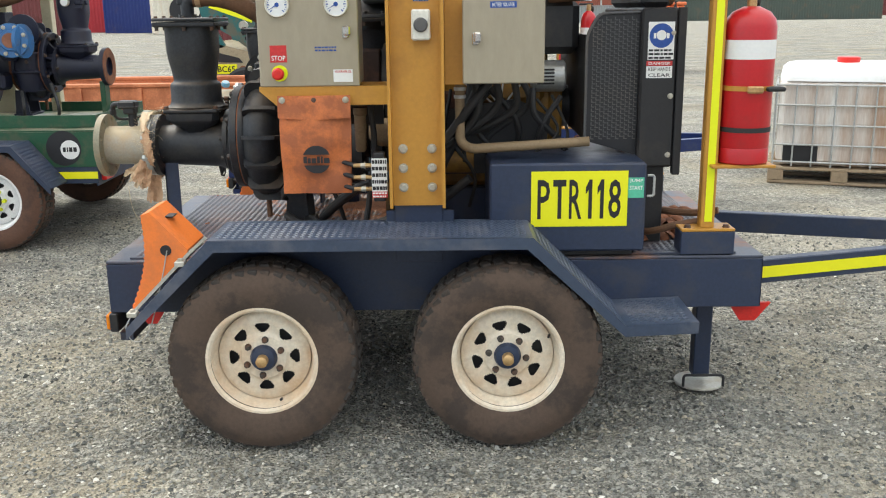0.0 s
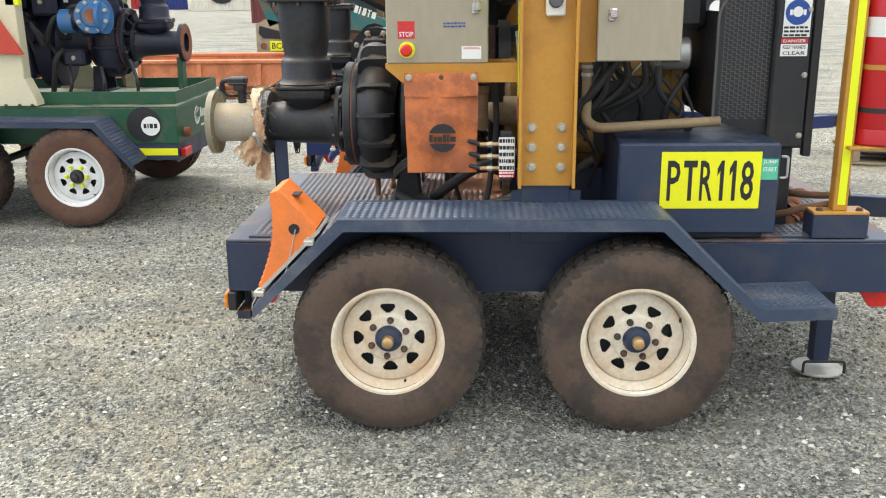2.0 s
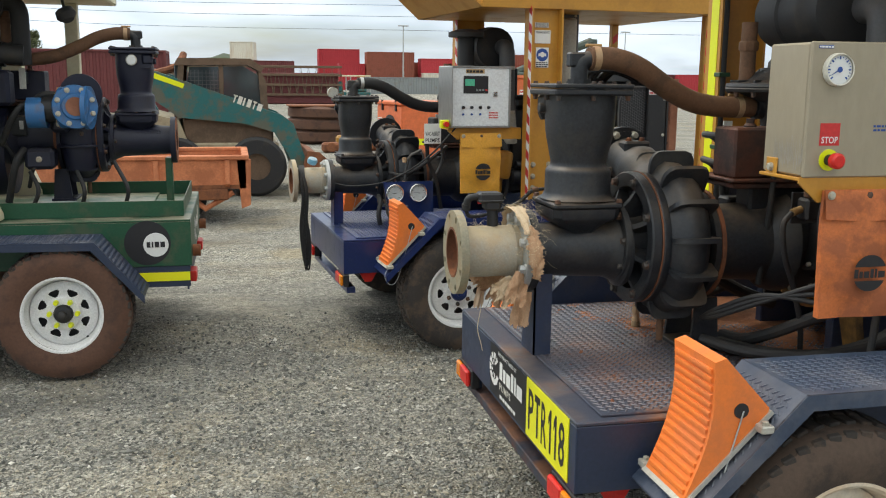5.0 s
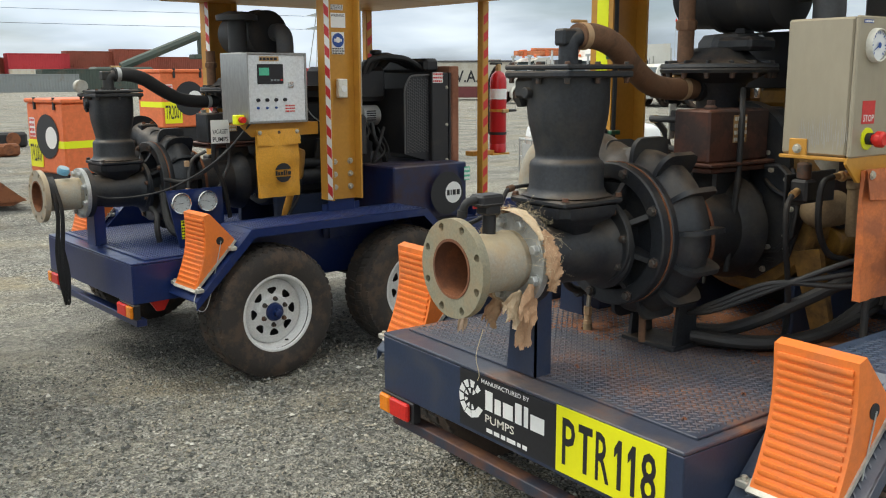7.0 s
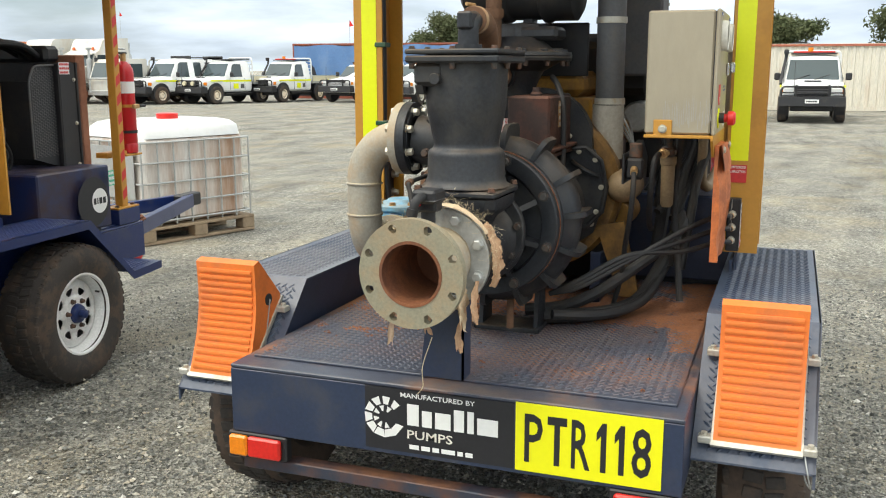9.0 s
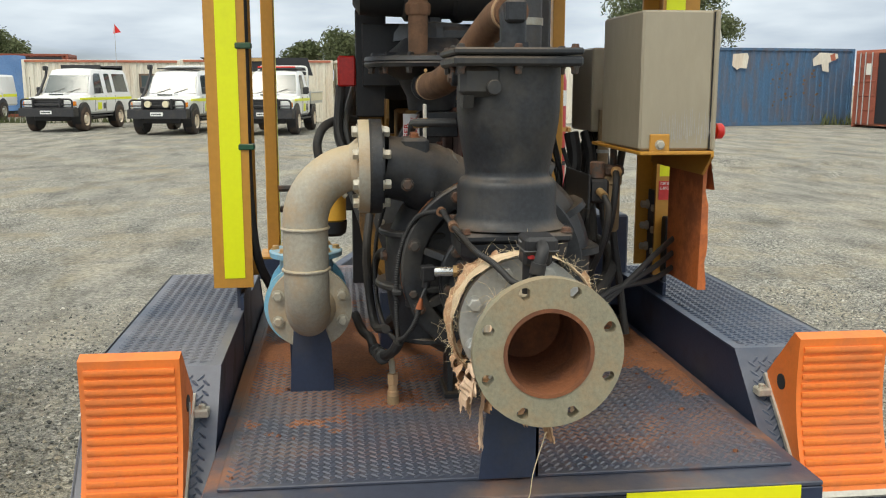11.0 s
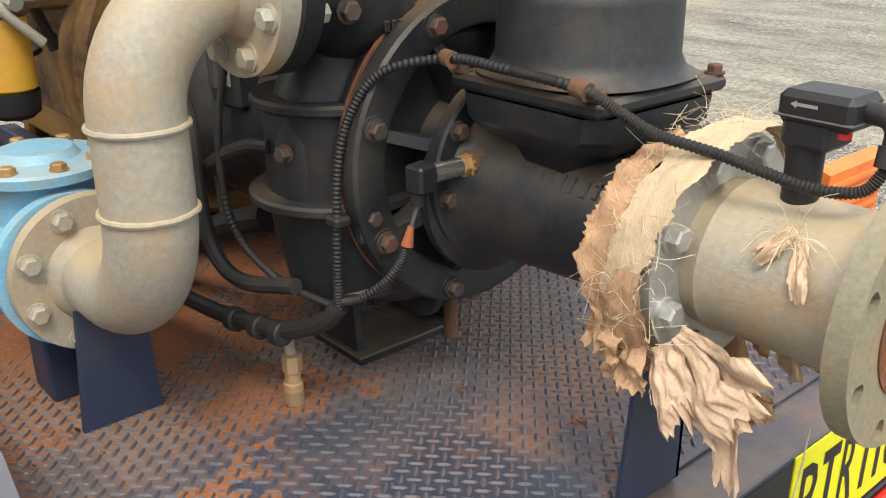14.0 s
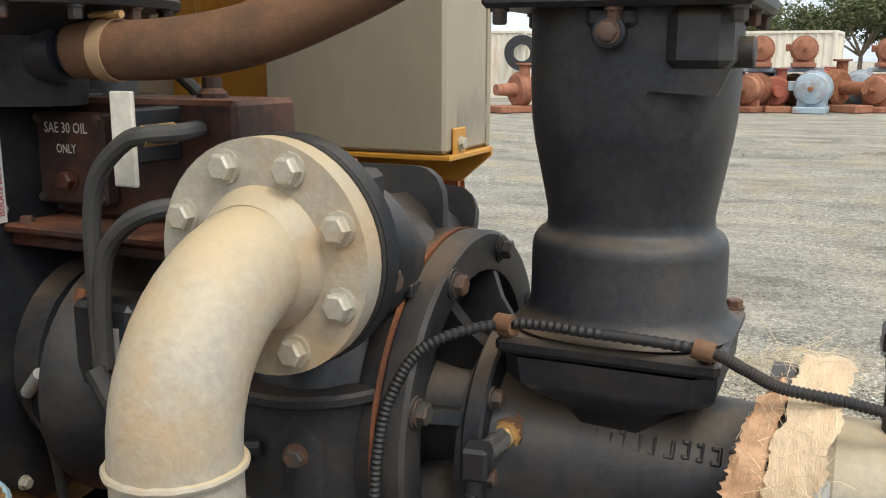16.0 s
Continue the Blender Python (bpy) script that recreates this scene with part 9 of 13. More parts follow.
        for k in range(13):
            a = radians(-135 + 22.5 * k)
            e, w = Vector((math.sin(a), 0, math.cos(a))), Vector((math.cos(a), 0, -math.sin(a))) * (0.0014 if k % 3 == 0 else 0.0008)
            p, q = Vector((x, 3.6125, 0.916)) + e * (0.034 if k % 3 == 0 else 0.038), Vector((x, 3.6125, 0.916)) + e * 0.043
            part("tick", Shape().add([p - w, p + w, q + w, q - w], [(0, 1, 2, 3)]), M["ink"], face)
        e, w = Vector((math.sin(turn + 0.9), 0, math.cos(turn + 0.9))) * 0.036, Vector((math.cos(turn + 0.9), 0, -math.sin(turn + 0.9))) * 0.002
        part("needle", Shape().add([Vector((x, 3.611, 0.916)) - w - e * 0.3, Vector((x, 3.611, 0.916)) + w - e * 0.3, Vector((x, 3.611, 0.916)) + e], [(0, 1, 2)]), M["ink"], face)
    part("bracket", Shape().box((-0.90, 3.652, 0.668), (-0.86, 3.75, 0.72), 0.004), M["blue"], g)
    label_plate(g, (-0.985, 3.6385, 0.72), X_ * 0.045, Z_ * 0.10, "tape", "ink", rows=6, seed=3)
    sg = thing("column_signs", (-0.1, 3.388, 1.75), "warning and hearing protection signs on the ochre column", "sign", F)
    hazard_sign(sg, -0.155, 3.3885, 1.70, 0.085)
    label_plate(sg, (-0.165, 3.3885, 1.845), X_ * 0.105, Z_ * 0.08, "white", "ink", text="WARNING||")
    label_plate(sg, (-0.165, 3.3885, 1.940), X_ * 0.09, Z_ * 0.03, "white", "ink", rows=7, seed=4)
    sw = thing("light_switch", (-0.10, 3.388, 1.45), "white weatherproof switch on the ochre column", "switch", F)
    part("switch_body", Shape().box((-0.135, 3.352, 1.46), (-0.075, 3.389, 1.565), 0.006), M["off_white"], sw)
    part("switch_knob", Shape().cyl((-0.105, 3.352, 1.51), (-0.105, 3.344, 1.51), 0.018, n=18), M["white"], sw)
    part("pressure_gauge", Shape().cyl((-1.24, 4.20, 1.60), (-1.24, 4.16, 1.60), 0.035, n=20), M["chock_plate"], thing("tower_gauge", (-1.18, 4.18, 1.56), "small round gauge on the priming chamber", "gauge", low))
    cable_run(F, "trailing_cable", [(-0.62, 3.45, 1.36), (-0.80, 3.55, 1.14), (-1.0, 3.75, 0.98), (-1.2, 3.95, 0.93), (-1.35, 4.0, 0.96)], 0.006, "thin black cable sagging to the suction pipe")
    for k in range(6):
        x = -1.485 + 0.006 * k
        cable_run(low, "hanging_cable", [(x, 4.10, 1.125), (x - 0.01, 4.02, 1.07), (x + 0.002 * k, 3.99 + 0.006 * (k % 3), 0.92), (x - 0.015, 4.0, 0.72 - 0.03 * k), (x + 0.01, 4.02, 0.50 - 0.03 * (k % 3)), (x + 0.03, 4.04, 0.60), (x + 0.01, 4.06, 0.78)], 0.005, "loop of black cable hung over the pipe")
    single("blue_plug", Shape().lathe([(0, 0), (0, 0.03), (0.02, 0.034), (0.035, 0.028), (0.038, 0)], (-1.40, 4.10, 1.14), (0.2, -0.4, 1), 20), M["lightblue"], "bright blue plastic plug on the pipe", "plug", low)
    # exhaust stack with lagging
    ex = thing("exhaust_stack", (0.16, 3.72, 1.30), "pale wrapped exhaust stack behind the column", "exhaust", F)
    part("wrapped_pipe", Shape().cyl((0.19, 3.68, 1.34), (0.19, 3.68, 2.02), 0.058, n=24, bevel=0.01), M["lagging"], ex)
    part("stack_foot", Shape().box((0.13, 3.62, 1.10), (0.25, 3.76, 1.34), 0.01), M["black"], ex)
    part("rain_cap", Shape().lathe([(0, 0.0), (0, 0.12), (0.03, 0.12), (0.05, 0.06), (0.05, 0)], (-0.40, 4.0, 1.90), (0, 0, 1), 28), M["rubber"], ex)
    part("rain_stem", Shape().cyl((-0.40, 4.0, 1.70), (-0.40, 4.0, 1.91), 0.055, n=20), M["rubber"], ex)


blue_set(BLUE)


# ---- the green pump trailer, tail towards the others ----
GREEN = pose(-3.825, 11.28, 0, 0, 0, 180)


def green_set(F):
    t = thing("pump_trailer", (0, YC, 0), "green twin-axle pump trailer with cream columns", "trailer", F)
    x0, x1, y0, y1, zt, zb = -1.335, 2.4, 3.45, 4.78, 0.805, 0.54
    part("deck", Shape().box((x0, y0, zt - 0.012), (x1, y1, zt), 0.003), M["green"], t, "dusty green deck")
    part("side_panel", Shape().box((x0 + 0.004, y1 - 0.006, zb), (x1, y1, zt - 0.013), 0.002), M["green"], t)
    part("side_panel", Shape().box((x0 + 0.004, y0, zb), (x1, y0 + 0.006, zt - 0.013), 0.002), M["green"], t)
    part("rear_panel", Shape().box((x0, y0, zb), (x0 + 0.006, y1, zt - 0.013), 0.002), M["green"], t)
    part("lower_skirt", Shape().box((x0 + 0.01, y1 - 0.01, 0.42), (-0.9, y1 - 0.004, zb), 0.002), M["navy"], t)
    part("lower_rail", Shape().box((x0 + 0.02, y0 + 0.01, 0.40), (x0 + 0.03, y1 - 0.01, zb), 0.002), M["navy"], t)
    part("reflective_tape", Shape().box((x0 + 0.012, y1 - 0.003, 0.455), (-0.98, y1 + 0.001, 0.505), 0), M["sign"], t, "fluorescent yellow strip")
    part("inner_box", Shape().box((x0 + 0.25, y0 + 0.10, zt), (x1 - 0.6, y1 - 0.14, zt + 0.012), 0.003), M["green"], t)
    for y in (y0 + 0.12, y1 - 0.14):
        part("deck_upstand", Shape().box((x0 + 0.04, y, zt), (x1 - 0.8, y + 0.006, zt + 0.09), 0.002), M["green"], t)
    part("deck_upstand", Shape().box((x0 + 0.04, y0 + 0.12, zt), (x0 + 0.046, y1 - 0.14, zt + 0.09), 0.002), M["green"], t)
    path = [(-1.10, 0.44), (-0.86, 0.735), (0.34, 0.745), (0.62, 0.46)]
    f = part("fender", fender_shape(5.08, 4.783, path), M["navy"], t, "dark chequer plate mudguard")
    raw_part("tread_pattern", fender_bars(5.08, 4.783, path), M["navy"], f, kind="stuff")
    part("fender", fender_shape(3.15, 3.447, path), M["navy"], t, "dark chequer plate mudguard")
    for x in (-0.68, 0.20):
        part("axle", Shape().cyl((x, 3.3, 0.34), (x, 4.93, 0.34), 0.03, n=12), M["black"], t)
        wheel(t, (x, 3.258, 0.35), "green", False, 0.2 + x)
        wheel(t, (x, 4.955, 0.35), "green", True, 0.7 + x)
    for y in (3.6, 4.62):
        part("tail_light", Shape().box((x0 - 0.02, y - 0.08, 0.43), (x0 + 0.018, y + 0.08, 0.49), 0.005), M["red_plastic"], t)
        part("rubber_stop", Shape().cyl((x0 - 0.045, y, 0.60), (x0 - 0.001, y, 0.60), 0.035, n=16), M["rust"], t)
    d = thing("round_decal", (-1.12, 4.782, 0.67), "round white decal on a black circle on green paint", "decal", F)
    N = (0, 1, 0)
    part("dark_circle", disc(Shape(), (-1.10, 4.781, 0.675), N, 0.125, 40, 0.001), M["ink"], d)
    part("white_circle", disc(Shape(), (-1.145, 4.781, 0.665), N, 0.068, 32, 0.002), M["white"], d)
    word_blocks("letter_mark", d, M["ink"], (-1.095, 4.781, 0.650), X_ * -0.10, Z_ * 0.032, [(0, 0.2, 0, 1), (0.27, 0.09, 0, 1), (0.43, 0.24, 0, 1), (0.74, 0.24, 0, 1)], 0.003)
    dec = thing("maker_decal", (-1.3355, 4.1, 0.55), "white maker's decal on the green tail panel", "decal", F)
    R = Vector((0, -1, 0))
    part("round_mark", logo_gear(Shape(), (-1.3355, 4.30, 0.68), R, Z_, 0.07), M["white"], dec)
    word_blocks("word_mark", dec, M["white"], (-1.3355, 4.22, 0.655), R * 0.30, Z_ * 0.075, WORD, 0.0022)
    part("bottom_line", bars(Shape(), (-1.3355, 4.22, 0.58), R * 0.2, Z_ * 0.03, 1, 0.002, 5), M["white"], dec)
    part("white_sticker", panel(Shape(), (-1.3355, 3.86, 0.58), R * 0.07, Z_ * 0.18, 0.001), M["off_white"], dec)
    # cream columns and roof
    c = thing("canopy_frame", (-0.1, YC, 0.805), "cream painted canopy frame with flared column feet", "canopy", F)
    for yc in (3.55, 4.715):
        part("column", Shape().box((-0.27, yc - 0.055, 0.90), (-0.07, yc + 0.055, 2.05), 0.006), M["cream"], c)
        part("column_foot", Shape().prism([(-0.34, 0.812), (0.0, 0.812), (0.0, 0.84), (-0.06, 0.99), (-0.07, 1.0), (-0.27, 1.0), (-0.28, 0.99), (-0.34, 0.84)], yc - 0.058, yc + 0.058), M["cream"], c)
        for x in (-0.31, -0.22, -0.12, -0.03):
            part("bolt", Shape().hexbolt((x, yc + (0.07 if yc > YC else -0.07), 0.812), (0, 0, 1), 0.012, 0.012), M["dark_bolt"], c)
    part("rear_post", Shape().box((-0.62, 3.50, 0.81), (-0.54, 3.58, 2.05), 0.004), M["cream"], c)
    part("roof", Shape().box((-0.85, 3.40, 2.05), (2.0, 4.87, 2.17), 0.01), M["cream"], c)
    part("work_light", Shape().lathe([(0, 0), (0, 0.05), (0.03, 0.055), (0.06, 0.03), (0.06, 0)], (-0.70, 4.55, 1.94), (-0.4, 0.3, -0.8), 20), M["black"], c, "hanging black work light")
    part("light_arm", Shape().tube(bend([(-0.70, 4.55, 1.96), (-0.68, 4.5, 2.03), (-0.5, 4.5, 2.06)], 0.04, 4), 0.008, 8), M["black"], c)
    # pump set, standing higher than on the other trailers
    P = F @ Matrix.Translation((0.09, 0, 0.18))
    pump(P, M["iron_blue"], "dark blue centrifugal pump with a tall priming chamber")
    st = thing("suction_elbow", (-1.32, 4.11, 1.03), "dark suction flange with a rusty open face", "pipe", P)
    part("flange", Shape().ring((-1.33, 4.11, 1.026), (-1.30, 4.11, 1.026), 0.078, 0.142, 40), M["iron_blue"], st)
    part("rust_face", Shape().ring((-1.334, 4.11, 1.026), (-1.331, 4.11, 1.026), 0.07, 0.138, 40), M["rust"], st)
    part("support", Shape().box((-1.30, 4.06, 0.63), (-1.26, 4.16, 0.92), 0.004), M["green"], st)
    priming_hose(P, M["hose"], "dusty brown priming hose on the green trailer")
    vacuum_pump(P, M["iron_blue"])
    en = thing("diesel_engine", (0.3, YC, 0.82), "dark blue diesel engine under the cream roof", "engine", F @ Matrix.Translation((0, 0, 0.10)))
    part("block", Shape().box((-0.15, 3.9, 0.86), (0.55, 4.33, 1.35), 0.03), M["iron_blue"], en)
    part("head", Shape().box((-0.10, 3.97, 1.35), (0.5, 4.27, 1.56), 0.03), M["iron_blue"], en)
    part("radiator", Shape().box((0.75, 3.6, 0.95), (0.9, 4.64, 1.65), 0.02), M["black"], en)
    part("bell_housing", Shape().lathe([(0, 0), (0, 0.26), (0.12, 0.27), (0.14, 0.2), (0.14, 0)], (-0.30, 4.115, 1.05), (1, 0, 0), 36), M["iron_blue"], en)
    part("air_cleaner", Shape().lathe([(0, 0), (0, 0.12), (0.02, 0.135), (0.13, 0.135), (0.14, 0.142), (0.16, 0.135), (0.32, 0.13), (0.34, 0.0)], (-0.22, 4.40, 1.90), (0.1, -1, 0), 36), M["rubber"], en)
    part("air_elbow", Shape().tube(bend([(-0.26, 4.3, 1.9), (-0.42, 4.3, 1.9), (-0.42, 4.3, 1.55)], 0.1, 6), 0.05, 16), M["rubber"], en)
    part("air_mark", disc(Shape(), (-0.22, 4.401, 1.90), (0, 1, 0), 0.03, 20, 0.002), M["tape"], en)
    part("turbo_pipe", Shape().tube(bend([(-0.45, 4.42, 1.60), (-0.25, 4.45, 1.62), (-0.05, 4.40, 1.6)], 0.05, 5), 0.055, 16), M["rubber"], en)
    vm = thing("flow_coupling", (-0.62, 4.50, 1.25), "bright blue flanged coupling with rusty bolts", "coupling", F @ Matrix.Translation((-0.07, 0, 0.085)))
    ax, fc = Vector((-0.25, 1, 0.08)).normalized(), Vector((-0.66, 4.585, 1.335))
    fl = part("face_flange", Shape().lathe([(0, 0.06), (0, 0.118), (0.016, 0.122), (0.028, 0.118), (0.030, 0.075), (0.045, 0.068), (0.045, 0)], fc, ax, 36), M["valve_blue"], vm, "round blue flange with a brown bore")
    part("bore", disc(Shape(), fc, ax, 0.052, 28, 0.048), M["motor_brown"], fl)
    flange_bolts(fl, fc + ax * 0.030, tuple(ax), 0.196, 8, 0.012, 0.012, mat=M["bolt"])
    part("drum", Shape().lathe([(0, 0.03), (0, 0.115), (0.03, 0.115), (0.035, 0.085), (0.13, 0.085), (0.135, 0.12), (0.16, 0.12), (0.16, 0.0)], (-0.58, 4.52, 1.33), (-1, 0.15, 0), 36), M["valve_blue"], vm)
    for k in range(8):
        a = math.tau * k / 8
        part("bolt", Shape().hexbolt((-0.575, 4.52 + 0.1 * math.cos(a), 1.33 + 0.1 * math.sin(a)), (1, 0, 0), 0.012, 0.012), M["brass"], vm)
    part("open_pipe", Shape().ring((-0.40, 4.50, 1.30), (-0.50, 4.50, 1.30), 0.06, 0.085, 30), M["valve_blue"], vm)
    part("rust_bore", Shape().cyl((-0.41, 4.50, 1.30), (-0.42, 4.50, 1.30), 0.062, n=24), M["rust"], vm)
    part("collar", Shape().cyl((-0.50, 4.50, 1.32), (-0.58, 4.52, 1.33), 0.075, n=24), M["black"], vm)
    single("red_bag", Shape().prism([(-0.30, 1.17), (0.10, 1.19), (0.16, 1.53), (-0.02, 1.56), (-0.08, 1.53)], 4.775, 4.81), M["red_vinyl"], "faded red vinyl bag hung on the cream column", "bag", F)
    single("yellow_isolator", Shape().box((-0.30, 4.72, 1.50), (-0.20, 4.77, 1.60), 0.006), M["tape"], "small yellow isolator switch box", "switch", F)
    rnd = random.Random(14)
    for k in range(9):
        p = Vector((rnd.uniform(-0.55, 0.1), rnd.uniform(4.34, 4.55), rnd.uniform(1.05, 1.65)))
        q = p + Vector((rnd.uniform(-0.3, 0.2), rnd.uniform(-0.05, 0.08), rnd.uniform(-0.35, 0.1)))
        cable_run(F, "black_hose", [p, p.lerp(q, 0.4) + Vector((0, 0.05, 0.04)), q], rnd.uniform(0.010, 0.022), "black hose draped over the blue engine")
    for x, z, w, h in ((-0.50, 1.02, 0.16, 0.12), (-0.30, 1.42, 0.14, 0.20), (-0.12, 1.20, 0.18, 0.16), (-0.62, 1.22, 0.10, 0.10), (-0.02, 1.62, 0.20, 0.14)):
        part("side_casting", Shape().box((x - w / 2, 4.30, z - h / 2), (x + w / 2, 4.45, z + h / 2), 0.02), M["iron_blue"], en)
        part("cover_bolt", Shape().hexbolt((x, 4.45, z), (0, 1, 0), 0.014, 0.012), M["bolt"], en)
    tg = thing("tower_gauge", (-1.05, 4.24, 1.50), "round silver gauge on the priming chamber", "gauge", P)
    part("case", Shape().cyl((-1.10, 4.235, 1.505), (-1.10, 4.265, 1.505), 0.032, n=24, bevel=0.004), M["chock_plate"], tg)
    part("dial", disc(Shape(), (-1.10, 4.266, 1.505), (0, 1, 0), 0.026, 24), M["gauge"], tg)
    for k, pts in enumerate([[(-0.72, 4.5, 0.83), (-0.75, 4.55, 0.95), (-0.7, 4.45, 1.05)], [(-0.45, 4.5, 0.83), (-0.5, 4.52, 0.95), (-0.45, 4.45, 1.05)], [(-0.95, 4.45, 0.83), (-0.98, 4.5, 0.95), (-0.9, 4.4, 1.1)]]):
        cable_run(F, "black_hose", pts, 0.012, "short black hose on the green deck")


green_set(GREEN)


# ---- the yard round the trailers ----
def colour(name, c, rough=0.6, grime=(0.2, 0.12, 0.07), amount=0.3, scale=1.2, **k):
    if name not in M:
        M[name] = material(name, c, rough, grime=grime, amount=amount, scale=scale, **k)
    return M[name]


colour("container_cream", (0.50, 0.48, 0.41), grime=(0.36, 0.30, 0.22))
colour("container_maroon", (0.14, 0.030, 0.030), grime=(0.09, 0.03, 0.025))
colour("container_red", (0.42, 0.03, 0.04), grime=(0.3, 0.03, 0.03), amount=0.2)
colour("container_rust", (0.26, 0.070, 0.040), grime=(0.17, 0.06, 0.035))
colour("container_orange", (0.40, 0.125, 0.075), grime=(0.52, 0.23, 0.10), amount=0.36, stretch=(1, 1, 0.06), edge=0.3)
colour("container_blue", (0.055, 0.125, 0.225), grime=(0.135, 0.105, 0.095), amount=0.46, scale=3.5, stretch=(1, 1, 0.22), edge=0.25, vary=0.25)
colour("container_navy", (0.012, 0.03, 0.16), amount=0.15)
colour("container_white", (0.68, 0.64, 0.54), grime=(0.46, 0.26, 0.13), amount=0.32, scale=2.2, stretch=(1, 1, 0.16), edge=0.25)
colour("container_grey", (0.26, 0.28, 0.28), amount=0.2)
colour("container_green", (0.065, 0.085, 0.070), amount=0.2)
colour("tarp_blue", (0.10, 0.20, 0.40), 0.45, grime=(0.17, 0.26, 0.42), amount=0.3)
colour("teal", (0.016, 0.125, 0.125), 0.5, grime=(0.15, 0.10, 0.055), amount=0.4, scale=4)
colour("loader_beige", (0.34, 0.29, 0.19), 0.55, grime=(0.16, 0.10, 0.06), amount=0.35, scale=4)
colour("loader_brown", (0.14, 0.09, 0.055), 0.7, grime=(0.07, 0.05, 0.035), amount=0.3, scale=4)
colour("skip_orange", (0.58, 0.20, 0.085), 0.6, grime=(0.34, 0.11, 0.05), amount=0.4, scale=3)
colour("hi_orange", (0.70, 0.16, 0.05), 0.5, grime=(0.4, 0.12, 0.05), amount=0.2)
colour("vehicle_white", (0.74, 0.75, 0.74), 0.28, grime=(0.58, 0.53, 0.44), amount=0.22, vary=0.02, bump=0.0)
colour("ibc_plastic", (0.70, 0.68, 0.64), 0.35, grime=(0.40, 0.25, 0.16), amount=0.62, scale=5, stretch=(1, 1, 0.12), edge=0.3)
colour("pallet_wood", (0.32, 0.24, 0.155), 0.85, grime=(0.20, 0.15, 0.10), amount=0.35, scale=5)
colour("purple_ink", (0.20, 0.12, 0.27), 0.6, amount=0.0)
colour("foliage", (0.075, 0.095, 0.035), 0.7, grime=(0.12, 0.13, 0.06), amount=0.4, scale=1.0)
colour("foliage_dark", (0.032, 0.050, 0.022), 0.75, grime=(0.06, 0.075, 0.03), amount=0.4, scale=0.3)
colour("bark", (0.19, 0.15, 0.11), 0.9, grime=(0.30, 0.26, 0.2), amount=0.35, scale=3)
colour("grey_blue_paint", (0.30, 0.38, 0.44), 0.55, grime=(0.22, 0.12, 0.08), amount=0.35, scale=2)
colour("pump_blue", (0.05, 0.17, 0.42), 0.5, grime=(0.12, 0.12, 0.14), amount=0.25, scale=4)


def glass_material():
    m = bpy.data.materials.new("tinted_glass")
    m.use_nodes = True
    b = m.node_tree.nodes["Principled BSDF"]
    b.inputs["Base Color"].default_value = (0.035, 0.05, 0.055, 1)
    b.inputs["Roughness"].default_value, b.inputs["Specular IOR Level"].default_value = 0.06, 0.9
    return m


M["glass"] = glass_material()
M["pale_glass"] = material("windscreen_glass", (0.05, 0.07, 0.075), 0.10, vary=0.05, bump=0, spec=0.5)


def corrugated(p0, p1, z0, z1, depth=0.035, pitch=0.28):
    """A wall of folded sheet from p0 to p1, its ribs upright."""
    a, b = Vector((*p0, 0)), Vector((*p1, 0))
    d = (b - a)
    L = d.length
    d.normalize()
    nrm = Vector((d.y, -d.x, 0))
    s, x, pts = Shape(), 0.0, []
    while x < L - 1e-6:
        for dx, dep in ((0.0, 0), (0.25, 0), (0.35, 1), (0.75, 1), (0.85, 0)):
            q = x + dx * pitch
            if q <= L:
                pts.append(a + d * q - nrm * depth * dep)
        x += pitch
    pts.append(b)
    k = len(pts)
    s.v = [(*p.xy, z0) for p in pts] + [(*p.xy, z1) for p in pts]
    s.f = [(i, i + 1, k + i + 1, k + i) for i in range(k - 1)]
    return s


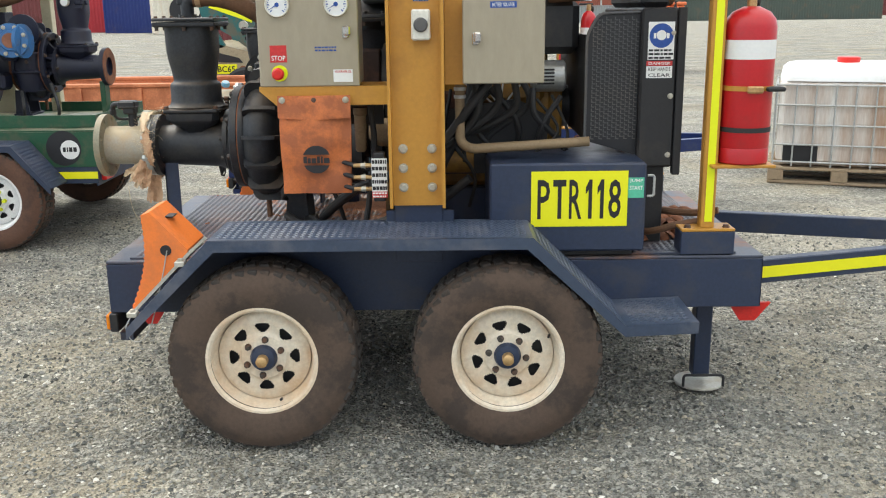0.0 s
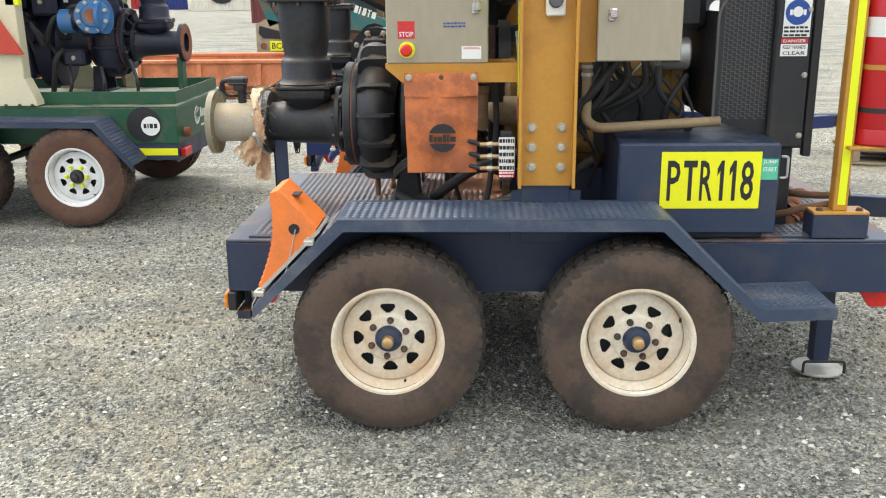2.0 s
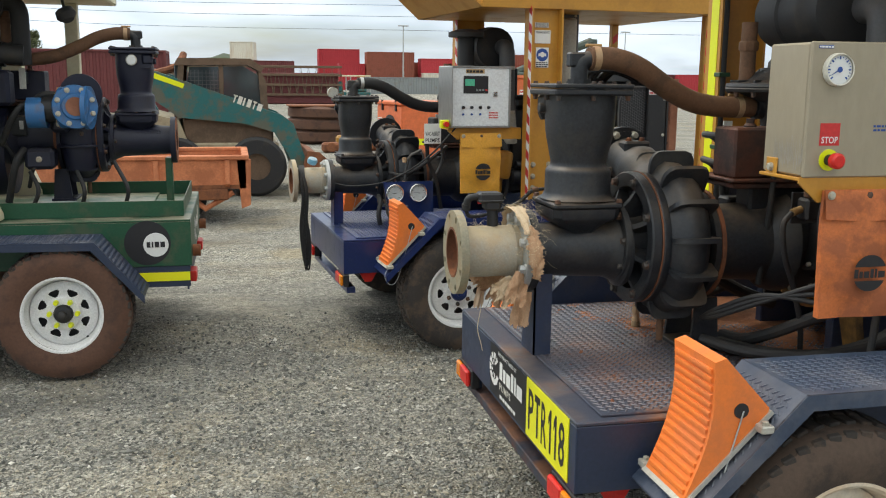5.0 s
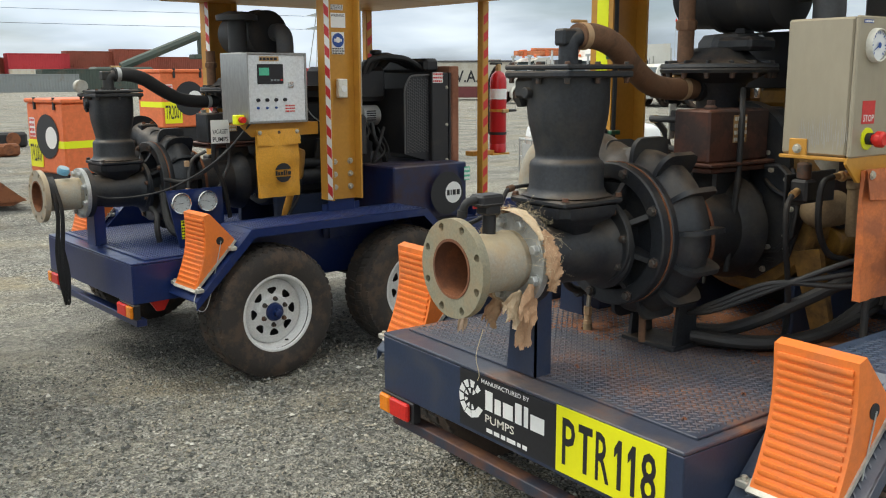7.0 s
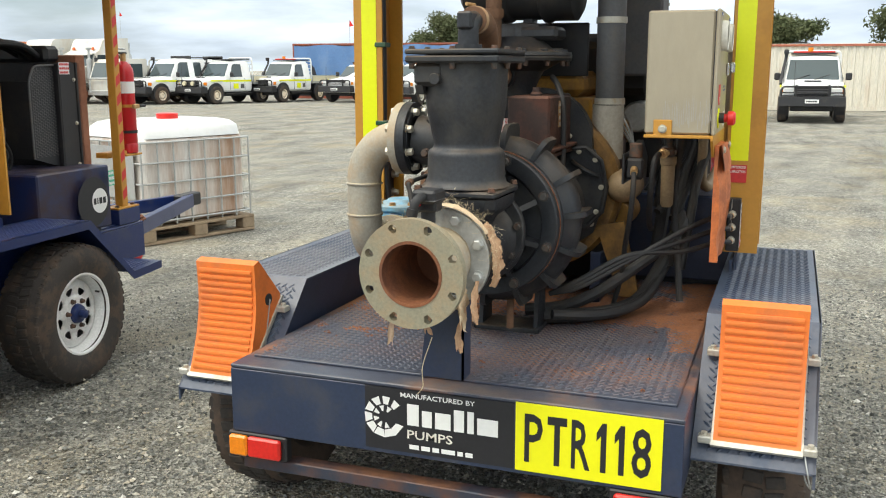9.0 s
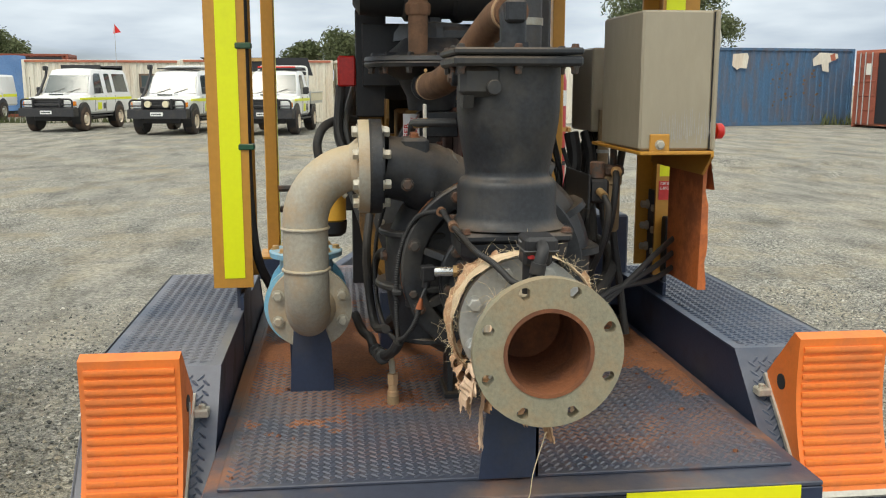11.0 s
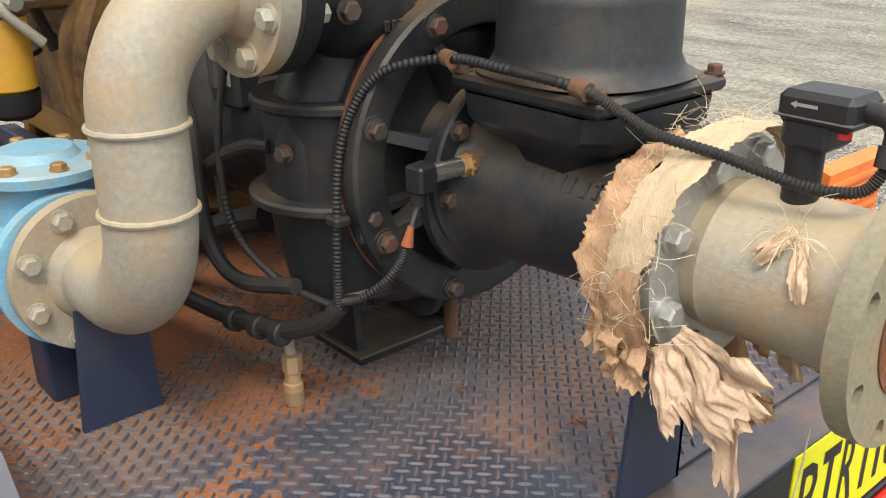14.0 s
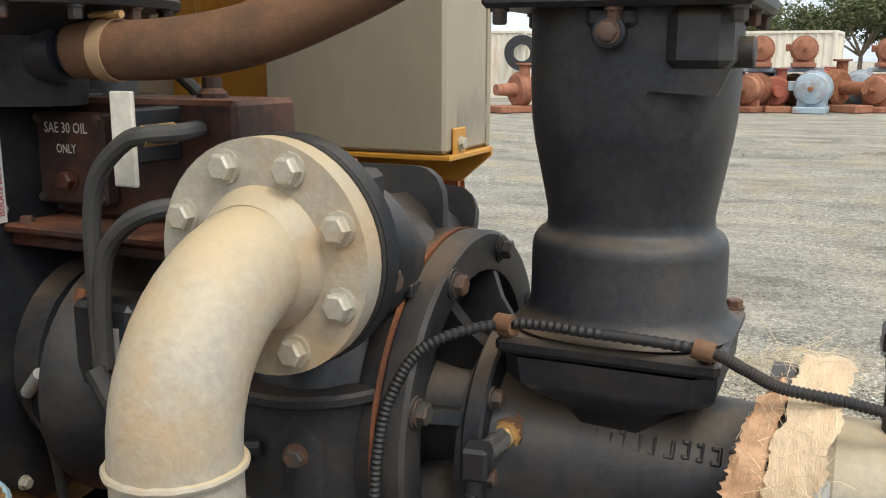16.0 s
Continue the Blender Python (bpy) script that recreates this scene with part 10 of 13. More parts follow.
def container(x, y, yaw, L, mat, label, z=0.0, H=2.60, W=2.44, doors=True, group=""):
    """A shipping container standing with its near left corner at (x, y), its long side along yaw."""
    F = pose(x, y, z, 0, 0, yaw)
    t = thing("shipping_container", (0, 0, 0), label, "container", F, group)
    m = M[mat]
    part("long_side", corrugated((0.06, 0.04), (L - 0.06, 0.04), 0.12, H - 0.1), m, t, "corrugated steel side", 20)
    part("long_side", corrugated((L - 0.06, W - 0.04), (0.06, W - 0.04), 0.12, H - 0.1), m, t, "", 20)
    part("end_wall", corrugated((L - 0.04, 0.06), (L - 0.04, W - 0.06), 0.12, H - 0.1), m, t, "", 20)
    part("roof", Shape().box((0.02, 0.02, H - 0.05), (L - 0.02, W - 0.02, H - 0.02), 0.005), m, t)
    part("floor_pan", Shape().box((0.02, 0.02, 0.08), (L - 0.02, W - 0.02, 0.14), 0.005), m, t)
    for px in (0, L - 0.12):
        for py in (0, W - 0.12):
            part("corner_post", Shape().box((px, py, 0), (px + 0.12, py + 0.12, H), 0.01), m, t)
    for py in (0.0, W - 0.08):
        part("top_rail", Shape().box((0.12, py, H - 0.10), (L - 0.12, py + 0.08, H), 0.006), m, t)
        part("bottom_rail", Shape().box((0.12, py, 0.0), (L - 0.12, py + 0.08, 0.14), 0.006), m, t)
    for px in (0.0, L - 0.08):
        part("end_rail", Shape().box((px, 0.12, H - 0.12), (px + 0.08, W - 0.12, H), 0.006), m, t)
    if doors:
        for k in range(2):
            y0 = 0.12 + k * (W / 2 - 0.12)
            d = part("door", Shape().box((0.02, y0 + 0.01, 0.12), (0.06, y0 + W / 2 - 0.13, H - 0.12), 0.008), m, t)
            for q in (0.25, 0.75):
                yy = y0 + (W / 2 - 0.12) * q
                part("lock_rod", Shape().cyl((0.0, yy, 0.08), (0.0, yy, H - 0.06), 0.018, n=8), M["galv"], d)
    else:
        part("end_wall", corrugated((0.04, W - 0.06), (0.04, 0.06), 0.12, H - 0.1), m, t, "", 20)
    return t


def side_wheel(parent, x, y, z, r, w, tyre="tread", rim="white_rim", out=-1, n=26):
    """A road wheel of a vehicle, its axle along y."""
    o = part("wheel", Shape().lathe([(-w / 2, r * 0.55), (-w / 2, r * 0.9), (-w / 2 + 0.03, r), (w / 2 - 0.03, r), (w / 2, r * 0.9), (w / 2, r * 0.55)], (x, y, z), (0, 1, 0), n), M[tyre], parent)
    part("rim", Shape().lathe([(0.0, 0), (0.02, r * 0.18), (0.03, r * 0.22), (-0.02, r * 0.40), (0.03, r * 0.56)], (x, y + out * w * 0.42, z), (0, out, 0), n), M[rim], o)
    return o


def loft(stations, w):
    """A vehicle's body from cross-sections along x: (x, sill, half width, belt height, half width at the roof, roof height)."""
    s = Shape()
    for x, sill, hw, belt, rw, roof in stations:
        half = [(hw - 0.07, sill), (hw - 0.01, sill + 0.07), (hw, (sill + belt) / 2), (hw - 0.005, belt - 0.05), (hw - 0.03, belt), (rw, roof - 0.09), (rw - 0.05, roof - 0.025), (rw * 0.5, roof), (0, roof + 0.008)]
        ring = half + [(-y, z) for y, z in half[-2::-1]]
        s.v += [(x, y, z) for y, z in ring]
    n = len(s.v) // len(stations)
    for i in range(len(stations) - 1):
        s.f += [(i * n + k, i * n + (k + 1) % n, (i + 1) * n + (k + 1) % n, (i + 1) * n + k) for k in range(n)]
    s.f += [tuple(range(n)), tuple((len(stations) - 1) * n + k for k in range(n))]
    return s


def ute(F, style, label):
    """A white four-wheel-drive facing -x, its front axle at x = 0, its middle at y = 0."""
    t = thing("four_wheel_drive", (1.4, 0, 0), label, "vehicle", F, "parked vehicles")
    wagon, dual = style == "wagon", style == "dual"
    w, belt, rw = 0.90, 1.16, 0.72
    if dual:
        roof, base, top, nose = 1.80, (0.62, 1.20), (1.22, 1.70), -0.80
        st = [(-0.86, 0.55, 0.66, 0.86, 0.52, 0.92), (-0.80, 0.48, 0.80, 0.94, 0.66, 1.02), (-0.45, 0.46, 0.88, 1.00, 0.74, 1.10), (0.55, 0.46, w, 1.08, 0.76, 1.18), (0.62, 0.46, w, 1.10, 0.76, 1.22), (1.24, 0.46, w, belt, 0.70, 1.72), (1.5, 0.46, w, belt, rw, roof), (2.6, 0.46, w, belt, rw, roof), (2.86, 0.46, w, belt, rw, roof - 0.08), (3.02, 0.46, w, belt, 0.78, 1.20), (3.05, 0.46, w, 1.10, 0.78, 1.16)]
    else:
        roof, base, top, nose = (2.06 if wagon else 1.98), (0.64, 1.24), (0.98, 1.82), -0.66
        st = [(-0.68, 0.66, 0.70, 0.98, 0.62, 1.06), (-0.64, 0.60, 0.80, 1.05, 0.70, 1.13), (0.0, 0.56, 0.86, 1.08, 0.74, 1.17), (0.58, 0.54, w, 1.12, 0.78, 1.21), (0.64, 0.54, w, 1.14, 0.78, 1.25), (1.0, 0.54, w, belt, 0.73, 1.86), (1.16, 0.54, w, belt, rw, roof - 0.05), (1.5, 0.54, w, belt, rw, roof)]
        st += [(3.9, 0.54, w, belt, rw, roof), (4.08, 0.56, w, belt, rw, roof - 0.08), (4.16, 0.60, 0.86, belt, 0.70, roof - 0.2)] if wagon else [(2.05, 0.54, w, belt, rw, roof), (2.18, 0.56, w, belt, rw, roof - 0.06), (2.22, 0.60, 0.88, belt, 0.70, roof - 0.2)]
    part("body", loft(st, w), M["vehicle_white"], t, "white painted body", 28)
    x1, wb = st[-1][0], (3.08 if dual else 2.9)
    for x in (0.0, wb):
        for sg in (-1, 1):
            # solid black disc gives the arch its shade; the body is not cut out
            part("painted_wheel_arch", Shape().cyl((x, sg * 0.62, 0.50), (x, sg * (w + 0.003), 0.50), 0.45, n=28), M["ink"], t, "black disc standing for the shaded wheel arch")
            side_wheel(t, x, sg * (w - 0.10), 0.40, 0.40, 0.27, tyre="dusty_rubber" if wagon else "tread", rim="chock_plate" if dual else "rim", out=sg)
    part("underbody", Shape().box((-0.5, -0.6, 0.34), (wb + 0.6, 0.6, 0.58), 0.03), M["black"], t)

    def skin(z):
        return (w - 0.03) + (rw - w + 0.03) * (z - belt) / (roof - 0.09 - belt) + 0.007

    def glass(poly, mat="glass"):
        for sg in (-1, 1):
            o = Shape()
            k = len(poly)
            o.v = [(x, sg * skin(z), z) for x, z in poly] + [(x, sg * (skin(z) - 0.012), z) for x, z in poly]
            o.f = [tuple(range(k)), tuple(range(k, 2 * k))[::-1]] + [(i, (i + 1) % k, k + (i + 1) % k, k + i) for i in range(k)]
            part("side_window", o, M[mat], t)
    zt = roof - 0.17
    if dual:
        glass([(0.98, belt + 0.05), (1.66, belt + 0.05), (1.66, zt + 0.03), (1.46, zt + 0.02), (1.30, zt - 0.08)])
        glass([(1.76, belt + 0.05), (2.42, belt + 0.05), (2.58, zt - 0.1), (2.50, zt + 0.02), (1.76, zt + 0.03)])
        ends = (0.92, 1.71, 2.62)
    else:
        glass([(0.92, belt + 0.06), (1.66, belt + 0.06), (1.66, zt), (1.24, zt), (1.12, zt - 0.07)])
        ends = (0.84, 1.76)
        if wagon:
            glass([(2.0, belt + 0.08), (2.44, belt + 0.08), (2.44, zt - 0.03), (2.38, zt), (2.06, zt), (2.0, zt - 0.03)])
            glass([(2.72, belt + 0.10), (3.88, belt + 0.10), (3.80, zt), (2.72, zt)])
            ends = (0.84, 1.76, 2.58)
    for x in ends:
        for sg in (-1, 1):
            part("door_seam", Shape().box((x, sg * (w - 0.012), 0.62), (x + 0.014, sg * (w + 0.003), belt - 0.02), 0), M["exhaust"], t)
    hw = 0.74
    dx, dz = -0.016, 0.008
    ws = [(base[0] + dx, -hw, base[1] + dz), (base[0] + dx, hw, base[1] + dz), (top[0] + dx, hw * 0.90, top[1] + dz), (top[0] + dx, -hw * 0.90, top[1] + dz)]
    part("windscreen", Shape().add(ws + [(x + 0.03, y, z) for x, y, z in ws], [(0, 1, 2, 3), (7, 6, 5, 4), (0, 4, 5, 1), (1, 5, 6, 2), (2, 6, 7, 3), (3, 7, 4, 0)]), M["pale_glass"], t, "dusty windscreen")
    for y in (-0.05, 0.5):
        part("wiper", Shape().tube([(base[0] - 0.03, y, base[1] + 0.0), (base[0] + 0.05, y - 0.42, base[1] + 0.15)], 0.010, 6), M["black"], t)
    for sg in (-1, 1):
        part("reflective_stripe", Shape().box((0.42, sg * (w - 0.004), 1.0), (x1 - 0.05, sg * (w + 0.006), 1.085), 0), M["tape"], t, "fluorescent yellow stripe")
        part("wing_stripe", Shape().box((-0.30, sg * 0.875, 1.02), (0.40, sg * 0.905, 1.085), 0), M["tape"], t, "fluorescent yellow stripe")
        part("fleet_patch", Shape().box((1.05, sg * (w - 0.004), 0.68), (1.36, sg * (w + 0.006), 0.92), 0), M["tape"], t)
        part("fleet_mark", Shape().box((1.50, sg * (w - 0.004), 0.70), (1.72, sg * (w + 0.005), 0.90), 0), M["exhaust"], t)
        part("mirror", Shape().box((0.80, sg * (w + 0.02), 1.22), (0.92, sg * (w + 0.20), 1.44), 0.03), M["black"], t)
        part("side_step", Shape().box((0.55, sg * (w - 0.10), 0.44), (2.2, sg * (w + 0.04), 0.49), 0.01), M["black"], t)
    fx = nose
    part("grille", Shape().box((fx - 0.05, -0.50, 0.80), (fx + 0.02, 0.50, 1.03), 0.015), M["ink"], t)
    for k in range(3):
        part("grille_bar", Shape().box((fx - 0.06, -0.46, 0.84 + 0.06 * k), (fx - 0.048, 0.46, 0.855 + 0.06 * k), 0.002), M["exhaust"], t)
    for sg in (-1, 1):
        part("headlight", Shape().box((fx - 0.05, sg * 0.52, 0.80), (fx + 0.10, sg * 0.80, 1.02), 0.02), M["gauge"], t, "clear headlight")
        part("indicator", Shape().box((fx - 0.02, sg * 0.80, 0.84), (fx + 0.16, sg * 0.845, 0.98), 0.01), M["amber"], t)
    bb = part("bull_bar", Shape().prism([(fx - 0.26, 0.50), (fx - 0.24, 0.76), (fx - 0.05, 0.80), (fx + 0.12, 0.76), (fx + 0.12, 0.50)], -0.90, 0.90), M["black"], t, "black steel bull bar")
    part("hoop", Shape().tube(bend([(fx - 0.17, -0.84, 0.74), (fx - 0.17, -0.84, 1.05), (fx - 0.17, 0.84, 1.05), (fx - 0.17, 0.84, 0.74)], 0.12, 5), 0.030, 10), M["black"], bb)
    for sg in (-0.44, 0.44):
        part("upright", Shape().box((fx - 0.21, sg - 0.03, 0.72), (fx - 0.13, sg + 0.03, 1.10), 0.01), M["black"], bb)
        if style == "tray":
            part("spot_light", Shape().cyl((fx - 0.24, sg * 0.62, 0.93), (fx - 0.14, sg * 0.62, 0.93), 0.10, n=20), M["cream"], bb)
    part("rail", Shape().tube([(fx - 0.17, -0.82, 0.88), (fx - 0.17, 0.82, 0.88)], 0.018, 8), M["black"], bb)
    part("plate", Shape().box((fx - 0.266, -0.19, 0.58), (fx - 0.256, 0.19, 0.69), 0), M["white"], bb, "pale plate")
    part("plate_marks", bars(Shape(), (fx - 0.267, 0.17, 0.595), Vector((0, -0.34, 0)), Z_ * 0.08, 1, 0.001, 3), M["ink"], bb)
    part("aerial", Shape().tube([(fx - 0.16, 0.50, 1.05), (fx - 0.10, 0.52, 1.75)], 0.007, 5), M["black"], bb)
    if not dual:
        part("bonnet_scoop", Shape().prism([(-0.10, 1.16), (-0.06, 1.24), (0.36, 1.235), (0.40, 1.19)], -0.26, 0.26), M["vehicle_white"], t)
        # black plate on the solid scoop stands for the shade in its mouth
        part("painted_scoop_mouth", Shape().box((-0.115, -0.23, 1.185), (-0.075, 0.23, 1.222), 0.004), M["ink"], t)
        part("snorkel", Shape().tube(bend([(0.30, w - 0.01, 1.10), (0.62, w + 0.0, 1.24), (0.98, 0.80, 1.84), (0.98, 0.78, 2.02)], 0.1, 4), 0.045, 10), M["black"], t)
        part("snorkel_head", Shape().box((0.84, 0.72, 1.98), (1.02, 0.86, 2.14), 0.03), M["black"], t)
    if wagon:
        rk = part("roof_rack", Shape().box((1.9, -0.66, roof + 0.05), (3.9, 0.66, roof + 0.075), 0.01), M["black"], t)
        for x in (1.9, 3.86):
            part("rack_leg", Shape().box((x, -0.70, roof - 0.03), (x + 0.05, 0.70, roof + 0.13), 0.01), M["black"], rk)
    elif dual:
        part("canopy", loft([(3.04, 0.70, 0.86, 1.20, 0.66, 1.82), (3.10, 0.62, 0.90, 1.22, 0.80, 1.94), (4.45, 0.62, 0.90, 1.22, 0.80, 1.94), (4.55, 0.70, 0.86, 1.20, 0.74, 1.86)], w), M["vehicle_white"], t, "white service canopy", 28)
        for sg in (-1, 1):
            part("canopy_stripe", Shape().box((3.12, sg * 0.897, 1.00), (4.45, sg * 0.906, 1.12), 0), M["tape"], t)
        part("door_mark", disc(Shape(), (2.25, -w - 0.004, 0.86), (0, -1, 0), 0.13, 20), M["ink"], t)
        rk = part("ladder_rack", Shape().box((1.6, -0.6, 1.90), (2.9, 0.6, 1.93), 0.01), M["black"], t)
        for x in (1.65, 2.2, 2.8):
            part("rack_bar", Shape().box((x, -0.6, 1.78), (x + 0.04, 0.6, 1.91), 0.005), M["rust"], rk)
        part("beacon", Shape().cyl((1.5, 0, 1.80), (1.5, 0, 1.93), 0.06, n=14), M["amber"], t)
    else:
        tray = part("tray", Shape().box((2.34, -0.92, 0.88), (4.75, 0.92, 0.98), 0.01), M["galv"], t, "dropside tray")
        for sg in (-1, 1):
            part("side_board", Shape().box((2.36, sg * 0.90, 0.98), (4.72, sg * 0.93, 1.26), 0.005), M["cream"], tray)
            part("board_rail", Shape().box((2.36, sg * 0.93, 1.24), (4.72, sg * 0.945, 1.28), 0.004), M["galv"], tray)
            part("mud_flap", Shape().box((3.34, sg * 0.50, 0.30), (3.36, sg * 0.90, 0.86), 0.004), M["rubber"], tray)
        part("head_board", Shape().box((2.34, -0.92, 0.98), (2.38, 0.92, 1.30), 0.005), M["galv"], tray)
        part("ladder_frame", Shape().tube(bend([(2.36, -0.82, 1.0), (2.36, -0.80, 2.10), (2.36, 0.80, 2.10), (2.36, 0.82, 1.0)], 0.14, 5), 0.035, 8), M["vehicle_white"], t)
        for z in (1.45, 1.62, 1.79, 1.95):
            part("frame_rung", Shape().tube([(2.36, -0.80, z), (2.36, 0.80, z)], 0.018, 6), M["vehicle_white"], t)
        part("roof_bar", Shape().box((1.2, -0.66, roof + 0.02), (2.36, 0.66, roof + 0.06), 0.01), M["black"], t)
        if style == "tray_b":
            part("beacon_bar", Shape().box((1.30, -0.60, roof + 0.06), (1.40, 0.60, roof + 0.11), 0.01), M["red_plastic"], t)
            part("beacon", Shape().cyl((1.35, 0.1, roof + 0.1), (1.35, 0.1, roof + 0.22), 0.08, n=14), M["amber"], t)
        part("rear_chassis", Shape().box((2.2, -0.45, 0.55), (4.6, 0.45, 0.84), 0.02), M["black"], t)
    return t


def parked_row():
    """Utes in a row at the far side of the yard."""
    for x, y, yaw, style, lab in [(29.1, 13.65, -9, "wagon", "white troop carrier with black bull bar and roof rack"), (26.7, 9.75, -9, "tray", "white tray-back utility with spotlights"), (26.3, 6.6, -8, "tray_b", "white tray-back utility with a snorkel"),
                                  (26.3, 2.75, 0, "tray_b", "white tray-back utility with a snorkel"), (35.9, 19.9, -6, "dual", "white dual-cab utility with service canopy"), (37.7, 23.7, -6, "dual", "white dual-cab utility with service canopy"),
                                  (36.4, 27.2, -8, "tray_b", "white tray-back utility with a snorkel"), (33.4, 28.9, -14, "tray", "white tray-back utility with spotlights"), (32.2, 31.0, -14, "wagon", "white troop carrier with black bull bar and roof rack")]:
        key = style
        ute(pose(x, y, 0, 0, 0, yaw), key, lab)


parked_row()


def truck(F, label, crane=False, gantry=False, sleeper=True):
    """A bonneted prime mover facing -x, its front axle at x = 0."""
    t = thing("truck", (2, 0, 0), label, "truck", F, "parked trucks")
    w, W = 1.15, M["truck_white"]
    part("bonnet", Shape().prism([(-0.95, 0.75), (-1.05, 1.30), (-0.95, 1.62), (-0.55, 1.78), (0.75, 1.98), (0.75, 0.75)], -w * 0.72, w * 0.72), W, t)
    part("cab", Shape().prism([(0.75, 0.78), (0.75, 1.96), (1.02, 2.72), (1.20, 2.82), (2.05, 2.86), (2.10, 0.78)], -w, w), W, t, "white day cab with streaks of red dust")
    part("windscreen", Shape().prism([(0.72, 2.02), (0.97, 2.68), (1.02, 2.68), (0.77, 2.02)], -w * 0.88, w * 0.88), M["pale_glass"], t)
    part("sun_visor", Shape().prism([(0.90, 2.72), (0.72, 2.62), (0.72, 2.58), (0.98, 2.66)], -w * 0.95, w * 0.95), W, t)
    if sleeper:
        part("sleeper", Shape().prism([(1.25, 2.80), (1.55, 3.38), (1.75, 3.48), (3.35, 3.55), (3.40, 0.80), (2.14, 0.80), (2.14, 2.80)], -w, w), W, t, "tall stained sleeper")
    for s in (-1, 1):
        part("mudguard", Shape().lathe([(-0.17, 0.62), (-0.15, 0.66), (0.17, 0.66), (0.19, 0.60)], (0, s * w * 0.86, 0.55), (0, 1, 0), 14, radians(-15) if s else 0, radians(200)), W, t)
        part("side_window", Shape().prism([(1.02, 2.02), (1.14, 2.60), (1.72, 2.60), (1.72, 2.02)], s * w, s * (w + 0.008)), M["glass"], t)
        part("door_seam", Shape().box((1.80, s * (w - 0.004), 0.9), (1.83, s * (w + 0.004), 2.70), 0), M["exhaust"], t)
        part("mirror", Shape().box((0.70, s * (w + 0.20), 1.95), (0.80, s * (w + 0.38), 2.45), 0.02), M["black"], t)
        part("mirror_arm", Shape().tube([(0.95, s * w, 2.5), (0.76, s * (w + 0.28), 2.5), (0.76, s * (w + 0.28), 1.9), (0.95, s * w, 1.9)], 0.02, 6), M["black"], t)
        part("air_intake", Shape().lathe([(1.25, 0.10), (1.30, 0.15), (2.35, 0.15), (2.40, 0.07), (2.85, 0.07), (2.88, 0.16), (2.98, 0.16), (3.0, 0.0)], (0.62, s * w * 0.92, 0), (0, 0, 1), 14), M["galv"], t, "steel air intake with a cap")
        part("exhaust_stack", Shape().lathe([(0.9, 0.07), (1.4, 0.13), (2.6, 0.13), (2.7, 0.07), (3.3, 0.07)], (3.55 if sleeper else 2.3, s * w * 0.85, 0), (0, 0, 1), 14), M["galv"], t)
        part("fuel_tank", Shape().cyl((1.05, s * w * 0.82, 0.72), (3.3, s * w * 0.82, 0.72), 0.30, n=16, bevel=0.03), M["container_maroon"], t, "dusty maroon fuel tank")
        part("step", Shape().box((0.95, s * (w - 0.05), 0.42), (1.5, s * (w + 0.08), 0.46), 0.005), M["galv"], t)
        part("headlight", Shape().box((-1.06, s * 0.56, 0.92), (-0.98, s * 0.80, 1.12), 0.02), M["gauge"], t)
        part("beacon", Shape().lathe([(2.86, 0.08), (2.98, 0.08), (3.02, 0.04), (3.03, 0)], (1.20, s * 0.75, 0), (0, 0, 1), 12), M["hi_orange"], t, "orange beacon")
    part("grille", Shape().box((-1.08, -0.48, 0.85), (-1.0, 0.48, 1.50), 0.02), M["galv"], t)
    for k in range(5):
        part("grille_slat", Shape().box((-1.095, -0.44, 0.92 + 0.12 * k), (-1.078, 0.44, 0.96 + 0.12 * k), 0), M["black"], t)
    part("bumper", Shape().box((-1.18, -w, 0.42), (-0.95, w, 0.76), 0.03), M["container_maroon"], t)
    part("frame", Shape().box((0.4, -0.45, 0.60), (7.0, 0.45, 0.92), 0.02), M["container_maroon"], t)
    part("door_mark", disc(Shape(), (1.40, -w, 1.45), (0, -1, 0), 0.26, 24, 0.01), M["ink"], t, "dark round mark")
    part("door_bars", bars(Shape(), (1.15, -w, 1.0), X_ * 0.8, Z_ * 0.12, 1, 0.01, 3), M["tape"], t)
    if gantry:
        for x in (-1.55, -1.35):
            for k in range(5):
                part("bar", Shape().tube([(x, -1.15 + 0.575 * k, 0.55), (x, -1.15 + 0.575 * k, 1.95)], 0.045, 6), M["skip_orange"], t)
        for z in (0.62, 0.95, 1.3, 1.9):
            part("rail", Shape().tube([(-1.45, -1.2, z), (-1.45, 1.2, z)], 0.06, 6), M["skip_orange"], t)
        part("apron", Shape().box((-1.62, -1.2, 0.42), (-1.3, 1.2, 0.78), 0.03), M["skip_orange"], t, "dusty orange bull bar")
    if crane:
        part("tray", Shape().box((3.2, -1.2, 1.15), (7.4, 1.2, 1.35), 0.02), M["skip_orange"], t)
        part("crane_boom", Shape().box((0.2, -0.28, 2.98), (6.8, 0.28, 3.28), 0.03).box((1.4, -0.20, 3.28), (6.2, 0.20, 3.46), 0.03), M["skip_orange"], t, "folded orange crane boom")
        part("crane_post", Shape().box((4.2, -0.3, 1.35), (4.8, 0.3, 2.98), 0.04), M["skip_orange"], t)
        for x in (0.6, 2.2, 3.6, 5.4):
            part("boom_collar", Shape().box((x, -0.34, 2.94), (x + 0.25, 0.34, 3.34), 0.02), M["hi_orange"], t)
    for x in (0.0, 4.9, 6.2):
        for s in (-1, 1):
            side_wheel(t, x, s * (w - 0.12), 0.5, 0.5, 0.3, "dusty_rubber", "motor_brown", s)
    return t


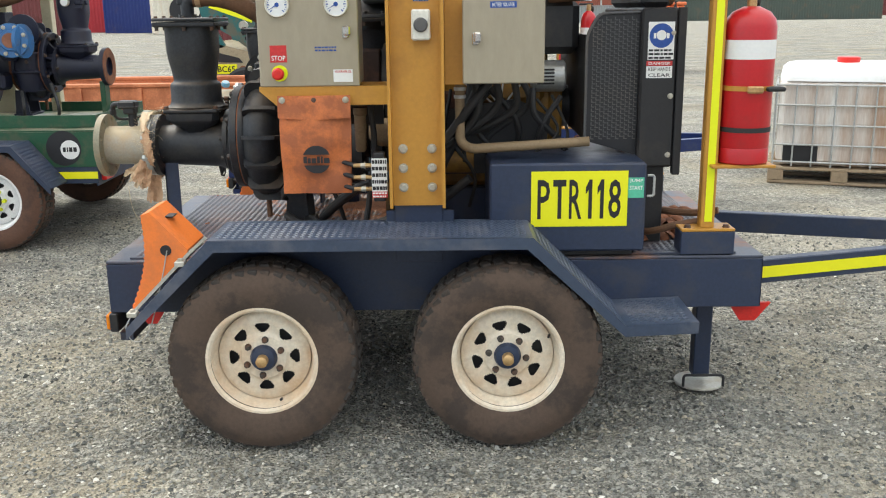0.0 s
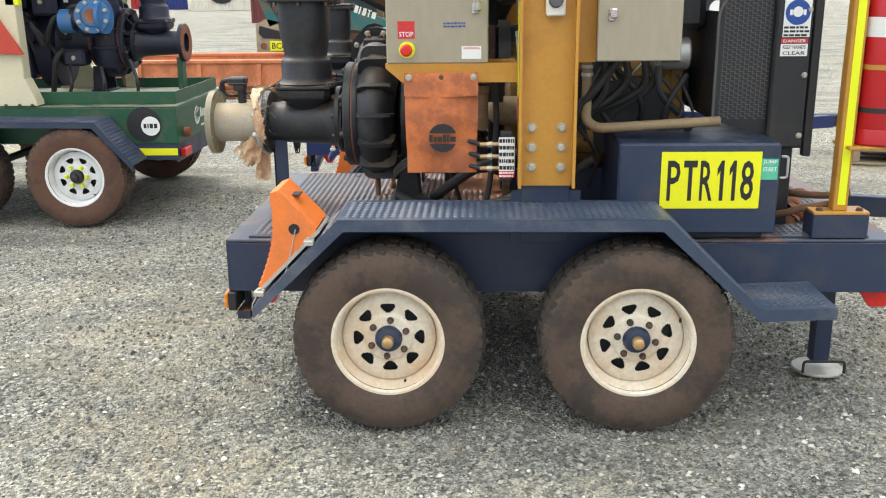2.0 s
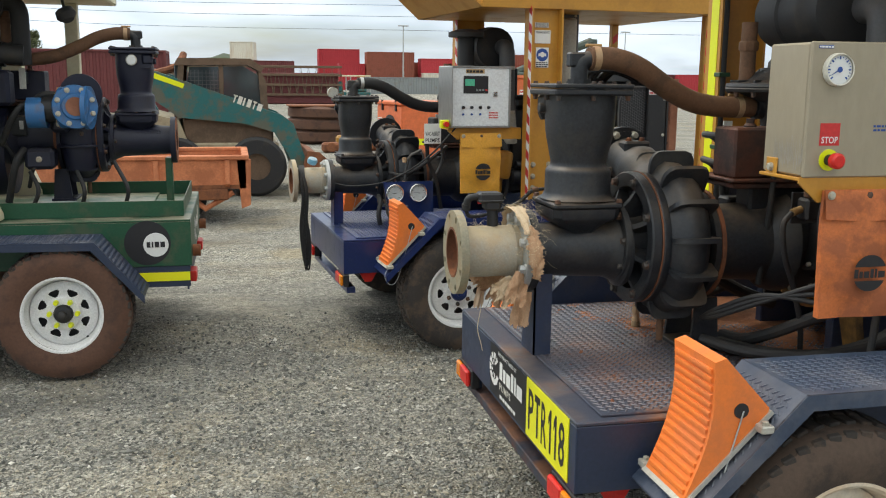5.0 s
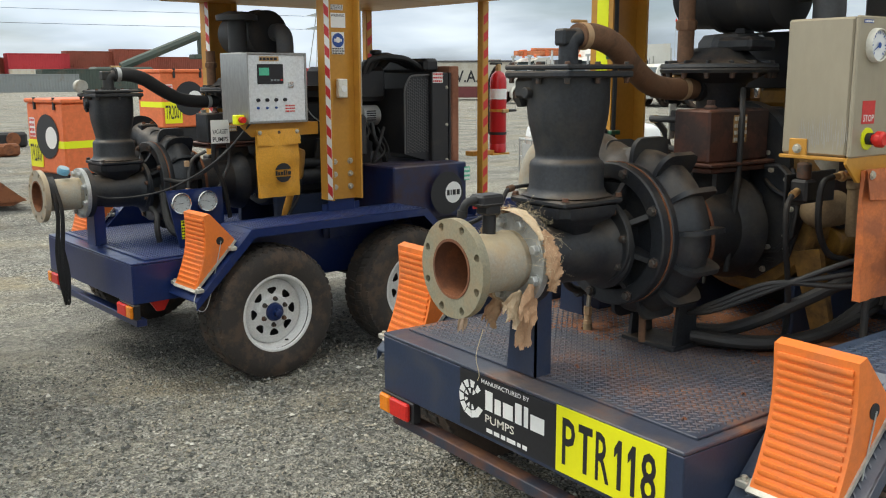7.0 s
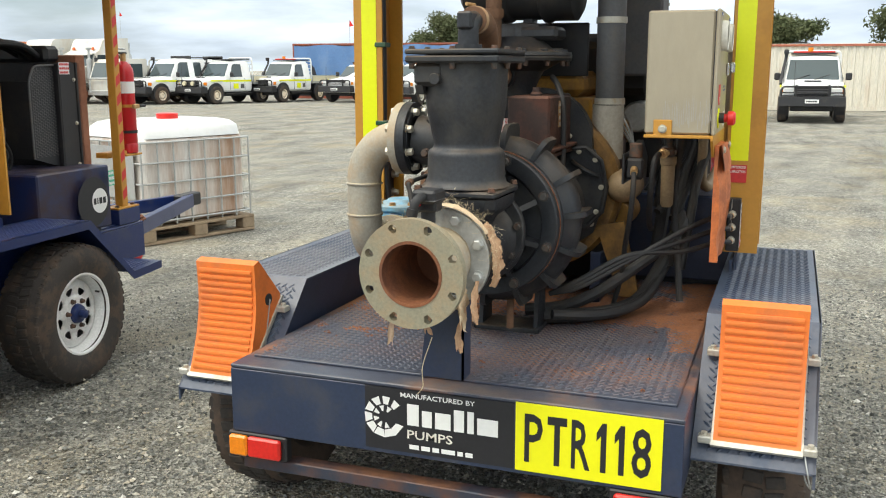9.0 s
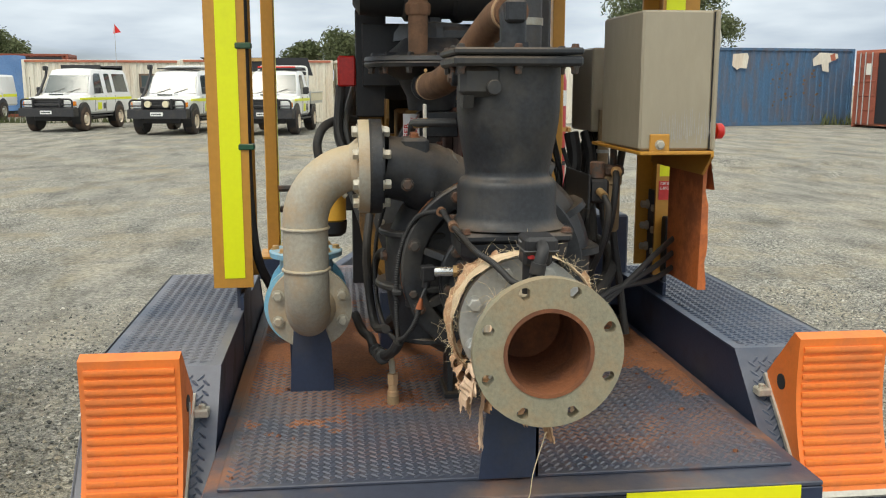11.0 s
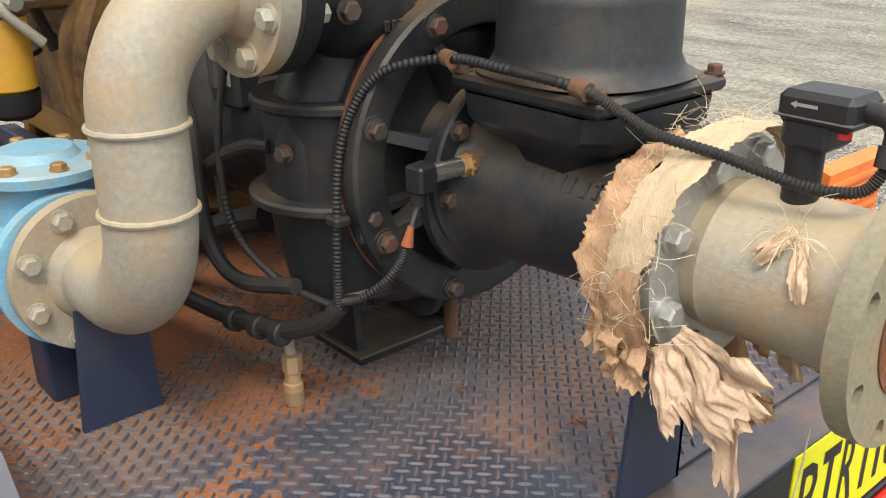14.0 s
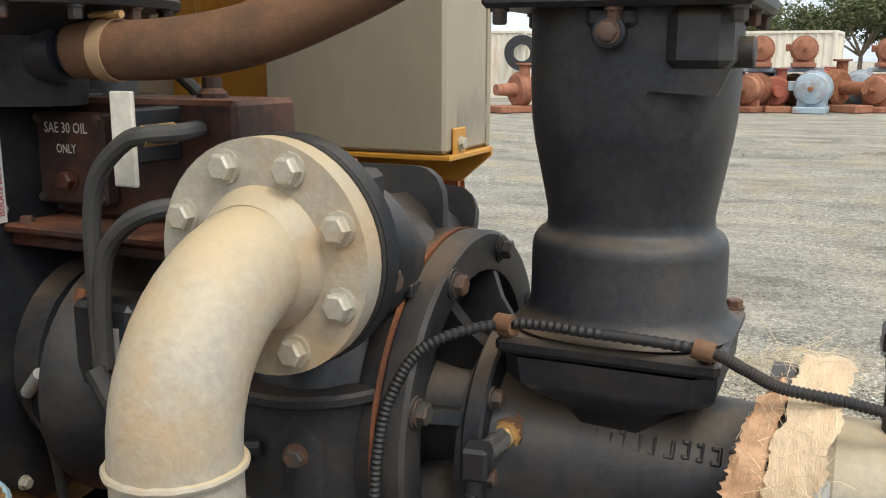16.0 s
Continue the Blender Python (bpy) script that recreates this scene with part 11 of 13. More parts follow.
def small_truck(F, label):
    t = thing("truck", (2, 0, 0), label, "truck", F, "parked trucks")
    w = 0.9
    part("cab", Shape().prism([(-0.80, 0.45), (-0.88, 0.70), (-0.86, 1.12), (-0.54, 1.92), (-0.40, 2.02), (0.95, 2.06), (1.0, 1.98), (1.0, 0.45)], -w, w), M["truck_white"], t, "white cab with a flat face")
    part("windscreen", Shape().prism([(-0.855, 1.17), (-0.575, 1.87), (-0.53, 1.87), (-0.81, 1.17)], -w * 0.90, w * 0.90), M["pale_glass"], t)
    part("tray", Shape().box((1.1, -0.95, 0.75), (3.8, 0.95, 0.90), 0.03), M["truck_white"], t)
    part("head_board", Shape().box((1.1, -0.95, 0.90), (1.16, 0.95, 1.75), 0.02), M["truck_white"], t)
    part("tray_rail", Shape().tube(bend([(1.13, -0.9, 1.75), (1.13, -0.9, 2.0), (3.7, -0.9, 2.0), (3.7, -0.9, 0.9)], 0.1, 3), 0.03, 8), M["container_cream"], t)
    part("door_mark", disc(Shape(), (0.35, -w, 0.95), (0, -1, 0), 0.20, 24, 0.01), M["ink"], t, "dark round mark")
    part("bumper", Shape().box((-1.0, -w, 0.38), (-0.8, w, 0.62), 0.03), M["galv"], t)
    part("bull_bar", Shape().tube(bend([(-1.0, -0.7, 0.5), (-1.0, -0.7, 1.15), (-1.0, 0.7, 1.15), (-1.0, 0.7, 0.5)], 0.15, 4), 0.05, 8), M["galv"], t)
    part("grille", Shape().box((-0.86, -0.5, 0.7), (-0.80, 0.5, 1.05), 0.01), M["black"], t)
    for s in (-1, 1):
        part("side_window", Shape().box((-0.42, s * w, 1.20), (0.72, s * (w + 0.008), 1.82), 0), M["glass"], t)
        part("headlight", Shape().box((-0.86, s * 0.55, 0.75), (-0.78, s * 0.8, 0.95), 0.01), M["gauge"], t)
        for x in (0.0, 2.8):
            side_wheel(t, x, s * (w - 0.12), 0.38, 0.38, 0.25, "dusty_rubber", "rim", s)
    return t


colour("truck_white", (0.62, 0.61, 0.56), 0.4, grime=(0.48, 0.34, 0.20), amount=0.36, scale=1.6, vary=0.04, edge=0.3, stretch=(1, 1, 0.4))
SHRUNK = Matrix.Scale(0.86, 4)
truck(pose(30.6, 41.5, 0, 0, 0, -12) @ SHRUNK, "white truck with a folded orange crane boom", crane=True, sleeper=False)
truck(pose(31.3, 37.8, 0, 0, 0, -12) @ SHRUNK, "white prime mover with a tall stained sleeper cab")
truck(pose(31.6, 35.1, 0, 0, 0, -8) @ SHRUNK, "white prime mover with a dusty orange bull bar", gantry=True)
small_truck(pose(32.4, 32.9, 0, 0, 0, -12), "small white cab-over truck with a steel bull bar")


def far_containers():
    C = container
    C(-11.2, 45.2, 0, 6.06, "container_maroon", "maroon shipping container standing across the yard", doors=False, H=2.75)
    C(-21.6, 70.0, 22, 6.06, "container_white", "weathered white shipping container with a round black mark", doors=False, H=3.0)
    C(-27.6, 76.5, -4, 6.06, "container_navy", "dark blue shipping container", doors=False, H=3.6)
    C(-34.5, 70.0, 0, 6.06, "container_maroon", "maroon shipping container with doors", H=3.4)
    C(-32.0, 80.0, 0, 12.1, "container_red", "dull red shipping container", H=3.4)
    lg = thing("round_decal", (-18.6, 71.0, 1.6), "large round black and white mark on the container", "decal")
    nrm = Vector((math.sin(radians(22)), -math.cos(radians(22)), 0))
    c0 = Vector((-21.6, 70.0, 0)) + Vector((math.cos(radians(22)), math.sin(radians(22)), 0)) * 2.3 + nrm * 0.03
    part("dark_circle", disc(Shape(), c0 + Vector((0, 0, 1.65)), nrm, 1.15, 36), M["ink"], lg)
    part("white_circle", disc(Shape(), c0 + Vector((0.4, 0.1, 1.6)), nrm, 0.6, 30, 0.02), M["container_white"], lg)
    for x, y, L, m, z, h in [(11.5, 100, 12.1, "container_grey", 0, 1.75), (21.0, 104, 26.0, "container_green", 0, 2.25), (15.7, 130, 6.6, "container_rust", 0, 5.2), (12.0, 131, 3.6, "container_red", 0, 3.6), (22.4, 133, 6.0, "container_rust", 0, 3.9),
                             (23.3, 130.2, 7.5, "container_red", 0, 4.4), (23.3, 128, 6.5, "container_white", 0.2, 2.2), (30.8, 131.8, 6.0, "container_rust", 0, 4.8), (36.8, 131, 6.0, "container_rust", 0, 5.1), (30.0, 129, 6.0, "container_maroon", 0.2, 2.3),
                             (36.5, 128, 16.0, "container_red", 0, 2.2), (44.0, 135, 8.0, "container_rust", 0, 4.2), (53.0, 133, 10.0, "container_maroon", 0.2, 2.4), (10.0, 140, 6.0, "container_red", 0, 5.8), (63, 132, 12.0, "container_red", 0.2, 2.4)]:
        C(x, y, 0, L, m, {"container_grey": "grey shipping container across the yard", "container_green": "long dark green shipping container", "container_rust": "rust brown container in a stack", "container_red": "bright red container in a stack", "container_white": "off-white container in a stack", "container_maroon": "maroon container in a stack"}[m], z if z > 0.5 else 0.0, h + (0 if z > 0.5 else z), doors=False, group="container stacks")
    C(-2.6, 134.5, -12, 3.2, "container_white", "small white container standing on a stack", 3.9, 2.5)
    C(-6.0, 134.0, 0, 12.1, "container_maroon", "maroon container under the white one", 0, 3.9, doors=False)
    # along the far end of the yard
    tc = C(46.0, 17.4, 96, 12.1, "container_rust", "rust red container with a torn blue tarpaulin down its open side", H=2.95, doors=False)
    # black sheet over the closed wall stands for the shaded inside
    part("painted_opening", Shape().box((0.30, 2.432, 0.15), (11.9, 2.445, 2.80), 0), M["ink"], tc, "black sheet standing for the shaded open side")
    sheet, cols = Shape(), 90
    for i in range(cols + 1):
        u = i / cols
        for j in range(9):
            v = j / 8
            lx = 1.9 - 1.25 * v * v + (10.1 + 1.25 * v * v) * u
            sheet.v.append((lx, 2.50 + 0.05 * math.sin(u * 60 + 2 * v) * (0.3 + v) + 0.06 * noise.noise((u * 14, v * 2, 3)), 2.84 - 2.5 * v + 0.04 * math.sin(u * 25)))
    sheet.f = [(i * 9 + j, i * 9 + j + 1, (i + 1) * 9 + j + 1, (i + 1) * 9 + j) for i in range(cols) for j in range(8)]
    part("tarpaulin", sheet, M["tarp_blue"], tc, "sagging blue tarpaulin")
    for x, y, yaw in ((39.2, 11.2, 97), (38.5, 4.9, 96), (37.8, -1.4, 96)):
        wc = C(x, y, yaw, 6.06, "container_white", "rust-edged cream container behind the vehicles", H=2.50, doors=False)
        part("rusty_rail", Shape().box((0.1, 2.425, 2.40), (5.96, 2.452, 2.49), 0.004), M["container_orange"], wc, "rusty top rail")
    wd = thing("container_window", (36.9, 12.3, 1.5), "dark framed window cut into the cream container", "window")
    part("frame", Shape().box((36.42, 11.5, 1.25), (36.47, 12.5, 1.95), 0.01), M["loader_brown"], wd)
    part("pane", Shape().box((36.40, 11.6, 1.32), (36.42, 12.4, 1.88), 0), M["pale_glass"], wd)
    C(36.4, -8.4, 97, 6.06, "container_white", "rust-streaked white container with faint marks", H=2.75, doors=False)
    mk = thing("container_marks", (33.9, -6.0, 1.6), "faint grey marks on the white container", "marking")
    for k, (z, h) in enumerate(((2.0, 0.14), (1.78, 0.14), (1.40, 0.22))):
        part("line_mark", bars(Shape(), (33.90, -6.1 + 0.1 * k, z), Vector((0.05, -0.75, 0)), Z_ * h, 1, 0.004, 20 + k), M["exhaust"], mk)
    C(33.35, -14.75, 98, 6.06, "container_blue", "faded blue container with a white patch", H=2.85, doors=False)
    oc = C(30.22, -22.1, 97, 8.0, "container_orange", "faded orange corrugated container with one door open", H=2.72, doors=False)
    # the doorway's shade is a black sheet on the closed end wall
    part("painted_doorway", Shape().box((8.0, 1.25, 0.16), (8.02, 2.30, 2.58), 0), M["ink"], oc, "black sheet standing for the shaded doorway")
    leaf = part("door", Shape().box((8.0, 0.10, 0.14), (8.05, 1.24, 2.60), 0.008), M["container_rust"], oc, "rust red door leaf")
    for q in (0.35, 0.62, 0.98):
        part("lock_rod", Shape().cyl((8.07, q, 0.10), (8.07, q, 2.64), 0.022, n=8), M["galv"], leaf)
    for q in (0.6, 1.1, 1.6, 2.1):
        part("door_rib", Shape().box((8.05, 0.16, q), (8.07, 1.18, q + 0.06), 0.006), M["container_rust"], leaf)
    part("notice", Shape().box((8.06, 0.70, 1.85), (8.075, 0.95, 2.25), 0), M["off_white"], leaf)
    C(26.2, -33.0, 97, 6.0, "container_rust", "rust red container standing open", H=2.75, doors=False)
    BF = pose(33.35, -14.75, 0, 0, 0, 98)
    pt = thing("white_patch", (5.0, 2.44, 2.2), "flaking white paint patch on the blue container", "paint patch", BF)
    for poly in ([(4.55, 2.52), (4.62, 2.66), (5.2, 2.62), (5.22, 2.20), (5.0, 2.05), (4.9, 2.12), (4.62, 2.10)], [(0.75, 2.50), (0.78, 2.66), (1.55, 2.70), (1.85, 2.45), (1.80, 2.20), (1.45, 2.28), (1.40, 2.02), (1.12, 1.98), (1.15, 2.32)]):
        part("patch", Shape().prism(poly, 2.446, 2.452), M["container_white"], pt)
    part("rust_patch", Shape().prism([(0.85, 2.42), (0.9, 2.68), (1.1, 2.60), (1.05, 2.40)], 2.452, 2.456), M["container_orange"], pt)
    rs = random.Random(5)
    fl = Shape()
    for k in range(46):
        x, z, q = rs.uniform(1.4, 3.6), rs.uniform(0.7, 2.3), rs.uniform(0.02, 0.075)
        fl.prism([(x - q, z), (x, z + q * rs.uniform(0.5, 1.2)), (x + q * 0.9, z + q * 0.2), (x + q * 0.1, z - q * rs.uniform(0.5, 1.2))], 2.446, 2.449)
    part("rust_spots", fl, M["loader_brown"], pt, "spots of rust", 20)
    lg2 = thing("round_decal", (32.7, 3.1, 1.5), "large round black and white mark on the white container", "decal")
    part("dark_circle", disc(Shape(), (35.60, 3.15, 1.62), (-1, -0.1, 0), 0.98, 36, 0.12), M["ink"], lg2)
    part("white_circle", disc(Shape(), (35.60, 2.70, 1.54), (-1, -0.1, 0), 0.50, 30, 0.15), M["container_white"], lg2)
    part("lower_marks", bars(Shape(), (35.46, 3.6, 0.20), Vector((0, -1.6, 0)), Z_ * 0.75, 3, 0.07, 4), M["ink"], lg2)
    aw = thing("awning", (33.3, 8.4, 1.9), "dark awning in front of the white container", "awning")
    part("awning_sheet", Shape().prism([(9.6, 2.52), (5.6, 2.52), (5.4, 1.85), (8.9, 2.08)], 33.20, 33.35, "yz"), M["ink"], aw)
    for y in (5.6, 8.8):
        part("awning_post", Shape().cyl((33.28, y, 0.0), (33.28, y, 2.1), 0.04, n=8), M["galv"], aw)
    part("awning_sign", Shape().box((33.15, 6.9, 2.38), (33.19, 8.1, 2.50), 0), M["brass"], aw)
    gen = thing("welder_generator", (29.0, -5.5, 0), "small red and white wheeled generator", "generator")
    part("cabinet", Shape().box((28.9, -6.0, 0.25), (29.6, -5.2, 1.1), 0.03), M["white"], gen)
    part("frame", Shape().tube(bend([(28.8, -6.1, 0.1), (28.8, -6.1, 1.2), (28.8, -5.1, 1.2), (28.8, -5.1, 0.1)], 0.05, 3), 0.03, 8), M["container_red"], gen)
    part("dial", disc(Shape(), (28.9, -5.85, 0.75), (-1, 0, 0), 0.14, 20, 0.01), M["ink"], gen)
    part("wheel", Shape().cyl((29.2, -6.1, 0.15), (29.2, -6.0, 0.15), 0.15, n=16), M["rubber"], gen)


far_containers()


def box_trailer():
    """White curtain-sided trailer with a red skirt and a painted mark."""
    F = pose(30.18, 49.64, 0, 0, 0, -40.3)
    t = thing("box_trailer", (0, 0, 0), "cream box trailer with a red-brown skirt and black painted letters", "trailer", F)
    part("body", Shape().box((-3.2, 0, 0.82), (10.8, 2.4, 2.30), 0.03), M["container_cream"], t)
    part("roof_edge", Shape().box((-3.25, -0.05, 2.30), (10.85, 2.45, 2.40), 0.02), M["exhaust"], t, "dark roof edge")
    part("skirt", Shape().box((-3.2, -0.02, 0.16), (10.8, 2.42, 0.82), 0.02), M["container_maroon"], t)
    for k in range(9):
        part("side_post", Shape().box((-3.1 + 1.7 * k, -0.035, 0.84), (-3.04 + 1.7 * k, -0.002, 2.29), 0.004), M["container_cream"], t)
    part("letters", write(Shape(), "W.A.", (1.72, -0.004, 1.08), X_ * 1.80, Z_ * 0.72, 0.02), M["ink"], t, "black painted letters")
    for x in (7.0, 8.2):
        side_wheel(t, x, 0.15, 0.42, 0.42, 0.3)
    part("leg", Shape().box((-1.6, 0.3, 0), (-1.4, 0.5, 0.6), 0.01), M["black"], t)


box_trailer()


def skid_loader():
    """A teal skid-steer loader seen from its side, facing +x."""
    t = thing("skid_steer_loader", (-2.4, 14.5, 0), "dusty teal skid-steer loader with a brown cab and bucket", "loader")
    y0, y1 = 14.0, 15.5
    part("chassis", Shape().box((-3.5, y0 + 0.25, 0.28), (-1.75, y1 - 0.25, 0.85), 0.03), M["loader_brown"], t)
    part("engine_cover", Shape().prism([(-3.66, 0.30), (-3.66, 1.08), (-3.5, 1.16), (-2.95, 1.02), (-2.85, 0.75), (-3.0, 0.35)], y0 + 0.02, y1 - 0.02), M["loader_beige"], t, "beige rear cover")
    part("side_sill", Shape().box((-2.9, y0 + 0.02, 0.62), (-1.65, y1 - 0.02, 0.72), 0.02), M["loader_beige"], t)
    part("side_wall", Shape().box((-2.9, y0 + 0.10, 0.70), (-1.72, y1 - 0.10, 1.05), 0.02), M["loader_brown"], t)
    part("dark_panel", Shape().prism([(-3.62, 0.95), (-3.60, 1.06), (-3.10, 0.93), (-3.05, 0.86), (-3.55, 0.88)], y0 + 0.012, y0 + 0.02), M["ink"], t)
    pl = part("number_board", Shape().box((-3.46, y0 + 0.008, 0.70), (-3.14, y0 + 0.018, 0.84), 0.002), M["sign"], t, "yellow number board")
    part("board_text", write(Shape(), "BC65", (-3.43, y0 + 0.008, 0.725), X_ * 0.26, Z_ * 0.09, 0.003), M["ink"], pl)
    for x in (-3.55, -3.05):
        part("side_lamp", Shape().cyl((x, y0 + 0.02, 0.77), (x, y0, 0.77), 0.05, n=14), M["rust"], t)
    for yy in (y0, y1 - 0.14):
        s = Shape().prism([(-3.66, 1.72), (-3.50, 1.76), (-1.62, 1.10), (-1.45, 0.98), (-1.28, 0.45), (-1.22, 0.30), (-1.42, 0.26), (-1.52, 0.55), (-1.70, 0.86), (-2.1, 0.98), (-2.95, 1.06), (-3.10, 1.18), (-3.25, 1.28), (-3.60, 1.48)], yy, yy + 0.14)
        arm = part("lift_arm", s, M["teal"], t, "chipped teal lift arm")
        part("arm_link", Shape().prism([(-3.62, 1.48), (-3.50, 1.48), (-3.30, 1.10), (-3.45, 1.05)], yy + 0.02, yy + 0.12), M["teal"], t)
        part("reflective_strip", Shape().prism([(-3.50, 1.66), (-3.46, 1.72), (-2.86, 1.50), (-2.88, 1.44)], yy - 0.004, yy), M["tape"], arm, "fluorescent strip")
        if yy == y0:
            word_blocks("word_mark", arm, M["off_white"], (-2.26, yy, 1.27), Vector((0.42, 0, -0.145)), Vector((0.035, 0, 0.10)), [(0.0, 0.12, 0.8, 1), (0.04, 0.04, 0, 1), (0.16, 0.12, 0, 1), (0.32, 0.05, 0, 1), (0.44, 0.12, 0, 1), (0.6, 0.12, 0.8, 1), (0.64, 0.04, 0, 1), (0.76, 0.14, 0, 0.9)], 0.003)
    # cab: posts, roof, screens
    for poly in ([(-3.02, 1.05), (-2.94, 1.05), (-2.86, 1.80), (-2.94, 1.80)], [(-1.86, 0.95), (-1.76, 0.95), (-1.80, 1.55), (-1.90, 1.72)]):
        for yy in (y0 + 0.22, y1 - 0.30):
            part("cab_post", Shape().prism(poly, yy, yy + 0.08), M["loader_brown"], t)
    part("cab_roof", Shape().prism([(-3.0, 1.74), (-2.95, 1.84), (-2.0, 1.84), (-1.82, 1.72), (-1.86, 1.66), (-2.05, 1.76)], y0 + 0.2, y1 - 0.2), M["loader_brown"], t)
    part("cab_back", Shape().box((-3.0, y0 + 0.3, 1.05), (-2.92, y1 - 0.3, 1.76), 0.01), M["glass"], t)
    part("side_screen", Shape().prism([(-2.9, 1.15), (-2.80, 1.72), (-2.1, 1.74), (-1.90, 1.62), (-1.84, 1.02)], y0 + 0.25, y0 + 0.255), M["glass"], t)
    grid = Shape()
    for k in range(9):
        grid.box((-2.84 + 0.05 * k, y0 + 0.235, 1.22), (-2.832 + 0.05 * k, y0 + 0.243, 1.68), 0)
        grid.box((-2.84, y0 + 0.235, 1.24 + 0.05 * k), (-2.42, y0 + 0.243, 1.248 + 0.05 * k), 0)
    raw_part("wire_grille", grid, M["exhaust"], t, "", "stuff")
    part("seat", Shape().box((-2.6, 14.5, 1.0), (-2.2, 15.0, 1.5), 0.06), M["black"], t)
    part("cab_frame_bar", Shape().box((-2.42, y0 + 0.23, 1.1), (-2.36, y0 + 0.29, 1.76), 0.005), M["loader_brown"], t)
    for x in (-3.0, -1.95):
        for yy, s in ((y0 + 0.12, -1), (y1 - 0.12, 1)):
            wl = part("wheel", Shape().lathe([(-0.15, 0.18), (-0.15, 0.36), (-0.12, 0.40), (0.12, 0.40), (0.15, 0.36), (0.15, 0.18)], (x, yy, 0.40), (0, 1, 0), 32), M["rubber"], t, "solid holed tyre")
            part("rim", Shape().lathe([(0, 0), (0.02, 0.19), (-0.05, 0.19)], (x, yy + s * 0.08, 0.40), (0, s, 0), 24), M["loader_brown"], wl)
            # the tyre is uncut: black discs stand for the shaded holes
            for k in range(18):
                a = math.tau * k / 18
                for rr in (0.25, 0.32):
                    part("painted_tyre_hole", Shape().cyl((x + rr * math.cos(a + rr), yy + s * 0.151, 0.40 + rr * math.sin(a + rr)), (x + rr * math.cos(a + rr), yy + s * 0.145, 0.40 + rr * math.sin(a + rr)), 0.022, n=8), M["ink"], wl)
    part("bucket", Shape().prism([(-1.30, 0.08), (-0.70, 0.05), (-0.55, 0.12), (-1.05, 0.22), (-1.12, 0.55), (-1.28, 0.62), (-1.36, 0.30)], y0 - 0.15, y1 + 0.15), M["rust"], t, "rusty digging bucket")
    part("bucket_cheek", Shape().prism([(-1.30, 0.08), (-0.55, 0.10), (-1.12, 0.60), (-1.28, 0.62)], y0 - 0.17, y0 - 0.15), M["rust"], t)
    part("rear_debris", Shape().tube(spline([(-3.4, 14.4, 1.6), (-3.0, 14.6, 1.72), (-2.9, 14.9, 1.9)], 5), 0.05, 8), M["rust"], t)


skid_loader()


def tray_trailer():
    """A long low orange steel tray on wheels."""
    t = thing("tipping_tray_trailer", (-4.2, 12.2, 0), "faded orange steel tray trailer with rusty insides", "trailer")
    xa, xb, ya, yb = -6.6, -2.12, 11.6, 12.9
    for a, b in (((xa, ya, 0.42), (xb, ya + 0.05, 0.72)), ((xa, yb - 0.05, 0.42), (xb, yb, 0.72)), ((xb - 0.05, ya, 0.42), (xb, yb, 0.72)), ((xa, ya, 0.42), (xa + 0.05, yb, 0.72))):
        part("side_board", Shape().box(a, b, 0.006), M["skip_orange"], t)
    for a, b in (((xa, ya - 0.03, 0.70), (xb + 0.03, ya + 0.06, 0.75)), ((xa, yb - 0.06, 0.70), (xb + 0.03, yb + 0.03, 0.75)), ((xb - 0.05, ya, 0.70), (xb + 0.03, yb, 0.75))):
        part("rim_rail", Shape().box(a, b, 0.01), M["skip_orange"], t)
    part("tray_floor", Shape().box((xa, ya, 0.38), (xb, yb, 0.43), 0.005), M["rust"], t)
    for k in range(6):
        x = xa + 0.5 + 0.75 * k
        part("stiffener", Shape().prism([(ya - 0.05, 0.44), (ya, 0.40), (ya, 0.70), (ya - 0.03, 0.70)], x, x + 0.05, "yz"), M["skip_orange"], t)
    part("lower_rail", Shape().box((xa, ya - 0.02, 0.26), (xb - 0.2, ya + 0.08, 0.38), 0.01), M["rust"], t)
    part("hinge_plate", Shape().prism([(xb - 0.1, 0.72), (xb + 0.05, 0.70), (xb + 0.04, 0.20), (xb - 0.06, 0.16)], ya, ya + 0.06), M["skip_orange"], t)
    part("tipping_leg", Shape().tube([(xb - 0.75, ya + 0.1, 0.40), (xb - 0.45, ya + 0.05, 0.16), (xb - 0.15, ya + 0.05, 0.34)], 0.035, 8), M["skip_orange"], t)
    for x in (-2.85, -4.9):
        for yy, s in ((ya + 0.18, -1), (yb - 0.18, 1)):
            side_wheel(t, x, yy, 0.30, 0.30, 0.22, "rubber", "rust", s)
    part("axle", Shape().cyl((-2.85, ya + 0.1, 0.30), (-2.85, yb - 0.1, 0.30), 0.04, n=10), M["black"], t)


tray_trailer()


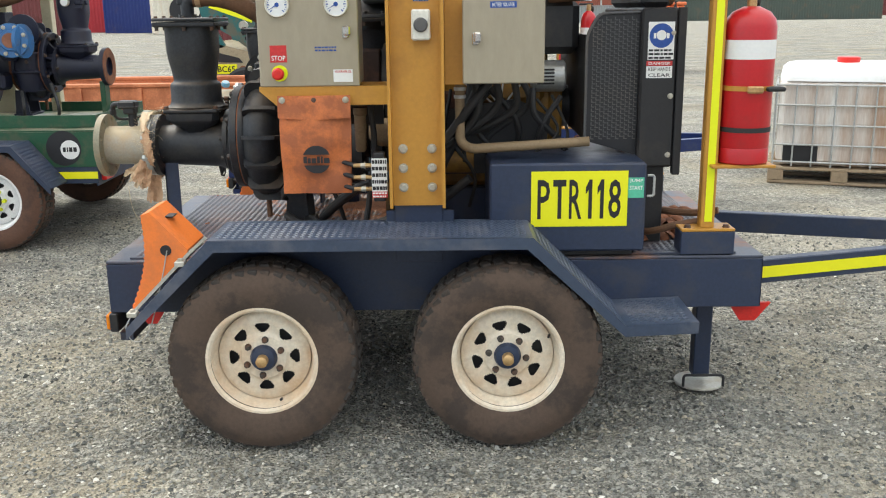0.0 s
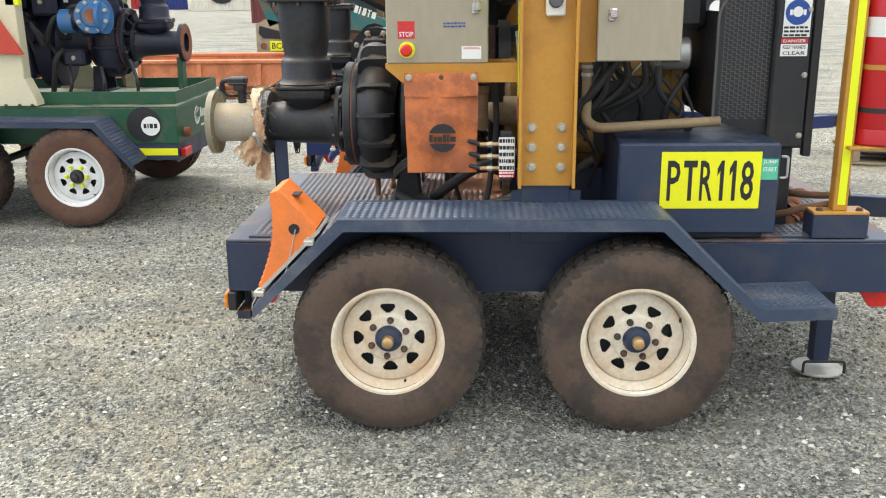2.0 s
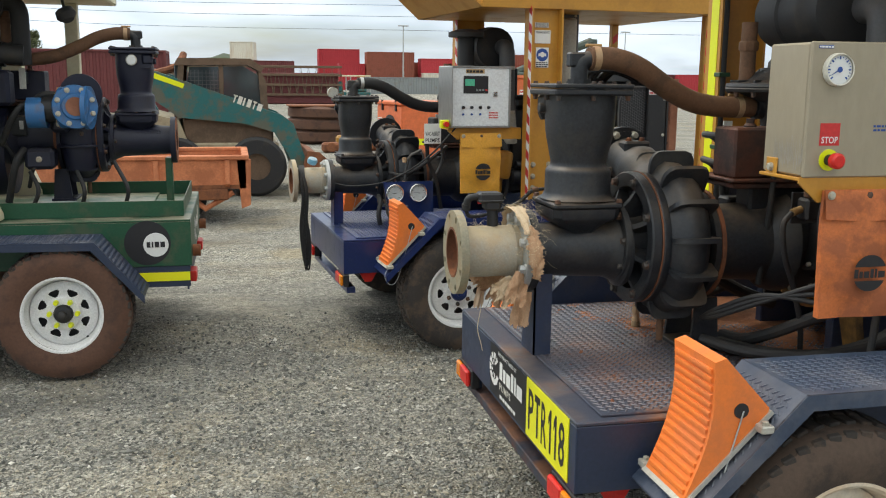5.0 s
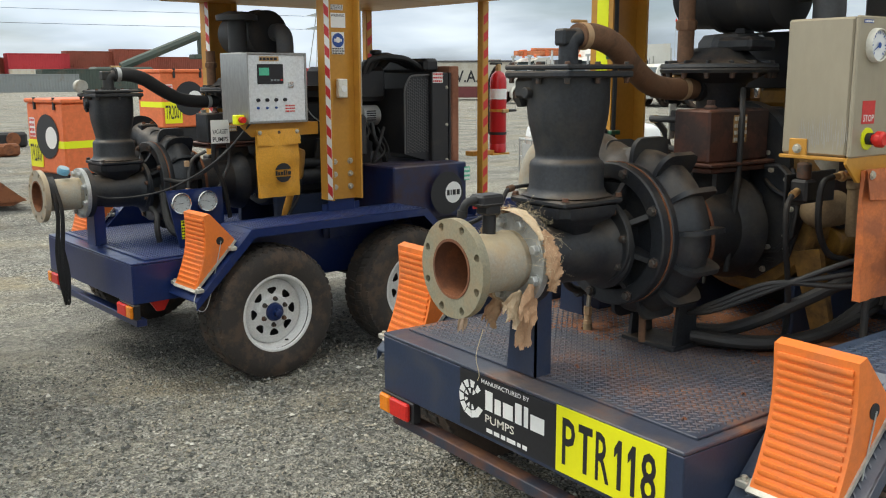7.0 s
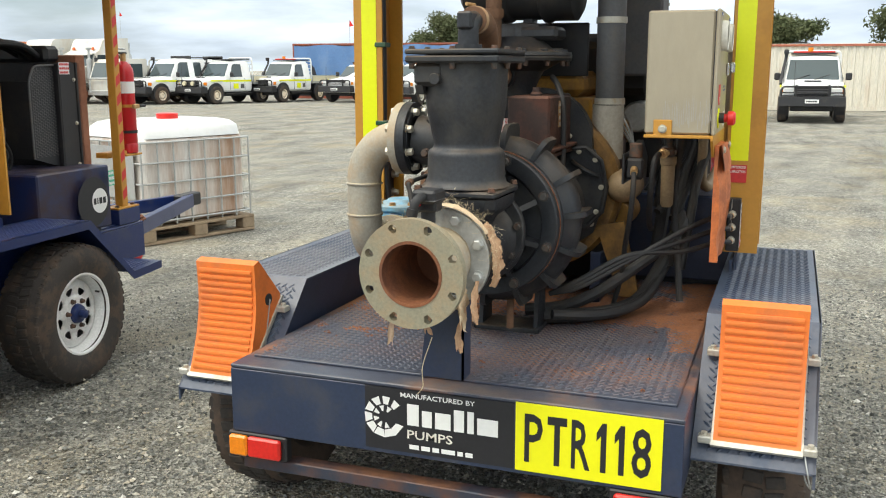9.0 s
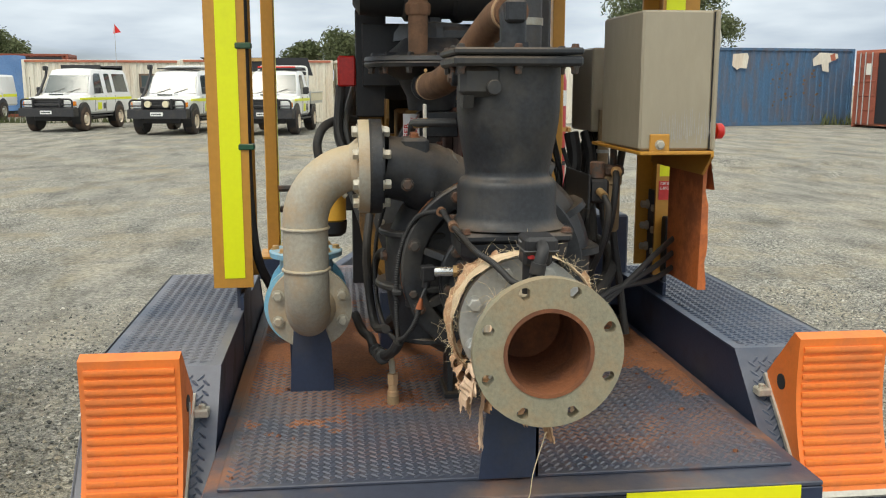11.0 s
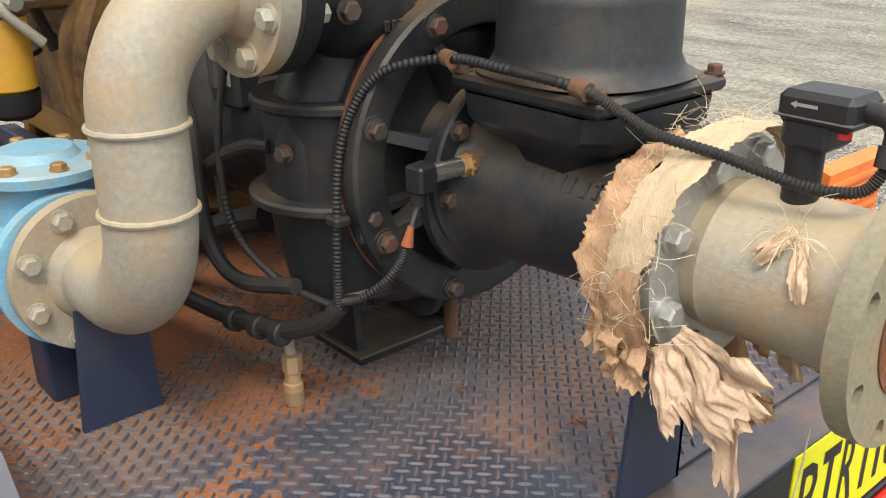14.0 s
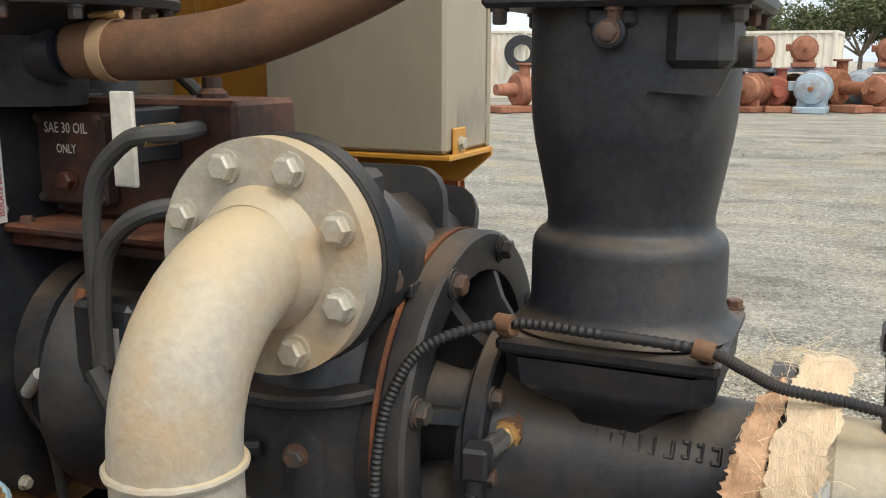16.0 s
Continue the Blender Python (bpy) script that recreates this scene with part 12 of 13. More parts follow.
def ibc_tank():
    """A caged plastic tank on a wooden pallet."""
    F = pose(3.72, 8.78, 0, 0, 0, -19)
    t = thing("ibc_tank", (0, 0, 0.15), "stained white plastic tank in a steel cage", "tank", F)
    hx, hy, z0, z1 = 0.56, 0.46, 0.165, 1.06
    part("plastic_tank", Shape().box((-hx, -hy, z0), (hx, hy, z1 - 0.10), 0.05).lathe([(0, 0.01), (0.0, 0.1)], (0, 0, z0), (0, 0, 1), 4), M["ibc_plastic"], t, "cloudy plastic bottle with brown streaks")
    top = Shape()
    for z, k in ((z1 - 0.13, 0.0), (z1 - 0.04, 0.015), (z1, 0.06), (z1 + 0.02, 0.14)):
        c = 0.07
        top.v += [(-hx + k, -hy + k + c, z), (-hx + k + c, -hy + k, z), (hx - k - c, -hy + k, z), (hx - k, -hy + k + c, z), (hx - k, hy - k - c, z), (hx - k - c, hy - k, z), (-hx + k + c, hy - k, z), (-hx + k, hy - k - c, z)]
    for i in range(3):
        top.f += [(i * 8 + k, i * 8 + (k + 1) % 8, (i + 1) * 8 + (k + 1) % 8, (i + 1) * 8 + k) for k in range(8)]
    top.f.append(tuple(24 + k for k in range(8)))
    part("tank_shoulder", top, M["vehicle_white"], t, "domed white shoulder", 50)
    cap = part("filler_cap", Shape().lathe([(0, 0), (0, 0.10), (0.045, 0.10), (0.05, 0.09), (0.05, 0)], (0.02, -0.02, z1 + 0.02), (0, 0, 1), 24), M["red_plastic"], t, "red screw cap")
    part("ink_scrawl", bars(Shape(), (-0.10, -hy + 0.012, z1 - 0.10), X_ * 0.42, Vector((0, 0.01, 0.075)), 1, 0.004, 12), M["purple_ink"], t, "smeared purple ink")
    gx, gy = hx + 0.025, hy + 0.025
    for z in (0.20, 0.36, 0.54, 0.72, 0.90):
        part("cage_rail", Shape().tube([(-gx, -gy, z), (gx, -gy, z), (gx, gy, z), (-gx, gy, z), (-gx, -gy, z)], 0.009, 8), M["galv"], t)
    for k in range(8):
        for yy in (-gy, gy):
            part("cage_bar", Shape().cyl((-gx + 2 * gx * k / 7, yy, 0.16), (-gx + 2 * gx * k / 7, yy, 0.91), 0.008, n=8), M["galv"], t)
    for k in range(1, 6):
        for xx in (-gx, gx):
            part("cage_bar", Shape().cyl((xx, -gy + 2 * gy * k / 6, 0.16), (xx, -gy + 2 * gy * k / 6, 0.91), 0.008, n=8), M["galv"], t)
    part("sheet_plate", Shape().box((-gx - 0.014, -gy + 0.1, 0.40), (-gx - 0.009, gy - 0.1, 0.86), 0.002), M["galv"], t, "galvanised label plate")
    # no recess is cut: a black plate stands for its shade
    part("painted_valve_recess", Shape().box((-0.50, -hy - 0.006, 0.19), (-0.20, -hy + 0.01, 0.36), 0.004), M["ink"], t)
    p = thing("pallet", (0, 0, 0), "weathered timber pallet under the tank", "pallet", F)
    for k in range(6):
        part("deck_board", Shape().box((-0.62, -0.5 + 0.17 * k, 0.125), (0.62, -0.37 + 0.17 * k, 0.15), 0.004), M["pallet_wood"], p)
    for x in (-0.55, 0.0, 0.55):
        for y in (-0.44, 0.0, 0.44):
            part("block", Shape().box((x - 0.07, y - 0.06, 0.025), (x + 0.07, y + 0.06, 0.124), 0.006), M["pallet_wood"], p)
    for y in (-0.44, 0.0, 0.44):
        part("runner", Shape().box((-0.62, y - 0.06, 0.0), (0.62, y + 0.06, 0.024), 0.004), M["pallet_wood"], p)


ibc_tank()


def orange_box(x, y, yaw, label, size=1.0):
    F = pose(x, y, 0, 0, 0, yaw) @ Matrix.Scale(size, 4)
    t = thing("orange_tool_bin", (0, 0, 0), label, "bin", F)
    part("bin_body", Shape().box((0, 0, 0.35), (1.3, 1.1, 1.62), 0.03), M["hi_orange"], t)
    part("bin_lid", Shape().box((-0.03, -0.03, 1.62), (1.33, 1.13, 1.70), 0.02), M["hi_orange"], t)
    part("skid", Shape().box((0.1, 0.1, 0.0), (1.2, 1.0, 0.35), 0.02), M["black"], t)
    part("reflective_band", Shape().box((-0.004, -0.006, 0.82), (1.304, 1.0, 0.95), 0), M["tape"], t)
    part("number_board", Shape().box((0.05, -0.012, 0.45), (0.5, -0.007, 0.95), 0), M["sign"], t, "yellow number board")
    part("board_text", write(Shape(), "TR2007", (0.07, -0.012, 0.55), X_ * 0.41, Z_ * 0.32, 0.002), M["ink"], t)
    part("dark_circle", disc(Shape(), (0.72, -0.012, 1.02), (0, -1, 0), 0.40, 32, 0.001), M["ink"], t)
    part("white_circle", disc(Shape(), (0.86, -0.012, 1.0), (0, -1, 0), 0.20, 28, 0.004), M["white"], t)
    for k in (0.3, 1.0):
        part("latch", Shape().box((k, -0.03, 1.5), (k + 0.06, 0.0, 1.72), 0.005), M["black"], t)
    label_plate(t, (0.08, -0.006, 1.0), X_ * 0.2, Z_ * 0.35, "white", "ink_red", rows=4, seed=9)


orange_box(-0.03, 15.85, -76, "bright orange steel tool bin with a yellow board", 0.74)
orange_box(4.6, 23.5, 10, "bright orange steel tool bin")


def yard_clutter():
    st = thing("tyre_stack", (-0.2, 24.6, 0), "stack of large worn tyres", "tyres")
    for k in range(3):
        part("tyre", Shape().lathe([(0, 0.35), (-0.02, 0.62), (0.05, 0.74), (0.24, 0.74), (0.30, 0.62), (0.28, 0.35)], (-0.3 + 0.05 * k, 24.7, 0.03 + 0.29 * k), (0.02, 0, 1), 32), M["red_dust_rubber"], st)
    part("lid_board", Shape().box((-0.95, 24.1, 0.90), (0.35, 25.2, 0.94), 0.01), M["rust"], st)
    sc = thing("orange_bucket_plate", (0.8, 25.5, 0), "orange rusty bucket plate standing on edge", "scrap")
    part("plate", Shape().prism([(0.45, 0.0), (1.25, 0.0), (1.05, 0.55), (0.85, 0.95), (0.62, 1.05), (0.48, 0.9)], 25.4, 25.5), M["skip_orange"], sc)
    for k, (x, y, r, m) in enumerate([(1.5, 24.5, 0.3, "rubber"), (0.3, 22.5, 0.28, "cat"), (0.9, 22.0, 0.22, "rust"), (-0.2, 21.5, 0.2, "rust"), (1.9, 22.5, 0.3, "skip_orange"), (2.6, 21.0, 0.35, "skip_orange")]):
        s = thing("scrap_part", (x, y, 0), "rusty machine part lying on the gravel", "scrap")
        part("block", Shape().box((x - r, y - r * 0.6, 0), (x + r, y + r * 0.6, r * 1.1), 0.05), M[m], s)
        part("boss", Shape().cyl((x, y - r * 0.7, r * 0.6), (x, y + r * 0.7, r * 0.6), r * 0.5, n=18), M["rust"], s)
    # teal and dark plant at the far side of the yard
    for x, w, m in ((7.2, 2.2, "teal"), (9.6, 2.0, "teal"), (4.0, 2.6, "loader_brown")):
        s = thing("stationary_plant", (x, 92, 0), "skid-mounted plant under a light roof", "machine")
        part("skid", Shape().box((x - w / 2, 91, 0), (x + w / 2, 93, 0.3), 0.05), M[m], s)
        part("block", Shape().box((x - w * 0.3, 91.3, 0.3), (x + w * 0.35, 92.7, 1.3), 0.1), M[m], s)
        part("drum", Shape().cyl((x - w * 0.4, 91, 0.9), (x - w * 0.4, 92.4, 0.9), 0.5, n=18), M["black"], s)
        part("roof", Shape().box((x - w * 0.5, 90.8, 1.75), (x + w * 0.5, 93.2, 1.9), 0.02), M["cream"], s)
        for dx in (-0.48, 0.46):
            part("post", Shape().box((x + dx * w, 91, 0.3), (x + dx * w + 0.1, 91.1, 1.75), 0.01), M["galv"], s)
    rk = thing("pipe_rack", (-4, 60, 0), "dark steel pipe rack stacked with lattice booms", "rack")
    for z in (0.5, 1.1, 1.7, 2.2):
        part("rail", Shape().box((-8, 60, z), (4.4, 60.12, z + 0.14), 0.01), M["loader_brown"], rk)
        part("rail", Shape().box((-8, 61.5, z), (4.4, 61.62, z + 0.14), 0.01), M["loader_brown"], rk)
    for k in range(26):
        x = -8 + 0.48 * k
        part("lattice", Shape().tube([(x, 60.05, 0.5), (x + 0.24, 60.05, 2.3), (x + 0.48, 60.05, 0.5)], 0.045, 6), M["loader_brown"], rk)
    part("load", Shape().box((-8, 60.2, 0.0), (4.2, 61.4, 1.9), 0.05), M["container_maroon"], rk)
    bm = thing("reach_stacker", (38, 118, 0), "dark reach stacker with a raised boom among the stacks", "machine")
    part("boom", Shape().tube([(33.5, 118, 2.6), (43.5, 118, 6.6)], 0.55, 8), M["container_green"], bm)
    part("spreader", Shape().box((42.5, 117, 3.6), (47.5, 119, 4.2), 0.1), M["container_green"], bm)
    part("mast", Shape().box((43.4, 117.6, 4.2), (44.2, 118.4, 6.9), 0.1), M["container_green"], bm)
    part("machine_body", Shape().box((30, 116.5, 0.0), (37, 119.5, 2.6), 0.2), M["container_green"], bm)
    lp = thing("light_pole", (20.2, 130, 0), "tall thin yard light pole", "lamp post")
    part("pole", Shape().cyl((20.2, 127, 0), (20.2, 127, 8.5), 0.12, 0.07, 8), M["galv"], lp)
    part("lamp_head", Shape().box((19.5, 126.8, 8.5), (20.9, 127.2, 8.65), 0.02), M["galv"], lp)
    lp2 = thing("light_pole", (62, 150, 0), "tall thin yard light pole", "lamp post")
    part("pole", Shape().cyl((62, 150, 0), (62, 150, 9.5), 0.14, 0.08, 8), M["galv"], lp2)
    part("lamp_head", Shape().box((61.2, 149.8, 9.5), (62.8, 150.2, 9.7), 0.02), M["galv"], lp2)
    # power pylon
    py = thing("power_pylon", (106, 200, 0), "grey lattice power pylon on the skyline", "pylon")
    for sx in (-1, 1):
        for sy in (-1, 1):
            part("leg", Shape().tube([(106 + sx * 2.2, 200 + sy * 2.2, 0), (106 + sx * 0.5, 200 + sy * 0.5, 14), (106, 200, 19.5)], 0.13, 5), M["galv"], py)
    for k in range(9):
        z, h = 1.5 + 1.6 * k, 2.2 - 1.7 * (1.5 + 1.6 * k) / 14
        part("brace", Shape().tube([(106 - h, 200 - h, z), (106 + h * 0.9, 200 - h * 0.9, z + 1.6), (106 - h * 0.9, 200 - h * 0.9, z + 1.6), (106 + h, 200 - h, z)], 0.07, 5), M["galv"], py)
    for z, w in ((12.0, 4.2), (15.0, 3.6), (17.5, 2.6)):
        part("cross_arm", Shape().prism([(106 - w, z), (106 + w, z), (106 + 0.3, z + 0.9), (106 - 0.3, z + 0.9)], 199.9, 200.1), M["galv"], py)
    for k, (z, w) in enumerate(((12.0, -4.2), (15.0, -3.6), (17.5, -2.6))):
        single("power_line", Shape().tube(spline([(106 + w, 200, z), (40, 215, z - 1.5 + 2.0), (-40, 240, z + 2.0), (-140, 290, z + 9)], 8), 0.06, 4), M["exhaust"], "thin sagging overhead power line", "cable")


yard_clutter()


def hill():
    """A low wooded rise on the skyline."""
    s, n = Shape(), 40
    for j in range(7):
        for i in range(n + 1):
            u, v = i / n, j / 6
            x = -95 + 150 * u
            h = 7.0 * math.exp(-((x + 3) / 15) ** 2) + 3.6 * math.exp(-((x + 45) / 24) ** 2) + 2.0
            z = h * math.sin(math.pi * v) + 1.3 * noise.noise((x * 0.4, v * 5, 2)) * math.sin(math.pi * v)
            s.v.append((x, 285 + 40 * v, z - 0.3))
    w = n + 1
    s.f = [(j * w + i, j * w + i + 1, (j + 1) * w + i + 1, (j + 1) * w + i) for j in range(6) for i in range(n)]
    single("hill", s, M["foliage_dark"], "low bush-covered hill on the skyline", "hill", kind="structure")


hill()


def leaf_cloud(rng, centres, radii, count, size):
    """Many small leaves scattered in clumps, as vertices and faces."""
    vs, fs = [], []
    for c, r in zip(centres, radii):
        k = int(count * r ** 2)
        d = rng.normal(0, 1, (k, 3))
        d /= np.linalg.norm(d, axis=1)[:, None]
        p = np.array(c) + d * r * rng.uniform(0.35, 1.0, (k, 1)) * np.array((1, 1, 0.7))
        a = rng.normal(0, 1, (k, 3))
        a /= np.linalg.norm(a, axis=1)[:, None]
        b = np.cross(a, rng.normal(0, 1, (k, 3)))
        b /= np.linalg.norm(b, axis=1)[:, None] + 1e-9
        L = size * rng.uniform(0.6, 1.5, (k, 1))
        for q in zip(p - a * L, p + b * L * 0.35, p + a * L, p - b * L * 0.35):
            m = len(vs)
            vs += [tuple(x) for x in q]
            fs.append((m, m + 1, m + 2, m + 3))
    return vs, fs


def tree(x, y, height, spread, seed, label, leaf="foliage", dens=240, size=0.12):
    rng, rnd = np.random.default_rng(seed), random.Random(seed)
    t = thing("tree", (x, y, 0), label, "tree")
    s, tips = Shape(), []
    fork = Vector((x + rnd.uniform(-0.2, 0.2), y + rnd.uniform(-0.2, 0.2), height * 0.35))
    s.tube(spline([(x, y, 0), (x + 0.1, y, height * 0.18), fork], 5), [0.16 - 0.006 * k for k in range(11)], 8)
    for k in range(9):
        a = math.tau * k / 9 + rnd.uniform(-0.3, 0.3)
        reach = spread * rnd.uniform(0.35, 0.95)
        tip = Vector((x + reach * math.cos(a), y + reach * math.sin(a), height * rnd.uniform(0.62, 0.95)))
        mid = fork.lerp(tip, 0.5) + Vector((rnd.uniform(-0.2, 0.2), rnd.uniform(-0.2, 0.2), rnd.uniform(0.0, 0.4)))
        s.tube(spline([fork, mid, tip], 4), [0.075 - 0.007 * q for q in range(9)], 6)
        tips.append(tip)
        for q in range(3):
            tp = tip + Vector((rnd.uniform(-1, 1), rnd.uniform(-1, 1), rnd.uniform(-0.5, 0.6))) * spread * 0.28
            s.tube([mid.lerp(tip, 0.6), tp], [0.03, 0.012], 5)
            tips.append(tp)
    part("trunk", s, M["bark"], t, "pale branching trunk")
    radii = [spread * rnd.uniform(0.22, 0.42) for _ in tips]
    vs, fs = leaf_cloud(rng, [tuple(p) for p in tips], radii, dens / max(0.35, (spread * 0.25) ** 2) * 1.15, size * 0.85)
    me = quick_mesh("crown", [tuple(Vector(v) - Vector((x, y, 0))) for v in vs], fs, M[leaf])
    o = new("crown", me)
    o.parent = t
    tagged(o, "sparse olive-green leaves", kind="stuff")
    return t


for k, (x, y, h, sp, lab) in enumerate([(41, -11.6, 6.6, 3.2, "broad olive-green gum tree behind the blue container"), (40, -30.0, 6.2, 2.6, "gum tree with sparse crown behind the orange container"), (38.5, -32.4, 5.7, 2.3, "gum tree with sparse crown behind the orange container"), (44, -2.5, 4.6, 2.6, "bushy gum tree behind the white container"),
                                        (46, 4.5, 3.9, 2.2, "low bushy tree behind the vehicles"), (52, 24, 4.6, 2.6, "low bushy tree behind the vehicles"), (-1.5, -47, 4.9, 3.0, "gum tree behind the machinery"), (4.5, -52, 4.2, 2.8, "gum tree behind the machinery"), (-5.5, -46, 4.0, 2.4, "gum tree behind the machinery"), (-20.2, 88, 6.2, 2.4, "slender tree behind the containers"), (-26, 92, 6.0, 2.2, "slender tree behind the containers")]):
    tree(x, y, h, sp, 20 + k, lab)


def scrub():
    """Weeds along the foot of the containers."""
    rng = np.random.default_rng(9)
    vs, fs = [], []
    spots = [(31.5 - 0.012 * k, -9.6 - 0.09 * k) for k in range(80)] + [(33.5, -7.2 - 0.08 * k) for k in range(30)] + [(33.9, -3.0 - 0.1 * k) for k in range(50)] + [(27.0 - 0.02 * k, -16.5 - 0.2 * k) for k in range(60)] + [(36.3, 6 + 0.2 * k) for k in range(70)]
    for cx, cy in spots:
        for q in range(9):
            x, y = cx + rng.normal(0, 0.18), cy + rng.normal(0, 0.12)
            h, a = abs(rng.normal(0.22, 0.14)) + 0.05, rng.uniform(0, math.tau)
            dx, dy = 0.035 * math.cos(a), 0.035 * math.sin(a)
            k = len(vs)
            vs += [(x - dx, y - dy, 0), (x + dx, y + dy, 0), (x + rng.normal(0, 0.09), y + rng.normal(0, 0.09), h)]
            fs.append((k, k + 1, k + 2))
    me = quick_mesh("weeds", vs, fs, M["foliage"])
    tagged(new("weeds", me), "green weeds along the foot of the containers", "weeds", kind="stuff")


scrub()


def old_machinery():
    """Rows of used motors and pumps at the edge of the yard."""
    rnd = random.Random(6)

    def motor(x, y, s, mat, z=0.0, yaw=0.0):
        F = pose(x, y, z, 0, 0, yaw)
        t = thing("old_motor", (0, 0, 0), "rusty electric motor on a steel skid", "motor", F, "stored machinery")
        part("skid", Shape().box((-0.8 * s, -0.4 * s, 0), (0.8 * s, 0.4 * s, 0.16 * s), 0.02), M["motor_brown" if mat != "grey_blue_paint" else mat], t)
        d = part("drum", Shape().lathe([(-0.6 * s, 0), (-0.6 * s, 0.28 * s), (-0.52 * s, 0.40 * s), (-0.3 * s, 0.41 * s), (-0.28 * s, 0.45 * s), (0.3 * s, 0.45 * s), (0.32 * s, 0.40 * s), (0.5 * s, 0.38 * s), (0.56 * s, 0.2 * s), (0.56 * s, 0)], (0, 0, 0.62 * s), (1, 0, 0), 26), M[mat], t)
        for k in range(6):
            part("cooling_rib", Shape().ring((-0.22 * s + 0.08 * s * k, 0, 0.62 * s), (-0.20 * s + 0.08 * s * k, 0, 0.62 * s), 0.44 * s, 0.475 * s, 22), M[mat], d)
        part("shaft", Shape().cyl((0.5 * s, 0, 0.62 * s), (0.85 * s, 0, 0.62 * s), 0.06 * s, n=12), M["rust"], t)
        part("terminal_box", Shape().box((-0.15 * s, -0.62 * s, 0.55 * s), (0.15 * s, -0.44 * s, 0.8 * s), 0.02), M[mat], t)
        for dx in (-0.35, 0.25):
            part("foot", Shape().box((dx * s, -0.35 * s, 0.15 * s), ((dx + 0.12) * s, 0.35 * s, 0.35 * s), 0.01), M[mat], t)

    def pump_unit(x, y, s, mat, yaw=0.0):
        F = pose(x, y, 0, 0, 0, yaw)
        t = thing("old_pump", (0, 0, 0), "rusty slurry pump on a steel base", "pump", F, "stored machinery")
        part("base", Shape().box((-0.7 * s, -0.4 * s, 0), (0.7 * s, 0.4 * s, 0.2 * s), 0.02), M["motor_brown"], t)
        part("casing", Shape().lathe([(-0.2 * s, 0), (-0.2 * s, 0.42 * s), (-0.12 * s, 0.5 * s), (0.12 * s, 0.5 * s), (0.2 * s, 0.42 * s), (0.2 * s, 0)], (-0.2 * s, 0, 0.65 * s), (1, 0, 0), 26), M[mat], t)
        part("suction", Shape().lathe([(0, 0.2 * s), (0.25 * s, 0.18 * s), (0.26 * s, 0.28 * s), (0.31 * s, 0.28 * s), (0.31 * s, 0.14 * s)], (-0.4 * s, 0, 0.65 * s), (-1, 0, 0), 22), M["rust"], t)
        part("outlet", Shape().lathe([(0, 0.16 * s), (0.4 * s, 0.15 * s), (0.41 * s, 0.25 * s), (0.46 * s, 0.25 * s)], (-0.2 * s, 0.2 * s, 0.95 * s), (0, 0, 1), 20), M[mat], t)
        part("bearing_housing", Shape().cyl((0.0, 0, 0.65 * s), (0.65 * s, 0, 0.65 * s), 0.2 * s, 0.16 * s, 18), M[mat], t)
    mats = ["motor_brown", "container_rust", "grey_blue_paint", "rust", "motor_brown", "container_red", "grey_blue_paint"]
    for k in range(13):
        x = 7.6 - 0.86 * k + rnd.uniform(-0.15, 0.15)
        y = -20.8 - 0.45 * k + rnd.uniform(-0.4, 0.4)
        if k % 2:
            motor(x, y, rnd.uniform(0.85, 1.15), mats[k % 7], 0.0, rnd.uniform(40, 130))
        else:
            pump_unit(x, y, rnd.uniform(0.85, 1.15), mats[k % 7], rnd.uniform(20, 150))
    for k in range(9):
        motor(5.2 - 0.95 * k, -24.0 - 0.4 * k + rnd.uniform(-0.3, 0.3), rnd.uniform(0.9, 1.2), mats[(k + 2) % 7], 0.0, rnd.uniform(60, 120))
    for x, y in ((1.4, -25.0), (0.2, -25.4), (-2.2, -28.0)):
        s = thing("steel_frame_stand", (x, y, 0), "grey-blue steel stand carrying a motor", "stand")
        part("frame", Shape().box((x - 0.6, y - 0.4, 1.15), (x + 0.6, y + 0.4, 1.3), 0.02), M["grey_blue_paint"], s)
        for dx in (-0.55, 0.45):
            part("leg", Shape().box((x + dx, y - 0.35, 0), (x + dx + 0.1, y + 0.35, 1.15), 0.02), M["grey_blue_paint"], s)
        motor(x, y, 0.85, "motor_brown", 1.3, 95)
    bx = thing("orange_crate", (2.55, -18.9, 0), "bright orange steel crate on a timber pallet", "crate")
    part("crate_body", Shape().box((2.3, -19.2, 0.14), (2.9, -18.7, 1.35), 0.02), M["hi_orange"], bx)
    part("crate_rail", Shape().box((2.26, -19.24, 1.2), (2.94, -18.66, 1.28), 0.01), M["hi_orange"], bx)
    part("pallet_board", Shape().box((2.1, -19.4, 0.0), (3.1, -18.5, 0.12), 0.01), M["pallet_wood"], bx)
    for k in range(7):
        x, y = 8.0 + 0.35 * k, -18.6 - 0.5 * k
        p = thing("flanged_pipe", (x, y, 0), "short rusty flanged pipe on the ground", "pipe")
        part("pipe", Shape().cyl((x, y, 0.22), (x + 0.7, y + 0.3, 0.22), 0.15, n=16), M[("rust", "container_red", "grey_blue_paint")[k % 3]], p)
        part("flange", Shape().cyl((x - 0.04, y - 0.017, 0.22), (x + 0.01, y + 0.004, 0.22), 0.22, n=18), M["rust"], p)
    wc = container(5.5, -33.5, 175, 6.06, "container_white", "cream container behind the stored machinery", H=2.6, doors=False)
    container(16.5, -30.5, 172, 6.06, "container_white", "cream container behind the stored machinery", H=2.6, doors=False)
    d = thing("round_decal", (9.9, -30.0, 1.6), "black ring painted on the cream container", "decal")
    part("ring", Shape().ring((10.6, -29.6, 1.75), (10.58, -29.55, 1.75), 0.32, 0.68, 30), M["ink"], d)
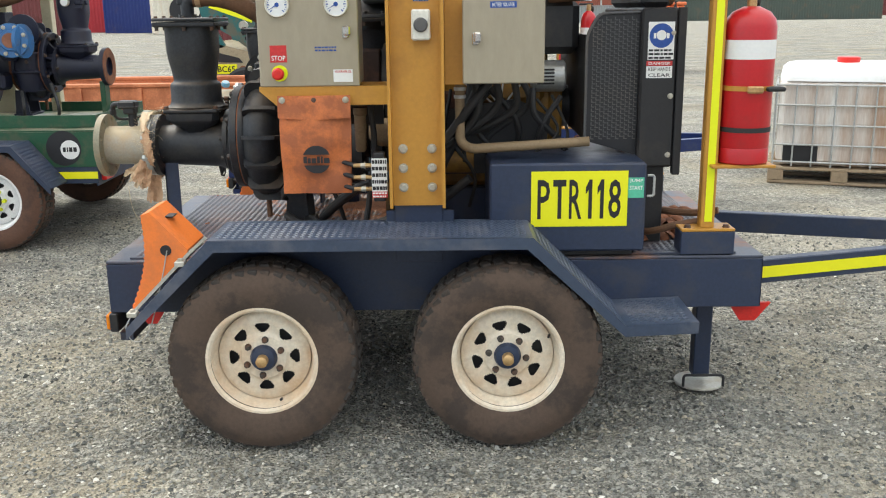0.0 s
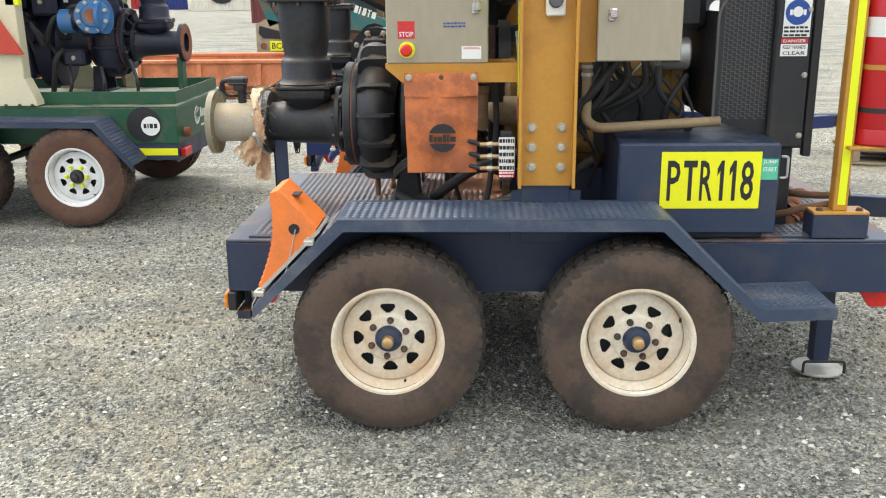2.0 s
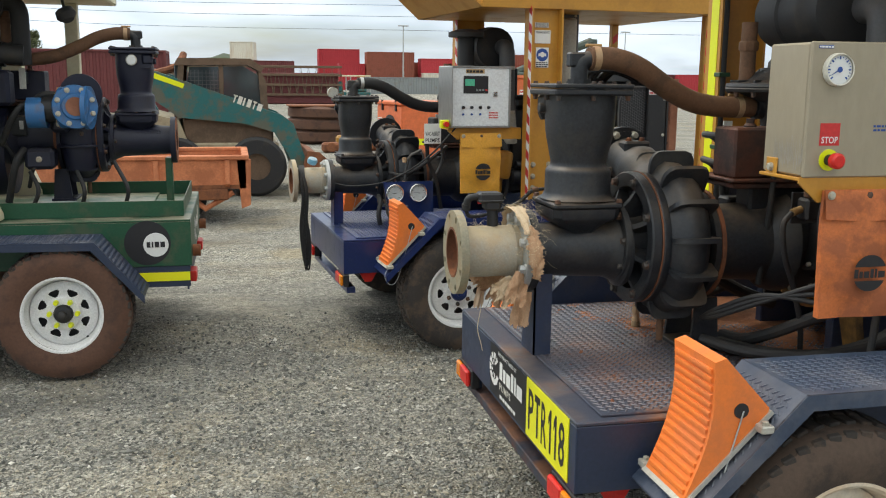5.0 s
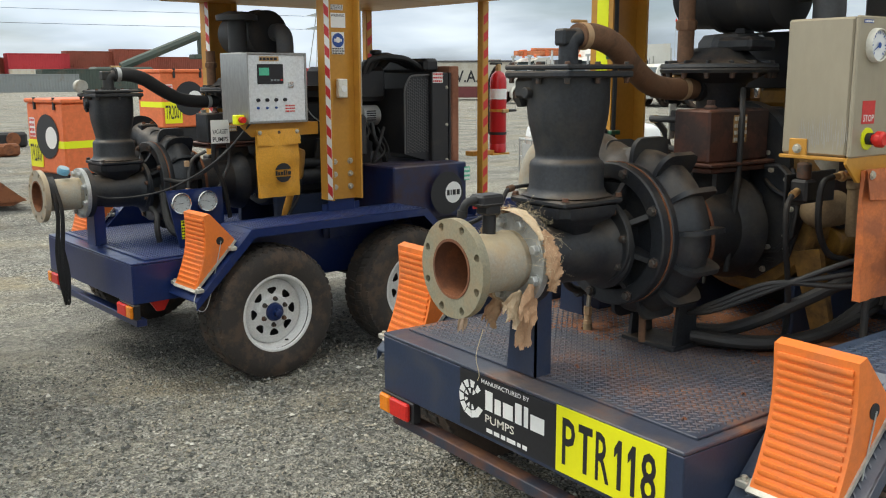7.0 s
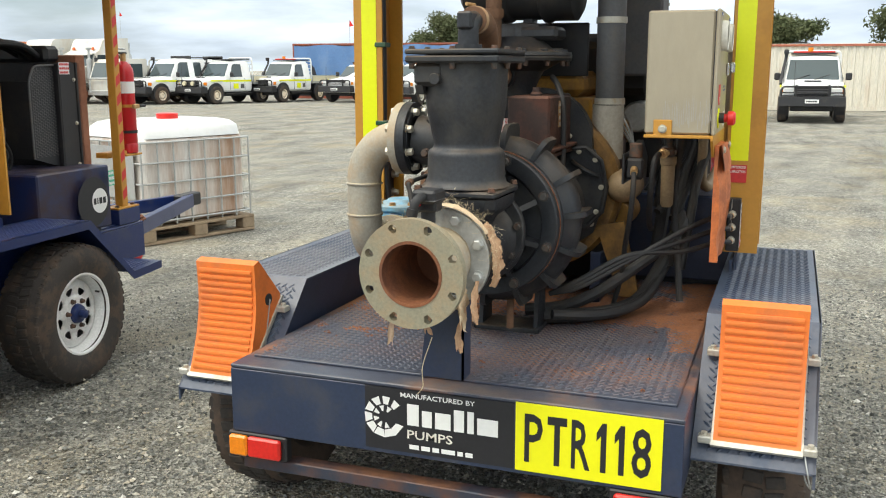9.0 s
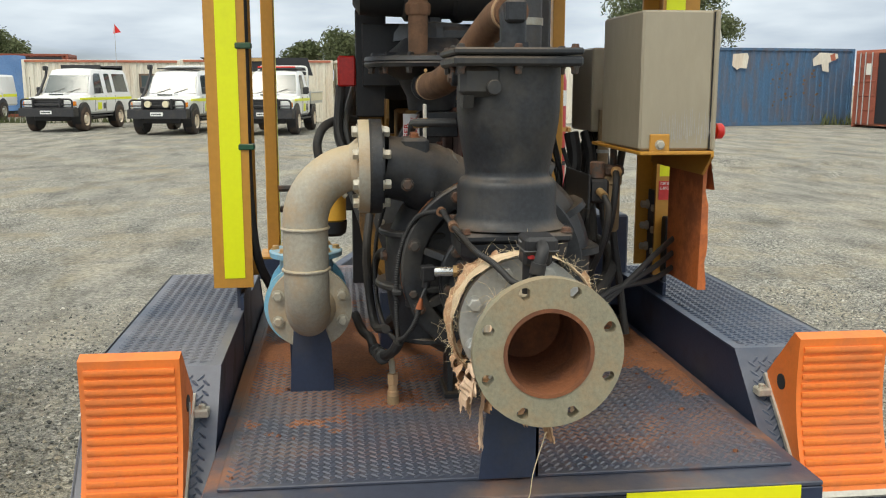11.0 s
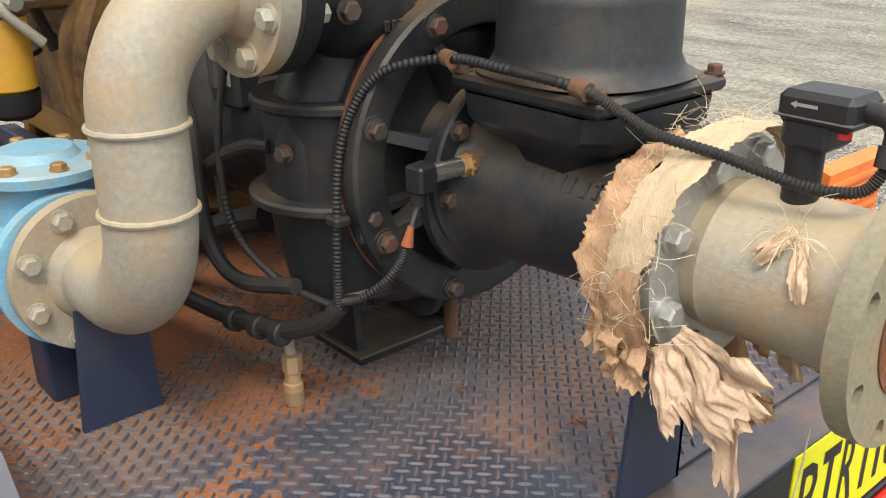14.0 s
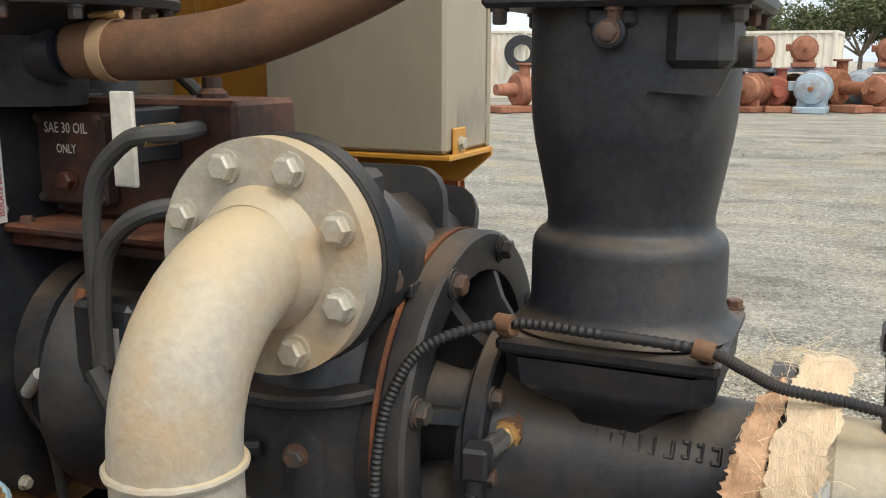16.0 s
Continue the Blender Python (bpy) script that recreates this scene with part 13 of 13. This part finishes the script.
    # long pump columns in front of the orange container
    c = thing("pump_column", (21.8, -16.2, 0), "long white, rust and blue pump column lying on the gravel", "pipe")
    F0, F1 = Vector((22.6, -15.2, 0.5)), Vector((20.6, -18.6, 0.55))
    ax = (F1 - F0).normalized()
    for a, b, r, m in ((0.0, 0.12, 0.45, "cream"), (0.12, 0.9, 0.36, "rust"), (0.9, 1.7, 0.30, "container_white"), (1.7, 2.5, 0.28, "pump_blue"), (2.5, 2.62, 0.55, "pump_blue"), (2.62, 3.4, 0.22, "grey_blue_paint"), (3.4, 3.9, 0.38, "pump_blue")):
        part("column_section", Shape().cyl(F0 + ax * a, F0 + ax * b, r, n=24, bevel=0.02), M[m], c)
    part("discharge_plate", Shape().box((20.9, -17.75, 0.0), (21.35, -17.35, 1.25), 0.03), M["pump_blue"], c)
    part("short_barrel", Shape().cyl((23.2, -14.6, 0.25), (22.7, -15.4, 0.25), 0.25, n=20), M["motor_brown"], c)
    tp = thing("timber_stack", (19.0, -19.5, 0), "low stack of weathered planks and pallets", "timber")
    for k in range(16):
        x, y = 19.6 - 0.25 * k + rnd.uniform(-0.2, 0.2), -17.8 - 0.32 * k + rnd.uniform(-0.2, 0.2)
        part("plank", Shape().box((-1.2, -0.12, 0), (1.2, 0.12, 0.09), 0.008, pose(x, y, 0.02 + 0.095 * (k % 5), 0, 0, -62 + rnd.uniform(-9, 9))), M["pallet_wood"], tp)
    for k in range(3):
        s = thing("scrap_part", (18.0 - 0.8 * k, -22.5 - k, 0), "blue machine part among the timber", "scrap")
        part("block", Shape().box((17.6 - 0.8 * k, -22.8 - k, 0.0), (18.3 - 0.8 * k, -22.3 - k, 0.8), 0.05), M["pump_blue"], s)


old_machinery()


def flags():
    for x, y, h in ((36.2, 13.3, 3.9), (45.0, 27.0, 4.3), (36.8, 9.6, 3.8), (60.0, 55.0, 6.2)):
        f = thing("whip_flag", (x, y, 0), "thin whip aerial with a small red flag", "flag")
        part("whip", Shape().cyl((x, y, 0), (x, y, h), 0.012, n=6), M["galv"], f)
        part("flag", Shape().prism([(y, h), (y - 0.25, h - 0.32), (y + 0.05, h - 0.38)], x - 0.004, x + 0.004, "yz"), M["red_plastic"], f)


flags()


def fallen_leaf():
    """A dry leaf and a few scraps on the gravel."""
    s = Shape().add([(-0.54, 2.42, 0.004), (-0.49, 2.38, 0.012), (-0.42, 2.40, 0.006), (-0.47, 2.46, 0.014)], [(0, 1, 2, 3)])
    single("dry_leaf", s, M["wrap"], "curled dry leaf on the gravel", "leaf")


fallen_leaf()
